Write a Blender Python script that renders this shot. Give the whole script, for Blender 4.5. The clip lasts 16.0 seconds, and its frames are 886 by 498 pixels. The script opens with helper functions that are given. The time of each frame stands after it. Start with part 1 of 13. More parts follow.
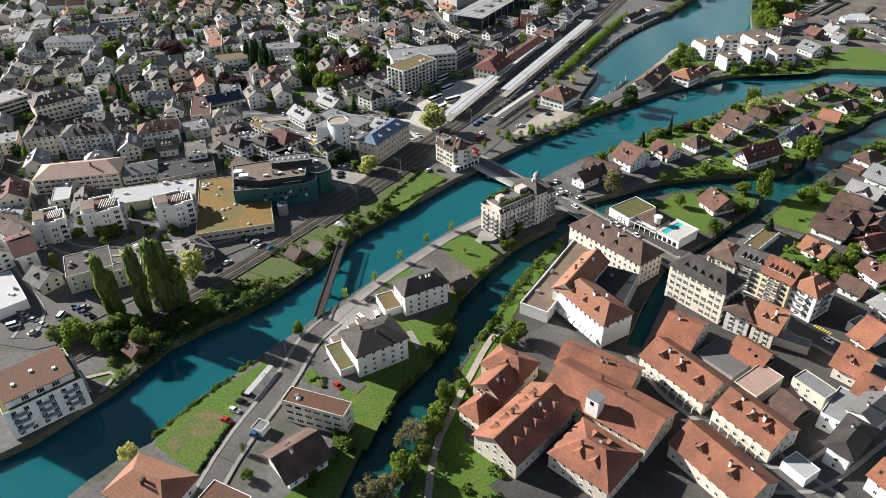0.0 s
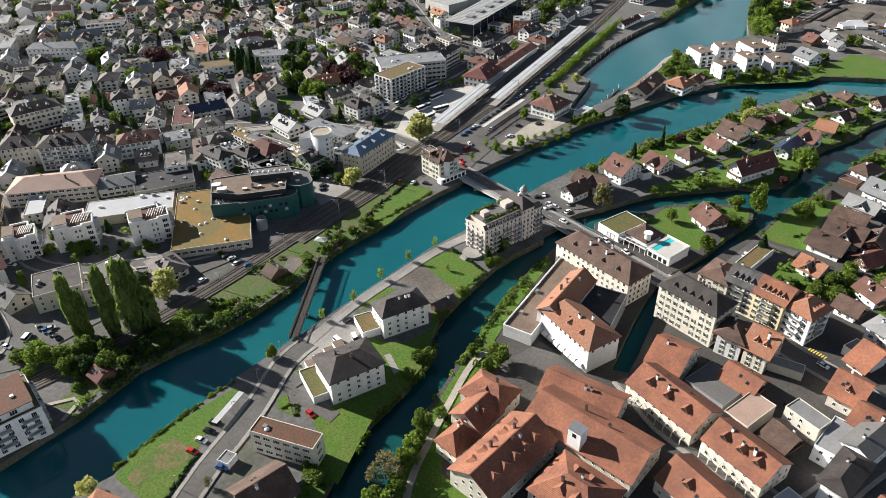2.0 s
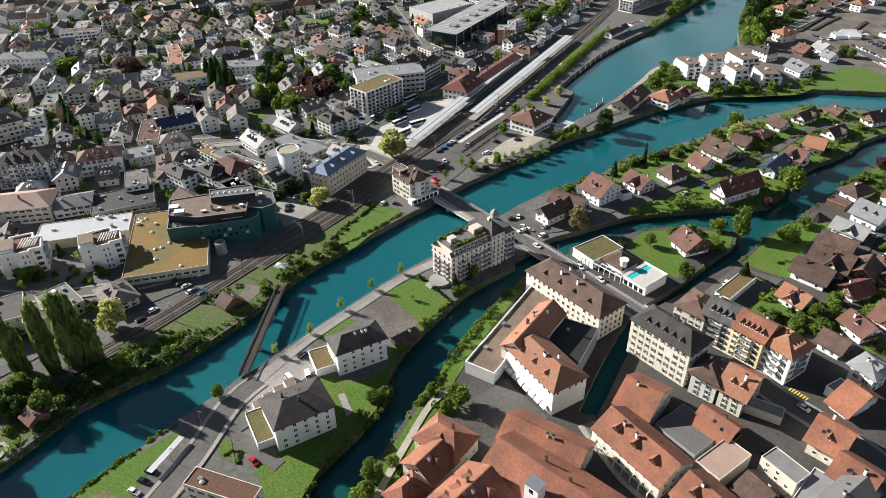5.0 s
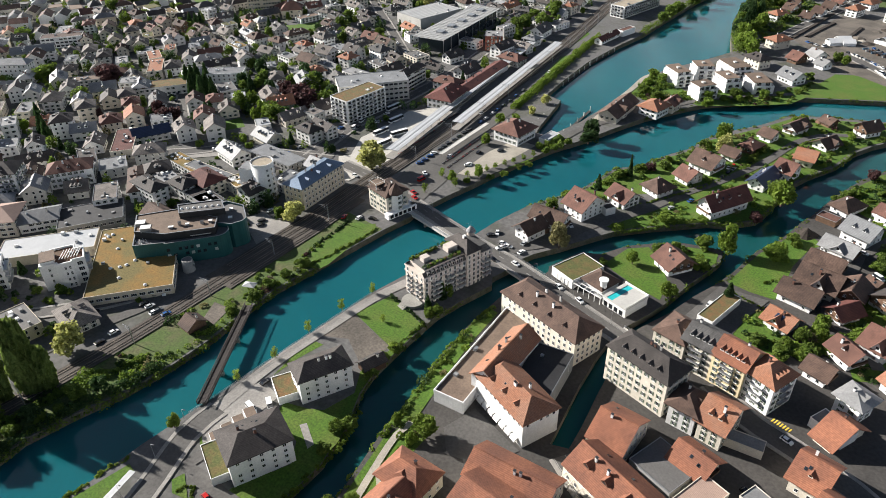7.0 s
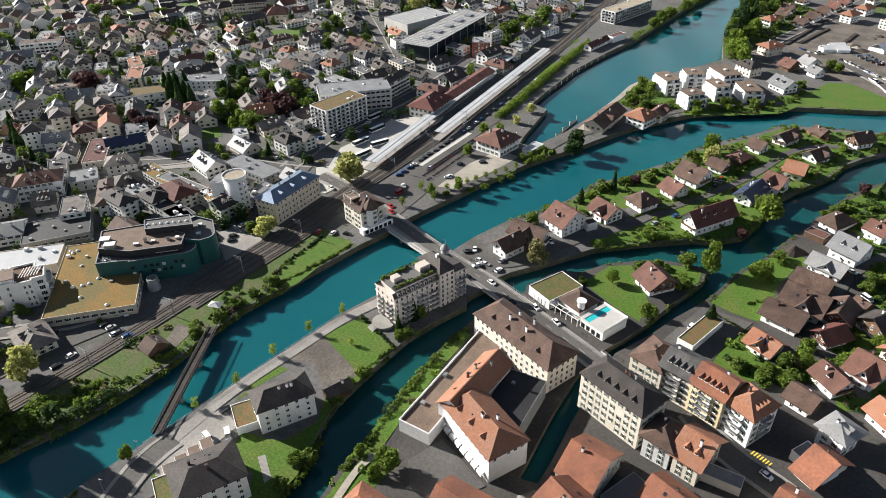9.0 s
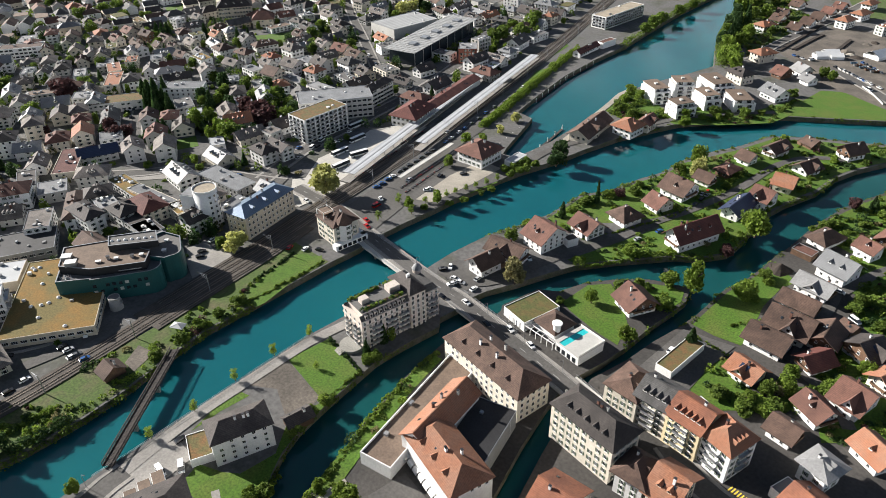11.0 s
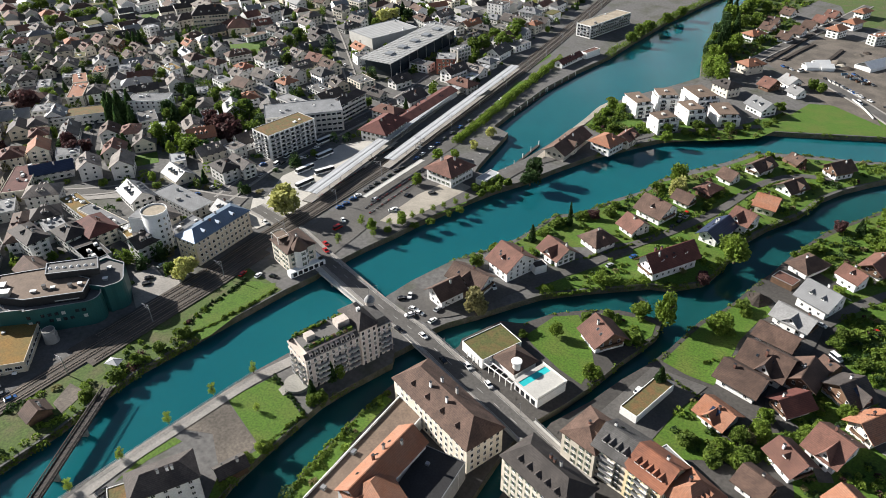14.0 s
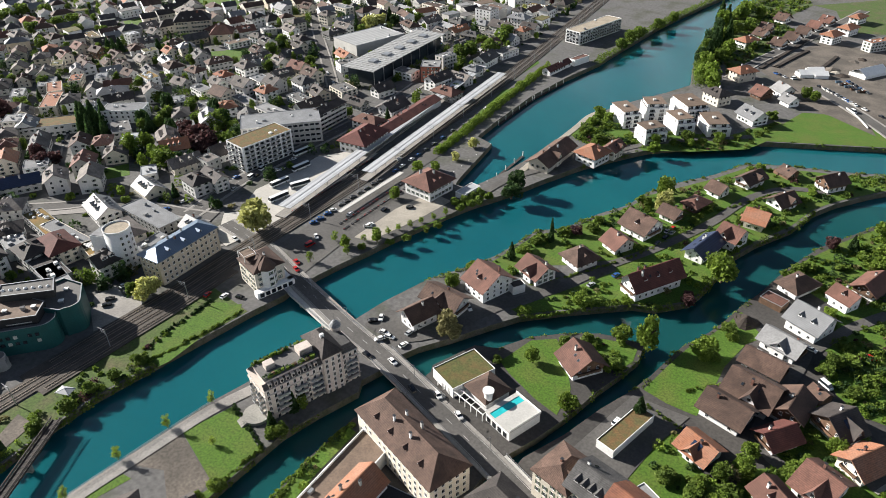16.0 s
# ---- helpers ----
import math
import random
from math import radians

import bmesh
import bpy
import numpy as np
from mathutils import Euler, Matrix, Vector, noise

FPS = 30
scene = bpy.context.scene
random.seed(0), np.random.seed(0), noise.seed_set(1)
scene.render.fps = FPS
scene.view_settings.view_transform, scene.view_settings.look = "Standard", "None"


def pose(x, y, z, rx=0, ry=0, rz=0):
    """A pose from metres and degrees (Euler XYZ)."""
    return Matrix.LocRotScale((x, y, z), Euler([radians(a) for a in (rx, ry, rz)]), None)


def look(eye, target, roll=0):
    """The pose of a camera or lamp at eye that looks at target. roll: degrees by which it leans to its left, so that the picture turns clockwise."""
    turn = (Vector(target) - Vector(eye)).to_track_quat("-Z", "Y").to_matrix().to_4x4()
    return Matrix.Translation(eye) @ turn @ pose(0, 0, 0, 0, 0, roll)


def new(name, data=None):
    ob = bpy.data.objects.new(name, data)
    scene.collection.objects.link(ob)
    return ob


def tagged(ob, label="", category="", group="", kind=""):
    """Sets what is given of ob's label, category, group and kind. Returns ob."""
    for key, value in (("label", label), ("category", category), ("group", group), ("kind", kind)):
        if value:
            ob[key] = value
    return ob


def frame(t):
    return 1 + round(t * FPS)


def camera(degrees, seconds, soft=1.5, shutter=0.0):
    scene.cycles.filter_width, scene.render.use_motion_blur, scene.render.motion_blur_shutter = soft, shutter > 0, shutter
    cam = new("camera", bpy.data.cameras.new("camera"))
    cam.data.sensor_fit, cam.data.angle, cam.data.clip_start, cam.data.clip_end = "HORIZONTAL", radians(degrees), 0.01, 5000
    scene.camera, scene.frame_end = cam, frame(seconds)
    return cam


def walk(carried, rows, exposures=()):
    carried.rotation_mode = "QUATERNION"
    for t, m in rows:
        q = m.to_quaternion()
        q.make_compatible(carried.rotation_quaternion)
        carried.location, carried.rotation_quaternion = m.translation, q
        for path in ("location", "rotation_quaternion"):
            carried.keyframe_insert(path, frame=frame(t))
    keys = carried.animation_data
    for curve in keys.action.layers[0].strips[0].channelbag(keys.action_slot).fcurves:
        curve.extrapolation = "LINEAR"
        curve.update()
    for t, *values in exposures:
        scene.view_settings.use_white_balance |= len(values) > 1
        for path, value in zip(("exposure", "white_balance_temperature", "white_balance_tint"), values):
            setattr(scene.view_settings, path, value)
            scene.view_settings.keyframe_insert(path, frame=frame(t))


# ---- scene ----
cam = camera(65, 16.0, soft=0.5)
# seconds, x, y, z, yaw, pitch, roll
ROWS = [
    (0, 0.00, 0.00, 188.00, 33.940, -34.189, 0.942),
    (0.5, -0.39, 3.77, 187.87, 33.951, -34.149, 0.941),
    (1, -0.59, 7.56, 187.73, 33.955, -34.111, 0.934),
    (1.5, -0.68, 11.47, 187.69, 33.958, -34.068, 0.924),
    (2, -0.64, 15.39, 187.60, 33.963, -34.031, 0.914),
    (2.5, -0.46, 19.49, 187.61, 33.968, -33.991, 0.903),
    (3, -0.21, 23.59, 187.61, 33.976, -33.960, 0.899),
    (3.5, 0.18, 27.78, 187.72, 33.983, -33.930, 0.896),
    (4, 0.56, 31.91, 187.78, 33.995, -33.907, 0.896),
    (6.5, 3.14, 54.62, 187.91, 34.120, -33.825, 0.868),
    (7, 3.67, 59.05, 188.07, 34.141, -33.815, 0.859),
    (7.5, 4.24, 63.45, 188.19, 34.161, -33.806, 0.849),
    (8, 4.89, 67.90, 188.32, 34.176, -33.796, 0.837),
    (8.5, 5.52, 72.32, 188.46, 34.189, -33.785, 0.826),
    (9, 6.07, 76.84, 188.54, 34.204, -33.774, 0.816),
    (11.5, 9.30, 99.50, 189.04, 34.350, -33.739, 0.753),
    (12, 9.99, 103.94, 189.14, 34.375, -33.710, 0.736),
    (12.5, 10.60, 108.48, 189.08, 34.398, -33.680, 0.724),
    (13, 11.11, 113.23, 188.84, 34.412, -33.644, 0.714),
    (13.5, 11.49, 118.15, 188.44, 34.412, -33.606, 0.714),
    (14, 11.71, 123.04, 188.03, 34.405, -33.561, 0.724),
    (14.5, 11.91, 127.88, 187.62, 34.393, -33.510, 0.740),
    (15, 12.14, 132.71, 187.24, 34.377, -33.453, 0.758),
    (15.5, 12.36, 137.51, 186.86, 34.363, -33.392, 0.777),
    (16, 12.57, 142.27, 186.41, 34.352, -33.333, 0.798),
]
walk(cam, [(t, pose(x, y, z, 90 + pitch, roll, yaw)) for t, x, y, z, yaw, pitch, roll in ROWS])


# ---- light ----
SUN_ELEVATION, SUN_FROM = 25.0, 187.5  # degrees; direction the sun stands in, counted from +x
world = bpy.data.worlds.new("sky")
scene.world = world
world.use_nodes = True
_wn = world.node_tree.nodes
_sky = _wn.new("ShaderNodeTexSky")
_sky.sky_type = "NISHITA"
_sky.sun_disc = False
_sky.sun_elevation = radians(SUN_ELEVATION)
_sky.sun_rotation = radians(90 - SUN_FROM)
_sky.dust_density = 1.6
_sky.ozone_density = 3.0
# thin bright cloud over the whole sky, closing up towards the hazy horizon
_wl = world.node_tree.links
_dir = _wn.new("ShaderNodeTexCoord")
_split = _wn.new("ShaderNodeSeparateXYZ")
_wl.new(_dir.outputs["Generated"], _split.inputs[0])
_flat = _wn.new("ShaderNodeMapping")
_flat.inputs["Scale"].default_value = (3.0, 3.0, 7.0)
_wl.new(_dir.outputs["Generated"], _flat.inputs[0])
_puffs = _wn.new("ShaderNodeTexNoise")
_puffs.inputs["Detail"].default_value = 5
_wl.new(_flat.outputs[0], _puffs.inputs["Vector"])
_cover = _wn.new("ShaderNodeMapRange")
_cover.inputs[1].default_value, _cover.inputs[2].default_value = 0.42, 0.66
_cover.inputs[3].default_value, _cover.inputs[4].default_value = 0.35, 0.95
_wl.new(_puffs.outputs[0], _cover.inputs[0])
_low = _wn.new("ShaderNodeMapRange")
_low.inputs[1].default_value, _low.inputs[2].default_value = 0.1, 0.46
_low.inputs[3].default_value, _low.inputs[4].default_value = 1.0, 0.0
_wl.new(_split.outputs[2], _low.inputs[0])
_amount = _wn.new("ShaderNodeMath")
_amount.operation = "MULTIPLY"
_wl.new(_cover.outputs[0], _amount.inputs[0])
_wl.new(_low.outputs[0], _amount.inputs[1])
_cloud = _wn.new("ShaderNodeMix")
_cloud.data_type = "RGBA"
_cloud.inputs[7].default_value = (23.0, 24.0, 25.5, 1)
_wl.new(_amount.outputs[0], _cloud.inputs[0])
_wl.new(_sky.outputs[0], _cloud.inputs[6])
_wl.new(_cloud.outputs[2], _wn["Background"].inputs[0])
_wn["Background"].inputs[1].default_value = 0.031
_sun = bpy.data.lights.new("sun", "SUN")
_sun.energy, _sun.angle, _sun.color = 5.0, radians(0.6), (1.0, 0.955, 0.895)
sun = new("sun", _sun)
_a, _e = radians(SUN_FROM), radians(SUN_ELEVATION)
sun.matrix_world = look((500 * math.cos(_a) * math.cos(_e), 500 * math.sin(_a) * math.cos(_e), 500 * math.sin(_e)), (0, 0, 0))
scene.view_settings.exposure = 1.22

# ---- materials ----
MATS = {}


def material(name, colour, rough=0.8, vary=0.25, grain=1.2, patch=0.12, bump=0.15, metal=0.0, second=None, mix_at=0.5, lines=0.0, random_tint=0.0, spec=0.4):
    """Two scales of noise on a base colour; second: another colour that shows in patches; lines: spacing of courses along local y."""
    m = bpy.data.materials.new(name)
    m.use_nodes = True
    n, l = m.node_tree.nodes, m.node_tree.links
    p = n["Principled BSDF"]
    p.inputs["Roughness"].default_value, p.inputs["Metallic"].default_value = rough, metal
    p.inputs["Specular IOR Level"].default_value = spec
    co = n.new("ShaderNodeTexCoord")
    fine, coarse = n.new("ShaderNodeTexNoise"), n.new("ShaderNodeTexNoise")
    fine.inputs["Scale"].default_value, coarse.inputs["Scale"].default_value = grain, patch
    fine.inputs["Detail"].default_value, coarse.inputs["Detail"].default_value = 4, 6
    geo = n.new("ShaderNodeNewGeometry")
    for t in (fine, coarse):
        l.new(geo.outputs["Position"], t.inputs["Vector"])
    base = n.new("ShaderNodeMix")
    base.data_type = "RGBA"
    base.inputs[6].default_value, base.inputs[7].default_value = (*colour, 1), (*(second or [c * (1 - vary) for c in colour]), 1)
    ramp = n.new("ShaderNodeMapRange")
    ramp.inputs[1].default_value, ramp.inputs[2].default_value = mix_at - 0.12, mix_at + 0.12
    l.new(coarse.outputs[0], ramp.inputs[0])
    l.new(ramp.outputs[0], base.inputs[0])
    val = n.new("ShaderNodeHueSaturation")
    l.new(base.outputs[2], val.inputs["Color"])
    r = n.new("ShaderNodeMapRange")
    r.inputs[1].default_value, r.inputs[2].default_value = 0.25, 0.75
    r.inputs[3].default_value, r.inputs[4].default_value = 1 - vary, 1 + vary
    l.new(fine.outputs[0], r.inputs[0])
    last = r.outputs[0]
    if random_tint:
        oi = n.new("ShaderNodeObjectInfo")
        rr = n.new("ShaderNodeMapRange")
        rr.inputs[3].default_value, rr.inputs[4].default_value = 1 - random_tint, 1 + random_tint
        l.new(oi.outputs["Random"], rr.inputs[0])
        mm = n.new("ShaderNodeMath")
        mm.operation = "MULTIPLY"
        l.new(last, mm.inputs[0])
        l.new(rr.outputs[0], mm.inputs[1])
        last = mm.outputs[0]
    if lines:
        wv = n.new("ShaderNodeTexWave")
        wv.bands_direction = "Y"
        wv.inputs["Scale"].default_value = 0.314 / lines
        wv.inputs["Distortion"].default_value = 1.0
        l.new(co.outputs["Object"], wv.inputs["Vector"])
        wr = n.new("ShaderNodeMapRange")
        wr.inputs[3].default_value, wr.inputs[4].default_value = 0.84, 1.12
        l.new(wv.outputs[1], wr.inputs[0])
        mm = n.new("ShaderNodeMath")
        mm.operation = "MULTIPLY"
        l.new(last, mm.inputs[0])
        l.new(wr.outputs[0], mm.inputs[1])
        last = mm.outputs[0]
    l.new(last, val.inputs["Value"])
    l.new(val.outputs[0], p.inputs["Base Color"])
    if bump:
        b = n.new("ShaderNodeBump")
        b.inputs["Strength"].default_value, b.inputs["Distance"].default_value = bump, 0.2
        l.new(fine.outputs[0], b.inputs["Height"])
        l.new(b.outputs[0], p.inputs["Normal"])
    MATS[name] = m
    return m


# walls
material("white", (0.72, 0.715, 0.70), 0.85, 0.12, 1.6, 0.15, random_tint=0.12)
material("town_white", (0.70, 0.69, 0.67), 0.88, 0.12, 1.5, 0.12, random_tint=0.22)
material("cream", (0.62, 0.57, 0.48), 0.85, 0.14, 2.0, 0.15, random_tint=0.15)
material("yellow", (0.66, 0.55, 0.35), 0.85, 0.09, 2.0, 0.15, random_tint=0.08)
material("sand", (0.52, 0.46, 0.36), 0.85, 0.10, 2.0, 0.2, random_tint=0.08)
material("grey_wall", (0.30, 0.30, 0.29), 0.85, 0.12, 2.0, 0.2, random_tint=0.15)
material("concrete", (0.48, 0.47, 0.44), 0.85, 0.12, 1.5, 0.15, random_tint=0.1)
material("timber", (0.13, 0.075, 0.045), 0.75, 0.3, 3.0, 0.4, random_tint=0.25)
material("green", (0.012, 0.078, 0.080), 0.45, 0.15, 2.0, 0.2)
material("redbrick", (0.26, 0.09, 0.06), 0.85, 0.2, 3.0, 0.3)
material("glass_wall", (0.03, 0.04, 0.05), 0.2, 0.1, 1.0, 0.1, bump=0)
material("stone", (0.30, 0.29, 0.26), 0.9, 0.25, 1.6, 0.15, bump=0.5)
# roofs
material("tile", (0.245, 0.098, 0.055), 0.85, 0.24, 1.1, 0.11, bump=0.3, second=(0.165, 0.068, 0.042), lines=0.5, random_tint=0.12)
material("tile2", (0.26, 0.13, 0.082), 0.85, 0.30, 1.6, 0.2, bump=0.4, second=(0.26, 0.11, 0.06), lines=0.5, random_tint=0.14)
material("red", (0.26, 0.06, 0.035), 0.8, 0.30, 1.6, 0.2, bump=0.4, lines=0.5)
material("brick", (0.145, 0.070, 0.052), 0.85, 0.30, 1.6, 0.2, bump=0.4, lines=0.5, random_tint=0.15)
material("brick2", (0.12, 0.042, 0.034), 0.85, 0.30, 1.6, 0.2, bump=0.4, lines=0.5, random_tint=0.15)
material("brown", (0.098, 0.060, 0.045), 0.85, 0.38, 1.6, 0.2, bump=0.4, lines=0.5, random_tint=0.22)
# brown tile of the far town, with distance haze put into its colour
material("greybrown", (0.165, 0.145, 0.13), 0.85, 0.38, 1.6, 0.2, bump=0.4, lines=0.5, random_tint=0.25)
material("dark", (0.056, 0.047, 0.043), 0.8, 0.38, 1.6, 0.2, bump=0.4, lines=0.5, random_tint=0.2)
material("darkgrey", (0.085, 0.082, 0.08), 0.8, 0.38, 1.6, 0.2, bump=0.4, lines=0.5)
material("slate", (0.19, 0.195, 0.20), 0.6, 0.2, 1.6, 0.2, bump=0.3, lines=0.6, random_tint=0.2)
material("grey", (0.20, 0.20, 0.20), 0.8, 0.18, 1.5, 0.2, random_tint=0.25)
material("black", (0.022, 0.022, 0.024), 0.7, 0.3, 1.5, 0.2)
material("navy", (0.03, 0.042, 0.085), 0.35, 0.15, 1.5, 0.2, lines=0.9)
material("blueroof", (0.13, 0.18, 0.25), 0.4, 0.15, 1.5, 0.2, metal=0.3, lines=0.6)
material("whiteroof", (0.36, 0.37, 0.38), 0.6, 0.06, 1.5, 0.2)
material("pinkroof", (0.36, 0.25, 0.20), 0.8, 0.12, 1.5, 0.15, lines=0.5)
material("asphaltroof", (0.13, 0.125, 0.12), 0.85, 0.15, 1.2, 0.1)
material("terrace", (0.16, 0.115, 0.085), 0.85, 0.2, 1.2, 0.25, random_tint=0.2)
material("rust", (0.115, 0.048, 0.03), 0.9, 0.3, 1.4, 0.3, second=(0.085, 0.05, 0.028))
material("rustmoss", (0.15, 0.085, 0.035), 0.95, 0.35, 1.4, 0.3, second=(0.10, 0.09, 0.035))
material("moss", (0.11, 0.085, 0.03), 0.95, 0.35, 1.4, 0.3, second=(0.075, 0.085, 0.025))
material("mossy", (0.20, 0.115, 0.028), 0.95, 0.3, 1.2, 0.12, second=(0.13, 0.105, 0.035))
material("gravelroof", (0.34, 0.29, 0.22), 0.9, 0.2, 1.2, 0.2)
material("ribbed", (0.40, 0.40, 0.39), 0.5, 0.12, 1.0, 0.1, metal=0.2, lines=4.0)
material("bank", (0.085, 0.09, 0.05), 0.95, 0.35, 1.2, 0.2, bump=0.6, second=(0.13, 0.12, 0.095))
material("marking", (0.36, 0.35, 0.34), 0.8, 0.3, 1.5, 0.3)
material("marking_yellow", (0.75, 0.55, 0.06), 0.7, 0.15, 2.0, 0.3)
material("soil", (0.045, 0.035, 0.028), 0.95, 0.4, 1.0, 0.2, bump=0.6)
# ground
material("old_ground", (0.066, 0.061, 0.056), 0.92, 0.3, 0.8, 0.05, bump=0.1, second=(0.045, 0.042, 0.039))
material("asphalt", (0.098, 0.093, 0.087), 0.9, 0.22, 1.0, 0.06, bump=0.1)
material("paving", (0.27, 0.255, 0.235), 0.9, 0.2, 1.2, 0.08, bump=0.1)
material("gravel", (0.34, 0.31, 0.26), 0.95, 0.2, 1.5, 0.1)
material("dirt", (0.14, 0.12, 0.10), 0.95, 0.35, 0.9, 0.07, second=(0.085, 0.074, 0.062))
material("grass", (0.058, 0.120, 0.009), 0.95, 0.45, 1.2, 0.09, bump=0.4, second=(0.082, 0.118, 0.016), mix_at=0.56)
material("rough_grass", (0.058, 0.095, 0.018), 0.95, 0.45, 1.0, 0.12, bump=0.5, second=(0.092, 0.088, 0.04), mix_at=0.58)
material("worn_grass", (0.145, 0.105, 0.05), 0.95, 0.35, 0.9, 0.16, bump=0.4, second=(0.062, 0.105, 0.016), mix_at=0.5)
material("plaza", (0.44, 0.42, 0.38), 0.9, 0.12, 1.0, 0.1, bump=0.1)
material("tarp_white", (0.78, 0.78, 0.77), 0.5, 0.06, 1.0, 0.3)
material("bin_blue", (0.07, 0.12, 0.17), 0.5, 0.2, 2.0, 0.3, random_tint=0.4)
material("ballast", (0.088, 0.076, 0.065), 0.95, 0.3, 3.0, 0.15, bump=0.5)
material("town_ground", (0.105, 0.102, 0.099), 0.95, 0.3, 0.5, 0.06, second=(0.062, 0.066, 0.045), mix_at=0.6)
# things
material("glass", (0.02, 0.025, 0.03), 0.08, 0.1, 1.0, 0.1, bump=0, spec=0.8)
material("frame_white", (0.7, 0.7, 0.68), 0.6, 0.04)
material("shutter", (0.10, 0.13, 0.09), 0.7, 0.15, random_tint=0.3)
material("metal_grey", (0.35, 0.36, 0.37), 0.4, 0.1, metal=0.6)
material("metal_dark", (0.05, 0.05, 0.055), 0.5, 0.15, metal=0.4)
material("rail_steel", (0.30, 0.25, 0.21), 0.35, 0.15, metal=0.8)
material("sleeper", (0.13, 0.11, 0.09), 0.9, 0.2)
material("planks", (0.055, 0.046, 0.042), 0.85, 0.3, 2.0, 0.3)
material("bark", (0.10, 0.075, 0.055), 0.95, 0.3, 3.0, 0.5)
material("tyre", (0.015, 0.015, 0.015), 0.9, 0.1)
material("pool_water", (0.03, 0.42, 0.44), 0.1, 0.1, 0.8, 0.1, bump=0.05)
material("solar", (0.02, 0.035, 0.07), 0.15, 0.1, lines=1.0)
for _n, _c in (("white", (0.75, 0.75, 0.74)), ("black", (0.012, 0.012, 0.014)), ("silver", (0.38, 0.39, 0.40)), ("red", (0.45, 0.02, 0.015)), ("blue", (0.03, 0.09, 0.25)), ("grey", (0.09, 0.095, 0.10))):
    material("paint_" + _n, _c, 0.25, 0.03, bump=0, spec=0.6)
for _n, _c, _d in (("leaf", (0.095, 0.15, 0.025), (0.14, 0.20, 0.03)), ("bright", (0.125, 0.195, 0.024), (0.17, 0.24, 0.036)), ("pale", (0.40, 0.41, 0.13), (0.46, 0.46, 0.17)), ("deep", (0.03, 0.065, 0.02), (0.05, 0.09, 0.026)), ("poplar", (0.125, 0.175, 0.042), (0.17, 0.225, 0.055)), ("purple", (0.062, 0.030, 0.031), (0.09, 0.045, 0.042)), ("twiggy", (0.17, 0.155, 0.07), (0.21, 0.195, 0.085)), ("yellow_leaf", (0.20, 0.29, 0.04), (0.26, 0.34, 0.06))):
    material("leaf_" + _n, _c, 0.75, 0.35, 1.5, 0.4, bump=0, second=_d, random_tint=0.18, spec=0.25)
    _m = MATS["leaf_" + _n]
    _p = _m.node_tree.nodes["Principled BSDF"]
    _tr = _m.node_tree.nodes.new("ShaderNodeBsdfTranslucent")
    _mx = _m.node_tree.nodes.new("ShaderNodeMixShader")
    _mx.inputs[0].default_value = 0.4
    _m.node_tree.links.new(_p.inputs["Base Color"].links[0].from_socket, _tr.inputs[0])
    _m.node_tree.links.new(_p.outputs[0], _mx.inputs[1])
    _m.node_tree.links.new(_tr.outputs[0], _mx.inputs[2])
    _m.node_tree.links.new(_mx.outputs[0], _m.node_tree.nodes["Material Output"].inputs[0])

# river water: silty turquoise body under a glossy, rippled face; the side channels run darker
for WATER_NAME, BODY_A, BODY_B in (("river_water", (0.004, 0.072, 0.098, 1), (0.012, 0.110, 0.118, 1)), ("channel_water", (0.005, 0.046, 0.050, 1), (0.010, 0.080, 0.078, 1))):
    _w = bpy.data.materials.new(WATER_NAME)
    _w.use_nodes = True
    _n, _l = _w.node_tree.nodes, _w.node_tree.links
    _p = _n["Principled BSDF"]
    _p.inputs["Roughness"].default_value = 0.06
    # light spreads through the silt, so shadows on the water have soft edges
    _p.subsurface_method = "BURLEY"
    _p.inputs["Subsurface Weight"].default_value = 1.0
    _p.inputs["Subsurface Radius"].default_value = (0.4, 0.9, 1.0)
    _p.inputs["Subsurface Scale"].default_value = 3.0
    _p.inputs["IOR"].default_value = 1.34
    _g = _n.new("ShaderNodeNewGeometry")
    _n1, _n2, _n3 = (_n.new("ShaderNodeTexNoise") for _ in range(3))
    for _t, _s, _d in ((_n1, 0.012, 3), (_n2, 0.35, 5), (_n3, 1.6, 3)):
        _t.inputs["Scale"].default_value, _t.inputs["Detail"].default_value = _s, _d
        _l.new(_g.outputs["Position"], _t.inputs["Vector"])
    _mix = _n.new("ShaderNodeMix")
    _mix.data_type = "RGBA"
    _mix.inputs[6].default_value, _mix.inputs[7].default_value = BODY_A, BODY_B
    _l.new(_n1.outputs[0], _mix.inputs[0])
    _l.new(_mix.outputs[2], _p.inputs["Base Color"])
    _b1, _b2 = _n.new("ShaderNodeBump"), _n.new("ShaderNodeBump")
    _b1.inputs["Strength"].default_value, _b1.inputs["Distance"].default_value = 0.14, 0.2
    _b2.inputs["Strength"].default_value, _b2.inputs["Distance"].default_value = 0.12, 0.06
    _l.new(_n2.outputs[0], _b1.inputs["Height"])
    _l.new(_n3.outputs[0], _b2.inputs["Height"])
    _l.new(_b1.outputs[0], _b2.inputs["Normal"])
    _l.new(_b2.outputs[0], _p.inputs["Normal"])
    MATS[WATER_NAME] = _w


# ---- mesh helpers ----
def mesh_of(name, verts, faces, mats, slots=None, smooth=False):
    me = bpy.data.meshes.new(name)
    me.from_pydata(verts, [], faces)
    for m in mats if isinstance(mats, (list, tuple)) else [mats]:
        me.materials.append(MATS[m])
    if slots:
        me.polygons.foreach_set("material_index", slots)
    if smooth:
        me.polygons.foreach_set("use_smooth", [True] * len(me.polygons))
    me.update()
    return me


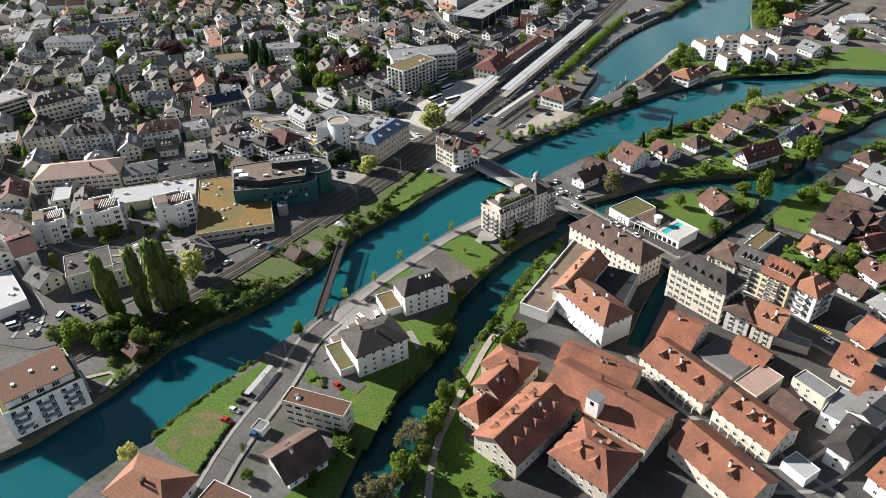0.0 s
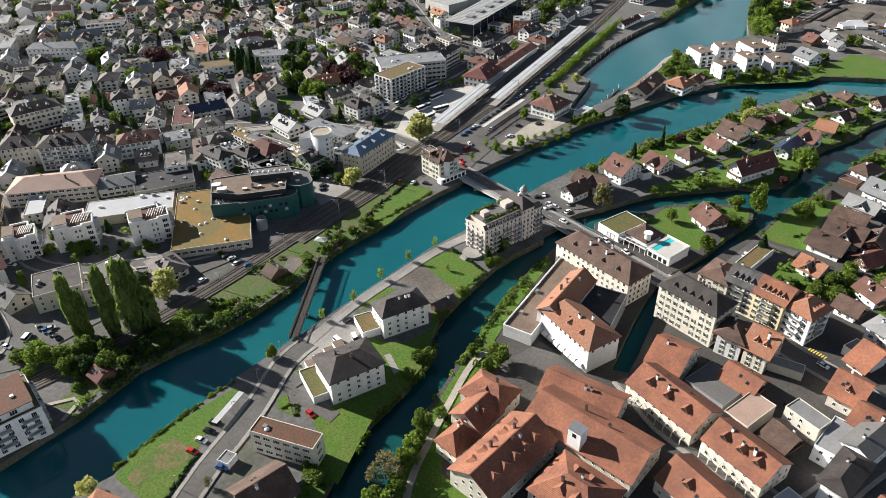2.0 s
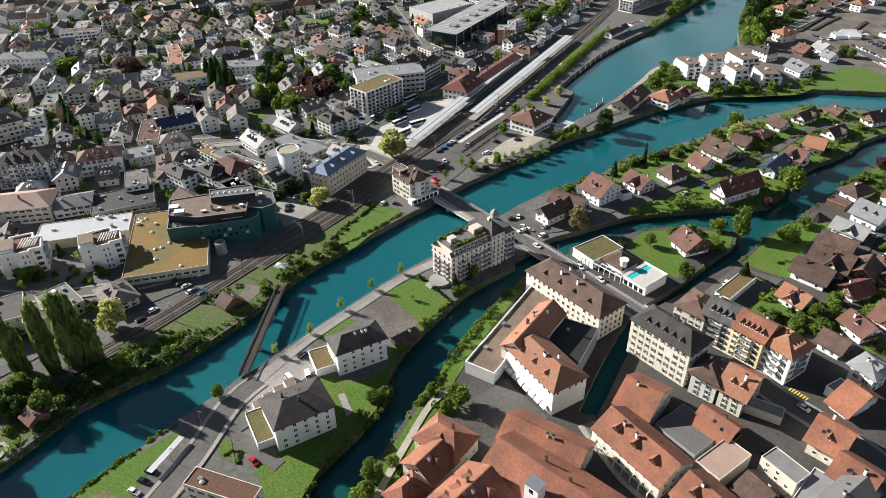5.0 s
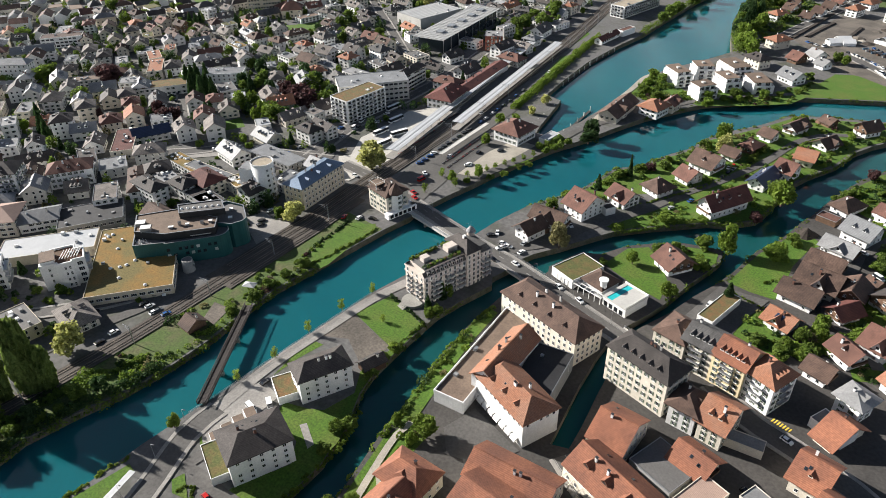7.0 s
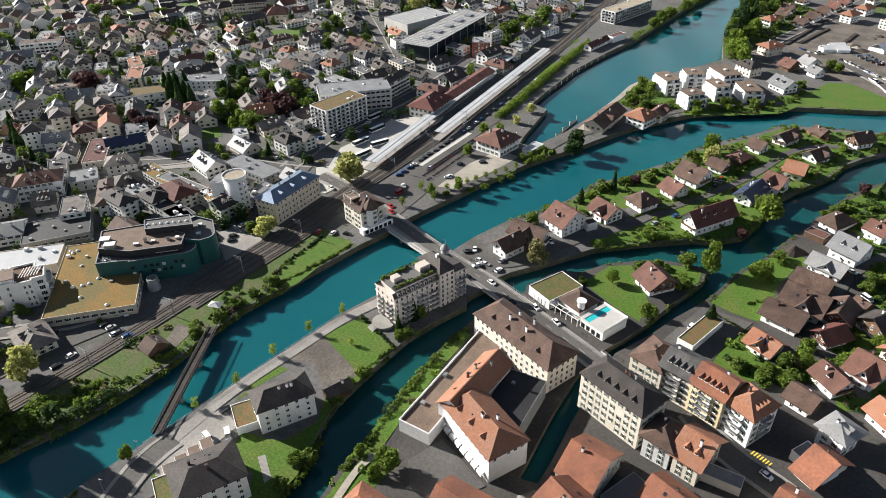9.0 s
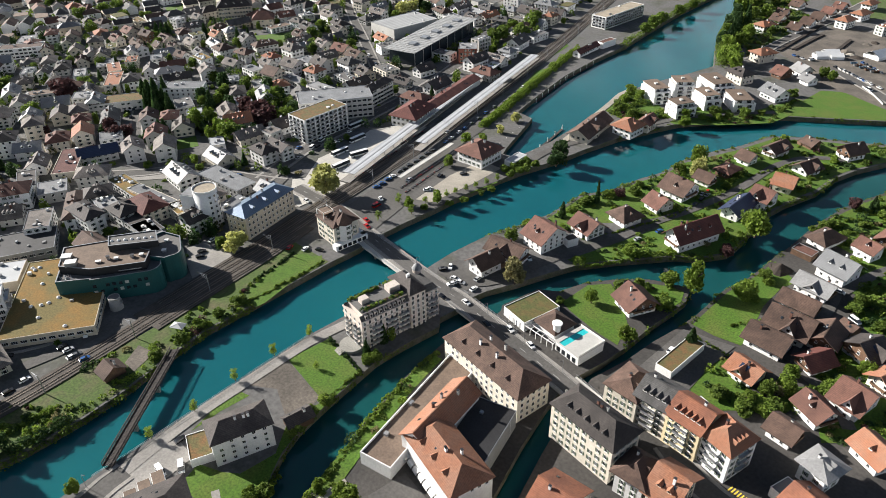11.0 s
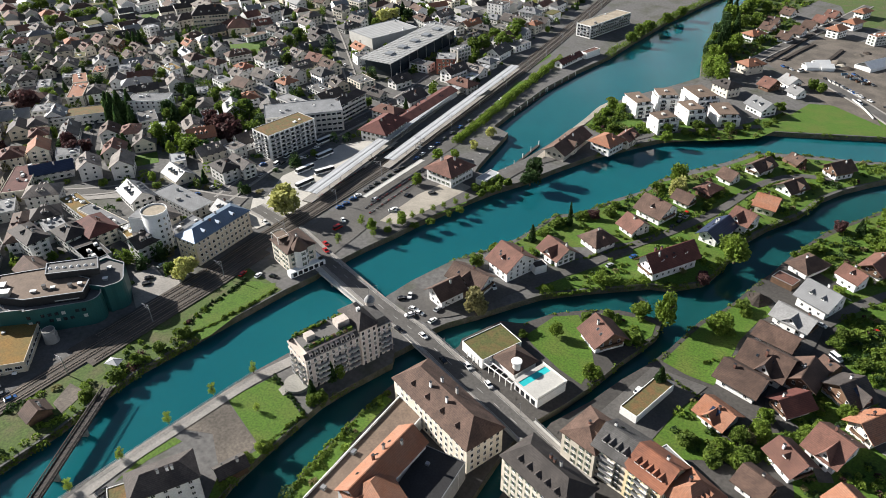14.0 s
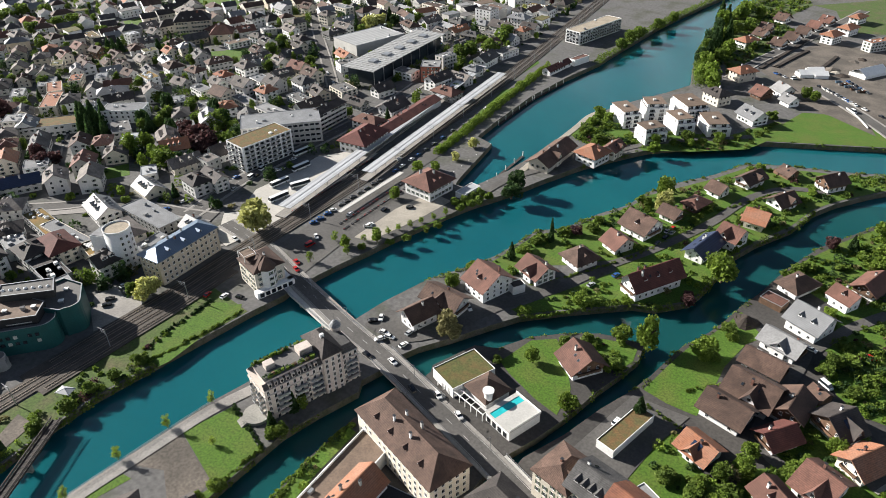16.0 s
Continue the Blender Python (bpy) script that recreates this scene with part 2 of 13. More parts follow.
class Shape:
    """Collects verts, faces and material slots of one part."""

    def __init__(self):
        self.v, self.f, self.s = [], [], []

    def face(self, pts, slot=0):
        k = len(self.v)
        self.v += pts
        self.f.append(tuple(range(k, k + len(pts))))
        self.s.append(slot)

    def box(self, x0, y0, z0, x1, y1, z1, slot=0, bottom=True):
        k = len(self.v)
        self.v += [(x0, y0, z0), (x1, y0, z0), (x1, y1, z0), (x0, y1, z0), (x0, y0, z1), (x1, y0, z1), (x1, y1, z1), (x0, y1, z1)]
        fs = [(4, 5, 6, 7), (0, 1, 5, 4), (1, 2, 6, 5), (2, 3, 7, 6), (3, 0, 4, 7)] + ([(3, 2, 1, 0)] if bottom else [])
        self.f += [tuple(k + i for i in q) for q in fs]
        self.s += [slot] * len(fs)

    def beam(self, a, b, w, h, slot=0):
        """A square bar from a to b."""
        a, b = Vector(a), Vector(b)
        d = (b - a).normalized()
        side = d.cross(Vector((0, 0, 1)))
        side = Vector((1, 0, 0)) if side.length < 1e-4 else side.normalized()
        up = side.cross(d)
        k = len(self.v)
        for p in (a, b):
            for sx, sz in ((-1, -1), (1, -1), (1, 1), (-1, 1)):
                self.v.append(tuple(p + side * (sx * w / 2) + up * (sz * h / 2)))
        self.f += [tuple(k + i for i in q) for q in ((0, 1, 2, 3), (7, 6, 5, 4), (0, 4, 5, 1), (1, 5, 6, 2), (2, 6, 7, 3), (3, 7, 4, 0))]
        self.s += [slot] * 6

    def tube(self, cx, cy, z0, z1, r0, r1, n=10, slot=0, cap=True):
        k = len(self.v)
        for z, r in ((z0, r0), (z1, r1)):
            self.v += [(cx + r * math.cos(2 * math.pi * i / n), cy + r * math.sin(2 * math.pi * i / n), z) for i in range(n)]
        self.f += [(k + i, k + (i + 1) % n, k + n + (i + 1) % n, k + n + i) for i in range(n)]
        self.s += [slot] * n
        if cap:
            self.f.append(tuple(k + n + i for i in range(n)))
            self.s.append(slot)

    def mesh(self, name, mats, smooth=False):
        return mesh_of(name, self.v, self.f, mats, self.s, smooth)


def put(name, data, parent=None, m=None, label=""):
    ob = new(name, data)
    if parent is not None:
        ob.parent = parent
    if m is not None:
        ob.matrix_basis = m
    if label:
        ob["label"] = label
    return ob


# ---- water, land ----
WATER = -3.2

NORTH_SHORE = [(-221.3, 19.7), (-218.4, 34.2), (-211.8, 54), (-210.8, 69.5), (-209.6, 83.7), (-210.9, 100.2), (-212, 111.3), (-208.1, 128.3), (-202.6, 145.2), (-199.8, 164.6), (-199.3, 184.6), (-201, 202.5), (-201.5, 220.3), (-198, 244), (-194.2, 269.7), (-191.5, 288.2), (-187.7, 305), (-188, 308.7), (-185.9, 324.1), (-183.3, 336.8), (-179.1, 352.8), (-175.4, 370.5), (-170.5, 388), (-166.5, 402.8), (-160.6, 420.3)]
NECK = [(-181.3, 433.8)]
HARBOUR = [(-183.8, 442.9), (-192.1, 491.6), (-205.6, 496.3), (-207.9, 525.4), (-209.9, 577.1), (-205.9, 624.7), (-198.6, 671.8), (-197.3, 716.2), (-193, 801.4), (-182.4, 886.5), (-170.1, 965.6), (-150.7, 1032.9)]
SPIT_SOUTH = [(-150, 442.9), (-142.4, 465.4), (-131.1, 494.1), (-116.8, 519.6), (-105.6, 537.2), (-92.1, 549.7), (-53.4, 584.4), (-20.1, 599.7), (14.7, 616.2), (52.6, 634.8)]
SPIT_NORTH = [(-172.3, 434), (-164.7, 465.4), (-161.9, 495.3), (-158.5, 527.4), (-157.5, 559.8), (-152.2, 590.6), (-129.9, 637), (-120.2, 661.1), (-131.6, 702.2), (-143.6, 755), (-149.5, 817.2), (-146.5, 888.1), (-138.7, 944.8), (-111.9, 1018.4)]
ISLAND_NORTH = [(-179.5, 46.6), (-179.7, 54.7), (-178.7, 65.7), (-175.4, 75.6), (-177.8, 84.6), (-177.3, 104.7), (-176.3, 117.8), (-175.7, 132.3), (-173.7, 151.4), (-171.4, 168.5), (-169.3, 189.2), (-166, 219.7), (-163, 244.8), (-158.4, 264.4), (-160.4, 283.5), (-159.3, 295.6), (-150.8, 304.3), (-149.6, 313.2), (-147.6, 326.3), (-144.3, 338.4), (-140.8, 351), (-131, 369.4), (-124.7, 384.8), (-122.3, 397.1), (-119.2, 414.8), (-108.5, 425), (-99.9, 447.5), (-90.9, 464), (-86.4, 485.6), (-76.7, 503.8), (-63.4, 523), (-51, 548.2), (-31.1, 558.4), (-16.7, 563.4), (0.5, 568.4), (19.1, 577.1), (54.4, 594.1)]
ISLAND_SOUTH = [(54.6, 590.9), (21.7, 554), (15, 545.9), (1.4, 526), (-6.7, 509.4), (-12.8, 485.3), (-23.8, 463.2), (-29.9, 445.7), (-31.8, 425.1), (-34.1, 407.2), (-36.3, 398.5), (-47.1, 386.7), (-55.9, 383.3), (-67.3, 373.4), (-78.5, 363.7), (-92.8, 349.7), (-99.9, 338.3), (-109.1, 322.3), (-117.3, 309.9), (-120.8, 301.5), (-121.3, 292.3), (-124.2, 283), (-121.3, 277.6), (-126.7, 260.5), (-130, 246.6), (-130.3, 236.3), (-130.7, 219), (-130.4, 204.3), (-128.2, 194), (-123.1, 181.9), (-118, 161.2), (-118.6, 142.1), (-118.7, 130.1), (-114.1, 114.2), (-109.9, 100.5), (-107.2, 93.3), (-101, 79.8), (-110.9, 73.3)]
SOUTH_A = [(-84, 90.9), (-92.9, 109), (-97.9, 124.8), (-101.8, 138.9), (-104.5, 152), (-106.6, 164.9), (-109.6, 182.3), (-110.2, 194.5), (-113.6, 220), (-115.3, 244.8), (-114.4, 263.6), (-113.7, 273.7), (-106.3, 289.5), (-105, 301.2), (-106.5, 304.8), (-99, 323.6), (-90.6, 327.1), (-82.6, 340.7), (-72, 350.2), (-60.4, 357.8), (-51.6, 360.3), (-42.5, 361.3), (-40.9, 351.2), (-43.5, 340.5), (-47.2, 327.9), (-51.5, 308.3), (-55.6, 294.8), (-59.7, 284.4)]
CANAL = [(-62.3, 277.6), (-62.8, 261.6), (-61.8, 241.4), (-59.3, 218.9), (-58.4, 210.6), (-52.1, 212.3), (-52.6, 223.2), (-54.4, 241.6), (-55.6, 259.6), (-56.2, 273)]
SOUTH_B = [(-55.5, 284.6), (-48.3, 301.7), (-43.2, 318.7), (-37.9, 332.1), (-34.1, 345.2), (-31.8, 357.3), (-29.7, 367.7), (-23.2, 383.2), (-20.2, 393), (-17.1, 407.3), (-12.6, 422.3), (-8.8, 440.2), (-2.7, 460.6), (2.1, 475.3), (9.8, 489.4), (17.8, 504), (25.7, 518.9), (55.5, 569.9)]

RAIL = [(-241.5, 80.6), (-235.3, 109.6), (-232, 139.2), (-229.8, 170.8), (-228.9, 222.4), (-228.6, 247), (-228.2, 275), (-230, 315.7), (-230.5, 346.6), (-231.4, 411), (-235.2, 484.5), (-244, 594.7), (-254, 679.2), (-267.1, 774.2), (-277.3, 850.6), (-286.5, 917.6)]

sh = Shape()
sh.face([(-900, -400, WATER), (700, -400, WATER), (700, 2600, WATER), (-900, 2600, WATER)])
tagged(put("water", sh.mesh("water", "river_water")), "turquoise silty river water with light ripples", "water", kind="structure")

sh = Shape()
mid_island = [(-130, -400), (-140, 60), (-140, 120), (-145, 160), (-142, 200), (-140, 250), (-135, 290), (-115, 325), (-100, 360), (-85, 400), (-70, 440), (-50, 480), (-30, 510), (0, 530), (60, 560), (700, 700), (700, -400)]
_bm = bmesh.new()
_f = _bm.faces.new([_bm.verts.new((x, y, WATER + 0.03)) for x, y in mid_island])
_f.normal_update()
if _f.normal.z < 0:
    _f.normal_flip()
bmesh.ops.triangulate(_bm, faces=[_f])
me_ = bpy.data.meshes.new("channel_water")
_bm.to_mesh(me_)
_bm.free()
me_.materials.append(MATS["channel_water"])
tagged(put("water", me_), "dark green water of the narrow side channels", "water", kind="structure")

FAR = 2600
north_ring = NORTH_SHORE + NECK + HARBOUR + [(-100, FAR), (-FAR, FAR), (-FAR, -500), (-235, -500)]
spit_ring = [NORTH_SHORE[-1]] + SPIT_SOUTH + [(FAR, 560), (FAR, FAR), (-60, FAR)] + SPIT_NORTH[::-1] + NECK
island_ring = ISLAND_NORTH + ISLAND_SOUTH
south_ring = SOUTH_A + CANAL + SOUTH_B + [(FAR, 470), (FAR, -500), (-90, -500)]


def land(name, ring, label):
    """A slab of ground with quay walls down into the water."""
    bm = bmesh.new()
    vs = [bm.verts.new((x, y, 0)) for x, y in ring]
    f = bm.faces.new(vs)
    if f.normal.z < 0:
        f.normal_flip()
    f.normal_update()
    if f.normal.z < 0:
        bmesh.ops.reverse_faces(bm, faces=[f])
    bmesh.ops.triangulate(bm, faces=[f])
    n = len(ring)
    lo = [bm.verts.new((x, y, WATER - 1.5)) for x, y in ring]
    area2 = sum(ring[i][0] * ring[(i + 1) % n][1] - ring[(i + 1) % n][0] * ring[i][1] for i in range(n))
    for i in range(n):
        j = (i + 1) % n
        q = (vs[i], lo[i], lo[j], vs[j]) if area2 > 0 else (vs[j], lo[j], lo[i], vs[i])
        w = bm.faces.new(q)
        w.material_index = 1
    me = bpy.data.meshes.new(name)
    bm.to_mesh(me)
    bm.free()
    me.materials.append(MATS["old_ground" if name == "ground_south" else "town_ground"])
    me.materials.append(MATS["bank"])
    return tagged(put(name, me), label, "ground", kind="structure")


land("ground_north", north_ring, "paved and planted town ground behind a stone river bank")
land("ground_spit", spit_ring, "low riverside ground with gardens and paths")
land("ground_island", island_ring, "narrow island ground between two river arms")
land("ground_south", south_ring, "old town ground with gardens beside canals")

GARDENS, LAWNS = [], []
LIFT = {"worn_grass": -0.042, "garden": 0.05, "grass": 0.05, "dirt": 0.06, "paving": 0.09, "asphalt": 0.13, "plaza": 0.16, "gravel": 0.18, "hedge": 0.05}
AREA_LABEL = {"worn_grass": "dry brownish patch worn into the lawn", "garden": "green garden lawn between houses and water", "grass": "short green lawn with sunlit patches", "dirt": "bare trodden earth and gravel yard", "paving": "pale paved square", "plaza": "bright pale concrete square before the station", "asphalt": "worn grey asphalt surface", "gravel": "pale gravel path", "hedge": "green sloping bank"}
_count = [0]
SURFACES, HARD = [], []


def flat_sheet(name, pts, z):
    bm = bmesh.new()
    f = bm.faces.new([bm.verts.new((x, y, z)) for x, y in pts])
    f.normal_update()
    if f.normal.z < 0:
        f.normal_flip()
    bmesh.ops.triangulate(bm, faces=[f])
    me = bpy.data.meshes.new(name)
    bm.to_mesh(me)
    bm.free()
    return me


def area(kind, pts):
    _count[0] += 1
    if kind == "garden":
        GARDENS.append(pts)
    elif kind == "grass":
        LAWNS.append(pts)
    me = flat_sheet(kind, pts, LIFT[kind] + 0.0021 * _count[0])
    SURFACES.append((0, pts, LIFT[kind] + 0.0021 * _count[0]))
    if kind in ("dirt", "paving", "plaza", "asphalt", "gravel"):
        HARD.append(SURFACES[-1])
    mid = sum(p[0] for p in pts) / len(pts), sum(p[1] for p in pts) / len(pts)
    rough = kind in ("garden", "grass") and (mid[0] < -195 and mid[1] < 250 or mid[1] > 700)
    me.materials.append(MATS["rough_grass" if rough else "grass" if kind in ("hedge", "garden") else kind])
    tagged(put({"worn_grass": "lawn", "grass": "lawn", "hedge": "lawn", "garden": "lawn", "dirt": "yard", "paving": "pavement", "plaza": "pavement", "gravel": "yard", "asphalt": "road"}[kind], me), AREA_LABEL[kind], {"worn_grass": "lawn", "grass": "lawn", "hedge": "lawn", "garden": "lawn", "dirt": "yard"}.get(kind, "pavement"), kind="structure")


def smooth_line(pts, step=6.0):
    """Catmull-Rom through the points."""
    out = []
    n = len(pts)
    for i in range(n - 1):
        p0, p1, p2, p3 = (Vector(pts[max(0, min(n - 1, i + k))]) for k in (-1, 0, 1, 2))
        m = max(1, int((p2 - p1).length / step))
        for j in range(m):
            t = j / m
            out.append(0.5 * ((2 * p1) + (p2 - p0) * t + (2 * p0 - 5 * p1 + 4 * p2 - p3) * t * t + (3 * p1 - p0 - 3 * p2 + p3) * t ** 3))
    out.append(Vector(pts[-1]))
    return out


def normals_of(line):
    res = []
    for i in range(len(line)):
        d = line[min(i + 1, len(line) - 1)] - line[max(i - 1, 0)]
        d.normalize()
        res.append(Vector((-d.y, d.x)))
    return res


def ribbon(sh, line, o0, o1, z0, z1=None, slot=0):
    """A strip between two offsets of a line; with z1 a bar with sides."""
    nn = normals_of(line)
    for i in range(len(line) - 1):
        q = [line[i] + nn[i] * o0, line[i] + nn[i] * o1, line[i + 1] + nn[i + 1] * o1, line[i + 1] + nn[i + 1] * o0]
        t = z0 if z1 is None else z1
        sh.face([(p.x, p.y, t) for p in (q[0], q[3], q[2], q[1])], slot)
        if z1 is not None:
            sh.face([(q[0].x, q[0].y, z0), (q[3].x, q[3].y, z0), (q[3].x, q[3].y, t), (q[0].x, q[0].y, t)], slot)
            sh.face([(q[2].x, q[2].y, z0), (q[1].x, q[1].y, z0), (q[1].x, q[1].y, t), (q[2].x, q[2].y, t)], slot)


def road(kind, width, pts):
    _count[0] += 1
    line = smooth_line(pts)
    z = LIFT[kind] + 0.03 + 0.0021 * _count[0]
    SURFACES.append((width, line, z))
    HARD.append(SURFACES[-1])
    s = Shape()
    ribbon(s, line, -width / 2, width / 2, z)
    ob = put("road" if kind == "asphalt" else "path", s.mesh("road", kind))
    tagged(ob, AREA_LABEL[kind], "road" if kind == "asphalt" else "path", kind="structure")
    if kind == "asphalt" and (width >= 8.5 or width == 7.6):
        marks = put("lane_marking", None)
        tagged(marks, "white dashed lane lines painted on the road", "road marking", kind="structure")
        fine = smooth_line(pts, 3.0)
        nn = normals_of(fine)
        for i in range(0, len(fine) - 1, 3):
            d = Shape()
            ribbon(d, fine[i:i + 2], -0.12, 0.12, z + 0.012)
            put("dash", d.mesh("dash", "marking"), marks)
        for o in (-width / 2 + 0.35, width / 2 - 0.35):
            d = Shape()
            ribbon(d, line, o - 0.1, o + 0.1, z + 0.012)
            put("edge_line", d.mesh("edge_line", "marking"), marks)
    if width >= 6:
        k = Shape()
        for side in (-1, 1):
            a, b = sorted((side * width / 2, side * (width / 2 + 1.4)))
            ribbon(k, line, a, b, 0.0, z + 0.12)
        tagged(put("pavement", k.mesh("kerb", "paving")), "raised kerb and pale footway along the road", "footway", kind="structure")



def inside(x, y, pts):
    c = False
    for (x1, y1), (x2, y2) in zip(pts, pts[1:] + pts[:1]):
        if (y1 > y) != (y2 > y) and x < (x2 - x1) * (y - y1) / (y2 - y1) + x1:
            c = not c
    return c


def ground_height(x, y, sheets=SURFACES):
    """Top of whatever sheet, road or kerb lies at a place."""
    z = 0.0
    for width, pts, top in sheets:
        if not width:
            if inside(x, y, pts):
                z = max(z, top)
            continue
        d = 1e9
        for a, b in zip(pts[:-1], pts[1:]):
            e = b - a
            t = max(0.0, min(1.0, (Vector((x, y)) - a).dot(e) / max(e.length_squared, 1e-6)))
            d = min(d, (Vector((x, y)) - a - e * t).length)
        if d < width / 2:
            z = max(z, top)
        elif width >= 6 and d < width / 2 + 1.4:
            z = max(z, top + 0.12)
    return z



area('garden', [(-211.9, 100.2), (-213, 111.3), (-209.1, 128.3), (-203.6, 145.2), (-200.8, 164.6), (-200.3, 184.6), (-202, 202.5), (-202.5, 220.3), (-199, 244), (-195.2, 269.7), (-192.5, 288.2), (-220.5, 292), (-219.8, 276.8), (-219.9, 261.7), (-220.1, 246.5), (-220.3, 231.4), (-220.9, 216.2), (-222.2, 201.1), (-224, 185.9), (-224, 170.8), (-224, 155.6), (-224, 140.5), (-224, 125.3), (-224, 110.2), (-224, 95)])
area('grass', [(-171.9, 125.6), (-176.3, 104), (-177.8, 84.7), (-174.2, 75.3), (-152.2, 74.9), (-158.3, 92.2), (-165.3, 107.8), (-167.8, 124.6)])
area('garden', [(-130.9, 236.2), (-130.8, 219.2), (-130.5, 204.4), (-128.3, 193.3), (-123.1, 181.2), (-118.1, 160.5), (-118.8, 141.7), (-118.9, 129.7), (-114.1, 113.7), (-109.9, 100), (-107.4, 93), (-121.3, 83.9), (-120.3, 106.8), (-125.3, 127.9), (-137.7, 129.8), (-134.5, 142.5), (-125.5, 155.7), (-135.5, 173.2), (-129.9, 192.2), (-136.5, 204.5), (-133.6, 216.4)])
area('grass', [(-160, 228.3), (-154.8, 246.6), (-131.6, 238), (-132.6, 223.2), (-135.7, 220.2)])
area('grass', [(-162, 182.3), (-163.7, 194.5), (-161.7, 205.7), (-157.8, 206.1), (-160.7, 194.9)])
area('grass', [(-162.3, 147.6), (-159.9, 155.3), (-157.1, 154.2), (-158, 146.3)])
area('dirt', [(-161.6, 210), (-159.8, 227.9), (-135.4, 219.9), (-133.7, 211.3), (-138.5, 205.7), (-151.7, 214.2)])
area('grass', [(-199.6, 245.6), (-203.4, 264.5), (-205.5, 282.7), (-198.7, 290.5), (-194.1, 285), (-195.4, 263.8), (-194.4, 249.1), (-195.4, 244.6)])
area('garden', [(-230.9, 141.4), (-223.6, 165), (-214.9, 185.8), (-204, 191.7), (-204.7, 169.8), (-207.6, 150.1), (-217.1, 136.1), (-217.7, 115.9), (-216.8, 104.3), (-211.5, 88.9), (-213.4, 84.1), (-221.6, 82.4), (-222.6, 92.8), (-227.8, 118)])
area('garden', [(-82.4, 91.6), (-89.9, 110.5), (-100.1, 136.3), (-103.3, 153.9), (-107.5, 181), (-105.2, 190.6), (-95.3, 194.1), (-95.1, 189), (-96.1, 167.4), (-90.3, 143.6), (-85.8, 135.1), (-66.4, 133.2), (-69.4, 123.9), (-63.1, 122), (-57.2, 108.2)])
area('garden', [(-128.1, 360.1), (-123.1, 382.1), (-120.7, 394.2), (-117.6, 411.7), (-107, 421.8), (-98.4, 444), (-89.2, 461.9), (-84.2, 482.1), (-62, 517.9), (-49.7, 542.6), (-30.2, 553.5), (-15.9, 558.4), (1.1, 563.5), (19.5, 572.1), (49.3, 586.4), (21.4, 555.8), (0.9, 528.3), (-8.1, 511.7), (-14, 487.5), (-25, 464.5), (-31.1, 446.9), (-33, 426.1), (-34.9, 407.9), (-37.4, 398.9), (-47.5, 387.5), (-56.3, 384.1), (-67.7, 374.3), (-79, 364.5), (-93.5, 350.8), (-98.2, 351.8), (-84.9, 376.6), (-72, 403.2), (-75.7, 412), (-93.7, 394.6), (-104.7, 387.3), (-113.3, 365.5)])
area('grass', [(-85.7, 321), (-81.5, 338.6), (-73.4, 345.2), (-66.7, 339.4), (-56, 322.2), (-54.7, 307.9), (-65.3, 310.8), (-79.8, 317.3)])
area('garden', [(-63.5, 353.4), (-50.6, 357.7), (-43.8, 357.3), (-42.6, 349.5), (-45.6, 339.9), (-53.6, 342.2)])
area('grass', [(-33.7, 337), (-29.8, 357.9), (-27.6, 368), (-22.1, 381.6), (-19.2, 391.2), (-15.9, 404.1), (-4.2, 391.7), (-8.8, 383.7), (-12.2, 365.8), (-12.2, 351.2), (-13.3, 334.8), (-24, 334.9)])
area('garden', [(-20.4, 288.4), (-24.9, 299.5), (-22.1, 312.7), (-17, 323.5), (-5.7, 312.3), (7.5, 307)])
area('garden', [(6.2, 314.9), (8.8, 322), (14.9, 326.1), (16.3, 321.6), (11.8, 309.9), (7.5, 307)])
area('garden', [(-7.2, 440.3), (-1.3, 459.4), (10.2, 485.7), (26, 514.8), (42.4, 532.1), (45.9, 485.9), (24.1, 455.7), (19.2, 442.4), (12.2, 430.5)])
area('garden', [(25.9, 373.1), (17.3, 389.1), (25.3, 402.2), (33.5, 399.8), (51.5, 411.7), (54.9, 366.9), (36, 366.6)])
area('grass', [(-52.2, 585.9), (-50, 605.9), (-39.6, 648.4), (-13.3, 659.2), (9.2, 640.5), (33.2, 654.7), (35.3, 626.3), (-20.5, 601.2)])
area('dirt', [(-85, 721.7), (-59, 830.1), (-38, 824.1), (21.3, 812.1), (32.9, 658.7), (11.9, 645.3), (-15.7, 675.5), (-42.2, 652.7), (-64.9, 697.1)])
area('grass', [(-88.2, 951.5), (32.1, 1078.5), (40.5, 895.3), (-31.3, 871), (-43.9, 863.3), (-65.5, 940)])
area('garden', [(-149.6, 888.9), (-109.5, 1005.3), (-88.2, 951.5), (-109.5, 854.8), (-115, 744), (-114.2, 666.1), (-130.5, 701.1), (-141.6, 754.4), (-147.3, 816.5)])
area('grass', [(-636.6, 631), (-622.7, 662.1), (-577.4, 645), (-593.4, 624.7)])
area('grass', [(-496.5, 521.4), (-476.8, 541.1), (-454.8, 518.8), (-467.4, 500.6)])
area('grass', [(-648.6, 541.2), (-643.8, 558.6), (-617.9, 541.3), (-623.9, 528.5)])
area('garden', [(-155, 549.8), (-149.7, 584.5), (-125.3, 549.4), (-130.4, 529.8), (-147.8, 529.8)])
area('grass', [(-250.5, 610.3), (-251.5, 659.2), (-239.4, 646.2), (-239.1, 599.2)])
area('hedge', [(-215, 462), (-233.6, 576.9), (-223.3, 597.5), (-220.2, 546), (-209.8, 460.6)])
area('grass', [(-178.6, 381.8), (-174.4, 403.8), (-165.1, 400.7), (-171.1, 381.4)])
area('grass', [(-370.1, 334.7), (-362.9, 348.3), (-349.1, 339.4), (-355.3, 328.6)])
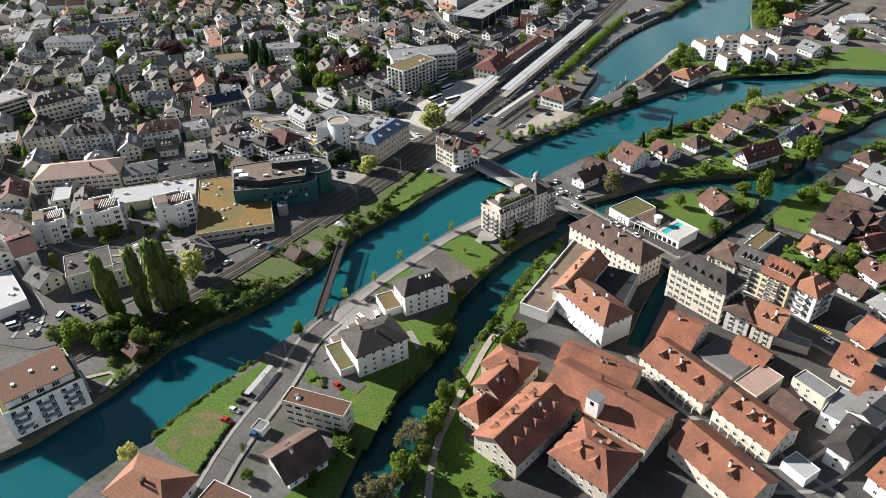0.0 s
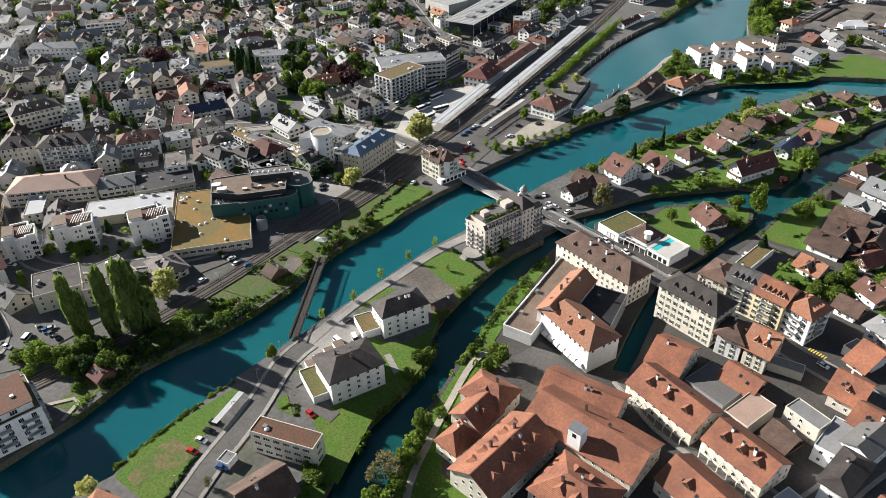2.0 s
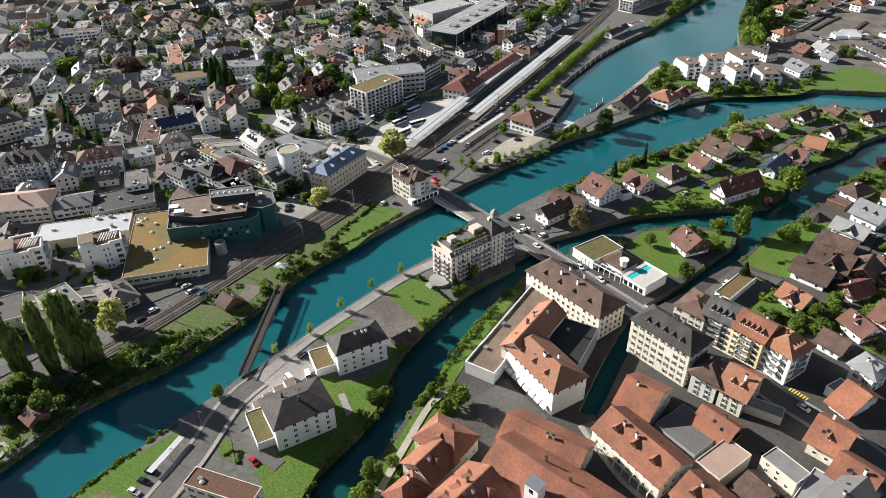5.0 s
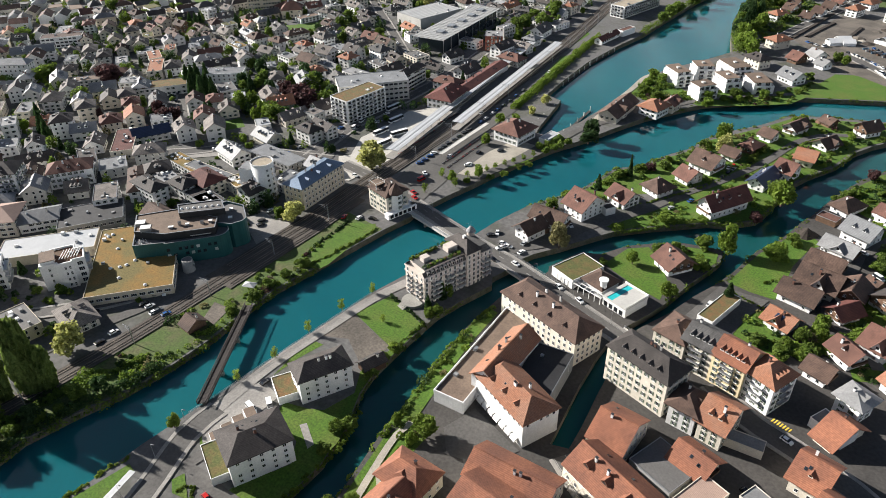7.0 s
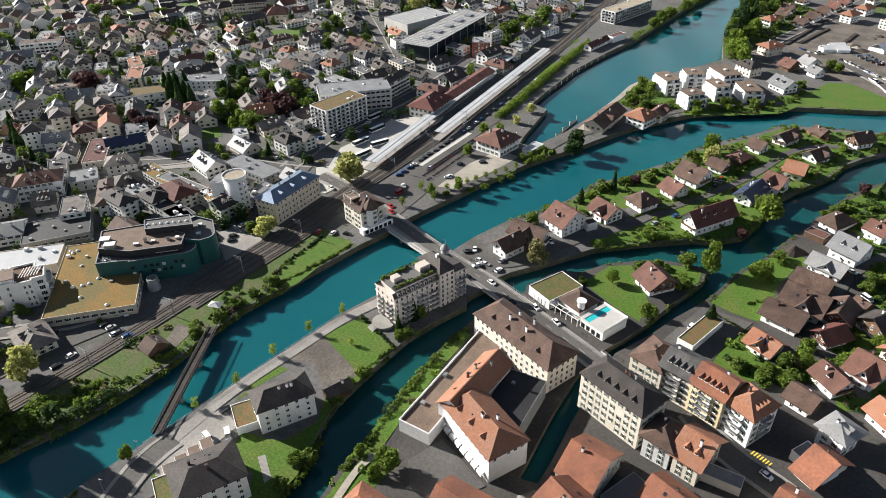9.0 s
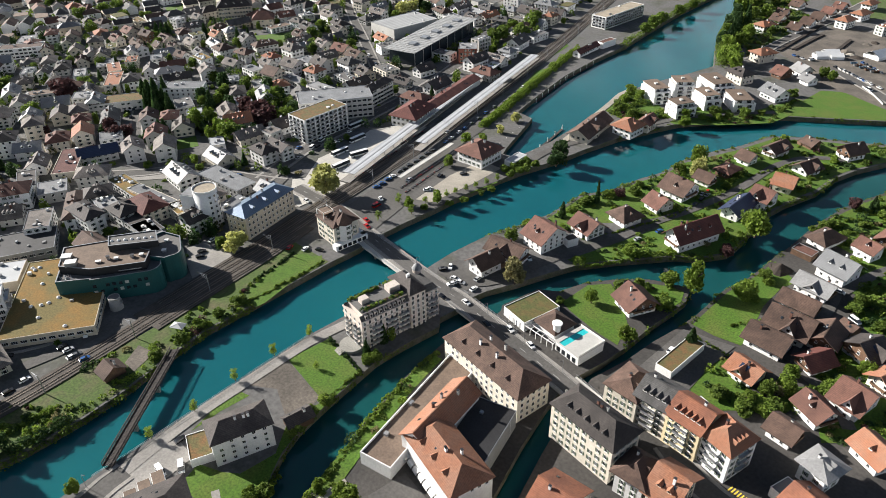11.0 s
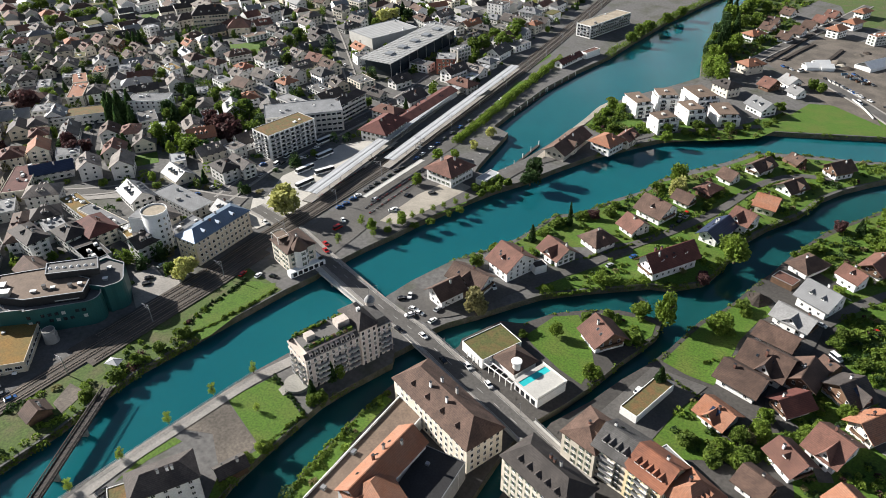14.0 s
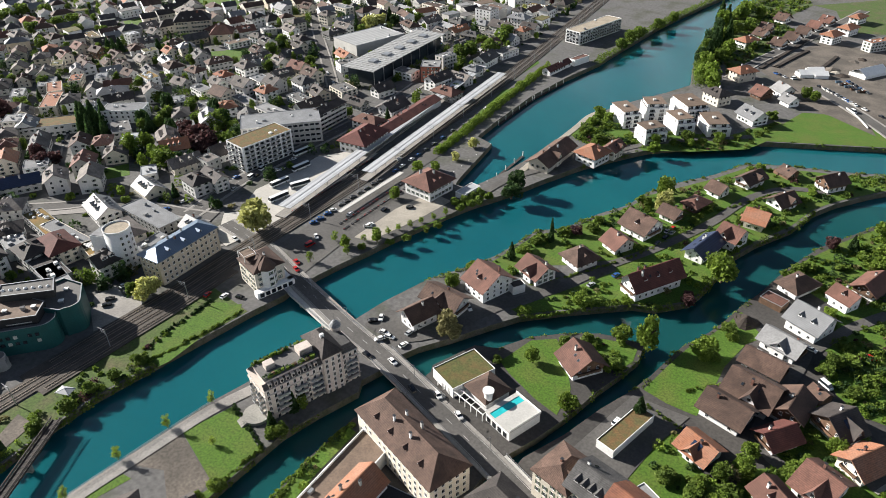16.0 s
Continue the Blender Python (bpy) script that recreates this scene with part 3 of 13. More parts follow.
area('grass', [(-487.5, 532.2), (-473.2, 550.3), (-454.8, 528), (-469, 515)])
area('paving', [(-258.6, 313.5), (-256, 331.4), (-268.1, 375), (-267.4, 411.5), (-257.7, 442.4), (-242.9, 430), (-234.5, 355.6), (-221.7, 328.3), (-193.7, 319.2), (-235.4, 331.7), (-244, 313.7)])
area('asphalt', [(-194.7, 352), (-205.1, 403.9), (-185.5, 414.3), (-164.8, 405.7), (-175.6, 370.7), (-180.6, 350.3)])
area('asphalt', [(-219.6, 335.8), (-220.5, 361.3), (-229.2, 408.3), (-225, 446.1), (-214.6, 443.6), (-194.7, 358.3), (-193.1, 339.8), (-191.9, 319.3)])
area('paving', [(-171.5, 154.3), (-169.2, 162.4), (-163.2, 177.7), (-152.1, 175.6), (-152.4, 164.5), (-152.3, 150), (-158.5, 145.2)])
area('asphalt', [(-92.8, 196.6), (-88.1, 210.2), (-65.6, 202.1), (-72.2, 190.3), (-85.4, 187.4)])
area('asphalt', [(-44.1, 295.1), (-35.8, 332.1), (-15.1, 332.7), (-20.5, 313.8), (-23.8, 292.2), (-34.7, 290.3)])
area('asphalt', [(-144.5, 309.1), (-142.6, 324), (-121.3, 313.5), (-124.9, 305)])
area('plaza', [(-255.4, 331.9), (-237.9, 329.4), (-237.1, 358.6), (-239.1, 399.6), (-243.8, 441.6), (-259.7, 435.4), (-272.4, 417.1), (-269.5, 393.3), (-272.4, 367.6)])
area('asphalt', [(-217.4, 337.5), (-200.3, 335.7), (-192.9, 353.5), (-209, 363.7), (-209.9, 465.4), (-220.8, 468.7), (-222.2, 410.5), (-220, 357.9)])
area('gravel', [(-192.8, 359), (-183.8, 360.8), (-176.1, 391), (-172.3, 416.3), (-187, 418.1), (-192.7, 392.9)])
area('asphalt', [(-190.8, 401.1), (-174.5, 399.5), (-168.9, 413.8), (-178, 422.3), (-187, 418.1)])
area('asphalt', [(-296.2, 87.4), (-289.4, 98.9), (-256.5, 109.3), (-244.3, 94.6), (-255.4, 79.3), (-270.4, 73.6)])
area('garden', [(-155.7, 530), (-155.8, 555), (-155.7, 577.2), (-138.9, 571.9), (-117.1, 546.1), (-121.4, 527.7), (-143, 524.1)])
area('garden', [(-122.6, 540.5), (-113.5, 568.2), (-72.3, 580.3), (-50, 622.9), (-37.9, 616.8), (-55.3, 569.3), (-84.1, 546.7), (-108.4, 533)])
area('garden', [(9.7, 362.3), (15.1, 369.3), (26.2, 360.1), (44.1, 353.9), (56.1, 350.8), (58.2, 323), (22.6, 299.1), (11.7, 332.3)])
area('garden', [(4, 404.7), (12.6, 420.1), (31.6, 442.7), (48.4, 459), (53, 394.8), (31.2, 396.3), (18.7, 396.4)])
area('grass', [(-635, 623.6), (-603.5, 642.7), (-636.3, 671.6), (-670.5, 651.1)])
area('garden', [(-133.3, 786.7), (-125.6, 834), (-107.9, 867.8), (-73.3, 844.8), (-83.1, 798.2), (-89.8, 765.8), (-92.6, 720.8), (-104.1, 697.5)])
area('dirt', [(-49.6, 660.3), (-18.9, 672.1), (1.1, 649.8), (7.3, 631.5), (-23, 652.1)])
area('garden', [(-109.8, 187), (-113, 220), (-114.6, 244.8), (-113.8, 262.5), (-109, 262), (-108.5, 240), (-106, 215), (-102.5, 190)])
area('grass', [(-201.2, 245.5), (-207.4, 251.2), (-209.7, 262.7), (-209.9, 284.3), (-205.4, 287), (-195, 286), (-196.2, 275), (-198.2, 261.4)])
area('grass', [(-148.3, 174.5), (-138.8, 176.9), (-124.1, 184.6), (-119.4, 171), (-119.3, 158.9), (-119.5, 142.7), (-115.5, 128.1), (-111, 113.4), (-121, 114), (-129.9, 125.2), (-136.6, 129.2), (-135.3, 138.9), (-132.1, 144), (-126.4, 155.6), (-131.8, 163.6), (-146.7, 166.2)])
area('grass', [(-163.2, 147.6), (-160.6, 154.6), (-153.8, 149.2), (-158.1, 143.8)])
area('grass', [(-154.6, 129.3), (-153.2, 133.3), (-144, 127.2), (-150.3, 126)])
area('worn_grass', [(-170.5, 77.5), (-173.3, 89.5), (-171.3, 96.9), (-161.4, 97.7), (-159.5, 90.7), (-163.7, 84.3), (-164.6, 76.5)])
area('dirt', [(-212.5, 190.9), (-217, 200.6), (-207.7, 201.1), (-205.2, 189.9)])
area('paving', [(-136, 169.5), (-134.5, 171.6), (-125.7, 165.9), (-126.2, 163.2)])
area('paving', [(-258.9, 258.2), (-257.4, 268.1), (-246.2, 264.8), (-243.6, 274.1), (-236, 272), (-234.6, 261.2), (-235.5, 249.6), (-236, 243), (-249.5, 250.3)])
area('plaza', [(-266.7, 339.4), (-250, 356.2), (-240.6, 349.3), (-238.9, 330), (-240.8, 318), (-250, 320.3)])
area('paving', [(-412.3, 257.7), (-375.8, 278.1), (-335.7, 307.9), (-328.3, 300.8), (-368.6, 264.3), (-395.8, 269.4)])
road('asphalt', 7, [(-140.3, 65), (-148.1, 84.4), (-151.5, 95.1), (-157.5, 120.4), (-165.8, 144.1), (-166.2, 159)])
road('paving', 5, [(-166.5, 157.5), (-166.7, 186.1), (-163.3, 216), (-160, 240.2), (-153.7, 261.2)])
road('asphalt', 7.6, [(-258.2, 333.3), (-222.9, 327.5), (-194.1, 317.9), (-149.2, 303.7), (-121.3, 296.7), (-92.9, 286.8), (-68.4, 278.4), (-48, 270.9), (-33.3, 265.1)])
road('asphalt', 8, [(-20.8, 269.3), (-6.1, 258.9), (11.7, 253), (29.8, 246.2), (43.5, 237.7)])
road('asphalt', 5, [(-153.9, 145), (-155.2, 136.5), (-136.1, 134.3), (-130.6, 134.4)])
road('asphalt', 5.5, [(-254.4, 99.9), (-250.5, 138.6), (-245, 164.3), (-239.4, 184.4), (-236.8, 205)])
road('asphalt', 9, [(-280.4, 329.3), (-288.2, 371.9), (-288, 413.2), (-287.3, 454.5), (-287.7, 503.2), (-294.2, 552.9)])
road('asphalt', 7, [(-345.2, 513.6), (-401.6, 565.9), (-466.5, 625), (-545.7, 702.7), (-584.2, 739.9)])
road('asphalt', 7, [(-383.2, 268.3), (-350.1, 294.2), (-328.4, 314.2), (-283.9, 328.4), (-267.8, 333.9)])
road('asphalt', 6, [(-383.3, 317.4), (-424.3, 347.9), (-445.5, 367), (-472.8, 379.6)])
road('asphalt', 5, [(-125.2, 311), (-114.7, 322.2), (-103.9, 349.5), (-87.9, 377.1), (-76, 406.1), (-64.9, 427.7), (-49.4, 465.8), (-37.9, 508.3), (-22.2, 529.9), (-3, 534.7)])
road('asphalt', 5, [(14.2, 394.9), (23.3, 415.3), (35.1, 434.1), (48.5, 452)])
road('asphalt', 5, [(12, 418.9), (11.9, 385.5), (8.8, 361.7), (7.3, 335.2), (20, 326.7), (24.8, 319.6), (29.7, 310.7)])
road('asphalt', 6, [(40.2, 335), (45.2, 344.9), (55.3, 361.4)])
road('asphalt', 7, [(-100, 689.5), (-89.9, 751.1), (-64.9, 850.3), (-42.3, 954)])
road('asphalt', 8, [(-42.7, 704.1), (-15.7, 675.5), (11.6, 642), (36.9, 605.3)])
road('asphalt', 7, [(-326.3, 103.5), (-302, 98.2), (-276.1, 91.3), (-266, 80.6)])
road('asphalt', 6, [(-436.8, 149.1), (-381.3, 152), (-312.3, 129.4), (-262, 167.4), (-245.2, 196.6)])
road('asphalt', 5, [(-167.1, 406.4), (-163, 431.1), (-159, 455.3), (-148.6, 477.2), (-133.9, 500), (-108.5, 544.8), (-58.2, 589.2)])
road('gravel', 2.5, [(-81.3, 106.2), (-91.5, 125.6), (-96.4, 143.5), (-100.3, 161.1), (-104.5, 184.9), (-102.1, 196.9)])
road('asphalt', 9, [(-52, 209), (-31.8, 195.3), (-18.4, 191.1), (-1.5, 184.4), (13.7, 178.4), (24, 175.3)])
road('asphalt', 8, [(-7.4, 172.3), (13.3, 180.6), (28.7, 212.7), (40.2, 235.6)])
road('gravel', 1.6, [(-223.4, 81), (-217.9, 88.4), (-214.6, 88.3), (-211.4, 79.8)])
road('gravel', 4, [(-245.4, 610.4), (-256.6, 673.9), (-256.9, 711.9), (-258.1, 731.5)])
road('gravel', 4, [(-154.8, 580.2), (-158.7, 565.3), (-158.1, 539.7), (-158.3, 505.9), (-157.9, 477.6), (-157.8, 466.5)])


# ---- houses ----
VIEW = Vector((5, 75))  # middle of the flown line: only the sides that look that way were seen
WIN = {}


def window_mesh(w, h, kind):
    key = (w, h, kind)
    if key not in WIN:
        s = Shape()
        s.box(-w / 2, -0.02, 0, w / 2, 0.07, h, 0)
        m = 0.09
        if kind == "wide":
            k = 3
            for i in range(k):
                a = -w / 2 + m + i * (w - m) / k
                s.face([(a + (w - m) / k - m, 0.078, m), (a, 0.078, m), (a, 0.078, h - m), (a + (w - m) / k - m, 0.078, h - m)], 1)
        else:
            for a, b in ((-w / 2 + m, -m / 2), (m / 2, w / 2 - m)):
                s.face([(b, 0.078, m), (a, 0.078, m), (a, 0.078, h - m), (b, 0.078, h - m)], 1)
        if kind == "shut":
            for sx in (-1, 1):
                x0, x1 = sorted((sx * w / 2, sx * (w / 2 + 0.5)))
                s.box(x0, 0.0, 0, x1, 0.1, h, 2)
        s.box(-w / 2 - 0.1, 0, -0.1, w / 2 + 0.1, 0.2, 0, 0)
        WIN[key] = s.mesh("window", ["frame_white", "glass", "shutter"])
    return WIN[key]


BALC = {}


def balcony_mesh(w):
    w = round(w * 2) / 2
    if w not in BALC:
        s = Shape()
        s.box(-w / 2, 0, -0.18, w / 2, 1.3, 0, 0)
        s.box(-w / 2, 1.22, 0, w / 2, 1.3, 0.95, 1)
        s.box(-w / 2, 0, 0, -w / 2 + 0.08, 1.22, 0.95, 1)
        s.box(w / 2 - 0.08, 0, 0, w / 2, 1.22, 0.95, 1)
        BALC[w] = s.mesh("balcony", ["frame_white", "metal_grey"])
    return BALC[w]


ROOF_WORDS = {"tile": "orange-red clay tile roof", "tile2": "pale orange tile roof", "red": "dark red tile roof", "brick": "reddish brown tile roof", "brick2": "deep maroon tile roof", "brown": "brown tile roof", "greybrown": "grey-brown tile roof paled for distance haze", "dark": "near-black tile roof", "darkgrey": "dark grey tile roof", "slate": "grey slate roof", "grey": "flat grey roof", "black": "black flat roof", "navy": "dark blue panelled roof", "blueroof": "blue metal roof", "whiteroof": "white flat roof", "pinkroof": "dusty pink roof", "asphaltroof": "weathered bitumen roof", "terrace": "brown flat roof", "rust": "rust-red flat roof", "rustmoss": "mossy rust-brown flat roof", "moss": "moss-grown flat roof", "mossy": "ochre moss-grown flat roof", "gravelroof": "gravelled flat roof", "ribbed": "ribbed grey metal roof"}
WALL_WORDS = {"white": "white rendered", "cream": "cream rendered", "yellow": "yellow rendered", "sand": "sand-coloured", "grey": "grey", "concrete": "pale concrete", "timber": "dark timber", "chalet": "white and dark timber chalet", "green": "dark green panelled", "redbrick": "red brick", "glass": "glazed"}
ZONE = {"apt": ("apartment_block", "apartment block"), "low": ("low_building", "low building"), "house": ("house", "house"), "small": ("town_house", "house"), "big": ("large_building", "town building"), "hall": ("old_hall", "old town hall house"), "row": ("terrace_building", "old town building"), "market": ("market_hall", "market hall")}


def gable_roof(L, D, h, rise, o, oe, thick=0.28):
    s = Shape()
    k = rise / (D / 2)
    yo = D / 2 + o
    zo = h - k * o
    x = L / 2 + oe
    prof = [(-yo, zo), (0, h + rise), (yo, zo), (yo, zo - thick), (0, h + rise - thick), (-yo, zo - thick)]
    a = [(-x, y, z) for y, z in prof]
    b = [(x, y, z) for y, z in prof]
    n = len(prof)
    for i in range(n):
        j = (i + 1) % n
        s.face([a[i], b[i], b[j], a[j]])
    s.face([a[0], a[1], a[4], a[5]])
    s.face([a[1], a[2], a[3], a[4]])
    s.face([b[5], b[4], b[1], b[0]])
    s.face([b[4], b[3], b[2], b[1]])
    return s


def hip_roof(L, D, h, rise, o):
    s = Shape()
    x, y = L / 2 + o, D / 2 + o
    r = max((L - D) / 2 + D * 0.12, 0.3)
    lo, up = h - 0.3, h
    base = [(-x, -y), (x, -y), (x, y), (-x, y)]
    R0, R1 = (-r, 0, h + rise), (r, 0, h + rise)
    B = [(px, py, up) for px, py in base]
    s.face([B[0], B[1], R1, R0])
    s.face([B[2], B[3], R0, R1])
    s.face([B[1], B[2], R1])
    s.face([B[3], B[0], R0])
    for i in range(4):
        j = (i + 1) % 4
        s.face([(*base[i], lo), (*base[j], lo), B[j], B[i]])
    s.face([(*base[3], lo), (*base[2], lo), (*base[1], lo), (*base[0], lo)])
    return s


def dormer_mesh(w, hh, length, wall, roofm):
    """A gabled dormer that looks along +y; its back runs into the roof."""
    s = Shape()
    r = w * 0.42
    k = w / 2
    s.face([(k, 0, 0), (-k, 0, 0), (-k, 0, hh), (0, 0, hh + r), (k, 0, hh)], 0)
    s.face([(-k, 0, 0), (-k, -length, 0), (-k, -length, hh), (-k, 0, hh)], 0)
    s.face([(k, -length, 0), (k, 0, 0), (k, 0, hh), (k, -length, hh)], 0)
    e = 0.3
    for sx in (-1, 1):
        p = [(sx * (k + e), 0.35, hh - e * 0.84), (0, 0.35, hh + r), (0, -length, hh + r), (sx * (k + e), -length, hh - e * 0.84)]
        q = [(a, b, c - 0.16) for a, b, c in p]
        s.face(p, 1)
        s.face(q[::-1], 1)
        for i in range(4):
            s.face([p[i], q[i], q[(i + 1) % 4], p[(i + 1) % 4]], 1)
    g = w * 0.3
    s.face([(g, 0.03, 0.35), (-g, 0.03, 0.35), (-g, 0.03, hh - 0.05), (g, 0.03, hh - 0.05)], 2)
    return s.mesh("dormer", [wall, roofm, "glass"])


def hip_dormer_mesh(w, length, roofm):
    """A low broad dormer with a hipped tile roof over a dark opening; looks along +y."""
    s = Shape()
    k, hh, r = w / 2, 0.75, 1.15
    s.face([(k, 0, -0.2), (-k, 0, -0.2), (-k, 0, hh), (k, 0, hh)], 0)
    s.face([(-k, 0, -0.2), (-k, -length, -0.2), (-k, -length, hh), (-k, 0, hh)], 0)
    s.face([(k, -length, -0.2), (k, 0, -0.2), (k, 0, hh), (k, -length, hh)], 0)
    e, b = k + 0.25, hh - 0.1
    R0, R1 = (0, -0.7, hh + r), (0, -length - 1.6, hh + r)
    s.face([(e, 0.45, b), (-e, 0.45, b), R0][::-1], 1)
    s.face([(-e, 0.45, b), (-e, -length, b), R1, R0][::-1], 1)
    s.face([(e, -length, b), (e, 0.45, b), R0, R1][::-1], 1)
    s.face([(-e, 0.45, b - 0.12), (e, 0.45, b - 0.12), (e, 0.45, b), (-e, 0.45, b)][::-1], 1)
    s.face([(k * 0.7, 0.03, 0.1), (-k * 0.7, 0.03, 0.1), (-k * 0.7, 0.03, hh - 0.12), (k * 0.7, 0.03, hh - 0.12)], 2)
    return s.mesh("dormer", ["timber", roofm, "glass"])


def small_dormers(s, rnd, L, D, h, rise, span, plain):
    """Small hipped or gabled dormers on both slopes of a town house."""
    n = 0 if plain else rnd.choice((0, 1, 1, 2, 2, 3)) if D > 8 else rnd.choice((0, 0, 1))
    kk = rise / (D / 2)
    if not n or kk < 0.3:
        return
    w, hh = rnd.choice((0.8, 1.0, 1.3)), 1.25
    for sy in (-1, 1):
        for i in range(n):
            x = (i - (n - 1) / 2) * span / n
            y0 = D * 0.36
            z0 = h + rise - y0 * kk
            back = y0 - (hh + 0.35) / kk
            top, mid = z0 + hh + 0.5, z0 + hh
            P = lambda a, b, c: (x + a, sy * b, c)
            for f, slot in (([P(w, y0, z0 - 0.3), P(-w, y0, z0 - 0.3), P(-w, y0, mid), P(0, y0, top), P(w, y0, mid)], 1),
                            ([P(-w * 0.6, y0 + 0.05, z0 + 0.3), P(w * 0.6, y0 + 0.05, z0 + 0.3), P(w * 0.6, y0 + 0.05, mid - 0.05), P(-w * 0.6, y0 + 0.05, mid - 0.05)][::-1], 2),
                            ([P(-w, y0, z0 - 0.3), P(-w, back, z0 - 0.3), P(-w, back, mid), P(-w, y0, mid)], 1),
                            ([P(w, back, z0 - 0.3), P(w, y0, z0 - 0.3), P(w, y0, mid), P(w, back, mid)], 1),
                            ([P(-w - 0.2, y0 + 0.3, mid - 0.1), P(-w - 0.2, back, mid - 0.1), P(0, back, top + 0.1), P(0, y0 + 0.3, top + 0.1)][::-1], 0),
                            ([P(w + 0.2, y0 + 0.3, mid - 0.1), P(w + 0.2, back, mid - 0.1), P(0, back, top + 0.1), P(0, y0 + 0.3, top + 0.1)], 0)):
                s.face(f if sy > 0 else f[::-1], slot)


DORM = {}
FOOT = []


def house(zone, x, y, L, D, turn, h, roof, wall, roofm, rise=None, win="", fl=0, dorm=0, dboth=0, balcony=0, arcade=0, parapet=0, solar=0, top_only=0, awning=0, attic=0, turret=0):
    rnd = random.Random(int(abs(x * 131 + y * 37)))
    if roof == "hip" and D > L:
        L, D, turn = D, L, turn + 90
    FOOT.append((x, y, L, D, turn))
    # villas and chalets stand back under wide eaves
    eave = 0.7
    if zone == "house" and y > 300 and roof != "flat":
        L, D, h = L * 1.1, D * 1.1, h * 0.92
        rise = rise * 1.08 if rise else rise
    if roof in ("gable", "hip") and zone in ("house", "small") and min(L, D) > 7:
        cut = 1.3 if zone == "house" else 0.7
        L, D, eave = L - cut, D - cut, 0.6 + cut * 0.75
    name, cat = ZONE[zone]
    rise = rise if rise is not None else (0.33 * D if roof == "gable" else 0.3 * min(L, D))
    thing = put(name, None, m=pose(x, y, 0, 0, 0, turn))
    storeys = {1: "single-storey", 2: "two-storey", 3: "three-storey", 4: "four-storey", 5: "five-storey", 6: "six-storey"}.get(fl, "small")
    tagged(thing, f"{storeys} {WALL_WORDS[wall]} {cat} with {ROOF_WORDS[roofm]}", cat)
    wm = {"chalet": "white", "grey": "grey_wall", "glass": "glass_wall"}.get(wall, wall)
    if zone == "small":
        wm = "town_white" if wm == "white" else wm
        # over half the brown town roofs take the greyer tone standing in for haze
        roofm = "greybrown" if roofm == "brown" and rnd.random() < 0.6 else roofm
    # walls
    s = Shape()
    X, Y = L / 2, D / 2
    if roof == "canopy":
        s.box(-X * 0.92, -Y * 0.85, -0.5, X * 0.92, Y * 0.8, h - 0.6, 0)
    elif roof == "gable":
        for sx in (-1, 1):
            pts = [(sx * X, -Y, -0.5), (sx * X, Y, -0.5), (sx * X, Y, h - 0.1), (sx * X, 0, h + rise - 0.2), (sx * X, -Y, h - 0.1)]
            s.face(pts if sx > 0 else pts[::-1])
        for sy in (-1, 1):
            pts = [(-X, sy * Y, -0.5), (X, sy * Y, -0.5), (X, sy * Y, h - 0.1), (-X, sy * Y, h - 0.1)]
            s.face(pts if sy < 0 else pts[::-1])
    else:
        s.box(-X, -Y, -0.5, X, Y, h - 0.05 if roof != "flat" else h, 0)
    if wall == "chalet":
        # timber upper storey laid round the rendered base
        z0, z1, o = h * 0.45, h - 0.15, 0.08
        for a in ((-X - o, -Y - o, z0, X + o, -Y, z1), (-X - o, Y, z0, X + o, Y + o, z1), (-X - o, -Y, z0, -X, Y, z1), (X, -Y, z0, X + o, Y, z1)):
            s.box(*a, 1)
        for sx in (-1, 1):
            q = [(sx * (X + o), -Y, h - 0.15), (sx * (X + o), Y, h - 0.15), (sx * (X + o), 0, h + rise - 0.25)]
            s.face(q if sx > 0 else q[::-1], 1)
    put("wall", s.mesh("wall", [wm, "timber"]), thing)
    # roof
    if roof == "gable":
        rs = gable_roof(L, D, h, rise, eave + 0.1, eave + 0.1 if zone != "row" else 0.4)
        if zone == "small":
            small_dormers(rs, rnd, L, D, h, rise, L * 0.6, "white" in roofm or "navy" in roofm)
        r = put("roof", rs.mesh("roof", [roofm, wm, "glass"]), thing)
        if zone in ("hall", "row", "big", "house"):
            c = Shape()
            c.beam((-L / 2 - 0.5, 0, h + rise + 0.03), (L / 2 + 0.5, 0, h + rise + 0.03), 0.45, 0.2)
            put("ridge_cap", c.mesh("ridge_cap", roofm), r)
    elif roof == "hip":
        rs = hip_roof(L, D, h, rise, eave)
        if zone == "small":
            small_dormers(rs, rnd, L, D, h, rise, max(L - D, 2.0), "white" in roofm)
        r = put("roof", rs.mesh("roof", [roofm, wm, "glass"]), thing)
    elif roof == "canopy":
        s = Shape()
        s.box(-X, -Y, h - 0.5, X, Y, h)
        k, ribs = int(L / 4), []
        for i in range(k):
            xx = -X + (i + 0.5) * L / k
            ribs.append(xx)
        r = put("roof", s.mesh("roof", roofm), thing)
        s = Shape()
        s.box(-0.2, -Y, h, 0.2, Y, h + 0.3)
        rib = s.mesh("rib", roofm)
        for xx in ribs:
            put("rib", rib, r, pose(xx, 0, 0))
        for i in range(9):
            xx = -X + 2 + i * (L - 4) / 8
            for yy in (-Y + 0.8, Y - 0.8):
                c = Shape()
                c.tube(xx, yy, 0, h - 0.5, 0.25, 0.25, 8)
                put("column", c.mesh("column", "metal_grey"), thing)
        for i in range(5):
            c = Shape()
            xx = -X + L * (0.15 + 0.17 * i)
            c.box(xx, -Y * 0.3, h + 0.02, xx + 7, Y * 0.1, h + 1.3)
            put("skylight", c.mesh("skylight", "metal_grey"), r)
    else:
        s = Shape()
        s.box(-X + 0.05, -Y + 0.05, h - 0.2, X - 0.05, Y - 0.05, h + 0.02)
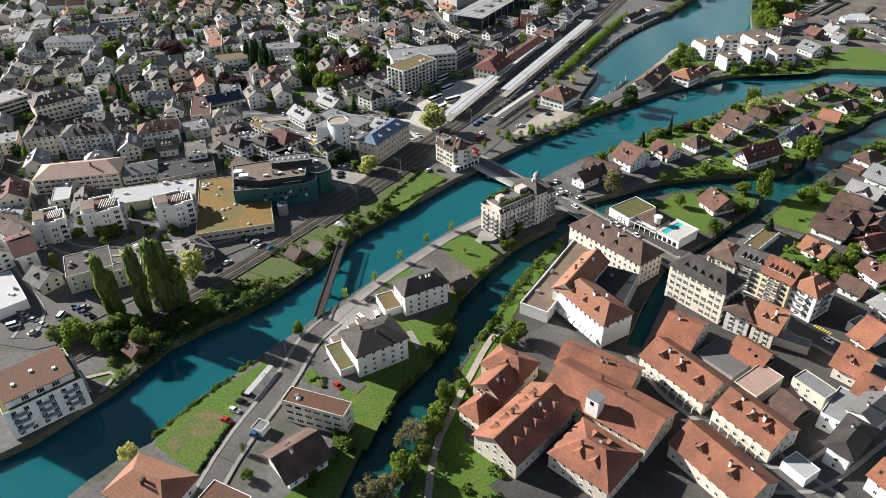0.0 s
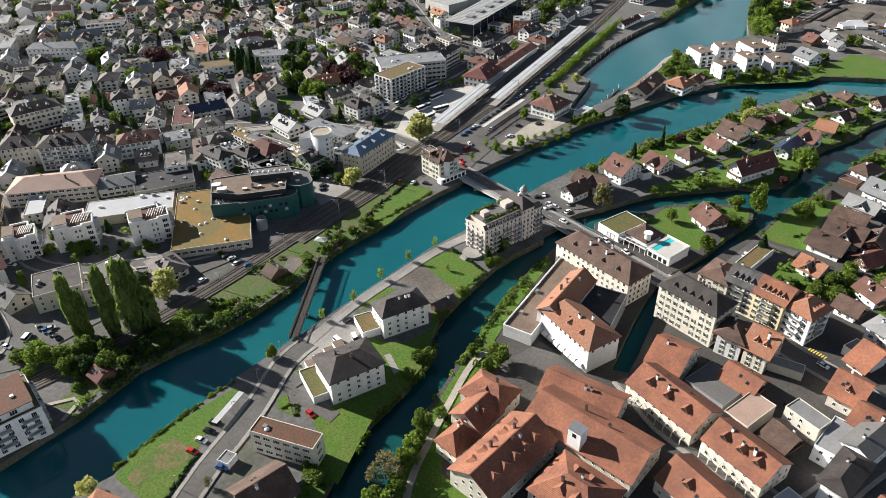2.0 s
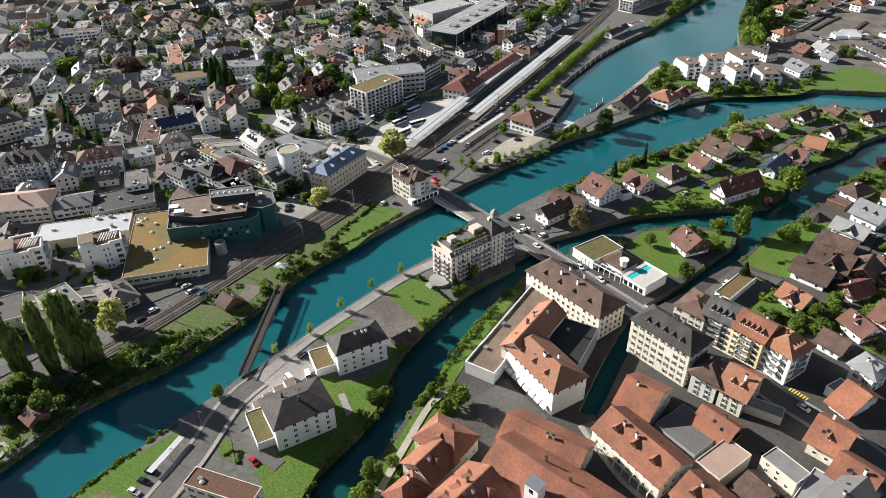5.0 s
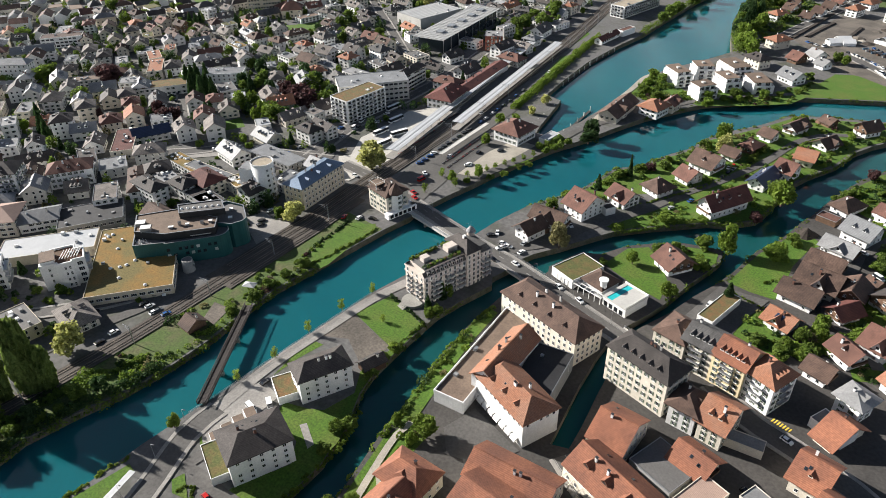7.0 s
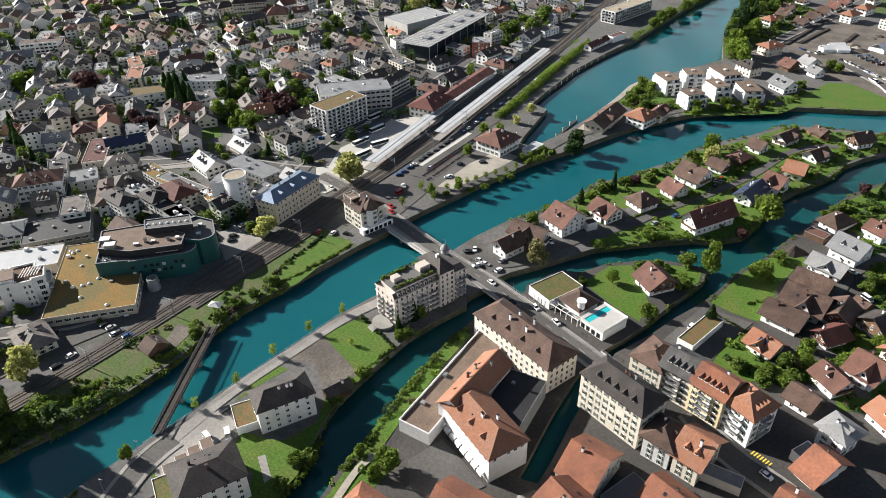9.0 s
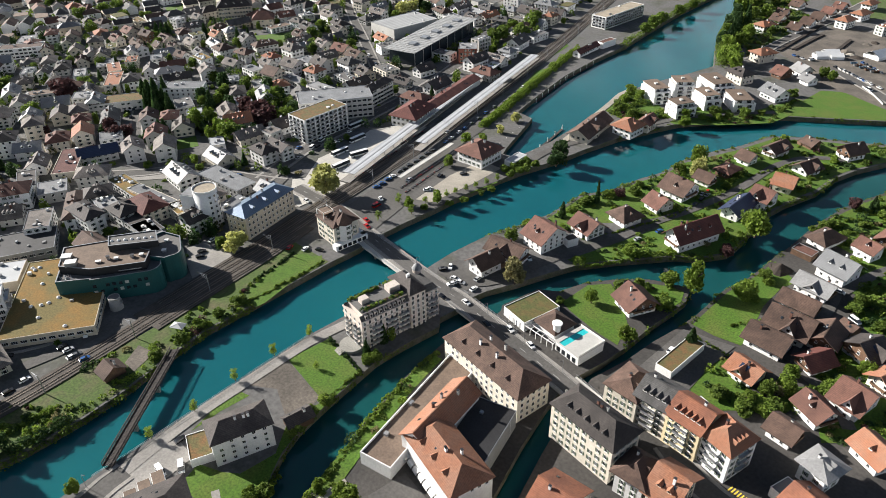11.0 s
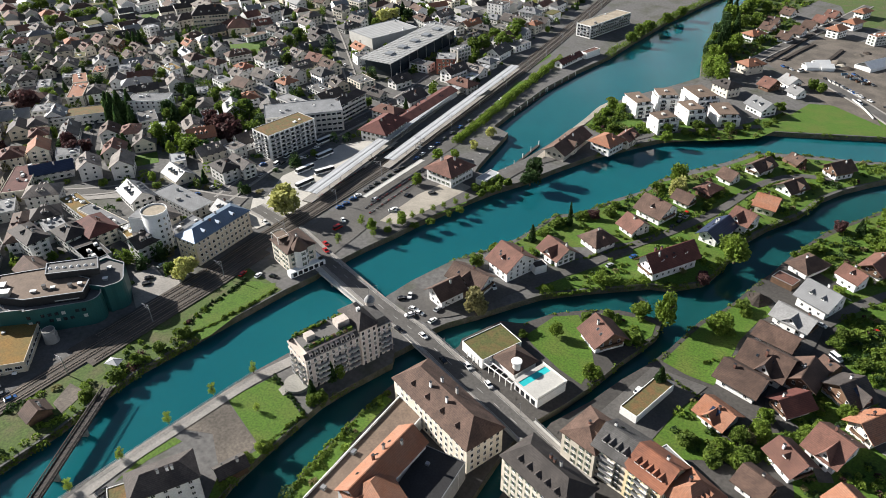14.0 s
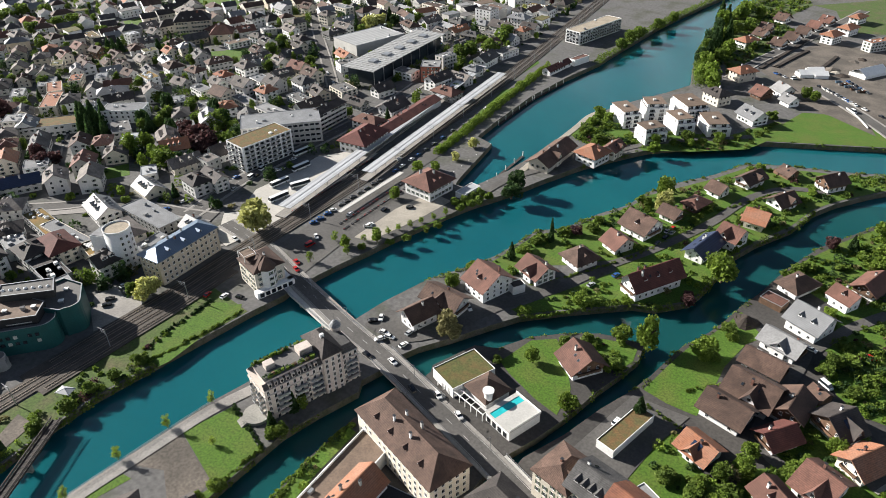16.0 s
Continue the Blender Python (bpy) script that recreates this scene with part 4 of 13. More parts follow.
        r = put("roof", s.mesh("roof", roofm), thing)
        s = Shape()
        ph = 0.9 if parapet else 0.3
        pw = 0.3 if parapet else 0.16
        for a in ((-X - 0.06, -Y - 0.06, X + 0.06, -Y + pw), (-X - 0.06, Y - pw, X + 0.06, Y + 0.06), (-X - 0.06, -Y + pw, -X + pw, Y - pw), (X - pw, -Y + pw, X + 0.06, Y - pw)):
            s.box(a[0], a[1], h, a[2], a[3], h + ph)
        put("parapet", s.mesh("parapet", wm if wm in ("white", "cream", "sand") else "metal_grey"), thing)
        if L * D > (90 if zone != "low" else 260):
            for i in range(22 if roofm == "mossy" else rnd.randint(2, 6)):
                s = Shape()
                a, c = rnd.uniform(-X + 1.5, X - 2.5), rnd.uniform(-Y + 1.5, Y - 2.5)
                if roofm in ("mossy", "rust", "moss", "rustmoss") and rnd.random() < 0.75:
                    s.tube(a, c, h, h + 0.5, 0.9, 0.8, 12)
                    s.tube(a, c, h + 0.5, h + 0.85, 0.8, 0.25, 12)
                    put("skylight_dome", s.mesh("dome", "frame_white"), r)
                else:
                    s.box(a, c, h, a + rnd.uniform(0.8, 2.4), c + rnd.uniform(0.8, 2.0), h + rnd.uniform(0.5, 1.6))
                    put("roof_vent", s.mesh("vent", rnd.choice(["metal_grey", "frame_white", "grey"])), r)
    if attic:
        # set-back top storey with its own roof and a glazed front
        s = Shape()
        ax, ay = X - 1.8, Y - 1.8
        s.box(-ax, -ay, h + 0.02, ax, ay, h + 2.8)
        top = put("attic", s.mesh("attic", wm), thing)
        s = Shape()
        s.box(-ax - 0.4, -ay - 0.4, h + 2.8, ax + 0.4, ay + 0.4, h + 3.1)
        put("attic_roof", s.mesh("attic_roof", "rust" if attic == 2 else "terrace"), top)
        for k in range(3):
            s = Shape()
            a, c = (k - 1) * ax * 0.6, rnd.uniform(-0.5, 0.5) * ay
            s.box(a - 0.6, c - 0.6, h + 3.1, a + 0.6, c + 0.6, h + rnd.uniform(3.5, 4.3))
            put("roof_vent", s.mesh("vent", "frame_white"), top)
        for a, c, ang in [(u * ax / 2.2, sy * ay, 0 if sy > 0 else 180) for u in (-1, 0, 1) for sy in (-1, 1)] + [(sx * ax, u * ay / 2, -90 if sx > 0 else 90) for u in (-1, 1) for sx in (-1, 1)]:
            put("window", window_mesh(2.4, 1.9, "wide"), top, pose(a, c, h + 0.5, 0, 0, ang))
    # chimneys
    if roof in ("gable", "hip") and D > 5:
        for i in range(1 if L < 18 else rnd.randint(2, 4)):
            xx = rnd.uniform(-0.32, 0.32) * L * (0.6 if roof == "hip" else 1)
            yy = rnd.choice((-1, 1)) * rnd.uniform(0.05, 0.2) * D
            zz = h + rise * (1 - abs(yy) / (D / 2))
            s = Shape()
            s.box(xx - 0.4, yy - 0.35, zz - 1.2, xx + 0.4, yy + 0.35, h + rise + 0.7, 0)
            s.box(xx - 0.5, yy - 0.45, h + rise + 0.7, xx + 0.5, yy + 0.45, h + rise + 0.85, 1)
            put("chimney", s.mesh("chimney", [rnd.choice(["white", "brick", "concrete"]), "metal_dark"]), thing)
        if zone not in ("hall", "small") and rnd.random() < 0.7:
            yo = rnd.choice((-1, 1))
            kk = rise / (D / 2)
            for i in range(rnd.randint(1, 3)):
                xx = rnd.uniform(-0.3, 0.3) * L * (0.7 if roof == "hip" else 1)
                yy = yo * D * rnd.uniform(0.2, 0.32)
                zz = h + rise - abs(yy) * kk
                s = Shape()
                s.box(-0.45, -0.6, -0.05, 0.45, 0.6, 0.1, 0)
                s.face([(-0.36, -0.5, 0.108), (0.36, -0.5, 0.108), (0.36, 0.5, 0.108), (-0.36, 0.5, 0.108)], 1)
                put("roof_window", s.mesh("roof_window", ["metal_dark", "glass"]), r, Matrix.Translation((xx, yy, zz + 0.05)) @ Matrix.Rotation(-math.atan(kk) * yo, 4, "X"))
    turn_r = radians(turn)
    to_view = VIEW - Vector((x, y))
    lx = to_view.x * math.cos(turn_r) + to_view.y * math.sin(turn_r)
    ly = -to_view.x * math.sin(turn_r) + to_view.y * math.cos(turn_r)
    seen_y = 1 if ly > 0 else -1
    seen_x = 1 if lx > 0 else -1
    if turret:
        # square corner tower under a steep pyramid
        s = Shape()
        s.box(-2.6, -2.6, 0, 2.6, 2.6, h + 2.2)
        tower = put("turret", s.mesh("turret", wm), thing, pose(seen_x * (X - 2.2), seen_y * (Y - 2.2), 0))
        put("turret_roof", hip_roof(5.2, 5.2, h + 2.2, 5.0, 0.5).mesh("turret_roof", roofm), tower)
        for f in range(fl + 1):
            for a, c, ang in ((0, seen_y * 2.6, 0 if seen_y > 0 else 180), (seen_x * 2.6, 0, -90 if seen_x > 0 else 90)):
                put("window", window_mesh(1.2, 1.6, "two"), tower, pose(a, c, 0.9 + f * 2.9, 0, 0, ang))
    # dormers
    if dorm and roof in ("gable", "hip"):
        kk = rise / (D / 2)
        w = min(2.4, L * 0.6 / dorm)
        big = zone in ("hall", "row")
        dw, dh = (3.4, 1.15) if zone == "hall" else (2.6, 1.3) if big else (min(1.5, w), 1.15)
        span = (L - D * 0.55 if roof == "hip" else L * 0.82)
        dl = dh / kk + 0.8
        key = (round(dw, 1), dh, round(dl, 1), wm, roofm)
        if key not in DORM:
            DORM[key] = hip_dormer_mesh(dw, dl, roofm) if zone == "hall" else dormer_mesh(dw, dh, dl, "white" if zone == "big" else "timber" if big else wm, roofm)
        for sy in ((-1, 1) if dboth else (seen_y,)):
            for i in range(dorm):
                xx = (i - (dorm - 1) / 2) * span / max(dorm, 1.5)
                yy = sy * D * (0.3 if big else 0.37)
                zz = h + rise - abs(yy) * kk
                put("dormer", DORM[key], r, pose(xx, yy, zz - 0.1, 0, 0, 0 if sy > 0 else 180))
    if zone == "house" and roof == "gable" and y > 280 and L > 9 and rise > 2.2 and not dorm and rnd.random() < 0.6:
        # cross gable over the long front
        w, g = min(L * 0.42, 5.5), rise * 0.82
        yo, xx = seen_y * (Y + 0.9), rnd.uniform(-0.15, 0.15) * L
        s = Shape()
        for a, b in (((xx + w / 2, 0), (xx + w / 2, yo)), ((xx - w / 2, yo), (xx - w / 2, 0))):
            q = [(*a, 0), (*b, 0), (*b, h), (*a, h)]
            s.face(q if seen_y > 0 else q[::-1], 0)
        q = [(xx - w / 2, yo, 0), (xx + w / 2, yo, 0), (xx + w / 2, yo, h), (xx, yo, h + g), (xx - w / 2, yo, h)]
        s.face(q if seen_y < 0 else q[::-1], 0)
        for sx in (-1, 1):
            e = xx + sx * (w / 2 + 0.7)
            z = h - 0.7 * g / (w / 2)
            p = [(e, yo + seen_y * 0.8, z), (xx, yo + seen_y * 0.8, h + g), (xx, 0, h + g), (e, 0, z)]
            for dz in (0.06, -0.16):
                s.face([(a, b, c + dz) for a, b, c in p], 1)
            s.face([(p[0][0], p[0][1], p[0][2] + 0.06), (p[1][0], p[1][1], p[1][2] + 0.06), (p[1][0], p[1][1], p[1][2] - 0.16), (p[0][0], p[0][1], p[0][2] - 0.16)], 1)
        for zz in (h * 0.15, h * 0.58, h + 0.2):
            q = [(xx - 0.6, yo + seen_y * 0.04, zz), (xx + 0.6, yo + seen_y * 0.04, zz), (xx + 0.6, yo + seen_y * 0.04, zz + 1.2), (xx - 0.6, yo + seen_y * 0.04, zz + 1.2)]
            s.face(q if seen_y < 0 else q[::-1], 2)
        put("cross_gable", s.mesh("cross_gable", [wm, roofm, "glass"]), thing)
    if zone == "house" and y > 300 and roof != "flat" and rnd.random() < 0.55:
        # low lean-to or garage against the end wall
        ax, ay = -seen_x * (X + 1.7), seen_y * Y * rnd.uniform(-0.3, 0.5)
        w = pose(x, y, 0, 0, 0, turn) @ Vector((ax - seen_x * 1.5, ay, 0))
        if not ground_height(w.x, w.y, HARD):
            s = Shape()
            s.box(ax - 1.7, ay - 2.4, -0.3, ax + 1.7, ay + 2.4, 2.5)
            k = -seen_x
            q = [(ax - k * 1.7, ay - 2.7, 3.2), (ax - k * 1.7, ay + 2.7, 3.2), (ax + k * 2.1, ay + 2.7, 2.45), (ax + k * 2.1, ay - 2.7, 2.45)]
            for dz in (0.0, -0.18):
                s.face([(a, b, c + dz) for a, b, c in (q if dz else q[::-1])], 1)
            for i in range(4):
                a, b = q[i], q[(i + 1) % 4]
                s.face([a, b, (b[0], b[1], b[2] - 0.18), (a[0], a[1], a[2] - 0.18)], 1)
            put("lean_to", s.mesh("lean_to", [rnd.choice([wm, "timber"]), roofm]), thing)
    # windows on the sides that were seen
    if win:
        fl = fl or 1
        sh_ = (h - 0.4) / fl
        gap = {"block": 3.6, "house": 3.3, "strip": 3.4, "shut": 2.9, "grid": 2.7, "balc": 3.6, "few": 8.0}[win]
        if zone == "small":
            gap *= 1.05
        ww, wh, kind = {"block": (1.2, 1.3, "two"), "house": (1.15, 1.35, "two"), "strip": (2.6, 1.4, "wide"), "shut": (1.0, 1.6, "shut"), "grid": (1.2, 1.6, "two"), "balc": (1.7, 1.9, "wide"), "few": (2.0, 1.2, "wide")}[win]
        wh = min(wh, sh_ * 0.66)
        me = window_mesh(ww, round(wh, 1), kind)
        o = 0.08 if wall == "chalet" else 0.0
        far, joined = (VIEW - Vector((x, y))).length > {"small": 240, "house": 400}.get(zone, 430), []
        sides = [(L, D, 0 if seen_y > 0 else 180, seen_y, True)]
        if abs(lx) > 0.12 * abs(ly) or L < D * 1.2:
            sides.append((D, L, -90 if seen_x > 0 else 90, seen_x, False))
        for length, depth, ang, sgn, along in sides:
            n = max(1, int((length - 1.2) / gap))
            for f in range(fl - 1 if top_only else 0, fl):
                z = 0.3 + f * sh_ + (sh_ - wh) * 0.55
                for i in range(n):
                    if rnd.random() < 0.05:
                        continue
                    u = (i - (n - 1) / 2) * (length - 1.6) / max(n, 1)
                    off = depth / 2 + (o if f >= fl / 2 else 0)
                    m = pose(u, sgn * off, z, 0, 0, 0 if sgn > 0 else 180) if along else pose(sgn * off, u, z, 0, 0, -90 if sgn > 0 else 90)
                    if far:
                        joined.append(m)
                    else:
                        put("window", me, thing, m)
            if balcony and f > 0 and length > 6:
                for f in range(1, fl):
                    z = 0.3 + f * sh_
                    nb = max(1, int(length / 7.5))
                    for i in range(nb):
                        u = (i - (nb - 1) / 2) * length / nb
                        m = pose(u, sgn * depth / 2, z, 0, 0, 0 if sgn > 0 else 180) if along else pose(sgn * depth / 2, u, z, 0, 0, -90 if sgn > 0 else 90)
                        put("balcony", balcony_mesh(min(5.0, length / nb * 0.62)), thing, m)
        if joined:
            j = Shape()
            shut = rnd.random() < 0.55
            for m in joined:
                if shut:
                    for a in (-ww / 2 - 0.32, ww / 2 + 0.32):
                        j.face([tuple(m @ Vector(p)) for p in [(a - 0.22, 0.06, 0), (a + 0.22, 0.06, 0), (a + 0.22, 0.06, wh), (a - 0.22, 0.06, wh)][::-1]], 2)
                for k, q in ((0, [(-ww / 2 - 0.1, 0.05, -0.1), (ww / 2 + 0.1, 0.05, -0.1), (ww / 2 + 0.1, 0.05, wh + 0.1), (-ww / 2 - 0.1, 0.05, wh + 0.1)]), (1, [(-ww / 2, 0.09, 0), (ww / 2, 0.09, 0), (ww / 2, 0.09, wh), (-ww / 2, 0.09, wh)])):
                    j.face([tuple(m @ Vector(p)) for p in q[::-1]], k)
            tagged(put("glazing", j.mesh("glazing", ["frame_white", "glass", "shutter"]), thing), kind="stuff")
        elif roof == "gable" and rise > 2.6:
            put("window", me, thing, pose(seen_x * X, 0, h + 0.15, 0, 0, -90 if seen_x > 0 else 90))
    if zone == "house" and roof == "gable" and y > 150 and h > 4.5 and (wall == "chalet" or rnd.random() < 0.6):
        # timber balcony under the gable
        w = D * rnd.uniform(0.6, 0.9)
        s = Shape()
        s.box(0, -w / 2, h * 0.48, 1.3, w / 2, h * 0.48 + 0.16)
        s.box(1.22, -w / 2, h * 0.48 + 0.16, 1.3, w / 2, h * 0.48 + 1.05)
        for a in (-w / 2, w / 2 - 0.08):
            s.box(0, a, h * 0.48 + 0.16, 1.22, a + 0.08, h * 0.48 + 1.05)
        put("balcony", s.mesh("balcony", "timber"), thing, pose(seen_x * (X + 0.02), 0, 0, 0, 0, 0 if seen_x > 0 else 180), label="dark timber balcony")
    if awning:
        for i in range(int(L / 3.4)):
            s = Shape()
            xx = -X + 2.0 + i * 3.4
            for k in range(4):
                a0, a1 = math.pi / 2 * k / 4, math.pi / 2 * (k + 1) / 4
                q = [(xx - 1.4, seen_y * (Y + 1.6 * math.cos(a0)), 1.6 + 1.5 * math.sin(a0)), (xx + 1.4, seen_y * (Y + 1.6 * math.cos(a0)), 1.6 + 1.5 * math.sin(a0)), (xx + 1.4, seen_y * (Y + 1.6 * math.cos(a1)), 1.6 + 1.5 * math.sin(a1)), (xx - 1.4, seen_y * (Y + 1.6 * math.cos(a1)), 1.6 + 1.5 * math.sin(a1))]
                s.face(q if seen_y < 0 else q[::-1])
            put("awning", s.mesh("awning", "frame_white"), thing)
    if arcade:
        for i in range(int(L / 3.6)):
            xx = -X + 1.5 + i * 3.6
            s = Shape()
            sy = seen_y
            s.beam((xx, sy * (Y + 2.2), 0), (xx, sy * (Y + 2.2), 2.9), 0.3, 0.3)
            s.beam((xx, sy * (Y + 2.2), 2.8), (xx, sy * Y, 3.6), 0.25, 0.25)
            put("post", s.mesh("post", "cream"), thing)
    if solar:
        kk = rise / (D / 2)
        yy = seen_y * D * 0.26
        s = Shape()
        s.box(-L * 0.17, -D * 0.12, 0.05, L * 0.17, D * 0.12, 0.14)
        put("solar_panel", s.mesh("solar_panel", "solar"), r, Matrix.Translation((0, yy, h + rise - abs(yy) * kk + 0.04)) @ Matrix.Rotation(-math.atan(kk) * seen_y, 4, "X"))
    return thing



def far_house(x, y, L, D, turn, h, roof, wall, roofm):
    """A plain house at the far edge of town."""
    words = f"{WALL_WORDS[wall]} distant house with {ROOF_WORDS[roofm]}"
    wall = "grey_wall" if wall == "grey" else wall
    w, r, g = 0, 1, 2
    FOOT.append((x, y, L, D, turn))
    s = Shape()
    X, Y, rise = L / 2, D / 2, 0.32 * D
    s.box(-X, -Y, -0.3, X, Y, h, w)
    o = 0.9
    if roof == "flat":
        s.box(-X - 0.2, -Y - 0.2, h + 0.02, X + 0.2, Y + 0.2, h + 0.4, r)
    else:
        e = X + o if roof == "gable" else max(X - Y, 0.5)
        A = [(-X - o, -Y - o, h - 0.2), (X + o, -Y - o, h - 0.2), (X + o, Y + o, h - 0.2), (-X - o, Y + o, h - 0.2)]
        s.face([A[0], A[1], (e, 0, h + rise), (-e, 0, h + rise)], r)
        s.face([A[2], A[3], (-e, 0, h + rise), (e, 0, h + rise)], r)
        k = w if roof == "gable" else r
        s.face([A[1], A[2], (e, 0, h + rise)], k)
        s.face([A[3], A[0], (-e, 0, h + rise)], k)
        s.box(X * 0.3, -0.4, h + rise - 1, X * 0.3 + 0.8, 0.4, h + rise + 0.8, w)
    for sy in (-1, 1):
        for f in range(max(1, int(h / 2.9))):
            for i in range(int(L / 4)):
                u, z = -X + 2 + i * 4, 1 + f * 2.9
                q = [(u - 0.6, sy * (Y + 0.05), z), (u + 0.6, sy * (Y + 0.05), z), (u + 0.6, sy * (Y + 0.05), z + 1.3), (u - 0.6, sy * (Y + 0.05), z + 1.3)]
                s.face(q if sy < 0 else q[::-1], g)
    thing = put("distant_house", s.mesh("distant_house", [wall, roofm, "glass"]), m=pose(x, y, 0, 0, 0, turn))
    tagged(thing, words, "house")


def riverside_apartment(x, y, L, D, turn, h, fl):
    """White flats with a set-back top floor; loggias on the open side, a nearly blank wall on the other."""
    FOOT.append((x, y, L, D, turn))
    rnd = random.Random(int(abs(x * 17 + y * 5)))
    thing = put("apartment_block", None, m=pose(x, y, 0, 0, 0, turn))
    tagged(thing, "white stepped apartment block with brown roof terraces and loggias", "apartment block", group="white flats on the spit")
    a = radians(turn)
    best = []
    for nx, ny in ((1, 0), (-1, 0), (0, 1), (0, -1)):
        wx, wy = nx * math.cos(a) - ny * math.sin(a), nx * math.sin(a) + ny * math.cos(a)
        v = (VIEW - Vector((x, y))).normalized()
        if wx * v.x + wy * v.y > 0.1:
            best.append((wx, nx, ny))
    best.sort()
    X, Y, st = L / 2, D / 2, h / fl
    low = h - st
    s = Shape()
    s.box(-X, -Y, -0.3, X, Y, low)
    put("wall", s.mesh("wall", "white"), thing)
    s = Shape()
    for q in ((-X, -Y, X, -Y + 0.2), (-X, Y - 0.2, X, Y), (-X, -Y + 0.2, -X + 0.2, Y - 0.2), (X - 0.2, -Y + 0.2, X, Y - 0.2)):
        s.box(q[0], q[1], low, q[2], q[3], low + 0.9)
    put("parapet", s.mesh("parapet", "white"), thing)
    s = Shape()
    s.box(-X + 0.2, -Y + 0.2, low, X - 0.2, Y - 0.2, low + 0.06)
    put("roof_terrace", s.mesh("roof_terrace", "terrace"), thing)
    nx, ny = (best[-1][1], best[-1][2]) if best else (0, -1)
    ax, ay = X - 1.2, Y - 1.2
    cx, cy = -nx * 1.0, -ny * 1.0
    s = Shape()
    s.box(cx - ax, cy - ay, low + 0.06, cx + ax, cy + ay, h - 0.1)
    attic = put("attic", s.mesh("attic", "white"), thing)
    s = Shape()
    s.box(cx - ax - 0.5, cy - ay - 0.5, h - 0.1, cx + ax + 0.5, cy + ay + 0.5, h + 0.2)
    put("roof", s.mesh("roof", "terrace"), attic)
    s = Shape()
    s.box(cx - 1.2, cy - 1, h + 0.2, cx + 1.2, cy + 1, h + 1.1)
    put("roof_vent", s.mesh("vent", "concrete"), attic)
    for k, (wx, sx, sy) in enumerate(best):
        length, off = (D, X) if sx else (L, Y)
        turn_k = math.degrees(math.atan2(-sx, sy))
        for f in range(fl):
            z = f * st + 0.35
            o = off if f < fl - 1 else (ax if sx else ay) + (cx * sx + cy * sy)
            n = max(2, int(length / 5)) if k == len(best) - 1 else 2
            for i in range(n):
                u = (i - (n - 1) / 2) * length * 0.86 / n
                place = pose(sx * o, u, z, 0, 0, turn_k) if sx else pose(u, sy * o, z, 0, 0, turn_k)
                if k == len(best) - 1:
                    put("window", window_mesh(3.2, 2.2, "wide"), thing, place)
                    if 0 < f < fl - 1 and i % 2 == 0:
                        put("balcony", balcony_mesh(4.0), thing, place)
                elif rnd.random() < 0.75:
                    put("window", window_mesh(0.8, 1.5, "two"), thing, place)
    return thing


house('apt', -142.2, 188.9, 20.1, 11.3, 62.0, 11.0, 'hip', 'white', 'dark', rise=3.6, win='block', fl=4)
house('apt', -137.6, 151.5, 21.0, 15.8, 64.2, 11.0, 'hip', 'white', 'dark', rise=3.6, win='block', fl=4)
house('low', -146.6, 141.7, 15.9, 6.8, -27.5, 3.5, 'flat', 'white', 'moss', win='')
house('low', -151.8, 178.7, 11.8, 7.6, -31.5, 3.5, 'flat', 'white', 'rustmoss', win='')
house('apt', -133.2, 114.4, 23.7, 6.9, 14.4, 10.0, 'flat', 'cream', 'rust', win='strip', fl=3)
house('house', -126.2, 96.5, 15.7, 14.6, 74.5, 6.0, 'gable', 'white', 'brown', win='house', fl=2)
house('house', -156.0, 62.3, 22.8, 15.2, -168.1, 6.0, 'hip', 'white', 'tile2', win='house', fl=2, rise=5)
house('low', -132.4, 69.4, 12.4, 14.6, 97.9, 6.0, 'flat', 'white', 'rust', win='')
house('low', -147.6, 100.1, 4.4, 4.7, 9.1, 2.6, 'flat', 'white', 'grey', win='')
house('low', -133.1, 206.8, 9.2, 5.6, 70.8, 3.5, 'gable', 'timber', 'dark', win='')
house('big', -223.0, 65.5, 25.9, 21.1, 75.2, 12.5, 'flat', 'white', 'moss', win='balc', fl=4, balcony=1, attic=2)
house('hall', -69.7, 147.7, 31.6, 17.7, 80.7, 8.0, 'gable', 'cream', 'tile', win='house', fl=2, rise=5.2, dorm=5, dboth=1)
house('hall', -50.2, 172.3, 40.5, 20.0, -8.3, 8.0, 'gable', 'cream', 'tile', win='house', fl=2, rise=5)
house('hall', -59.8, 187.3, 27.7, 15.0, 0.2, 7.0, 'gable', 'cream', 'tile', win='house', fl=2, rise=4.5)
house('hall', -44.7, 148.7, 21.9, 19.5, -9.4, 7.0, 'hip', 'cream', 'tile', win='house', fl=2, rise=4.6, dorm=2, dboth=1)
house('hall', -88.0, 170.1, 16.7, 13.2, -3.7, 7.0, 'hip', 'cream', 'tile', win='house', fl=2, rise=5, dorm=1)
house('hall', -87.1, 159.3, 11.9, 13.0, 83.2, 6.5, 'gable', 'cream', 'tile', win='house', fl=2, rise=4.5, dorm=1)
house('hall', -86.4, 146.6, 11.9, 9.2, 79.7, 6.0, 'hip', 'cream', 'tile', win='house', fl=2, rise=4.5, dorm=1)
house('row', -32.6, 202.8, 29.0, 16.1, -21.9, 7.0, 'gable', 'cream', 'tile', win='house', fl=2, rise=5, dorm=3, arcade=1)
house('row', -40.3, 224.0, 13.5, 18.7, -5.3, 7.0, 'gable', 'cream', 'tile', win='house', fl=2, rise=5.5)
house('low', -22.2, 219.5, 16.4, 15.2, -20.4, 5.0, 'flat', 'grey', 'asphaltroof', win='')
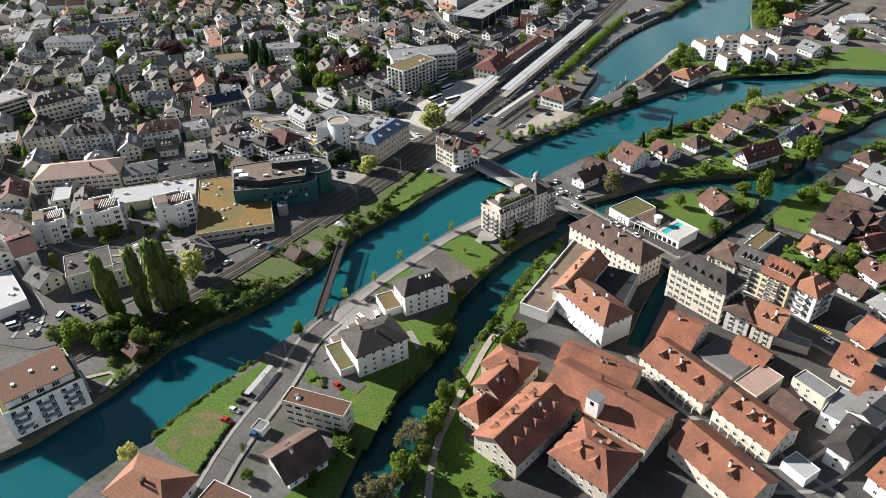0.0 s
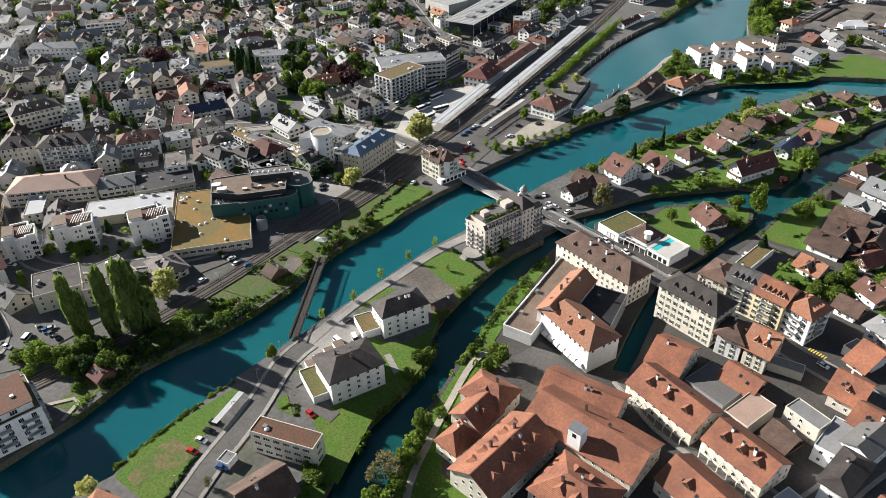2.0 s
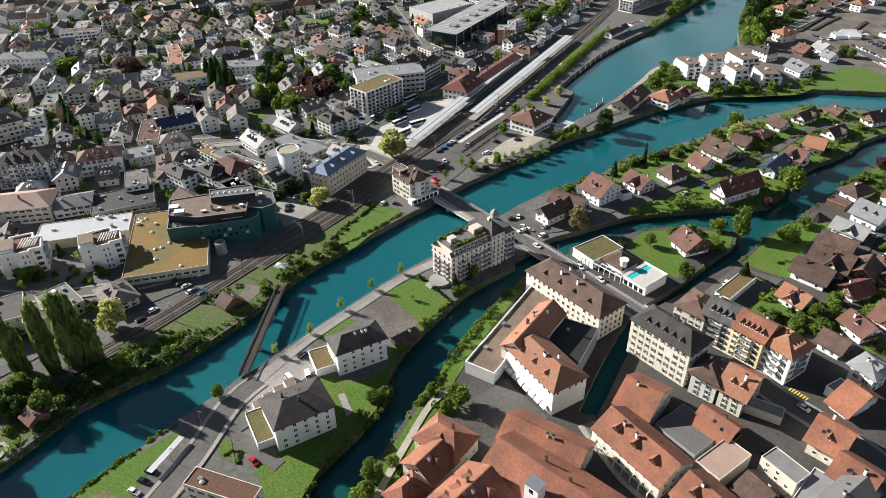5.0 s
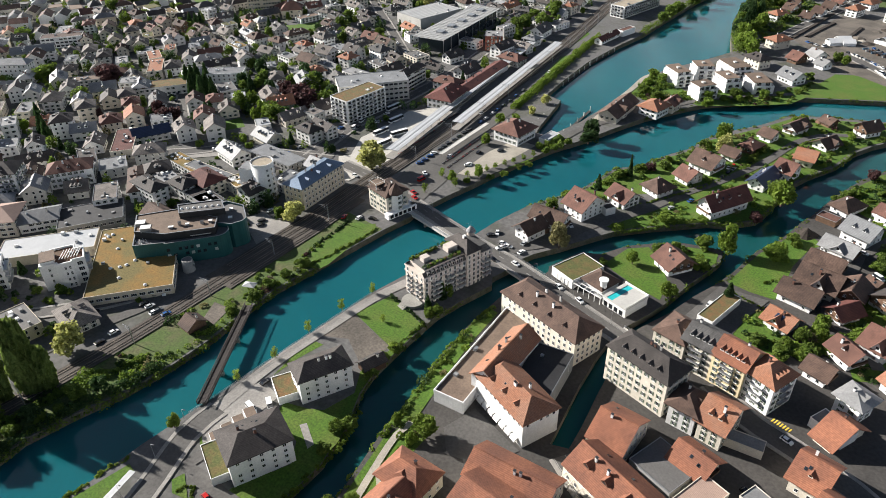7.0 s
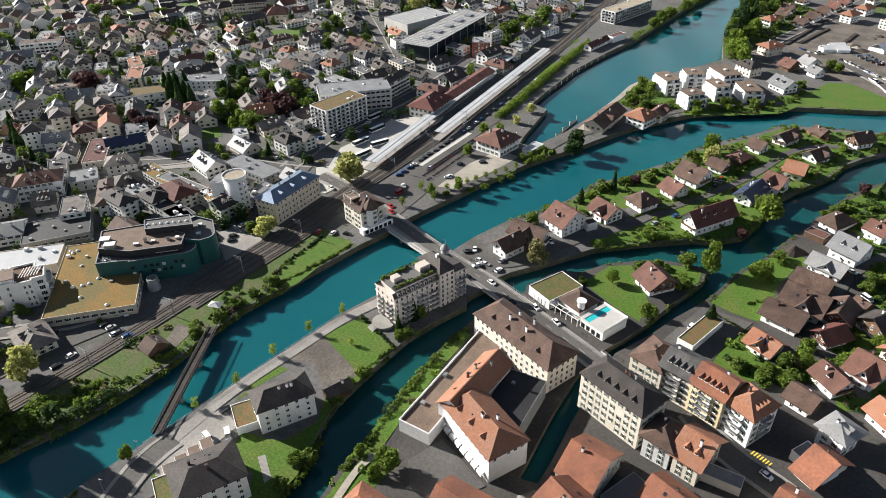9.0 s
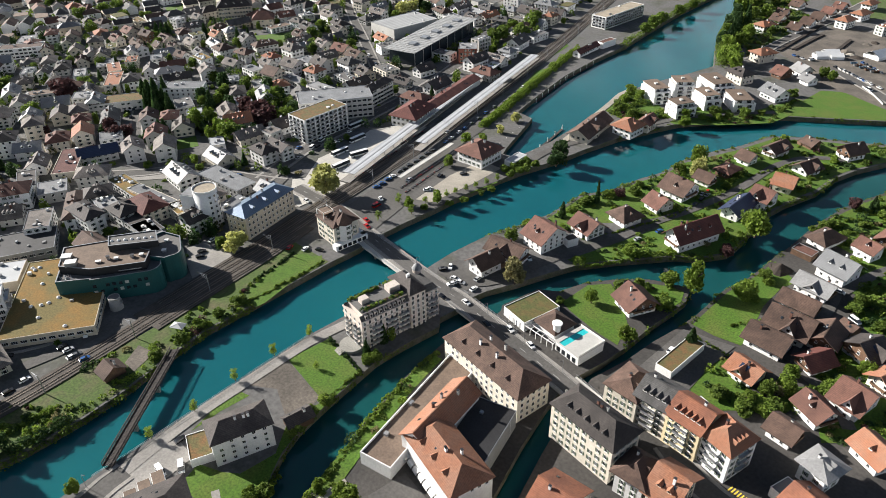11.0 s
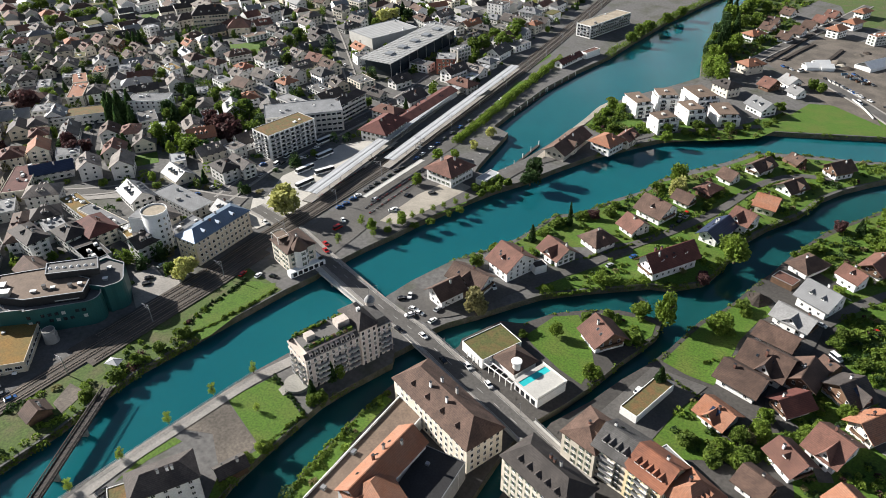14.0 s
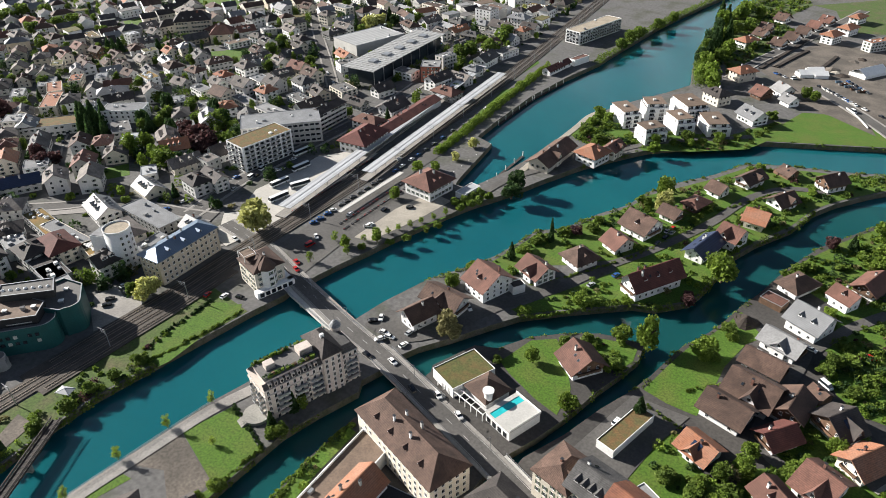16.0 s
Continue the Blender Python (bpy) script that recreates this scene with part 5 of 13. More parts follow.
house('low', -9.0, 212.5, 9.2, 16.3, -20.5, 6.0, 'flat', 'cream', 'pinkroof', win='')
house('row', -5.4, 192.3, 22.6, 14.8, -22.6, 7.0, 'gable', 'cream', 'tile', win='house', fl=2, rise=4.8, dorm=3, arcade=1)
house('row', -9.6, 168.0, 28.9, 16.0, -23.6, 7.0, 'gable', 'cream', 'tile', win='house', fl=2, rise=5, dorm=2)
house('house', -14.6, 226.5, 12.4, 12.4, -17.0, 6.0, 'gable', 'cream', 'tile', win='house', fl=2)
house('house', 8.1, 218.5, 12.5, 7.2, -24.1, 8.0, 'flat', 'cream', 'grey', win='house', fl=3)
house('house', 22.4, 198.5, 8.3, 18.1, -14.5, 9.0, 'hip', 'white', 'dark', win='house', fl=3)
house('low', 18.2, 214.1, 8.5, 17.2, -11.7, 7.0, 'flat', 'white', 'grey', win='house', fl=2)
house('low', 26.5, 217.0, 15.7, 9.3, 68.5, 9.0, 'gable', 'white', 'asphaltroof', win='house', fl=2, rise=2)
house('house', 27.3, 227.7, 11.5, 13.8, -17.3, 8.0, 'gable', 'white', 'tile', win='house', fl=2)
house('house', 18.4, 241.6, 10.5, 16.0, -12.8, 7.0, 'gable', 'cream', 'tile', win='house', fl=2, dorm=1)
house('low', 11.5, 182.5, 8.7, 7.2, -24.9, 4.0, 'flat', 'white', 'whiteroof', win='')
house('house', 3.4, 207.6, 8.8, 11.5, -26.0, 5.0, 'gable', 'cream', 'brown', win='')
house('house', 35.5, 191.3, 6.8, 12.0, -27.4, 7.0, 'gable', 'white', 'tile', win='house', fl=2)
house('big', -75.8, 216.7, 29.4, 15.2, -24.7, 11.5, 'hip', 'white', 'tile2', win='grid', fl=4, rise=4.6, dorm=3, top_only=1, awning=1)
house('big', -87.3, 230.3, 30.0, 11.1, 88.9, 11.5, 'gable', 'white', 'tile2', win='grid', fl=4, rise=4.2, top_only=1)
house('low', -73.9, 234.1, 14.9, 25.7, 5.2, 8.0, 'flat', 'grey', 'black', win='')
house('low', -73.2, 237.8, 10.7, 11.5, 87.2, 7.0, 'flat', 'white', 'black', win='')
house('low', -97.5, 233.3, 55.7, 12.5, 91.7, 5.0, 'flat', 'white', 'terrace', win='', parapet=1)
house('big', -85.6, 263.1, 41.3, 15.4, -18.1, 12.0, 'hip', 'cream', 'brown', win='grid', fl=4, rise=5.5, dorm=4)
house('big', -41.7, 253.2, 26.2, 13.5, -17.6, 16.0, 'hip', 'cream', 'dark', win='shut', fl=5, rise=5, dorm=5)
house('house', -23.6, 246.6, 10.8, 12.5, -7.5, 10.0, 'hip', 'white', 'brown', win='shut', fl=4, dorm=1, rise=4)
house('house', -12.8, 247.1, 9.9, 16.4, -11.3, 10.0, 'gable', 'cream', 'tile2', win='shut', fl=4, dorm=2, rise=5)
house('low', -3.8, 245.3, 13.2, 5.4, 2.7, 3.5, 'flat', 'cream', 'grey', win='')
house('big', -38.4, 279.3, 13.1, 15.1, -12.8, 12.0, 'hip', 'cream', 'brown', win='shut', fl=4, rise=3.5, dorm=2)
house('big', -28.0, 278.2, 12.0, 14.0, -11.3, 14.0, 'gable', 'cream', 'darkgrey', win='shut', fl=5, rise=4, dorm=4, balcony=1)
house('big', -15.5, 275.2, 12.8, 14.0, -15.2, 14.0, 'gable', 'yellow', 'tile', win='shut', fl=5, rise=4.6, dorm=5, balcony=1)
house('big', -3.5, 272.4, 12.1, 13.5, -22.7, 13.0, 'hip', 'white', 'tile2', win='shut', fl=4, rise=4.6, dorm=4, balcony=1)
house('house', -126.7, 323.6, 12.0, 9.1, 72.2, 7.0, 'gable', 'white', 'brown', win='house', fl=2, rise=3)
house('house', -122.6, 337.5, 16.2, 11.0, 175.5, 7.0, 'gable', 'white', 'brown', win='house', fl=2, rise=3)
house('house', -113.8, 358.5, 12.6, 16.0, -19.7, 8.0, 'gable', 'white', 'brick', win='house', fl=3, rise=5, dorm=1)
house('low', -102.9, 364.8, 4.6, 6.0, -32.4, 4.0, 'flat', 'white', 'dark', win='')
house('house', -100.7, 379.7, 12.3, 11.4, -23.5, 5.5, 'gable', 'white', 'brick', win='shut', fl=2)
house('house', -89.1, 400.1, 11.9, 11.3, 65.0, 4.5, 'hip', 'white', 'brown', win='house', fl=1, rise=4, dorm=1)
house('house', -79.2, 422.3, 9.7, 11.3, -27.9, 5.0, 'gable', 'white', 'brick', win='house', fl=2)
house('house', -75.2, 442.8, 14.0, 14.5, -17.8, 6.0, 'gable', 'white', 'brown', win='house', fl=2, dorm=1)
house('house', -67.1, 463.1, 8.8, 8.4, -16.4, 5.0, 'gable', 'white', 'brown', win='house', fl=2)
house('house', -59.9, 480.8, 8.4, 11.3, -17.8, 4.0, 'hip', 'timber', 'brick', win='house', fl=1)
house('house', -54.4, 501.9, 8.0, 9.1, -21.8, 5.0, 'gable', 'white', 'brown', win='house', fl=2)
house('house', -43.2, 523.9, 14.3, 9.0, 67.5, 5.0, 'gable', 'white', 'brown', win='house', fl=2)
house('house', -27.1, 544.8, 7.5, 8.0, -32.8, 4.0, 'gable', 'timber', 'brown', win='house', fl=1)
house('house', -5.0, 542.2, 12, 10, 53.0, 6.5, 'gable', 'chalet', 'brown', win='house', fl=2)
house('house', -22.9, 508.8, 12.1, 10, 62.1, 4.0, 'gable', 'white', 'brown', win='house', fl=1)
house('house', -29.0, 479.7, 9.4, 11.0, -3.2, 6.0, 'gable', 'cream', 'tile2', win='house', fl=2)
house('house', -34.5, 455.6, 9.5, 12.0, -17.4, 7.0, 'gable', 'white', 'brick', win='house', fl=2)
house('house', -43.3, 439.7, 18.2, 9.2, 78.2, 5.5, 'gable', 'white', 'navy', win='house', fl=2)
house('house', -54.2, 399.0, 24.2, 10.2, 60.7, 8.0, 'gable', 'white', 'brick2', win='house', fl=2, dorm=3, rise=4.5)
house('house', -58.2, 335.2, 11.2, 13.0, -35.9, 5.5, 'gable', 'chalet', 'brick', win='house', fl=2, rise=4.2)
house('low', -92.7, 305.8, 19.2, 13.5, 67.9, 4.5, 'flat', 'white', 'moss', win='')
house('house', -0.1, 433.2, 9.6, 13.5, -27.1, 4.0, 'hip', 'white', 'brown', win='house', fl=1, rise=3.2)
house('house', 18.8, 431.5, 9.0, 8.4, -28.6, 7.0, 'gable', 'white', 'brick', win='house', fl=2, dorm=1)
house('house', 26.9, 449.6, 14.2, 9.5, 71.5, 5.0, 'gable', 'chalet', 'brick', win='house', fl=2)
house('house', 9.9, 406.9, 13.0, 13.5, -22.7, 7.0, 'gable', 'white', 'slate', win='house', fl=2, dorm=2)
house('house', 3.6, 387.9, 13.7, 9.6, -17.7, 5.5, 'gable', 'white', 'grey', win='house', fl=2)
house('house', 0.4, 371.8, 13.5, 9.4, -12.3, 5.5, 'gable', 'white', 'brown', win='house', fl=2)
house('house', 0.5, 354.6, 15.4, 14.7, -10.9, 6.0, 'gable', 'white', 'brown', win='house', fl=2)
house('house', -4.8, 340.4, 14.2, 11.7, -13.4, 5.5, 'gable', 'white', 'brown', win='house', fl=2)
house('house', 13.8, 354.1, 12.5, 9.8, -97.3, 6.0, 'gable', 'chalet', 'brown', win='house', fl=2)
house('house', 12.7, 337.6, 10.7, 8.6, 53.6, 5.0, 'gable', 'chalet', 'brick2', win='house', fl=2)
house('house', 28.4, 353.8, 9.6, 13.1, 56.2, 6.0, 'gable', 'chalet', 'dark', win='house', fl=2, solar=1)
house('low', 20.6, 367.7, 6.0, 6.4, -32.1, 3.0, 'gable', 'timber', 'brown', win='')
house('house', -7.5, 318.6, 10.2, 9.8, -21.7, 4.5, 'gable', 'white', 'tile2', win='house', fl=1, solar=1)
house('house', 28.5, 323.7, 10.3, 14.1, -22.3, 6.0, 'gable', 'white', 'brick', win='house', fl=2)
house('house', 38.0, 340.6, 11.5, 10, 57.5, 6.0, 'gable', 'cream', 'tile2', win='house', fl=2)
house('house', 18.0, 310.5, 10.5, 9.5, -37.0, 6.0, 'gable', 'white', 'brick', win='house', fl=2, dorm=1)
house('house', 11.1, 295.0, 9.5, 10.0, -18.6, 5.0, 'gable', 'white', 'brown', win='house', fl=2)
house('house', 24.1, 282.0, 10.1, 10.5, -25.1, 8.0, 'hip', 'white', 'grey', win='shut', fl=3, dorm=2)
house('house', 38.1, 300.9, 11, 10, -37.9, 6.0, 'gable', 'white', 'tile2', win='house', fl=2, dorm=1)
house('low', -31.1, 312.8, 6.9, 23.5, -13.6, 3.5, 'flat', 'white', 'rustmoss', win='')
house('low', -14.5, 286.7, 10.5, 12.0, 64.2, 4.0, 'flat', 'white', 'grey', win='')
house('house', 22.3, 267.2, 7.9, 18.0, -28.4, 3.5, 'gable', 'cream', 'tile', win='')
house('low', 20.0, 268.1, 12.6, 8.0, -26.9, 4.0, 'flat', 'white', 'grey', win='')
house('low', -6.0, 416.8, 9.8, 6.8, -16.8, 3.0, 'flat', 'timber', 'brick', win='')
house('low', -169.3, 428.3, 13.8, 6.4, 83.2, 3.0, 'flat', 'white', 'whiteroof', win='')
house('big', -246.0, 297.2, 34.7, 13.1, 93.1, 13.0, 'hip', 'sand', 'blueroof', win='grid', fl=4, rise=3.2, dorm=3)
bridge_villa = house('big', -203.4, 308.2, 14.1, 16.0, 73.7, 11.5, 'hip', 'cream', 'brown', win='shut', fl=4, rise=3.4, dorm=2)
house('low', -270.6, 200.1, 57.3, 37.2, -41.5, 5.0, 'flat', 'sand', 'mossy', win='strip', fl=1)
house('low', -315.8, 183.7, 43.8, 18.1, 48.7, 5.0, 'flat', 'sand', 'whiteroof', win='')
house('big', -366.5, 173.9, 44.6, 20.0, 44.9, 9.0, 'hip', 'cream', 'pinkroof', win='strip', fl=3, rise=4)
house('low', -344.6, 196.1, 18.6, 15.0, 53.4, 6.0, 'gable', 'white', 'slate', win='strip', fl=2, rise=3)
house('low', -324.9, 212.2, 31.5, 21.2, 55.4, 5.0, 'flat', 'grey', 'black', win='strip', fl=1)
house('big', -397.6, 201.6, 28.3, 17.0, 44.8, 15.0, 'hip', 'white', 'dark', win='shut', fl=5, rise=4, dorm=4, balcony=1)
house('big', -423.3, 186.4, 19.6, 15.0, 50.8, 13.0, 'hip', 'cream', 'dark', win='shut', fl=4, rise=4, dorm=2)
house('big', -374.6, 232.7, 23.5, 14.0, 54.6, 10.0, 'hip', 'white', 'brick', win='shut', fl=3, rise=4, dorm=3)
house('big', -468.2, 221.2, 29.2, 15.0, 73.5, 13.0, 'hip', 'cream', 'dark', win='shut', fl=4, rise=4, dorm=4)
house('big', -503.2, 202.8, 28.5, 19.8, 86.8, 12.0, 'flat', 'sand', 'grey', win='strip', fl=4)
house('house', -340.8, 120.5, 22.6, 10.4, 1.7, 9.0, 'gable', 'white', 'brown', win='balc', fl=3)
house('house', -317.2, 112.7, 9.0, 20.1, 72.8, 11.0, 'gable', 'white', 'brick2', win='balc', fl=4, rise=3)
house('low', -297.7, 90.9, 28.3, 13.5, -15.5, 5.0, 'flat', 'white', 'whiteroof', win='')
house('apt', -279.9, 122.2, 19.4, 18.4, 61.7, 9.0, 'flat', 'cream', 'dark', win='house', fl=3)
house('apt', -262.2, 130.1, 11.7, 6.3, 57.0, 9.0, 'flat', 'cream', 'dark', win='house', fl=3)
house('low', -217.4, 100.7, 6.2, 7.0, -3.3, 4.0, 'gable', 'timber', 'brick2', win='')
house('low', -211.2, 184.5, 6.5, 8.3, -6.7, 3.0, 'gable', 'timber', 'brown', win='')
house('big', -298.1, 397.1, 34.9, 16.6, 81.7, 16.0, 'flat', 'white', 'rustmoss', win='balc', fl=6, balcony=1)
house('big', -309.9, 425.9, 49.6, 22.6, 48.3, 14.0, 'flat', 'concrete', 'slate', win='strip', fl=4)
house('big', -300.7, 459.7, 28.1, 9.1, 92.4, 12.0, 'hip', 'concrete', 'dark', win='strip', fl=4, rise=3)
house('market', -338.2, 583.9, 109.9, 29.3, 94.7, 12.0, 'canopy', 'glass', 'ribbed', win='')
house('low', -388.1, 609.1, 51.0, 34.7, 75.3, 9.0, 'flat', 'concrete', 'ribbed', win='')
house('big', -293.0, 568.8, 14.6, 15.3, 29.5, 12.0, 'flat', 'redbrick', 'grey', win='shut', fl=4)
house('big', -295.6, 592.9, 14.2, 9.7, 75.8, 12.0, 'flat', 'concrete', 'grey', win='shut', fl=4)
house('house', -258.2, 445.9, 25.3, 17.8, 95.8, 8.0, 'hip', 'white', 'brick2', win='shut', fl=2, rise=5, dorm=2)
house('low', -259.0, 492.2, 69.9, 11.3, 93.8, 5.0, 'gable', 'white', 'brick2', win='', rise=2)
house('house', -189.2, 419.2, 17.9, 18.4, -7.0, 8.0, 'hip', 'white', 'brick', win='shut', fl=2, rise=5, dorm=2)
house('house', -149.5, 490.6, 32.2, 12.6, 88.5, 6.0, 'gable', 'cream', 'brown', win='shut', fl=1, rise=3.5)
house('house', -129.3, 503.9, 13.5, 14.6, -12.4, 6.5, 'hip', 'white', 'tile2', win='house', fl=2, dorm=1)
house('house', -121.8, 516.9, 11.6, 8.1, 84.3, 7.0, 'gable', 'cream', 'brick', win='house', fl=2)
riverside_apartment(-134.9, 568.2, 19.4, 12.8, -40.5, 11.0, 4)
riverside_apartment(-122.8, 588.3, 15.0, 14.6, -54.9, 11.0, 4)
riverside_apartment(-110.8, 550.4, 13.0, 15.3, -37.7, 10.0, 3)
riverside_apartment(-103.2, 602.0, 23.2, 16.2, -43.2, 11.0, 4)
riverside_apartment(-101.1, 576.0, 17.1, 12.9, -42.6, 10.0, 3)
riverside_apartment(-82.2, 586.7, 22.0, 14.8, -54.9, 8.0, 3)
house('house', -64.8, 615.2, 15.0, 12.0, -35.9, 6.0, 'gable', 'white', 'slate', win='house', fl=2, dorm=2)
house('house', -94.5, 636.6, 15.0, 12.0, -31.2, 8.0, 'hip', 'cream', 'dark', win='house', fl=2, dorm=2)
house('house', -92.0, 693.6, 15.0, 12.0, 56.4, 8.0, 'hip', 'cream', 'tile2', win='house', fl=2, dorm=1)
house('house', -70.5, 663.2, 9.0, 12.0, -27.5, 5.0, 'gable', 'timber', 'brick', win='house', fl=1)
house('house', -58.4, 675.0, 10.4, 10.9, -41.0, 6.0, 'gable', 'white', 'grey', win='house', fl=2)
house('house', -50.5, 658.3, 9.0, 9.0, -36.3, 5.0, 'gable', 'white', 'grey', win='house', fl=1)
house('house', -110.4, 777.5, 15.0, 11.3, 63.2, 7.0, 'hip', 'white', 'tile2', win='house', fl=2, dorm=1)
house('house', -52.4, 827.6, 15.0, 10.7, 69.5, 8.0, 'hip', 'white', 'tile2', win='house', fl=3)
house('house', -44.1, 861.1, 15.0, 10.3, 68.1, 7.0, 'hip', 'white', 'tile2', win='house', fl=2)
house('house', -42.3, 903.7, 15.0, 9.0, 70.5, 7.0, 'hip', 'white', 'tile2', win='house', fl=2)
house('house', -86.4, 789.8, 9.0, 12.0, -16.5, 5.0, 'gable', 'white', 'brown', win='house', fl=1)
house('house', -80.3, 812.7, 9.0, 12.0, -17.2, 5.0, 'gable', 'white', 'brown', win='house', fl=1)
house('house', -75.6, 835.6, 9.0, 12.0, -17.7, 5.0, 'gable', 'white', 'brown', win='house', fl=1)
house('house', -70.7, 859.6, 9.0, 12.0, -18.2, 5.0, 'gable', 'white', 'brick', win='house', fl=1)
house('house', -64.9, 884.0, 9.0, 12.0, -18.2, 5.0, 'gable', 'white', 'brick', win='house', fl=1)
house('house', -101.2, 872.1, 9.5, 12.0, -20.0, 5.0, 'gable', 'white', 'brown', win='house', fl=1)
house('house', -106.4, 831.4, 9.0, 12.0, -10.7, 5.0, 'gable', 'white', 'brown', win='house', fl=1)
house('house', -105.7, 811.0, 9.0, 12.0, -20.6, 5.0, 'gable', 'white', 'brown', win='house', fl=1)
house('apt', -15.4, 827.4, 28.8, 8.9, 54.9, 8.0, 'flat', 'concrete', 'tile2', win='house', fl=3)
house('big', -233.5, 738.2, 61.8, 15.3, 78.1, 11.0, 'flat', 'white', 'gravelroof', win='strip', fl=4, balcony=1)
house('low', -219.8, 637.9, 30.2, 7.1, 83.1, 4.0, 'gable', 'white', 'brick2', win='house', fl=1)
house('low', -212.2, 662.8, 17.2, 6.0, 74.4, 5.0, 'flat', 'white', 'brick', win='')
house('big', -548.2, 549.1, 32.2, 18.0, 48.3, 15.0, 'hip', 'sand', 'dark', win='grid', fl=4, rise=7, dorm=3)
house('big', -511.1, 550.1, 19.2, 15.0, 42.0, 8.0, 'hip', 'sand', 'brick', win='house', fl=2, rise=6)
house('big', -587.8, 307.5, 41.7, 12.0, 37.1, 10.0, 'hip', 'white', 'slate', win='block', fl=3)
house('big', -601.5, 339.9, 32.2, 12.0, 54.8, 9.0, 'gable', 'white', 'slate', win='block', fl=3, dorm=2)
house('big', -424.3, 390.6, 28.0, 14.0, 36.9, 9.0, 'flat', 'white', 'slate', win='block', fl=3)
house('big', -620.0, 376.5, 33.9, 14.0, 49.4, 9.0, 'flat', 'white', 'brown', win='strip', fl=3)
house('small', -665.7, 446.4, 16.0, 12.0, -6.3, 8.0, 'hip', 'white', 'brown', win='house', fl=3)
house('small', -633.4, 462.1, 14.0, 12.0, -4.6, 7.0, 'hip', 'white', 'brown', win='house', fl=2)
house('small', -695.3, 485.3, 14.0, 10.0, -3.9, 7.0, 'hip', 'white', 'brick', win='house', fl=2)
house('small', -558.0, 401.3, 14.0, 12.0, -29.8, 7.0, 'gable', 'cream', 'brown', win='house', fl=2)
house('small', -551.9, 388.5, 10.0, 10.0, -32.6, 6.0, 'gable', 'cream', 'brown', win='house', fl=2)
house('small', -507.2, 388.2, 22.0, 10.0, -30.1, 8.0, 'flat', 'cream', 'tile2', win='house', fl=3)
house('small', -614.5, 486.0, 20.0, 9.0, -14.6, 6.0, 'flat', 'cream', 'rustmoss', win='house', fl=2)
house('small', -588.0, 458.7, 13.0, 11.0, -8.5, 7.0, 'gable', 'cream', 'brick', win='house', fl=2)
house('small', -565.6, 461.4, 13.0, 10.0, -1.8, 7.0, 'gable', 'timber', 'brown', win='house', fl=2)
house('small', -564.4, 423.6, 14.0, 9.0, -33.9, 6.0, 'flat', 'cream', 'moss', win='house', fl=2)
house('small', -534.1, 422.6, 13.0, 10.0, -30.4, 7.0, 'gable', 'white', 'grey', win='house', fl=2)
house('small', -517.9, 411.3, 16.0, 9.0, -41.4, 6.0, 'flat', 'cream', 'tile2', win='house', fl=2)
house('small', -497.0, 420.3, 12.0, 9.0, -36.4, 9.0, 'flat', 'white', 'slate', win='house', fl=3)
house('small', -485.3, 405.6, 13.0, 11.0, -39.5, 6.0, 'gable', 'white', 'brown', win='house', fl=2)
house('small', -476.3, 381.2, 16.0, 13.0, -35.4, 7.0, 'hip', 'white', 'brown', win='house', fl=2)
house('small', -525.0, 369.6, 18.0, 9.0, -35.0, 6.0, 'flat', 'white', 'grey', win='house', fl=2)
house('small', -471.1, 338.4, 13.0, 12.0, -42.8, 9.0, 'flat', 'white', 'grey', win='house', fl=3)
house('small', -457.8, 339.5, 14.0, 12.0, -40.0, 8.0, 'gable', 'white', 'slate', win='house', fl=3)
house('small', -447.8, 350.9, 34.0, 16.0, 50.9, 7.0, 'flat', 'white', 'rustmoss', win='house', fl=2)
house('small', -575.4, 502.0, 11.0, 10.0, -4.3, 9.0, 'flat', 'white', 'whiteroof', win='house', fl=3)
house('small', -587.8, 528.5, 14.0, 12.0, 77.2, 8.0, 'gable', 'white', 'brown', win='house', fl=3)
house('small', -570.4, 521.6, 10.0, 10.0, -3.8, 7.0, 'gable', 'white', 'brown', win='house', fl=2)
house('small', -577.0, 568.5, 34.0, 16.0, -13.1, 13.0, 'hip', 'cream', 'brown', win='house', fl=4)
house('small', -524.2, 558.5, 20.0, 18.0, 83.6, 7.0, 'hip', 'cream', 'brick', win='house', fl=2)
house('small', -507.9, 491.4, 11.0, 10.0, -13.2, 8.0, 'gable', 'cream', 'tile2', win='house', fl=3)
house('small', -469.4, 465.5, 15.0, 13.0, -15.0, 9.0, 'hip', 'white', 'brown', win='house', fl=3)
house('small', -448.2, 469.6, 14.0, 11.0, -2.8, 8.0, 'hip', 'white', 'brown', win='house', fl=3)
house('small', -423.5, 476.2, 13.0, 10.0, -12.1, 7.0, 'hip', 'white', 'tile', win='house', fl=2)
house('small', -465.7, 439.9, 18.0, 10.0, -12.0, 9.0, 'flat', 'white', 'mossy', win='house', fl=3)
house('small', -490.9, 440.1, 11.0, 9.0, -1.2, 7.0, 'gable', 'white', 'brown', win='house', fl=2)
house('small', -438.3, 422.8, 13.0, 12.0, -30.8, 9.0, 'gable', 'white', 'brown', win='house', fl=3)
house('small', -416.8, 448.7, 16.0, 9.0, -10.9, 6.0, 'flat', 'white', 'grey', win='house', fl=2)
house('small', -393.4, 448.8, 14.0, 13.0, -1.5, 8.0, 'gable', 'cream', 'brown', win='house', fl=3)
house('small', -518.4, 452.2, 10.0, 9.0, -7.5, 6.0, 'gable', 'cream', 'brown', win='house', fl=2)
house('small', -390.0, 429.0, 18.0, 8.0, -33.5, 5.0, 'flat', 'cream', 'grey', win='house', fl=2)
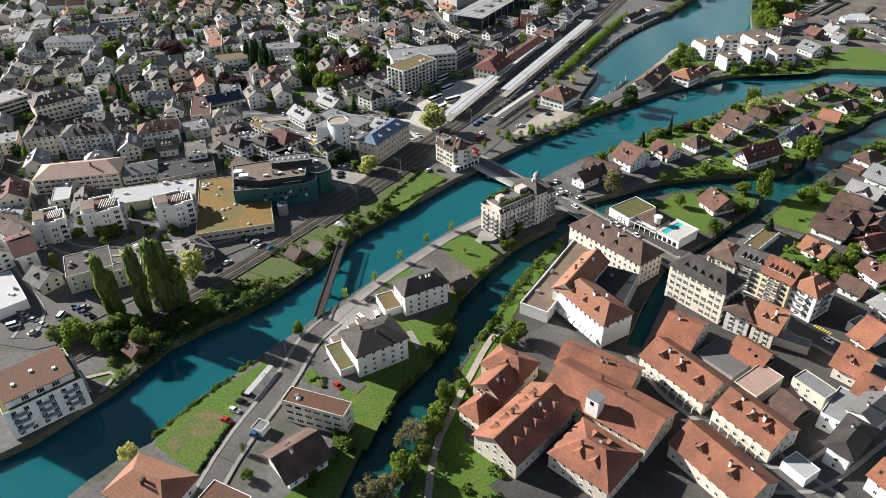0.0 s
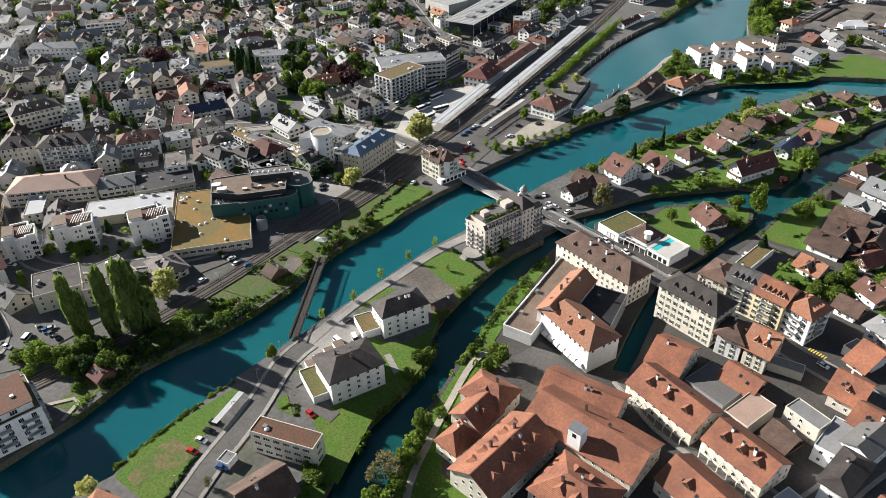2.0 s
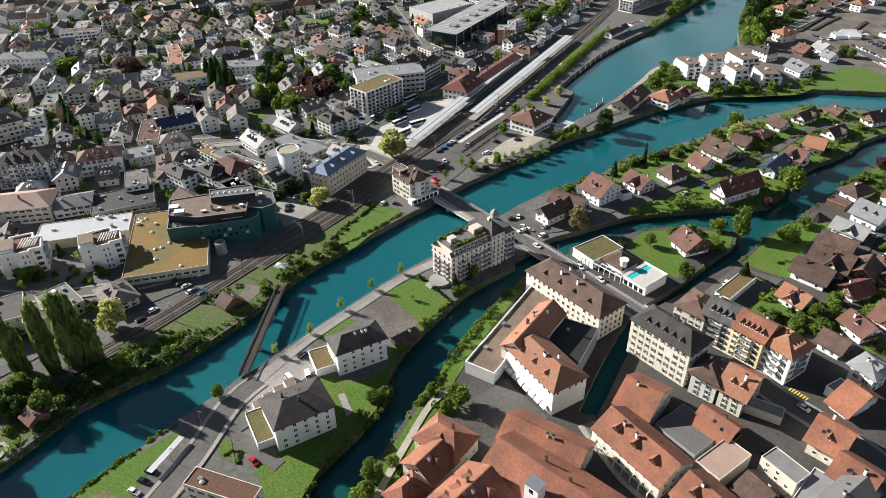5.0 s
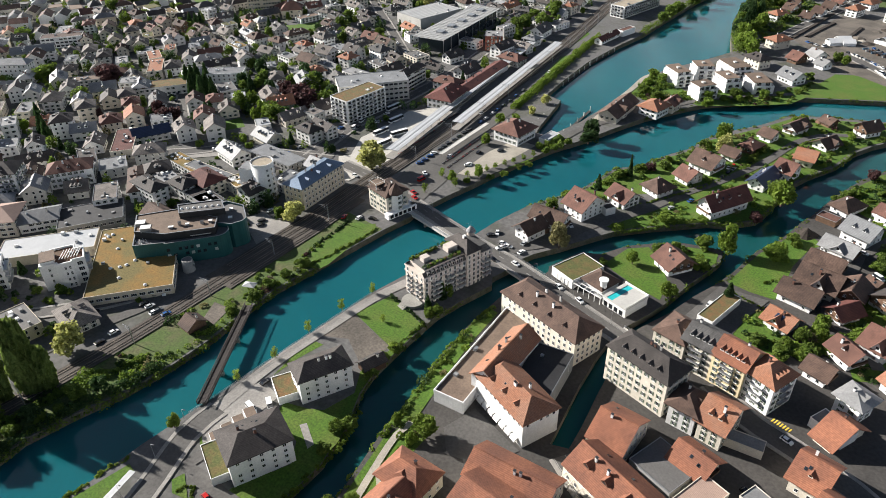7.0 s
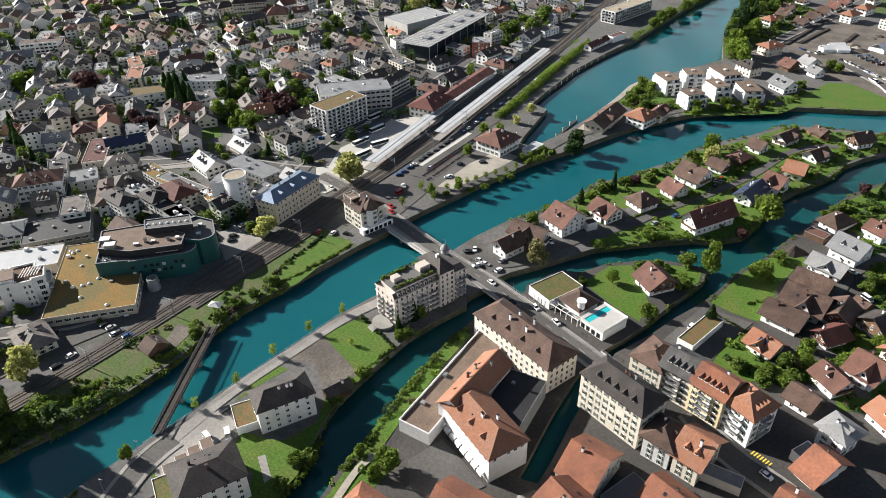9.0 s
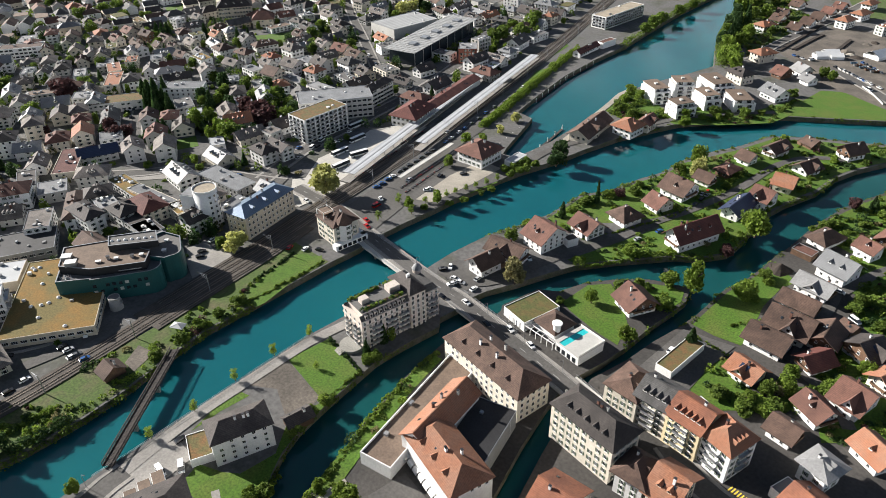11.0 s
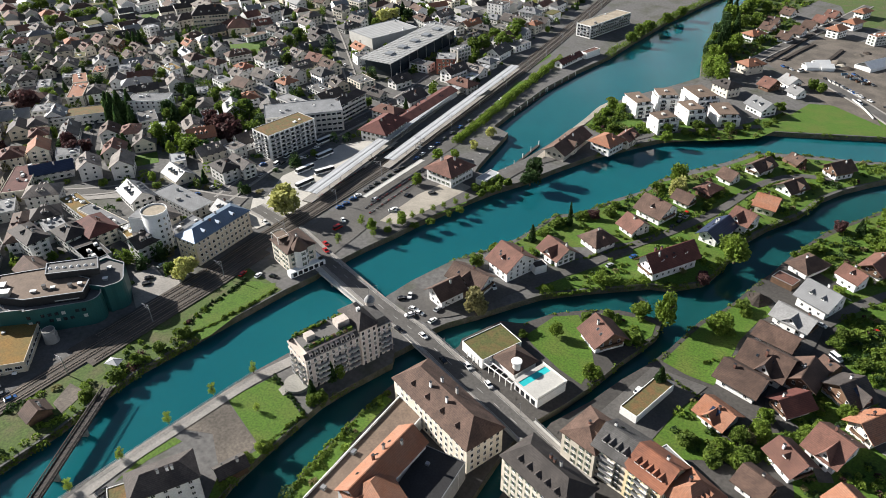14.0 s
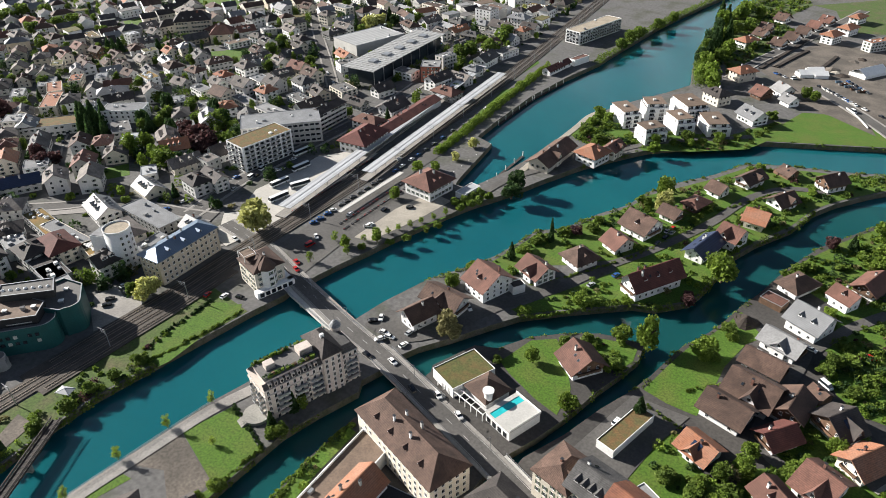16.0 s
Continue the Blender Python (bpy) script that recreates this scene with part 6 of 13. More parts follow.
house('small', -414.4, 426.4, 14.0, 9.0, -40.1, 5.0, 'flat', 'grey', 'slate', win='house', fl=2)
house('small', -454.9, 324.6, 14.0, 12.0, -29.8, 7.0, 'hip', 'cream', 'brown', win='house', fl=2)
house('small', -416.1, 303.8, 15.0, 12.0, -33.3, 8.0, 'gable', 'cream', 'tile2', win='house', fl=3)
house('small', -385.2, 293.9, 22.0, 11.0, 60.5, 6.0, 'gable', 'white', 'navy', win='house', fl=2)
house('small', -367.5, 306.6, 14.0, 12.0, -30.5, 9.0, 'gable', 'white', 'brown', win='house', fl=3)
house('small', -353.2, 319.1, 16.0, 12.0, -38.8, 9.0, 'gable', 'white', 'brown', win='house', fl=3)
house('small', -401.5, 342.7, 14.0, 11.0, -37.9, 8.0, 'gable', 'white', 'brown', win='house', fl=3)
house('small', -391.7, 351.6, 14.0, 11.0, -40.7, 7.0, 'hip', 'white', 'brick', win='house', fl=2)
house('small', -380.3, 363.3, 10.0, 10.0, -41.0, 8.0, 'flat', 'white', 'whiteroof', win='house', fl=3)
house('small', -317.5, 302.6, 20.0, 13.0, -14.1, 6.0, 'gable', 'white', 'slate', win='house', fl=2)
house('small', -320.7, 332.8, 17.0, 12.0, -10.8, 4.0, 'gable', 'cream', 'slate', win='house', fl=1)
house('small', -337.7, 345.2, 13.0, 9.0, -34.6, 4.0, 'flat', 'white', 'whiteroof', win='house', fl=1)
house('small', -326.8, 362.4, 18.0, 11.0, 75.0, 6.0, 'gable', 'cream', 'brown', win='house', fl=2)
house('small', -315.8, 371.5, 11.0, 9.0, -5.5, 7.0, 'flat', 'concrete', 'brown', win='house', fl=2)
house('small', -298.6, 348.4, 15.0, 11.0, -10.3, 8.0, 'hip', 'white', 'dark', win='house', fl=3)
house('small', -293.6, 357.3, 17.0, 9.0, -10.7, 8.0, 'gable', 'white', 'dark', win='house', fl=3)
house('small', -292.7, 313.7, 36.0, 13.0, -3.5, 5.0, 'flat', 'grey', 'slate', win='house', fl=2)
house('small', -325.1, 277.0, 44.0, 10.0, -8.3, 5.0, 'flat', 'white', 'mossy', win='house', fl=2)
house('small', -301.3, 267.9, 20.0, 14.0, -8.3, 8.0, 'hip', 'cream', 'brick2', win='house', fl=3)
house('small', -307.0, 258.2, 15.0, 12.0, -5.1, 8.0, 'hip', 'white', 'dark', win='house', fl=3)
house('small', -285.8, 278.7, 14.0, 12.0, -14.2, 6.0, 'flat', 'cream', 'mossy', win='house', fl=2)
house('small', -307.1, 277.1, 40.0, 8.0, -1.3, 6.0, 'flat', 'cream', 'slate', win='house', fl=2)
house('small', -323.7, 258.2, 16.0, 10.0, -14.7, 7.0, 'flat', 'white', 'grey', win='house', fl=2)
house('small', -513.5, 592.6, 15.0, 13.0, 85.5, 12.0, 'hip', 'white', 'dark', win='house', fl=4)
house('small', -475.1, 559.5, 14.0, 10.0, -3.2, 8.0, 'hip', 'white', 'brown', win='house', fl=3)
house('small', -474.8, 608.8, 14.0, 12.0, 75.3, 9.0, 'hip', 'cream', 'brown', win='house', fl=3)
house('small', -468.4, 643.0, 13.0, 12.0, -4.0, 9.0, 'hip', 'cream', 'brown', win='house', fl=3)
house('small', -475.7, 673.4, 24.0, 11.0, -9.9, 9.0, 'flat', 'cream', 'slate', win='house', fl=3)
house('small', -433.3, 627.2, 18.0, 10.0, -6.9, 7.0, 'gable', 'white', 'brown', win='house', fl=2)
house('small', -424.1, 694.0, 20.0, 12.0, -14.9, 8.0, 'hip', 'cream', 'dark', win='house', fl=3)
house('small', -427.5, 563.5, 12.0, 10.0, -14.3, 7.0, 'gable', 'cream', 'dark', win='house', fl=2)
house('small', -410.0, 522.8, 13.0, 12.0, -12.5, 7.0, 'gable', 'white', 'brown', win='house', fl=2)
house('small', -386.9, 520.5, 14.0, 12.0, -1.6, 8.0, 'gable', 'cream', 'brick', win='house', fl=3)
house('small', -366.6, 514.4, 14.0, 12.0, -12.2, 8.0, 'gable', 'cream', 'brown', win='house', fl=3)
house('small', -368.8, 468.4, 12.0, 12.0, -4.4, 8.0, 'hip', 'white', 'tile2', win='house', fl=3)
house('small', -392.3, 468.4, 15.0, 13.0, -2.0, 9.0, 'gable', 'white', 'brown', win='house', fl=3)
house('small', -420.0, 496.4, 15.0, 13.0, -10.2, 9.0, 'hip', 'white', 'brown', win='house', fl=3)
house('small', -415.2, 463.5, 12.0, 10.0, -10.0, 7.0, 'gable', 'white', 'brown', win='house', fl=2)
house('small', -339.3, 445.4, 26.0, 10.0, -7.7, 7.0, 'flat', 'white', 'grey', win='house', fl=2)
house('small', -304.0, 492.3, 18.0, 9.0, -4.1, 5.0, 'gable', 'grey', 'dark', win='house', fl=2)
house('small', -398.4, 725.2, 26.0, 12.0, -13.5, 9.0, 'flat', 'cream', 'brown', win='house', fl=3)
house('small', -341.2, 730.6, 18.0, 14.0, -4.5, 12.0, 'flat', 'white', 'dark', win='house', fl=4)
house('small', -315.1, 748.3, 12.0, 10.0, -3.8, 10.0, 'hip', 'white', 'dark', win='house', fl=3)
house('small', -310.8, 787.1, 30.0, 9.0, -3.0, 6.0, 'flat', 'concrete', 'mossy', win='house', fl=2)
house('small', -523.8, 639.1, 16.0, 12.0, -14.5, 9.0, 'gable', 'white', 'slate', win='house', fl=3)
house('small', -510.9, 661.5, 12.0, 12.0, -1.8, 7.0, 'gable', 'cream', 'brown', win='house', fl=2)
house('small', -376.1, 453.7, 22.0, 9.0, -13.7, 4.0, 'flat', 'concrete', 'grey', win='house', fl=1)
house('small', -532.3, 448.6, 9.0, 9.0, -10.2, 6.0, 'gable', 'cream', 'brown', win='house', fl=2)
house('small', -608.3, 409.9, 12.0, 10.0, -34.4, 6.0, 'gable', 'cream', 'brown', win='house', fl=2)
house('small', -555.2, 442.9, 10.0, 9.0, -2.1, 6.0, 'gable', 'cream', 'brown', win='house', fl=2)
house('small', -513.9, 468.6, 13.0, 10.0, -10.2, 6.0, 'gable', 'cream', 'brown', win='house', fl=2)
house('small', -441.5, 450.4, 14.0, 10.0, -2.1, 6.0, 'gable', 'grey', 'brown', win='house', fl=2)
house('small', -710.0, 328.7, 28.0, 12.0, -35.4, 9.0, 'flat', 'cream', 'grey', win='house', fl=3)
house('small', -654.9, 319.3, 30.0, 14.0, -38.6, 10.0, 'flat', 'cream', 'grey', win='house', fl=3)
house('small', -635.6, 292.4, 30.0, 11.0, -38.6, 9.0, 'flat', 'cream', 'slate', win='house', fl=3)
house('small', -588.0, 333.8, 16.0, 12.0, -41.9, 9.0, 'gable', 'white', 'brown', win='house', fl=3)
house('small', -615.6, 336.7, 14.0, 11.0, -40.9, 8.0, 'gable', 'white', 'brown', win='house', fl=3)
house('small', -624.7, 387.5, 20.0, 13.0, -33.4, 7.0, 'hip', 'white', 'brick', win='house', fl=2)
house('small', -674.5, 358.6, 14.0, 10.0, -29.0, 9.0, 'gable', 'cream', 'tile2', win='house', fl=3)
house('small', -564.4, 350.0, 16.0, 9.0, -40.7, 6.0, 'flat', 'white', 'slate', win='house', fl=2)
house('small', -549.7, 355.0, 14.0, 9.0, -42.3, 7.0, 'gable', 'white', 'brown', win='house', fl=2)
house('small', -567.7, 284.7, 18.0, 13.0, -29.2, 9.0, 'hip', 'white', 'dark', win='house', fl=3)
house('small', -526.9, 285.7, 14.0, 13.0, -35.5, 9.0, 'gable', 'white', 'dark', win='house', fl=3)
house('small', -513.7, 289.1, 13.0, 10.0, -37.3, 9.0, 'gable', 'white', 'slate', win='house', fl=3)
house('small', -535.1, 269.8, 18.0, 12.0, -39.7, 10.0, 'hip', 'cream', 'dark', win='house', fl=3)
house('small', -538.7, 253.3, 17.0, 12.0, -34.7, 9.0, 'hip', 'cream', 'dark', win='house', fl=3)
house('small', -571.5, 254.1, 16.0, 13.0, -31.4, 9.0, 'gable', 'white', 'dark', win='house', fl=3)
house('small', -552.1, 236.7, 15.0, 13.0, -36.6, 9.0, 'gable', 'cream', 'grey', win='house', fl=3)
house('small', -509.2, 259.5, 18.0, 10.0, -37.1, 7.0, 'flat', 'cream', 'brown', win='house', fl=2)
house('small', -490.8, 270.7, 20.0, 10.0, -42.2, 7.0, 'flat', 'cream', 'slate', win='house', fl=2)
house('small', -469.2, 248.2, 16.0, 9.0, -30.2, 10.0, 'flat', 'white', 'grey', win='house', fl=3)
house('small', -488.8, 289.8, 15.0, 13.0, -42.5, 8.0, 'hip', 'white', 'brown', win='house', fl=3)
house('small', -438.8, 267.0, 14.0, 13.0, -36.1, 12.0, 'hip', 'white', 'dark', win='house', fl=4)
house('small', -451.7, 291.8, 14.0, 12.0, -31.3, 10.0, 'hip', 'cream', 'brown', win='house', fl=3)
house('small', -424.2, 272.4, 15.0, 11.0, 48.8, 7.0, 'gable', 'white', 'slate', win='house', fl=2)
house('small', -422.0, 290.1, 15.0, 13.0, -32.8, 7.0, 'hip', 'cream', 'brick', win='house', fl=2)
house('small', -458.7, 314.3, 14.0, 12.0, -34.2, 7.0, 'gable', 'cream', 'dark', win='house', fl=2)
house('small', -435.4, 315.1, 12.0, 11.0, -32.0, 8.0, 'hip', 'cream', 'brick', win='house', fl=3)
house('small', -387.7, 276.3, 34.0, 13.0, -41.5, 6.0, 'flat', 'cream', 'brick2', win='house', fl=2)
house('small', -484.2, 372.4, 30.0, 11.0, -40.9, 8.0, 'flat', 'cream', 'tile2', win='house', fl=3)
house('small', -427.0, 241.2, 13.0, 10.0, -31.2, 9.0, 'gable', 'white', 'dark', win='house', fl=3)
house('small', -437.5, 189.7, 14.0, 12.0, -38.9, 8.0, 'flat', 'cream', 'grey', win='house', fl=3)
house('small', -394.5, 219.6, 14.0, 11.0, -36.7, 6.0, 'gable', 'cream', 'brown', win='house', fl=2)
house('small', -386.1, 249.5, 22.0, 10.0, -29.0, 6.0, 'flat', 'white', 'dark', win='house', fl=2)
house('small', -364.6, 252.4, 16.0, 15.0, -31.1, 6.0, 'flat', 'grey', 'slate', win='house', fl=2)
house('small', -334.8, 261.5, 14.0, 12.0, 60.7, 8.0, 'hip', 'white', 'dark', win='house', fl=3)
house('small', -333.5, 247.3, 30.0, 10.0, -36.7, 7.0, 'hip', 'white', 'brown', win='house', fl=2)
house('small', -334.1, 227.7, 20.0, 12.0, -36.2, 8.0, 'flat', 'white', 'brown', win='house', fl=3)
house('small', -316.3, 243.2, 20.0, 10.0, -4.8, 11.0, 'hip', 'white', 'dark', win='house', fl=4)
house('small', -290.7, 256.1, 30.0, 11.0, -9.3, 6.0, 'flat', 'grey', 'dark', win='house', fl=2)
house('small', -278.1, 252.6, 26.0, 10.0, -12.9, 6.0, 'flat', 'grey', 'slate', win='house', fl=2)
house('small', -588.7, 424.3, 14.0, 12.0, -34.2, 7.0, 'hip', 'cream', 'brown', win='house', fl=2)
house('small', -579.7, 401.0, 12.0, 11.0, -36.0, 7.0, 'gable', 'cream', 'brown', win='house', fl=2)
house('small', -548.6, 404.7, 14.0, 12.0, -38.3, 7.0, 'gable', 'cream', 'brown', win='house', fl=2)
house('small', -538.0, 432.1, 16.0, 12.0, -13.8, 7.0, 'gable', 'white', 'brown', win='house', fl=2)
house('small', -576.8, 438.2, 12.0, 10.0, -11.2, 7.0, 'gable', 'cream', 'brick', win='house', fl=2)
house('small', -619.9, 422.3, 14.0, 11.0, -32.1, 7.0, 'gable', 'cream', 'brown', win='house', fl=2)
house('small', -538.5, 460.7, 14.0, 11.0, -9.9, 7.0, 'gable', 'cream', 'brown', win='house', fl=2)
house('small', -606.3, 389.4, 12.0, 10.0, -32.0, 6.0, 'gable', 'cream', 'brown', win='house', fl=2)
house('small', -485.1, 220.1, 24.0, 10.0, -32.2, 10.0, 'flat', 'cream', 'grey', win='house', fl=3)
house('small', -649.6, 287.7, 16.0, 11.0, -33.3, 9.0, 'flat', 'cream', 'grey', win='house', fl=3)
house('small', -446.1, 174.6, 16.0, 12.0, -33.7, 8.0, 'flat', 'cream', 'slate', win='house', fl=3)
house('small', -377.6, 140.2, 18.0, 14.0, -32.4, 7.0, 'gable', 'cream', 'brick2', win='house', fl=2)
house('small', -359.0, 157.8, 26.0, 9.0, -37.9, 6.0, 'flat', 'cream', 'whiteroof', win='house', fl=2)
house('small', -327.4, 101.4, 16.0, 14.0, -5.1, 9.0, 'gable', 'white', 'brown', win='house', fl=3)
house('small', -392.2, 130.5, 20.0, 14.0, -39.1, 9.0, 'gable', 'cream', 'brown', win='house', fl=3)
house('small', -431.6, 153.7, 20.0, 14.0, -36.2, 9.0, 'hip', 'cream', 'dark', win='house', fl=3)
house('small', -254.9, 159.7, 17.8, 12.6, -12.1, 4.5, 'hip', 'cream', 'brown', win='house', fl=2)
house('small', -270.3, 142.8, 19.2, 13.3, -9.1, 6.0, 'flat', 'sand', 'asphaltroof', win='house', fl=2)
house('small', -292.0, 106.9, 12.3, 10.9, -0.3, 5.5, 'gable', 'cream', 'darkgrey', win='house', fl=2)
house('small', -269.5, 273.3, 12.5, 10.5, 84.8, 8.5, 'gable', 'white', 'dark', win='house', fl=3, dorm=2)
house('small', -296.4, 232.3, 15.1, 11.8, -6.0, 4.5, 'gable', 'white', 'brown', win='house', fl=2)
house('small', -267.1, 296.2, 17.0, 11.8, 91.9, 4.5, 'flat', 'white', 'slate', win='house', fl=2)
house('small', -337.2, 157.2, 19.9, 13.2, -35.4, 5.5, 'gable', 'white', 'dark', win='house', fl=2, dorm=2)
house('small', -264.3, 319.5, 12.3, 11.0, -6.0, 4.5, 'gable', 'white', 'slate', win='house', fl=2, dorm=2)
house('small', -286.5, 295.4, 20.4, 11.4, -9.5, 7.0, 'hip', 'cream', 'brown', win='house', fl=2)
house('small', -362.4, 128.6, 15.2, 10.4, 51.7, 4.5, 'flat', 'concrete', 'slate', win='house', fl=2)
house('small', -357.7, 225.4, 11.1, 12.4, 51.9, 5.5, 'gable', 'concrete', 'brown', win='house', fl=2, dorm=1)
house('small', -377.8, 192.1, 14.7, 12.5, 56.0, 6.0, 'hip', 'white', 'slate', win='house', fl=2, dorm=1)
house('small', -372.2, 210.0, 13.7, 12.4, -38.4, 8.5, 'gable', 'concrete', 'slate', win='house', fl=3)
house('small', -357.6, 273.4, 17.6, 12.9, 48.6, 8.5, 'hip', 'concrete', 'brown', win='house', fl=3, dorm=1)
house('small', -403.8, 169.1, 15.7, 11.6, -38.8, 7.0, 'gable', 'white', 'slate', win='house', fl=2, dorm=1)
house('small', -411.4, 231.9, 19.4, 10.0, 56.6, 6.0, 'gable', 'white', 'dark', win='house', fl=2)
house('small', -402.4, 265.4, 14.9, 11.0, -41.5, 6.0, 'gable', 'white', 'brown', win='house', fl=2)
house('small', -320.0, 386.7, 17.4, 12.7, 76.5, 6.0, 'gable', 'white', 'dark', win='house', fl=2, dorm=1)
house('small', -373.3, 327.5, 13.6, 12.5, -40.7, 8.5, 'gable', 'concrete', 'brick', win='house', fl=3)
house('small', -430.4, 214.9, 12.3, 11.0, 58.8, 6.0, 'gable', 'white', 'brown', win='house', fl=2)
house('small', -345.3, 370.4, 15.9, 13.1, 58.2, 8.5, 'gable', 'grey', 'tile2', win='house', fl=3)
house('small', -373.0, 347.8, 12.7, 13.1, -38.3, 6.0, 'gable', 'cream', 'brown', win='house', fl=2, dorm=1)
house('small', -399.8, 312.6, 13.7, 13.1, 56.0, 5.5, 'flat', 'white', 'slate', win='house', fl=2)
house('small', -445.6, 232.9, 14.7, 12.1, -34.6, 6.0, 'flat', 'white', 'slate', win='house', fl=2)
house('small', -456.1, 199.5, 18.4, 12.1, -39.3, 4.5, 'gable', 'white', 'brown', win='house', fl=2)
house('small', -366.3, 380.4, 16.5, 12.6, -32.3, 6.0, 'gable', 'white', 'brown', win='house', fl=2, dorm=1)
house('small', -465.4, 176.1, 11.6, 11.5, 54.7, 5.5, 'gable', 'concrete', 'brown', win='house', fl=2)
house('small', -273.7, 469.3, 19.7, 12.2, 1.3, 6.0, 'hip', 'white', 'brick', win='house', fl=2)
house('small', -478.9, 188.7, 15.4, 10.7, -31.8, 6.0, 'gable', 'concrete', 'slate', win='house', fl=2, dorm=1)
house('small', -361.8, 411.3, 17.9, 12.8, -36.1, 8.5, 'gable', 'white', 'slate', win='house', fl=3)
house('small', -373.1, 399.9, 15.6, 11.2, -32.7, 4.5, 'flat', 'white', 'slate', win='house', fl=2)
house('small', -345.2, 429.9, 18.4, 13.1, -35.7, 5.5, 'gable', 'white', 'darkgrey', win='house', fl=2, dorm=1)
house('small', -425.2, 329.4, 20.1, 10.9, -36.2, 7.0, 'gable', 'white', 'darkgrey', win='house', fl=2)
house('small', -402.3, 371.6, 19.5, 11.8, -29.1, 7.0, 'flat', 'concrete', 'asphaltroof', win='house', fl=2)
house('small', -462.0, 269.4, 19.3, 11.6, 46.3, 4.5, 'gable', 'concrete', 'tile2', win='house', fl=2, dorm=1)
house('small', -276.2, 499.7, 18.9, 12.9, 85.1, 5.5, 'gable', 'white', 'dark', win='house', fl=2, dorm=1)
house('small', -326.5, 467.9, 18.8, 11.6, 80.6, 6.0, 'gable', 'white', 'dark', win='house', fl=2)
house('small', -389.9, 409.4, 16.3, 10.6, -37.4, 6.0, 'hip', 'white', 'brown', win='house', fl=2, dorm=1)
house('small', -371.3, 434.0, 12.7, 11.0, -24.3, 7.0, 'hip', 'white', 'tile2', win='house', fl=2)
house('small', -474.4, 301.5, 12.4, 12.3, -38.4, 6.0, 'gable', 'white', 'slate', win='house', fl=2, dorm=2)
house('small', -344.6, 477.1, 19.3, 9.6, -13.7, 4.5, 'flat', 'white', 'asphaltroof', win='house', fl=2)
house('small', -502.9, 240.4, 12.0, 10.5, 52.7, 4.5, 'gable', 'sand', 'slate', win='house', fl=2, dorm=1)
house('small', -259.9, 541.5, 20.3, 12.8, -8.2, 5.5, 'hip', 'grey', 'brick', win='house', fl=2)
house('small', -338.1, 491.5, 14.1, 12.3, -24.4, 5.5, 'gable', 'sand', 'dark', win='house', fl=2, dorm=2)
house('small', -303.9, 521.8, 15.5, 10.5, 77.3, 6.0, 'gable', 'white', 'dark', win='house', fl=2, dorm=1)
house('small', -446.7, 380.7, 20.0, 13.3, 55.2, 7.0, 'hip', 'white', 'slate', win='house', fl=2)
house('small', -330.7, 508.9, 18.0, 13.5, -17.6, 4.5, 'flat', 'cream', 'asphaltroof', win='house', fl=2)
house('small', -483.5, 325.6, 17.2, 13.2, 54.6, 5.5, 'gable', 'cream', 'slate', win='house', fl=2, dorm=1)
house('small', -522.5, 232.5, 17.1, 13.0, -37.5, 4.5, 'gable', 'white', 'brown', win='house', fl=2)
house('small', -358.0, 496.1, 16.3, 12.5, -14.0, 8.5, 'hip', 'white', 'darkgrey', win='house', fl=3, dorm=1)
house('small', -445.9, 400.9, 18.9, 9.7, 60.5, 8.5, 'gable', 'concrete', 'dark', win='house', fl=3)
house('small', -277.3, 555.4, 19.4, 11.6, 82.3, 8.5, 'gable', 'white', 'dark', win='house', fl=3, dorm=2)
house('small', -376.3, 484.8, 14.9, 12.3, -12.3, 8.5, 'gable', 'concrete', 'dark', win='house', fl=3)
house('small', -536.4, 221.3, 19.8, 12.4, -42.2, 8.5, 'hip', 'white', 'dark', win='house', fl=3)
house('small', -504.4, 311.1, 15.2, 12.3, -35.6, 6.0, 'gable', 'white', 'brown', win='house', fl=2)
house('small', -484.2, 351.2, 14.9, 12.1, -30.5, 6.0, 'gable', 'cream', 'darkgrey', win='house', fl=2, dorm=2)
house('small', -268.0, 572.4, 17.2, 10.0, -10.3, 5.5, 'gable', 'white', 'brown', win='house', fl=2, dorm=2)
house('small', -394.2, 487.3, 17.1, 10.8, -14.8, 6.0, 'flat', 'white', 'slate', win='house', fl=2)
house('small', -511.0, 329.2, 19.7, 10.5, 51.3, 5.5, 'flat', 'concrete', 'terrace', win='house', fl=2)
house('small', -465.4, 408.1, 20.9, 12.0, 56.9, 7.0, 'hip', 'white', 'slate', win='house', fl=2, dorm=1)
house('small', -311.0, 560.8, 17.2, 11.2, -0.0, 6.0, 'flat', 'white', 'asphaltroof', win='house', fl=2)
house('small', -505.1, 351.8, 16.5, 9.6, 47.9, 5.5, 'hip', 'white', 'brick', win='house', fl=2, dorm=1)
house('small', -388.5, 503.7, 14.9, 12.0, 73.9, 6.0, 'gable', 'concrete', 'brown', win='house', fl=2)
house('small', -269.5, 592.7, 12.3, 10.8, -5.4, 6.0, 'hip', 'white', 'slate', win='house', fl=2, dorm=2)
house('small', -531.0, 318.6, 19.0, 11.5, -30.7, 6.0, 'gable', 'concrete', 'slate', win='house', fl=2, dorm=2)
house('small', -546.5, 285.9, 18.5, 12.6, 51.7, 6.0, 'gable', 'white', 'slate', win='house', fl=2)
house('small', -478.7, 421.6, 18.8, 10.3, 55.7, 6.0, 'gable', 'cream', 'brick', win='house', fl=2)
house('small', -527.3, 352.0, 14.2, 12.1, 46.9, 4.5, 'hip', 'grey', 'brown', win='house', fl=2, dorm=1)
house('small', -363.2, 549.4, 11.3, 13.3, -27.2, 7.0, 'flat', 'white', 'asphaltroof', win='house', fl=2)
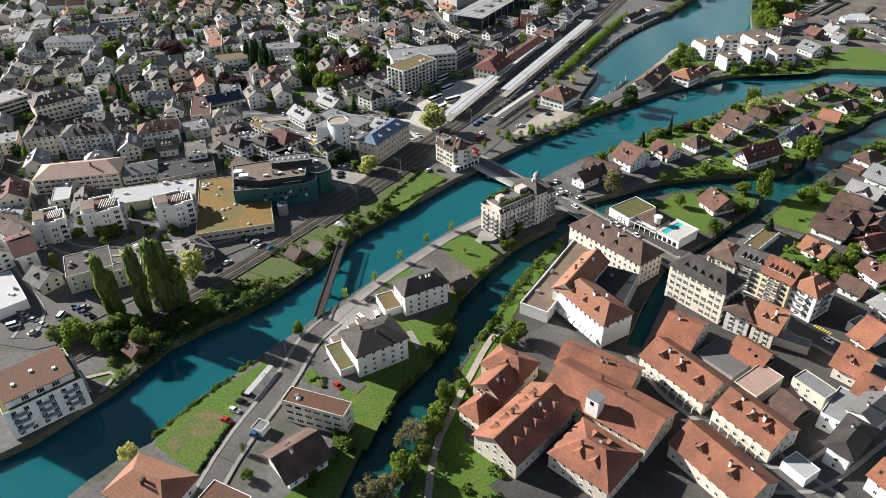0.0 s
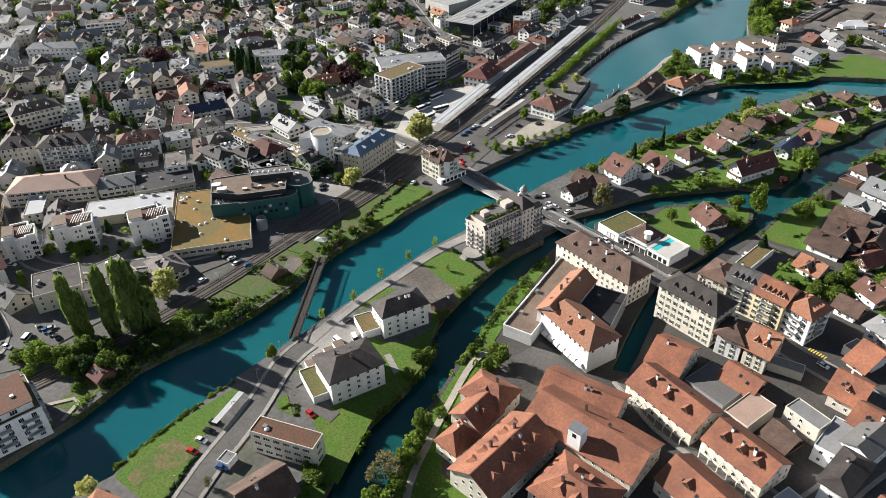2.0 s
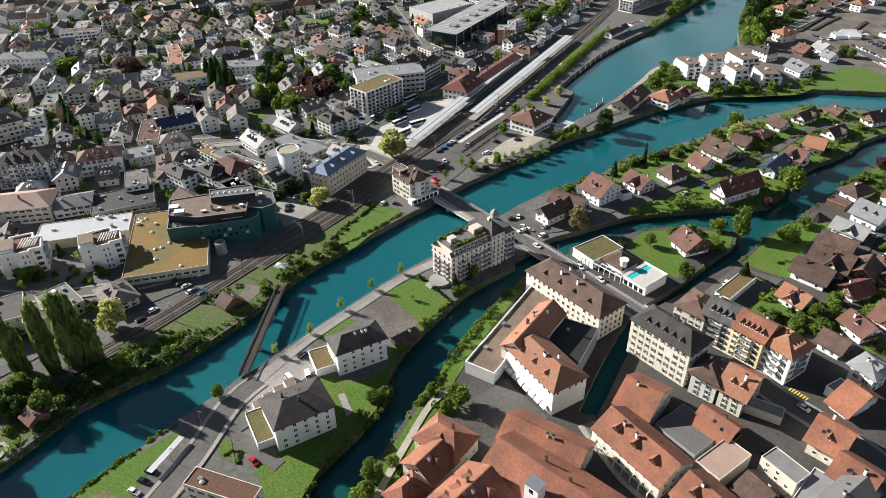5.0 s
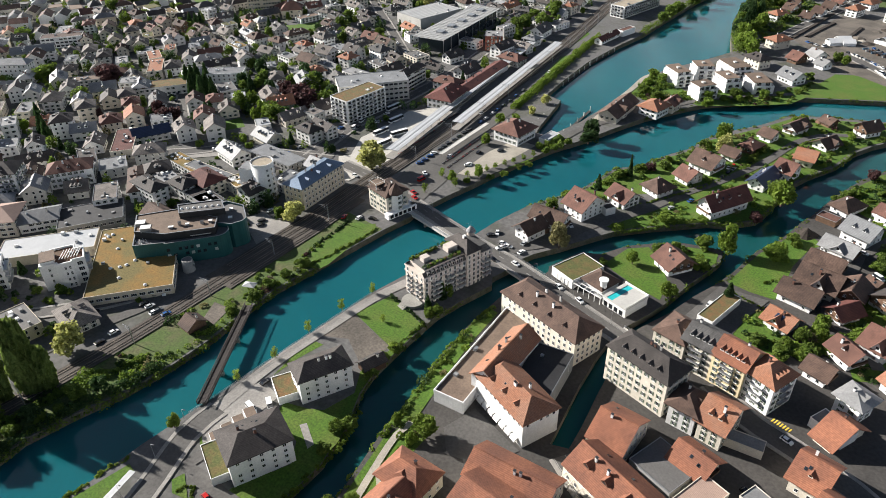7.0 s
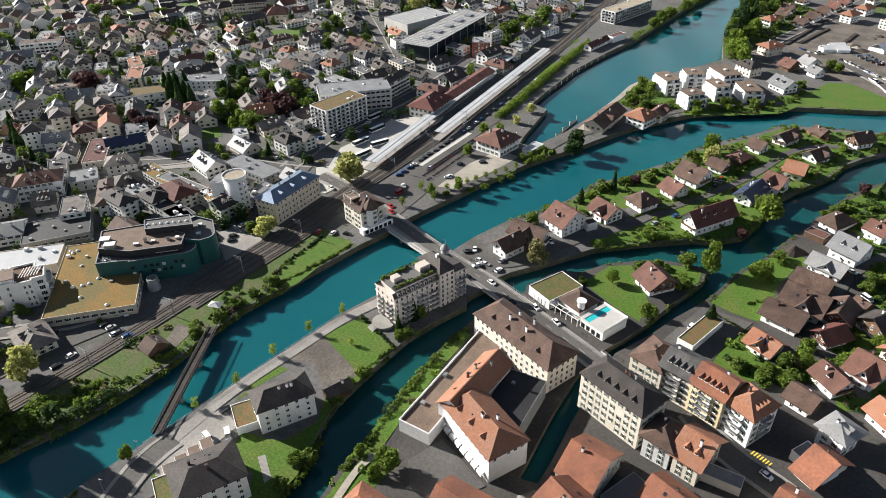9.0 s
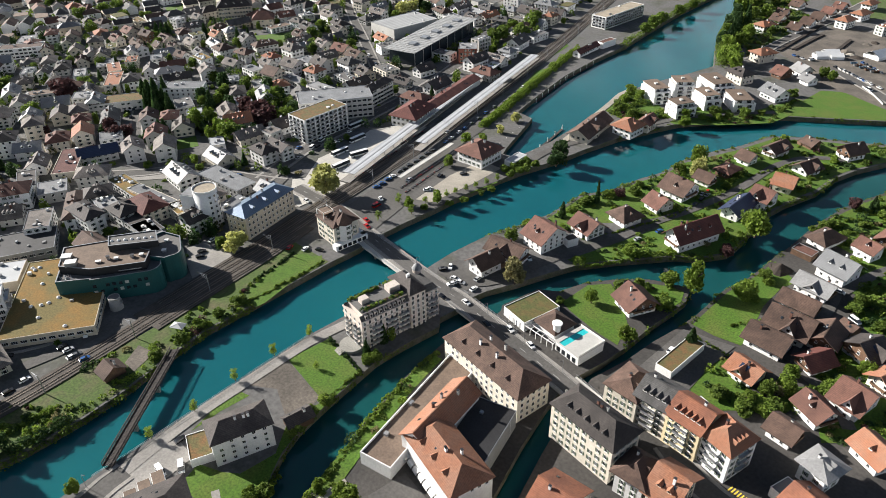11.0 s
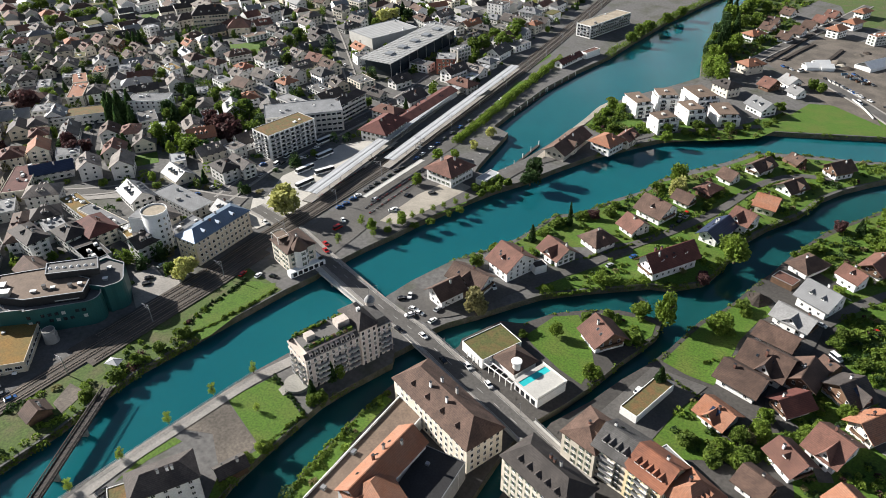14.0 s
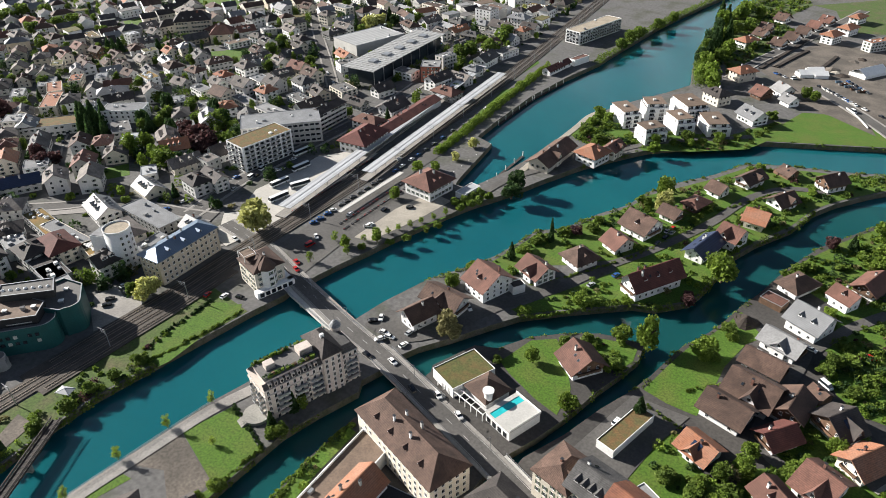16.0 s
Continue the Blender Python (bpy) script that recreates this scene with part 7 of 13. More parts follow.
house('small', -553.0, 306.3, 19.3, 9.6, -42.7, 7.0, 'hip', 'concrete', 'slate', win='house', fl=2, dorm=2)
house('small', -544.1, 336.0, 13.2, 10.2, -39.3, 5.5, 'hip', 'cream', 'dark', win='house', fl=2)
house('small', -274.3, 618.4, 20.7, 12.4, 91.5, 7.0, 'gable', 'white', 'darkgrey', win='house', fl=2)
house('small', -584.4, 242.7, 12.5, 11.3, -33.4, 8.5, 'gable', 'white', 'dark', win='house', fl=3, dorm=2)
house('small', -427.3, 515.2, 20.0, 9.8, 64.0, 4.5, 'gable', 'white', 'slate', win='house', fl=2)
house('small', -485.9, 454.8, 14.9, 9.8, -21.5, 5.5, 'gable', 'white', 'darkgrey', win='house', fl=2)
house('small', -452.3, 496.1, 20.2, 11.4, 68.3, 7.0, 'hip', 'concrete', 'brown', win='house', fl=2, dorm=2)
house('small', -529.8, 394.9, 19.4, 12.9, -33.8, 5.5, 'flat', 'grey', 'slate', win='house', fl=2)
house('small', -379.3, 566.3, 16.9, 10.0, -21.4, 6.0, 'gable', 'white', 'tile2', win='house', fl=2, dorm=2)
house('small', -588.5, 276.4, 12.4, 9.7, 49.8, 4.5, 'gable', 'cream', 'slate', win='house', fl=2)
house('small', -508.2, 435.4, 14.5, 12.7, 65.5, 6.0, 'gable', 'white', 'slate', win='house', fl=2, dorm=2)
house('small', -304.1, 623.1, 12.0, 13.1, 1.7, 7.0, 'hip', 'cream', 'darkgrey', win='house', fl=2)
house('small', -553.1, 372.5, 20.6, 10.8, -36.0, 5.5, 'hip', 'concrete', 'dark', win='house', fl=2)
house('small', -440.0, 524.6, 20.1, 10.8, 66.5, 4.5, 'gable', 'white', 'brown', win='house', fl=2, dorm=1)
house('small', -419.2, 544.7, 17.4, 9.8, 76.9, 5.5, 'gable', 'grey', 'darkgrey', win='house', fl=2, dorm=1)
house('small', -271.7, 647.0, 20.0, 11.3, 77.6, 5.5, 'flat', 'white', 'asphaltroof', win='house', fl=2)
house('small', -473.8, 495.9, 13.0, 12.8, -23.4, 8.5, 'gable', 'concrete', 'darkgrey', win='house', fl=3)
house('small', -608.3, 250.9, 11.5, 12.8, 57.6, 5.5, 'gable', 'cream', 'darkgrey', win='house', fl=2, dorm=2)
house('small', -493.1, 476.8, 18.1, 9.6, -17.2, 6.0, 'gable', 'white', 'slate', win='house', fl=2)
house('small', -451.4, 537.3, 11.4, 11.2, -15.7, 5.5, 'gable', 'white', 'brown', win='house', fl=2)
house('small', -291.9, 653.0, 19.0, 13.5, 78.3, 5.5, 'gable', 'white', 'brown', win='house', fl=2, dorm=2)
house('small', -313.4, 641.6, 17.3, 10.7, 81.7, 6.0, 'gable', 'white', 'darkgrey', win='house', fl=2)
house('small', -612.5, 280.9, 16.4, 11.7, -33.5, 5.5, 'gable', 'white', 'slate', win='house', fl=2)
house('small', -575.3, 373.9, 18.3, 10.7, -36.5, 5.5, 'hip', 'white', 'brown', win='house', fl=2)
house('small', -487.7, 505.2, 14.4, 10.2, 70.9, 4.5, 'gable', 'white', 'dark', win='house', fl=2, dorm=2)
house('small', -588.2, 364.1, 13.6, 12.6, -28.4, 4.5, 'hip', 'white', 'brown', win='house', fl=2, dorm=1)
house('small', -627.8, 266.3, 16.1, 12.0, 54.6, 7.0, 'hip', 'concrete', 'dark', win='house', fl=2)
house('small', -614.6, 311.3, 12.4, 10.7, -28.2, 5.5, 'gable', 'concrete', 'slate', win='house', fl=2)
house('small', -457.1, 554.3, 12.1, 12.6, -12.7, 7.0, 'gable', 'white', 'dark', win='house', fl=2)
house('small', -314.9, 660.4, 17.8, 10.9, 1.7, 8.5, 'hip', 'sand', 'darkgrey', win='house', fl=3)
house('small', -287.3, 677.0, 17.6, 13.2, -5.4, 6.0, 'gable', 'white', 'slate', win='house', fl=2)
house('small', -438.8, 577.1, 18.4, 12.5, -26.1, 7.0, 'hip', 'white', 'dark', win='house', fl=2, dorm=1)
house('small', -508.2, 507.8, 11.5, 12.4, -22.9, 7.0, 'hip', 'cream', 'slate', win='house', fl=2, dorm=1)
house('small', -529.3, 486.3, 11.5, 11.5, 71.5, 6.0, 'flat', 'white', 'moss', win='house', fl=2)
house('small', -627.6, 324.3, 12.3, 13.3, -40.2, 8.5, 'hip', 'cream', 'brick', win='house', fl=3)
house('small', -344.9, 659.3, 16.2, 10.3, -21.4, 7.0, 'gable', 'white', 'dark', win='house', fl=2)
house('small', -487.2, 546.2, 21.0, 10.5, 74.7, 4.5, 'flat', 'white', 'terrace', win='house', fl=2)
house('small', -307.1, 683.1, 16.3, 10.4, -0.2, 5.5, 'flat', 'cream', 'asphaltroof', win='house', fl=2)
house('small', -363.2, 653.3, 18.5, 12.7, -21.0, 6.0, 'flat', 'white', 'slate', win='house', fl=2)
house('small', -283.3, 697.3, 11.5, 9.6, 83.2, 8.5, 'hip', 'cream', 'tile2', win='house', fl=3)
house('small', -546.1, 484.8, 16.3, 12.0, -25.7, 5.5, 'hip', 'white', 'brown', win='house', fl=2)
house('small', -528.7, 512.1, 15.8, 11.7, 70.2, 5.5, 'hip', 'white', 'brown', win='house', fl=2)
house('small', -432.0, 612.1, 19.0, 12.3, 76.6, 4.5, 'hip', 'grey', 'darkgrey', win='house', fl=2)
house('small', -338.6, 676.3, 18.5, 10.4, 76.0, 6.0, 'gable', 'concrete', 'tile2', win='house', fl=2, dorm=1)
house('small', -465.0, 591.0, 17.9, 9.8, -16.1, 8.5, 'gable', 'white', 'brown', win='house', fl=3, dorm=2)
house('small', -645.2, 333.8, 16.9, 11.6, -35.1, 8.5, 'hip', 'white', 'slate', win='house', fl=3)
house('small', -592.9, 442.8, 13.9, 11.6, 68.4, 5.5, 'gable', 'grey', 'brown', win='house', fl=2, dorm=1)
house('small', -285.4, 714.1, 14.7, 11.7, 0.7, 7.0, 'gable', 'concrete', 'dark', win='house', fl=2)
house('small', -527.5, 533.2, 20.6, 10.8, 68.5, 5.5, 'gable', 'sand', 'darkgrey', win='house', fl=2)
house('small', -382.8, 662.4, 20.8, 11.0, -25.9, 7.0, 'hip', 'grey', 'brown', win='house', fl=2)
house('small', -352.5, 681.6, 16.3, 11.4, -17.1, 4.5, 'gable', 'white', 'slate', win='house', fl=2)
house('small', -498.8, 567.4, 14.8, 11.4, 64.2, 8.5, 'gable', 'grey', 'brick', win='house', fl=3)
house('small', -554.7, 504.2, 16.0, 10.9, 65.6, 5.5, 'gable', 'white', 'brown', win='house', fl=2, dorm=2)
house('small', -406.6, 649.6, 14.5, 10.3, 69.5, 5.5, 'flat', 'grey', 'asphaltroof', win='house', fl=2)
house('small', -311.7, 707.7, 20.0, 13.4, -10.6, 6.0, 'gable', 'concrete', 'dark', win='house', fl=2)
house('small', -647.6, 354.3, 11.3, 11.4, 50.6, 8.5, 'gable', 'white', 'darkgrey', win='house', fl=3)
house('small', -667.2, 304.4, 13.1, 11.8, -28.4, 8.5, 'gable', 'white', 'brown', win='house', fl=3, dorm=2)
house('small', -490.4, 586.7, 12.8, 10.3, 64.3, 5.5, 'flat', 'concrete', 'grey', win='house', fl=2)
house('small', -373.0, 680.5, 18.9, 12.1, 77.7, 8.5, 'gable', 'white', 'brown', win='house', fl=3, dorm=2)
house('small', -584.1, 480.5, 16.0, 12.6, 69.0, 6.0, 'gable', 'cream', 'dark', win='house', fl=2)
house('small', -678.8, 286.0, 12.9, 10.4, -42.9, 6.0, 'flat', 'cream', 'grey', win='house', fl=2)
house('small', -428.0, 646.8, 14.8, 12.2, 74.8, 7.0, 'gable', 'white', 'brown', win='house', fl=2)
house('small', -331.8, 708.4, 15.9, 11.1, -12.0, 4.5, 'hip', 'concrete', 'slate', win='house', fl=2, dorm=1)
house('small', -611.5, 444.7, 15.1, 11.7, -26.3, 4.5, 'hip', 'white', 'tile2', win='house', fl=2)
house('small', -662.9, 345.1, 15.3, 12.1, -31.8, 6.0, 'flat', 'cream', 'slate', win='house', fl=2)
house('small', -355.0, 701.1, 19.3, 12.3, -16.1, 4.5, 'hip', 'white', 'darkgrey', win='house', fl=2)
house('small', -446.0, 643.1, 16.7, 10.6, 74.7, 7.0, 'gable', 'white', 'slate', win='house', fl=2, dorm=2)
house('small', -637.1, 413.4, 14.9, 10.2, -36.2, 8.5, 'hip', 'white', 'brick', win='house', fl=3)
house('small', -306.4, 731.7, 19.3, 13.1, -1.1, 8.5, 'hip', 'white', 'slate', win='house', fl=3)
house('small', -648.4, 395.8, 21.0, 13.1, -40.5, 5.5, 'flat', 'white', 'grey', win='house', fl=2)
house('small', -680.8, 324.5, 16.0, 9.7, 60.9, 4.5, 'flat', 'concrete', 'moss', win='house', fl=2)

far_house(-288.6, 743.5, 15.4, 9.8, 86.9, 7.0, 'flat', 'white', 'moss')
far_house(-688.4, 304.5, 20.8, 13.3, 61.0, 5.5, 'flat', 'grey', 'grey')
far_house(-403.5, 683.0, 16.6, 10.5, -26.6, 8.5, 'gable', 'white', 'brown')
far_house(-661.3, 379.6, 19.0, 11.9, -40.2, 4.5, 'gable', 'white', 'dark')
far_house(-615.0, 470.5, 15.3, 9.9, 64.8, 7.0, 'gable', 'concrete', 'dark')
far_house(-597.6, 496.9, 12.8, 12.4, 66.7, 4.5, 'gable', 'white', 'slate')
far_house(-368.5, 708.9, 14.4, 10.5, 75.8, 8.5, 'flat', 'concrete', 'slate')
far_house(-531.5, 583.0, 14.2, 13.1, 76.3, 7.0, 'gable', 'white', 'brick')
far_house(-496.8, 617.3, 12.2, 9.5, 62.5, 8.5, 'hip', 'white', 'brown')
far_house(-592.5, 512.0, 17.1, 11.6, 71.5, 8.5, 'hip', 'grey', 'darkgrey')
far_house(-429.0, 675.5, 16.0, 12.6, -20.0, 8.5, 'hip', 'white', 'dark')
far_house(-644.2, 434.4, 18.3, 10.0, 63.7, 8.5, 'hip', 'sand', 'slate')
far_house(-394.9, 702.1, 20.0, 10.1, 64.7, 8.5, 'gable', 'white', 'tile2')
far_house(-362.2, 725.7, 13.2, 12.3, -13.3, 4.5, 'flat', 'concrete', 'asphaltroof')
far_house(-660.2, 417.2, 11.9, 10.3, 54.9, 7.0, 'hip', 'white', 'darkgrey')
far_house(-578.8, 543.6, 20.2, 13.4, 72.2, 7.0, 'hip', 'concrete', 'dark')
far_house(-514.5, 614.7, 17.5, 12.7, 77.5, 4.5, 'hip', 'white', 'dark')
far_house(-708.1, 306.5, 16.9, 10.0, 59.1, 4.5, 'hip', 'sand', 'brown')
far_house(-677.9, 391.1, 13.4, 11.6, 51.6, 4.5, 'flat', 'cream', 'terrace')
far_house(-690.4, 364.4, 12.6, 10.2, -38.9, 4.5, 'hip', 'white', 'brown')
far_house(-613.5, 504.9, 17.5, 10.8, 68.2, 4.5, 'gable', 'concrete', 'brown')
far_house(-498.0, 637.2, 11.8, 10.4, 77.2, 4.5, 'flat', 'grey', 'moss')
far_house(-700.4, 346.8, 12.5, 13.2, -31.9, 4.5, 'gable', 'white', 'dark')
far_house(-449.0, 680.1, 19.7, 11.2, 77.8, 7.0, 'hip', 'grey', 'brown')
far_house(-340.9, 748.2, 17.5, 12.4, -21.8, 7.0, 'gable', 'concrete', 'brown')
far_house(-635.1, 480.8, 15.5, 11.6, -12.7, 8.5, 'flat', 'white', 'moss')
far_house(-297.1, 771.0, 16.1, 9.6, 88.1, 8.5, 'hip', 'white', 'darkgrey')
far_house(-651.2, 459.1, 12.4, 11.7, -23.1, 6.0, 'hip', 'white', 'dark')
far_house(-484.0, 658.4, 13.6, 12.7, 65.2, 7.0, 'gable', 'white', 'slate')
far_house(-312.9, 771.1, 19.8, 11.3, 84.9, 5.5, 'gable', 'white', 'brick')
far_house(-696.6, 380.8, 15.4, 11.3, 48.8, 8.5, 'gable', 'white', 'brick')
far_house(-368.7, 743.1, 15.9, 11.1, 74.3, 4.5, 'gable', 'concrete', 'dark')
far_house(-564.9, 587.9, 12.9, 11.5, -23.2, 5.5, 'gable', 'grey', 'brown')
far_house(-425.2, 711.0, 18.2, 10.9, -14.7, 4.5, 'gable', 'white', 'slate')
far_house(-344.1, 764.3, 18.4, 9.7, -14.1, 5.5, 'gable', 'white', 'darkgrey')
far_house(-687.6, 418.4, 19.1, 10.5, -43.6, 8.5, 'gable', 'white', 'dark')
far_house(-555.8, 607.2, 13.8, 12.1, 65.1, 4.5, 'gable', 'white', 'slate')
far_house(-631.4, 515.2, 12.8, 11.9, 64.8, 5.5, 'gable', 'cream', 'dark')
far_house(-543.4, 622.0, 13.7, 9.6, 65.9, 7.0, 'flat', 'white', 'asphaltroof')
far_house(-712.9, 370.5, 14.9, 12.9, 48.9, 8.5, 'gable', 'white', 'brown')
far_house(-612.5, 546.7, 12.4, 11.8, 64.7, 8.5, 'gable', 'cream', 'dark')
far_house(-447.8, 706.5, 15.1, 9.6, -25.5, 8.5, 'gable', 'cream', 'brown')
far_house(-698.3, 407.8, 20.6, 10.7, -38.6, 8.5, 'gable', 'white', 'brown')
far_house(-732.6, 326.1, 14.3, 11.9, -31.6, 5.5, 'gable', 'cream', 'dark')
far_house(-382.2, 753.0, 12.5, 9.7, 63.5, 5.5, 'flat', 'concrete', 'grey')
far_house(-686.1, 441.4, 11.1, 13.0, 65.3, 4.5, 'gable', 'white', 'brick')
far_house(-476.2, 691.8, 11.1, 9.8, 68.1, 4.5, 'hip', 'grey', 'darkgrey')
far_house(-578.1, 598.1, 13.9, 12.1, 67.8, 8.5, 'flat', 'cream', 'slate')
far_house(-366.2, 767.0, 17.9, 13.1, 67.6, 7.0, 'flat', 'white', 'terrace')
far_house(-500.2, 676.7, 20.7, 11.4, -23.7, 4.5, 'gable', 'concrete', 'brown')
far_house(-714.1, 392.9, 20.2, 13.3, -33.2, 5.5, 'gable', 'cream', 'darkgrey')
far_house(-421.5, 736.3, 17.7, 11.8, 75.5, 7.0, 'gable', 'concrete', 'slate')
far_house(-663.2, 491.1, 16.3, 10.4, 74.0, 5.5, 'gable', 'sand', 'darkgrey')
far_house(-556.9, 629.6, 19.6, 10.3, 69.2, 8.5, 'gable', 'cream', 'brown')
far_house(-447.2, 723.4, 14.0, 10.0, -22.3, 4.5, 'hip', 'white', 'slate')
far_house(-676.6, 477.1, 15.8, 11.0, 65.6, 6.0, 'hip', 'white', 'brown')
far_house(-614.8, 568.7, 17.2, 11.1, 65.3, 7.0, 'gable', 'concrete', 'dark')
far_house(-467.6, 711.8, 13.3, 13.1, 64.6, 4.5, 'gable', 'white', 'dark')
far_house(-540.5, 652.6, 19.1, 10.7, 73.7, 6.0, 'gable', 'white', 'slate')
far_house(-745.0, 338.4, 17.6, 11.9, -36.1, 7.0, 'gable', 'white', 'dark')
far_house(-661.0, 509.5, 14.1, 11.6, -18.5, 6.0, 'gable', 'white', 'darkgrey')
far_house(-736.1, 363.4, 20.4, 12.0, -29.4, 8.5, 'gable', 'white', 'darkgrey')
far_house(-649.7, 526.4, 13.0, 10.6, 64.4, 7.0, 'gable', 'white', 'darkgrey')
far_house(-578.8, 618.2, 11.6, 11.5, 62.9, 8.5, 'gable', 'white', 'darkgrey')
far_house(-326.9, 802.2, 17.8, 10.8, 1.9, 8.5, 'gable', 'white', 'darkgrey')
far_house(-697.7, 458.5, 11.1, 13.4, 66.8, 7.0, 'hip', 'white', 'darkgrey')
far_house(-344.4, 795.8, 15.5, 10.6, 69.9, 8.5, 'gable', 'white', 'tile2')
far_house(-602.1, 598.8, 11.6, 13.2, 74.6, 4.5, 'flat', 'concrete', 'terrace')
far_house(-419.9, 755.1, 20.2, 11.4, -18.6, 6.0, 'hip', 'grey', 'brown')
far_house(-299.5, 817.0, 19.5, 10.5, 84.9, 4.5, 'hip', 'sand', 'dark')
far_house(-530.4, 672.5, 17.0, 9.8, 68.9, 6.0, 'gable', 'cream', 'brown')
far_house(-504.3, 696.3, 15.9, 9.9, 74.4, 4.5, 'gable', 'white', 'brown')
far_house(-708.9, 444.6, 18.0, 11.2, -27.4, 6.0, 'flat', 'white', 'terrace')
far_house(-632.3, 567.1, 15.1, 12.5, -20.5, 7.0, 'gable', 'white', 'brown')
far_house(-733.4, 396.2, 14.0, 11.3, -32.2, 6.0, 'gable', 'white', 'darkgrey')
far_house(-575.0, 636.3, 14.5, 9.6, -20.5, 5.5, 'hip', 'cream', 'dark')
far_house(-405.9, 771.4, 11.4, 11.4, -24.9, 4.5, 'gable', 'white', 'tile2')
far_house(-444.0, 747.9, 14.1, 11.9, -14.8, 8.5, 'gable', 'concrete', 'brown')
far_house(-743.0, 383.3, 17.0, 12.9, -41.8, 4.5, 'flat', 'white', 'slate')
far_house(-556.6, 657.3, 16.8, 11.4, 67.7, 7.0, 'gable', 'sand', 'brown')
far_house(-598.5, 614.9, 19.8, 11.6, -18.4, 5.5, 'hip', 'white', 'brown')
far_house(-472.2, 730.8, 18.4, 10.6, 70.8, 8.5, 'gable', 'white', 'darkgrey')
far_house(-359.5, 802.0, 13.8, 9.8, 77.3, 8.5, 'gable', 'white', 'brown')
far_house(-737.4, 414.4, 20.7, 10.0, -42.0, 5.5, 'gable', 'cream', 'brown')
far_house(-630.4, 587.6, 18.3, 12.9, 77.5, 5.5, 'gable', 'concrete', 'dark')
far_house(-494.9, 722.3, 21.0, 12.4, -13.9, 6.0, 'flat', 'white', 'asphaltroof')
far_house(-682.0, 519.0, 14.0, 11.1, -23.4, 4.5, 'hip', 'white', 'brown')
far_house(-768.7, 340.8, 18.4, 10.0, -41.2, 4.5, 'flat', 'concrete', 'slate')
far_house(-761.4, 361.7, 13.8, 12.7, -31.2, 4.5, 'gable', 'white', 'brown')
far_house(-729.9, 435.2, 11.5, 12.8, -27.8, 6.0, 'flat', 'concrete', 'terrace')
far_house(-618.2, 605.6, 19.7, 12.6, -27.6, 6.0, 'gable', 'concrete', 'dark')
far_house(-657.7, 556.6, 20.4, 10.1, 76.4, 7.0, 'flat', 'white', 'asphaltroof')
far_house(-381.4, 798.3, 20.6, 11.8, 63.1, 5.5, 'gable', 'white', 'brown')
far_house(-527.6, 700.1, 13.4, 11.1, 77.2, 8.5, 'gable', 'white', 'darkgrey')
far_house(-442.3, 765.1, 14.3, 10.8, 72.0, 6.0, 'gable', 'cream', 'brick')
far_house(-316.7, 834.5, 20.9, 12.1, 91.9, 6.0, 'gable', 'concrete', 'slate')
far_house(-729.1, 453.8, 13.8, 10.9, -23.9, 8.5, 'gable', 'grey', 'brick')
far_house(-430.2, 777.6, 16.8, 10.9, -23.2, 7.0, 'flat', 'cream', 'slate')
far_house(-754.9, 402.3, 19.1, 10.0, 60.5, 8.5, 'gable', 'cream', 'brown')
far_house(-715.2, 482.9, 14.9, 13.5, -19.5, 5.5, 'hip', 'concrete', 'tile2')
far_house(-765.0, 382.2, 19.3, 11.6, -30.7, 8.5, 'flat', 'white', 'terrace')
far_house(-472.1, 753.1, 16.6, 12.8, -21.0, 8.5, 'hip', 'white', 'darkgrey')
far_house(-653.2, 579.5, 17.1, 12.4, 66.4, 8.5, 'gable', 'white', 'brown')
far_house(-411.4, 793.9, 12.5, 11.6, -14.6, 8.5, 'gable', 'sand', 'dark')
far_house(-679.6, 546.9, 20.0, 13.2, -22.6, 7.0, 'gable', 'white', 'dark')
far_house(-523.6, 718.6, 11.4, 9.7, -13.9, 6.0, 'gable', 'white', 'brown')
far_house(-749.4, 430.0, 13.0, 12.2, -41.1, 8.5, 'hip', 'concrete', 'slate')
far_house(-704.7, 512.8, 19.9, 11.4, 67.6, 7.0, 'hip', 'concrete', 'brown')
far_house(-396.6, 806.0, 16.0, 10.4, 63.4, 8.5, 'flat', 'concrete', 'asphaltroof')
far_house(-580.6, 669.0, 18.4, 12.8, 67.8, 5.5, 'flat', 'concrete', 'asphaltroof')
far_house(-556.1, 692.4, 16.7, 13.0, -22.0, 6.0, 'gable', 'cream', 'brown')
far_house(-368.2, 823.0, 15.6, 9.8, 64.5, 6.0, 'flat', 'cream', 'grey')
far_house(-339.6, 836.6, 19.6, 12.3, -24.8, 4.5, 'gable', 'concrete', 'dark')
far_house(-306.3, 851.0, 16.7, 11.5, 78.4, 7.0, 'gable', 'white', 'tile2')
far_house(-639.0, 609.6, 18.7, 11.1, 74.3, 5.5, 'gable', 'white', 'dark')
far_house(-488.9, 751.1, 17.0, 11.2, 76.1, 4.5, 'gable', 'white', 'brown')
far_house(-677.2, 567.8, 12.5, 10.3, 77.6, 5.5, 'gable', 'white', 'dark')
far_house(-738.3, 477.7, 15.4, 10.9, -22.0, 5.5, 'gable', 'concrete', 'dark')
far_house(-786.9, 379.5, 11.2, 9.6, 61.3, 5.5, 'hip', 'white', 'brick')
far_house(-710.2, 533.3, 16.9, 10.8, 63.2, 4.5, 'flat', 'concrete', 'moss')
far_house(-727.0, 506.5, 14.8, 11.8, -13.9, 6.0, 'gable', 'white', 'dark')
far_house(-764.2, 436.7, 12.2, 12.3, 67.9, 8.5, 'hip', 'concrete', 'slate')
far_house(-781.0, 400.5, 20.6, 10.9, -30.6, 8.5, 'hip', 'sand', 'dark')
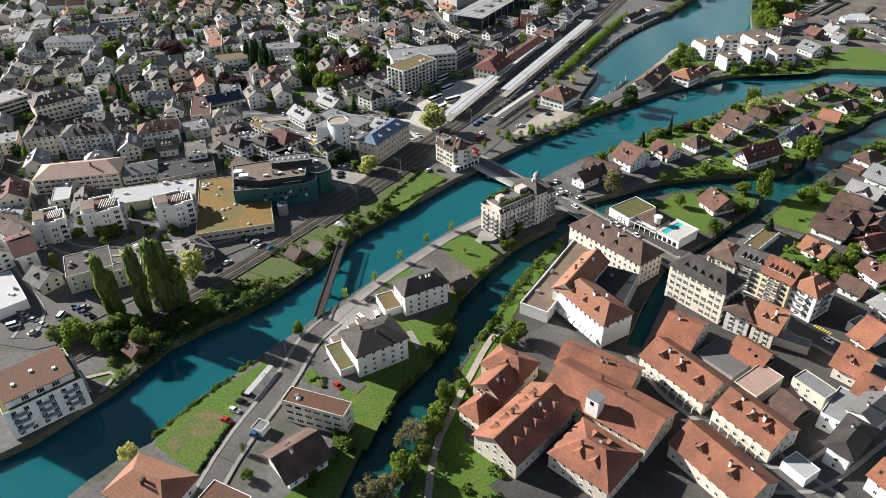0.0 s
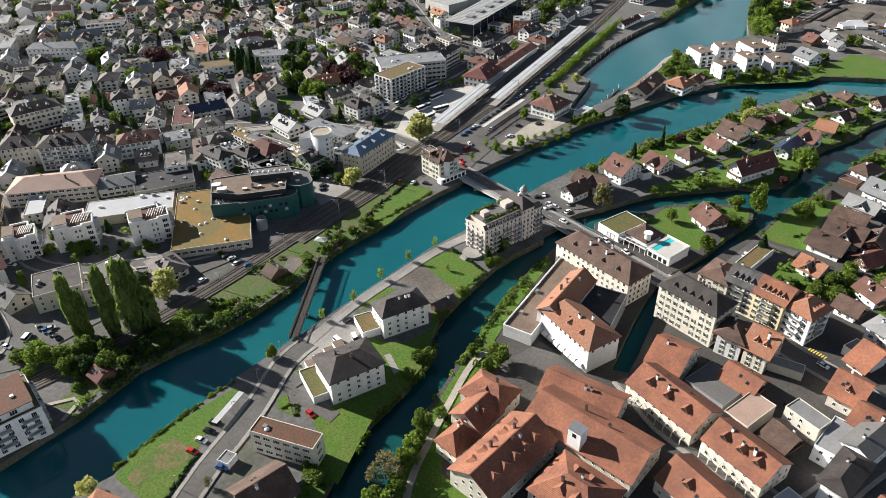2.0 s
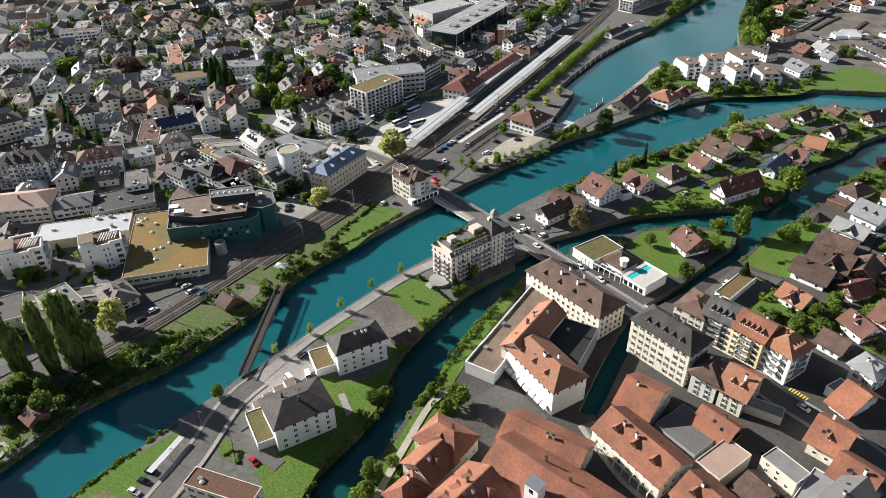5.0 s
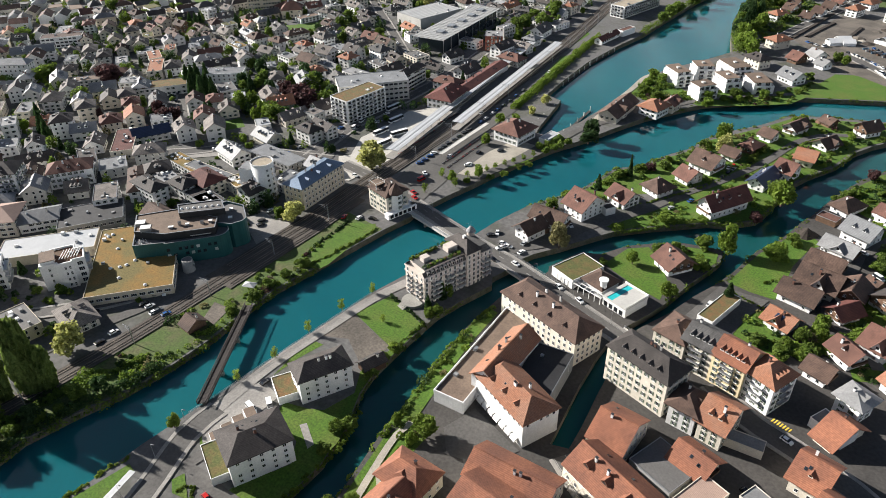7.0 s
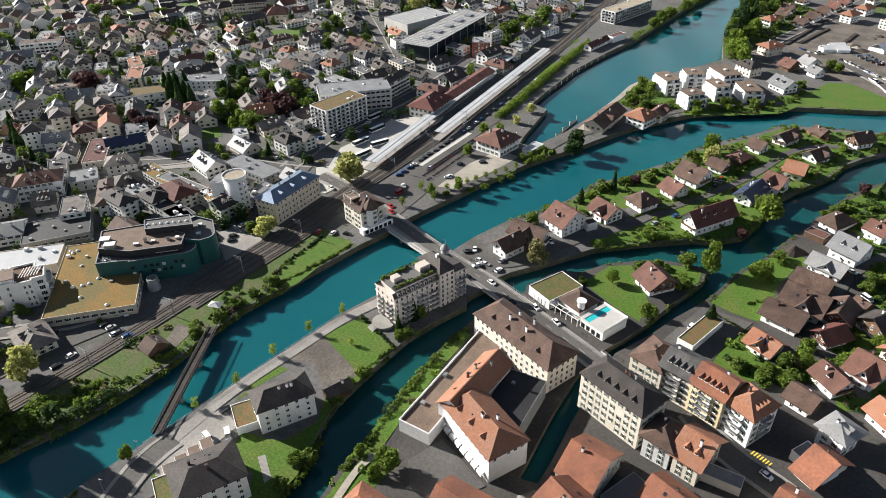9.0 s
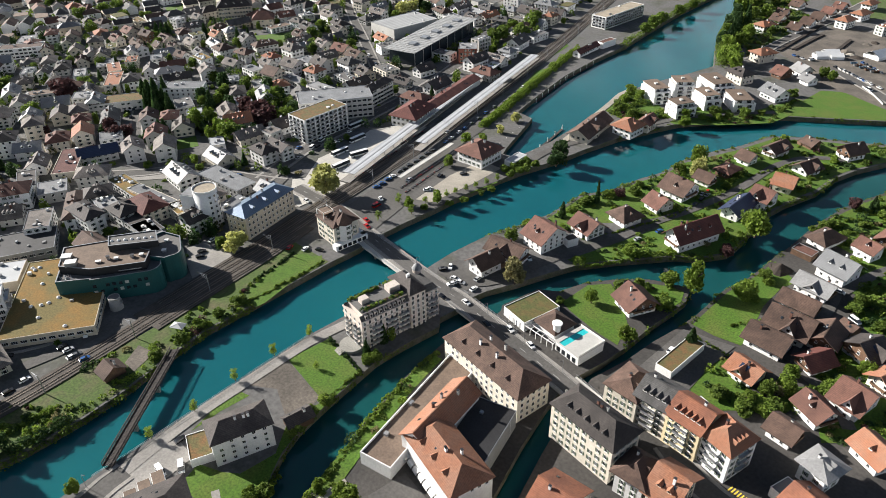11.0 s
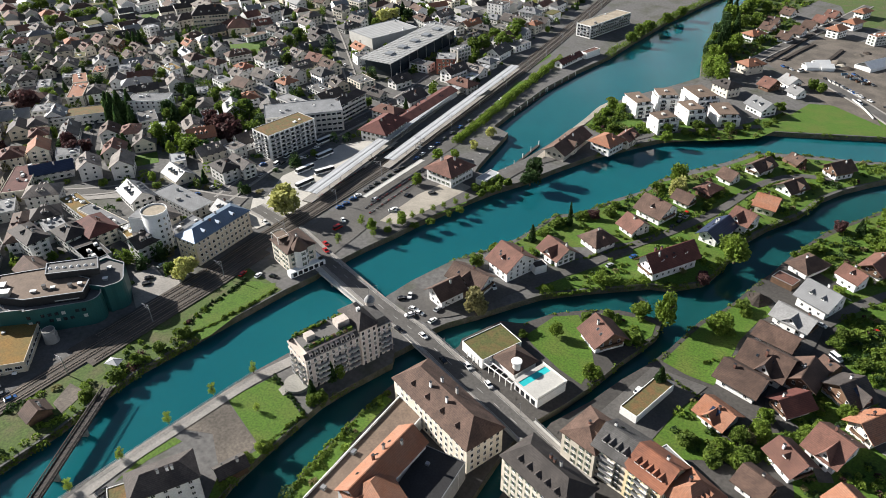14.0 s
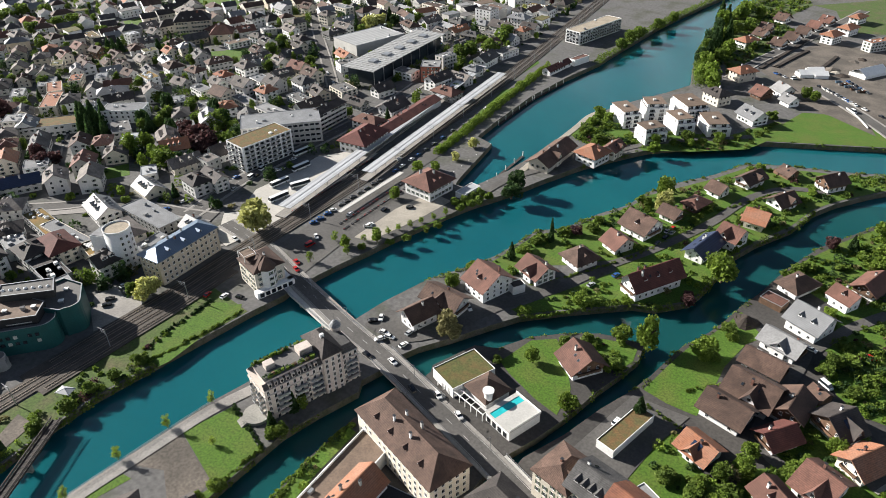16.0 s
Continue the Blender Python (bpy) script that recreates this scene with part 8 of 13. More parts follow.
far_house(-584.3, 690.7, 15.9, 13.5, 74.0, 7.0, 'flat', 'white', 'grey')
far_house(-675.7, 589.4, 20.5, 10.6, 66.8, 8.5, 'hip', 'white', 'brown')
far_house(-656.4, 616.5, 12.7, 13.2, 72.5, 6.0, 'hip', 'sand', 'brown')
far_house(-804.8, 352.8, 17.9, 9.8, -29.8, 8.5, 'gable', 'white', 'brown')
far_house(-615.0, 666.1, 13.1, 12.6, 75.4, 4.5, 'gable', 'white', 'dark')
far_house(-701.9, 562.1, 17.0, 10.5, -14.4, 5.5, 'hip', 'sand', 'brick')
far_house(-779.1, 424.9, 16.4, 9.6, 47.2, 4.5, 'flat', 'grey', 'asphaltroof')
far_house(-760.7, 467.0, 20.9, 13.1, -20.8, 8.5, 'hip', 'cream', 'brick')
far_house(-695.7, 582.3, 13.7, 12.2, -25.8, 5.5, 'gable', 'white', 'tile2')
far_house(-673.0, 618.4, 12.5, 13.1, -15.4, 8.5, 'gable', 'concrete', 'dark')
far_house(-689.8, 597.5, 13.0, 12.7, -24.3, 8.5, 'hip', 'concrete', 'darkgrey')
far_house(-738.5, 528.5, 13.0, 10.2, 68.5, 8.5, 'hip', 'white', 'brown')
far_house(-726.4, 548.8, 18.6, 11.6, -16.6, 4.5, 'gable', 'white', 'dark')
far_house(-809.1, 386.9, 11.7, 9.8, 56.7, 5.5, 'gable', 'white', 'dark')
far_house(-753.0, 511.8, 11.3, 12.8, 68.0, 7.0, 'gable', 'grey', 'slate')
far_house(-765.7, 489.7, 17.9, 12.9, -12.3, 8.5, 'gable', 'white', 'slate')
far_house(-799.5, 426.4, 16.4, 11.3, -32.8, 7.0, 'gable', 'concrete', 'brick')
far_house(-672.1, 635.2, 17.5, 12.5, 72.3, 7.0, 'gable', 'concrete', 'brown')
far_house(-788.8, 455.6, 19.3, 11.9, 74.6, 5.5, 'gable', 'cream', 'brown')
far_house(-779.3, 475.4, 20.8, 9.6, 66.1, 5.5, 'flat', 'white', 'slate')
far_house(-831.6, 368.2, 20.0, 12.8, -37.5, 7.0, 'gable', 'white', 'dark')
far_house(-709.7, 600.8, 12.2, 11.4, 74.0, 5.5, 'gable', 'white', 'brown')
far_house(-824.6, 396.0, 20.9, 13.3, 46.8, 4.5, 'hip', 'white', 'slate')
far_house(-694.4, 625.3, 13.2, 9.7, 77.8, 8.5, 'flat', 'white', 'asphaltroof')
far_house(-771.0, 510.8, 16.2, 10.2, -20.5, 8.5, 'hip', 'grey', 'darkgrey')
far_house(-818.5, 422.1, 19.8, 10.8, -42.8, 6.0, 'flat', 'white', 'asphaltroof')
far_house(-734.7, 578.4, 13.6, 11.0, -19.3, 8.5, 'gable', 'white', 'brown')
far_house(-791.7, 488.9, 15.9, 9.7, 67.5, 5.5, 'gable', 'white', 'brown')
far_house(-817.3, 443.1, 18.9, 12.4, 75.0, 7.0, 'gable', 'white', 'slate')
far_house(-767.4, 541.4, 16.7, 13.1, 63.1, 4.5, 'hip', 'concrete', 'slate')
far_house(-752.9, 565.6, 14.4, 13.2, -13.1, 5.5, 'hip', 'white', 'brown')
far_house(-726.5, 605.9, 18.6, 11.8, 63.9, 6.0, 'hip', 'white', 'darkgrey')
far_house(-787.3, 513.6, 20.7, 11.5, 64.2, 6.0, 'gable', 'white', 'slate')
far_house(-839.9, 403.7, 19.7, 12.2, -31.5, 8.5, 'hip', 'white', 'darkgrey')
far_house(-750.5, 585.0, 17.5, 12.5, 66.0, 6.0, 'gable', 'cream', 'brown')
far_house(-813.7, 487.9, 12.8, 11.0, -27.0, 8.5, 'flat', 'white', 'asphaltroof')
far_house(-784.4, 545.1, 14.8, 11.6, -14.7, 6.0, 'hip', 'concrete', 'brick')
far_house(-844.9, 426.6, 20.4, 11.9, -30.5, 6.0, 'gable', 'white', 'dark')
far_house(-804.5, 516.1, 15.9, 9.6, 74.3, 4.5, 'gable', 'white', 'dark')
far_house(-768.0, 580.8, 12.1, 9.8, 63.7, 4.5, 'flat', 'cream', 'asphaltroof')
far_house(-829.5, 478.1, 11.2, 11.2, -12.6, 7.0, 'hip', 'white', 'brown')
far_house(-845.0, 455.8, 12.2, 10.4, 71.9, 8.5, 'gable', 'concrete', 'slate')
far_house(-790.0, 568.5, 20.3, 11.2, 76.6, 8.5, 'gable', 'white', 'brick')
far_house(-808.3, 547.0, 19.7, 10.9, -21.0, 7.0, 'gable', 'white', 'dark')
far_house(-829.9, 514.9, 11.5, 9.7, -17.2, 5.5, 'gable', 'white', 'brick')
far_house(-827.7, 537.0, 20.5, 10.9, 71.1, 4.5, 'gable', 'white', 'slate')
far_house(-846.7, 502.8, 15.4, 11.1, 76.6, 5.5, 'flat', 'white', 'moss')
far_house(-845.4, 532.8, 15.1, 10.1, 67.2, 6.0, 'gable', 'white', 'brown')


# ---- the riverside hotel ----
def window_row(thing, n, length, x0, y, z, me, face):
    for i in range(n):
        u = x0 + (i + 0.5) * length / n
        put("window", me, thing, pose(u, y, z, 0, 0, face))


def hotel():
    """Long hotel: local x runs along the river front, -y looks to the canal."""
    thing = put("hotel", None, m=pose(-138.6, 269.0, 0, 0, 0, 71.5))
    tagged(thing, "long six-storey stone hotel with balconies, roof terrace and turret", "hotel")
    L, D, h = 37.5, 14.0, 14.6
    X, Y = L / 2, D / 2
    x1, x2 = X * 0.22, X * 0.62
    s = Shape()
    s.box(-X, -Y, -3.6, x1, Y, h)
    s.box(x2, -Y, -3.6, X, Y, h - 0.4)
    put("wall", s.mesh("wall", "hotel_stone"), thing)
    s = Shape()
    s.box(x1, -Y - 0.7, -3.6, x2, Y + 0.7, h + 3.2)
    pav = put("pavilion", s.mesh("pavilion", "hotel_stone"), thing)
    for z in (2.6, h - 2.6, h):
        s = Shape()
        for a, b in ((-X, x1), (x2, X)):
            s.box(a - 0.3, -Y - 0.45, z - 0.25, b + 0.3, -Y, z)
            s.box(a - 0.3, Y, z - 0.25, b + 0.3, Y + 0.45, z)
        s.box(-X - 0.45, -Y, z - 0.25, -X, Y, z)
        put("cornice", s.mesh("cornice", "hotel_stone"), thing)
    # slate attic set back behind the terrace
    s = Shape()
    s.box(-X + 1.6, -Y + 1.6, h, x1, Y - 1.6, h + 2.9)
    put("attic", s.mesh("attic", "hotel_stone"), thing)
    s = Shape()
    s.box(-X + 1.2, -Y + 1.2, h + 2.9, x1, Y - 1.2, h + 3.15)
    put("terrace", s.mesh("terrace", "asphaltroof"), thing)
    s = Shape()
    for k in range(2):
        yy = -Y if k == 0 else Y
        s.face([(-X, yy, h), (x1, yy, h), (x1, yy * 0.8, h + 1.9), (-X, yy * 0.8, h + 1.9)][:: 1 if k == 0 else -1])
    put("mansard", s.mesh("mansard", "darkgrey"), thing)
    for i in range(9):
        xx = -X + 2 + i * (x1 + X - 3) / 9
        s = Shape()
        s.box(xx, -Y + 0.1, h + 0.1, xx + 1.2, -Y + 1.5, h + 1.9, 0)
        s.face([(xx + 0.2, -Y + 0.08, h + 0.4), (xx + 1.0, -Y + 0.08, h + 0.4), (xx + 1.0, -Y + 0.08, h + 1.6), (xx + 0.2, -Y + 0.08, h + 1.6)], 1)
        put("dormer", s.mesh("dormer", ["hotel_stone", "glass"]), thing)
    for i in range(30):
        s = Shape()
        xx = -X + 2 + random.random() * (x1 + X - 4)
        yy = random.choice((-1, 1)) * (Y - random.uniform(1.9, 3.0))
        s.box(xx, yy - 0.4, h + 3.15, xx + random.uniform(0.8, 2.0), yy + 0.4, h + 3.15 + random.uniform(0.5, 1.3))
        put("planter", s.mesh("planter", random.choice(["leaf_leaf", "leaf_deep", "leaf_leaf", "leaf_bright", "timber"])), thing)
    for xx, w, d, hh in ((-X + 4, 3.5, 3.0, 2.3), (x1 - 6, 5.0, 4.0, 2.6), (-2, 3, 4, 2.0)):
        s = Shape()
        s.box(xx, -d / 2, h + 3.15, xx + w, d / 2, h + 3.15 + hh)
        put("roof_hut", s.mesh("roof_hut", "hotel_stone"), thing)
    # pavilion and end roofs
    s = Shape()
    cx, e = (x1 + x2) / 2, 0.7
    hx, hy = (x2 - x1) / 2 + e, Y + 0.7 + e
    B = [(cx - hx, -hy, h + 3.2), (cx + hx, -hy, h + 3.2), (cx + hx, hy, h + 3.2), (cx - hx, hy, h + 3.2)]
    R0, R1 = (cx, -hy * 0.35, h + 7.4), (cx, hy * 0.35, h + 7.4)
    s.face([B[0], B[1], R0])
    s.face([B[1], B[2], R1, R0])
    s.face([B[2], B[3], R1])
    s.face([B[3], B[0], R0, R1])
    s.box(cx - hx, -hy, h + 2.9, cx + hx, hy, h + 3.2)
    put("roof", s.mesh("roof", "dark"), pav)
    s = Shape()
    s.box(cx - 0.8, -1.6, h + 6.2, cx + 0.6, -0.6, h + 8.2)
    put("chimney", s.mesh("chimney", "white"), pav)
    s = Shape()
    a, b = x2 + 0.05, X
    P = [(a, -Y, h - 0.4), (b, -Y, h - 0.4), (b, Y, h - 0.4), (a, Y, h - 0.4)]
    Q = [(a, -Y + 1.8, h + 2.4), (b - 1.8, -Y + 1.8, h + 2.4), (b - 1.8, Y - 1.8, h + 2.4), (a, Y - 1.8, h + 2.4)]
    for i in range(4):
        j = (i + 1) % 4
        s.face([P[i], P[j], Q[j], Q[i]])
    s.face(Q)
    put("roof", s.mesh("roof", "darkgrey"), thing)
    # turret with its onion cap and spike
    s = Shape()
    tx, ty = X - 2.4, Y - 2.2
    s.tube(tx, ty, h - 1, h + 4.2, 1.9, 1.9, 12, 0)
    s.tube(tx, ty, h + 4.2, h + 5.6, 2.3, 1.5, 12, 1)
    s.tube(tx, ty, h + 5.6, h + 6.6, 1.5, 0.5, 12, 1)
    s.tube(tx, ty, h + 6.6, h + 9.4, 0.14, 0.03, 6, 1)
    put("turret", s.mesh("turret", ["hotel_stone", "slate"]), thing)
    wm = window_mesh(1.05, 1.75, "two")
    for f in range(6):
        z = -0.1 + f * 2.45
        for y, face in ((-Y, 180), (Y, 0)):
            if f == 0 and y > 0:
                continue
            window_row(thing, 9, x1 + X, -X, y, z, wm, face)
            window_row(thing, 3, X - x2, x2, y, z, wm, face)
        for i in range(4):
            put("window", wm, thing, pose(-X, -Y + 1.8 + i * 3.4, z, 0, 0, 90))
    for f in range(7):
        window_row(pav, 3, x2 - x1, x1, -Y - 0.7, -0.1 + f * 2.45, wm, 180)
        window_row(pav, 3, x2 - x1, x1, Y + 0.7, -0.1 + f * 2.45, wm, 0)
    bm_ = balcony_mesh(4.5)
    for f in range(1, 5):
        z = -0.3 + f * 2.45
        for xx in (-X + 6.5, -X + 13.5, x1 - 3.2, X - 3.4):
            put("balcony", bm_, thing, pose(xx, -Y, z, 0, 0, 180))
        for yy in (-3.2, 3.2):
            put("balcony", balcony_mesh(2.5), thing, pose(-X, yy, z, 0, 0, 90))
    # rounded garden terrace at the lawn end
    s = Shape()
    s.tube(-X - 2.5, -1.5, -1.0, 1.2, 5.2, 5.0, 18)
    put("entrance_terrace", s.mesh("entrance_terrace", "stone"), thing)
    s = Shape()
    for i in range(5):
        s.box(-X - 8 - i * 0.35, -3.5, 0, -X - 7 - i * 0.35, 0.5, 1.0 - 0.2 * i)
    put("steps", s.mesh("steps", "stone"), thing)


material("hotel_stone", (0.54, 0.475, 0.42), 0.85, 0.12, 1.6, 0.25)
hotel()


# ---- villa with the roof pool ----
def pool_villa():
    thing = put("pool_villa", None, m=pose(-66.4, 296.8, 0, 0, 0, -18.5))
    tagged(thing, "low white villa with turquoise pool on its roof deck", "villa")
    s = Shape()
    s.box(-6.2, -7.2, -0.5, 6.2, 7.2, 4.2)
    put("wall", s.mesh("wall", "white"), thing)
    s = Shape()
    s.box(-6.4, -7.4, 4.2, -4.6, 7.4, 4.6)
    s.box(-1.6, -7.4, 4.2, 6.4, 7.4, 4.6)
    s.box(-4.6, -7.4, 4.2, -1.6, -6.9, 4.6)
    s.box(-4.6, 6.9, 4.2, -1.6, 7.4, 4.6)
    put("deck", s.mesh("deck", "concrete"), thing)
    s = Shape()
    s.box(-4.6, -6.9, 4.2, -1.6, 6.9, 4.42)
    put("pool", s.mesh("pool", "pool_water"), thing, label="bright turquoise pool water")
    s = Shape()
    s.box(-6.4, 7.3, 4.6, 6.4, 7.4, 5.5)
    s.box(6.3, -7.4, 4.6, 6.4, 7.3, 5.5)
    put("balustrade", s.mesh("balustrade", "frame_white"), thing)
    for i in range(4):
        s = Shape()
        s.box(-5.4 + i * 2.8, -7.28, 0.3, -3.6 + i * 2.8, -7.18, 2.6)
        put("window", s.mesh("window", "glass"), thing)
    pav = put("pyramid_pavilion", None, m=pose(-80.2, 302.4, 0, 0, 0, -18.5))
    tagged(pav, "dark pyramid-roofed pavilion with a round white vent tower", "pavilion")
    s = Shape()
    s.box(-5.6, -5.6, -0.5, 5.6, 5.6, 4.4)
    put("wall", s.mesh("wall", "white"), pav)
    s = Shape()
    c = 6.4
    B = [(-c, -c, 4.4), (c, -c, 4.4), (c, c, 4.4), (-c, c, 4.4)]
    for i in range(4):
        s.face([B[i], B[(i + 1) % 4], (0, 0, 9.0)])
    s.box(-c, -c, 4.15, c, c, 4.4)
    put("roof", s.mesh("roof", "brown"), pav)
    s = Shape()
    s.tube(4.6, -3.6, 3.0, 8.2, 1.5, 1.5, 18)
    s.tube(4.6, -3.6, 8.2, 8.7, 2.1, 2.1, 18)
    put("vent_tower", s.mesh("vent_tower", "white"), pav)
    per = put("pergola", None, m=pose(-86.7, 295.0, 0, 0, 0, -14.5))
    tagged(per, "white open pergola along the street side", "pergola")
    for i in range(9):
        s = Shape()
        s.box(-12 + i * 3, -1.3, 0, -11.75 + i * 3, -1.05, 3.2)
        s.box(-12 + i * 3, -1.3, 3.2, -11.75 + i * 3, 1.3, 3.4)
        put("post", s.mesh("post", "frame_white"), per)
    s = Shape()
    s.box(-12.3, -1.4, 3.4, 12.6, -1.0, 3.6)
    s.box(-12.3, 1.0, 3.4, 12.6, 1.4, 3.6)
    put("beam", s.mesh("beam", "frame_white"), per)


pool_villa()


def silo_tower():
    t = put("round_tower", None, m=pose(-268.0, 281.5, 0, 0, 0, 20))
    tagged(t, "tall round white tower with a ringed roof terrace", "tower")
    s = Shape()
    s.tube(0, 0, -0.5, 20, 6.4, 6.0, 24)
    put("wall", s.mesh("wall", "white", True), t)
    s = Shape()
    s.box(-12.5, -4, -0.5, -2, 5, 17)
    put("side_wing", s.mesh("side_wing", "white"), t)
    s = Shape()
    s.box(-12.2, -3.7, 17.0, -2, 4.7, 17.3)
    put("wing_roof", s.mesh("wing_roof", "slate"), t)
    s = Shape()
    s.tube(0, 0, 20.02, 20.5, 5.4, 5.4, 24)
    put("roof", s.mesh("roof", "gravelroof"), t)
    s = Shape()
    for i in range(24):
        a, b = 2 * math.pi * i / 24, 2 * math.pi * (i + 1) / 24
        s.face([(6.2 * math.cos(a), 6.2 * math.sin(a), 20), (6.2 * math.cos(b), 6.2 * math.sin(b), 20), (6.2 * math.cos(b), 6.2 * math.sin(b), 21.1), (6.2 * math.cos(a), 6.2 * math.sin(a), 21.1)])
        s.face([(5.9 * math.cos(b), 5.9 * math.sin(b), 20), (5.9 * math.cos(a), 5.9 * math.sin(a), 20), (5.9 * math.cos(a), 5.9 * math.sin(a), 21.1), (5.9 * math.cos(b), 5.9 * math.sin(b), 21.1)])
        s.face([(6.2 * math.cos(a), 6.2 * math.sin(a), 21.1), (6.2 * math.cos(b), 6.2 * math.sin(b), 21.1), (5.9 * math.cos(b), 5.9 * math.sin(b), 21.1), (5.9 * math.cos(a), 5.9 * math.sin(a), 21.1)])
    put("parapet", s.mesh("parapet", "white"), t)
    wm = window_mesh(1.2, 1.5, "two")
    for f in range(6):
        for ang in (-20, 5, 30):
            a = radians(ang - 20)
            put("window", wm, t, pose(6.3 * math.cos(a), 6.3 * math.sin(a), 2 + f * 3, 0, 0, ang - 110))


silo_tower()

# stair tower on the old hall roof
_st = put("stair_tower", None, m=pose(-52.0, 164.0, 0, 0, 0, -9))
tagged(_st, "white square stair tower with a flat metal cap", "tower")
sh = Shape()
sh.box(-2.4, -2.0, 7, 2.4, 2.0, 15.2)
put("wall", sh.mesh("wall", "white"), _st)
sh = Shape()
sh.box(-2.6, -2.2, 15.2, 2.6, 2.2, 15.5)
put("roof", sh.mesh("roof", "metal_grey"), _st)
sh = Shape()
sh.box(-0.7, -2.06, 12.6, 0.7, -2.0, 14.2)
put("window", sh.mesh("window", "glass"), _st)

# bay tower, roof terrace and ground floor of the villa at the bridge
sh = Shape()
sh.tube(0, 0, -0.5, 12.2, 3.7, 3.7, 8)
_bay = put("bay_tower", sh.mesh("bay_tower", "white"), bridge_villa, pose(-7.4, 0.6, 0, 0, 0, 22.5))
sh = Shape()
sh.tube(0, 0, 12.2, 17.4, 4.4, 0.15, 8)
sh.tube(0, 0, 11.9, 12.2, 4.2, 4.4, 8)
put("bay_roof", sh.mesh("bay_roof", "brown"), _bay, label="steep brown eight-sided roof")
for _f in range(4):
    for _k in range(3, 6):
        _a = radians(22.5 + 45 * _k)
        put("window", window_mesh(1.0, 1.6, "shut"), _bay, pose(3.43 * math.cos(_a), 3.43 * math.sin(_a), 0.9 + 2.8 * _f, 0, 0, 22.5 + 45 * _k - 90))
sh = Shape()
sh.box(-10.6, -9.6, -0.5, 9.0, -7.2, 2.9)
sh.box(-11.6, -9.6, -0.5, -8.1, 8.8, 2.9)
_gf = put("ground_floor", sh.mesh("ground_floor", "white"), bridge_villa)
for _k in range(6):
    sh = Shape()
    sh.box(-11.68, -8.4 + 2.8 * _k, 0.4, -11.58, -6.4 + 2.8 * _k, 2.3)
    put("window", sh.mesh("window", "glass"), _gf)
sh = Shape()
sh.box(1.0, 1.2, 14.2, 7.4, 6.8, 14.5)
_rt = put("roof_terrace", sh.mesh("roof_terrace", "terrace"), bridge_villa)
sh = Shape()
for _p, _q in (((1.0, 1.2), (7.4, 1.2)), ((7.4, 1.2), (7.4, 6.8)), ((7.4, 6.8), (1.0, 6.8)), ((1.0, 6.8), (1.0, 1.2))):
    sh.beam((*_p, 15.5), (*_q, 15.5), 0.12, 0.12)
    sh.beam((*_p, 12.0), (*_p, 15.5), 0.25, 0.25)
put("terrace_rail", sh.mesh("terrace_rail", "frame_white"), _rt)

# garages beside the flats
for _i in range(4):
    _g = put("garage", None, m=pose(-154.6 + 0.55 * _i, 148.5 + 4.7 * _i, 0, 0, 0, -26))
    tagged(_g, "small garage with brown felt roof and white fascia", "garage", group="garages by the flats")
    sh = Shape()
    sh.box(-3, -2, -0.3, 3, 2, 2.5)
    put("wall", sh.mesh("wall", "white"), _g)
    sh = Shape()
    sh.box(-2.9, -1.85, 2.5, 2.9, 1.85, 2.58)
    put("roof", sh.mesh("roof", "terrace"), _g)
    sh = Shape()
    sh.box(3.0, -1.4, 0, 3.06, 1.4, 2.1)
    put("garage_door", sh.mesh("door", "metal_grey"), _g)

# ---- dark green block beside the railway ----
def prism(s, pts, z0, z1, side=0, top=0):
    """An upright block over a ring of points."""
    if sum(p[0] * q[1] - q[0] * p[1] for p, q in zip(pts, pts[1:] + pts[:1])) < 0:
        pts = pts[::-1]
    for p, q in zip(pts, pts[1:] + pts[:1]):
        s.face([(*p, z0), (*q, z0), (*q, z1), (*p, z1)], side)
    s.face([(*p, z1) for p in pts], top)


def kerb_ring(s, pts, z0, z1, w=0.35):
    """A parapet that runs round the edge of a block in one piece."""
    if sum(p[0] * q[1] - q[0] * p[1] for p, q in zip(pts, pts[1:] + pts[:1])) < 0:
        pts = pts[::-1]
    n, k = len(pts), len(s.v)
    for i in range(n):
        p, a, b = Vector(pts[i]), Vector(pts[i - 1]), Vector(pts[(i + 1) % n])
        u, v = (p - a).normalized(), (b - p).normalized()
        m = Vector((-u.y, u.x)) + Vector((-v.y, v.x))
        m = m / max(m.length_squared / 2, 0.4)
        o, q = p - m * 0.04, p + m * w
        s.v += [(o.x, o.y, z0), (o.x, o.y, z1), (q.x, q.y, z1), (q.x, q.y, z0)]
    for i in range(n):
        j = (i + 1) % n
        for c in range(4):
            d = (c + 1) % 4
            s.f.append((k + 4 * i + c, k + 4 * j + c, k + 4 * j + d, k + 4 * i + d))
            s.s.append(0)


def arc(cx, cy, r, a0, a1, n):
    return [(cx + r * math.cos(radians(a0 + (a1 - a0) * i / n)), cy + r * math.sin(radians(a0 + (a1 - a0) * i / n))) for i in range(n + 1)]


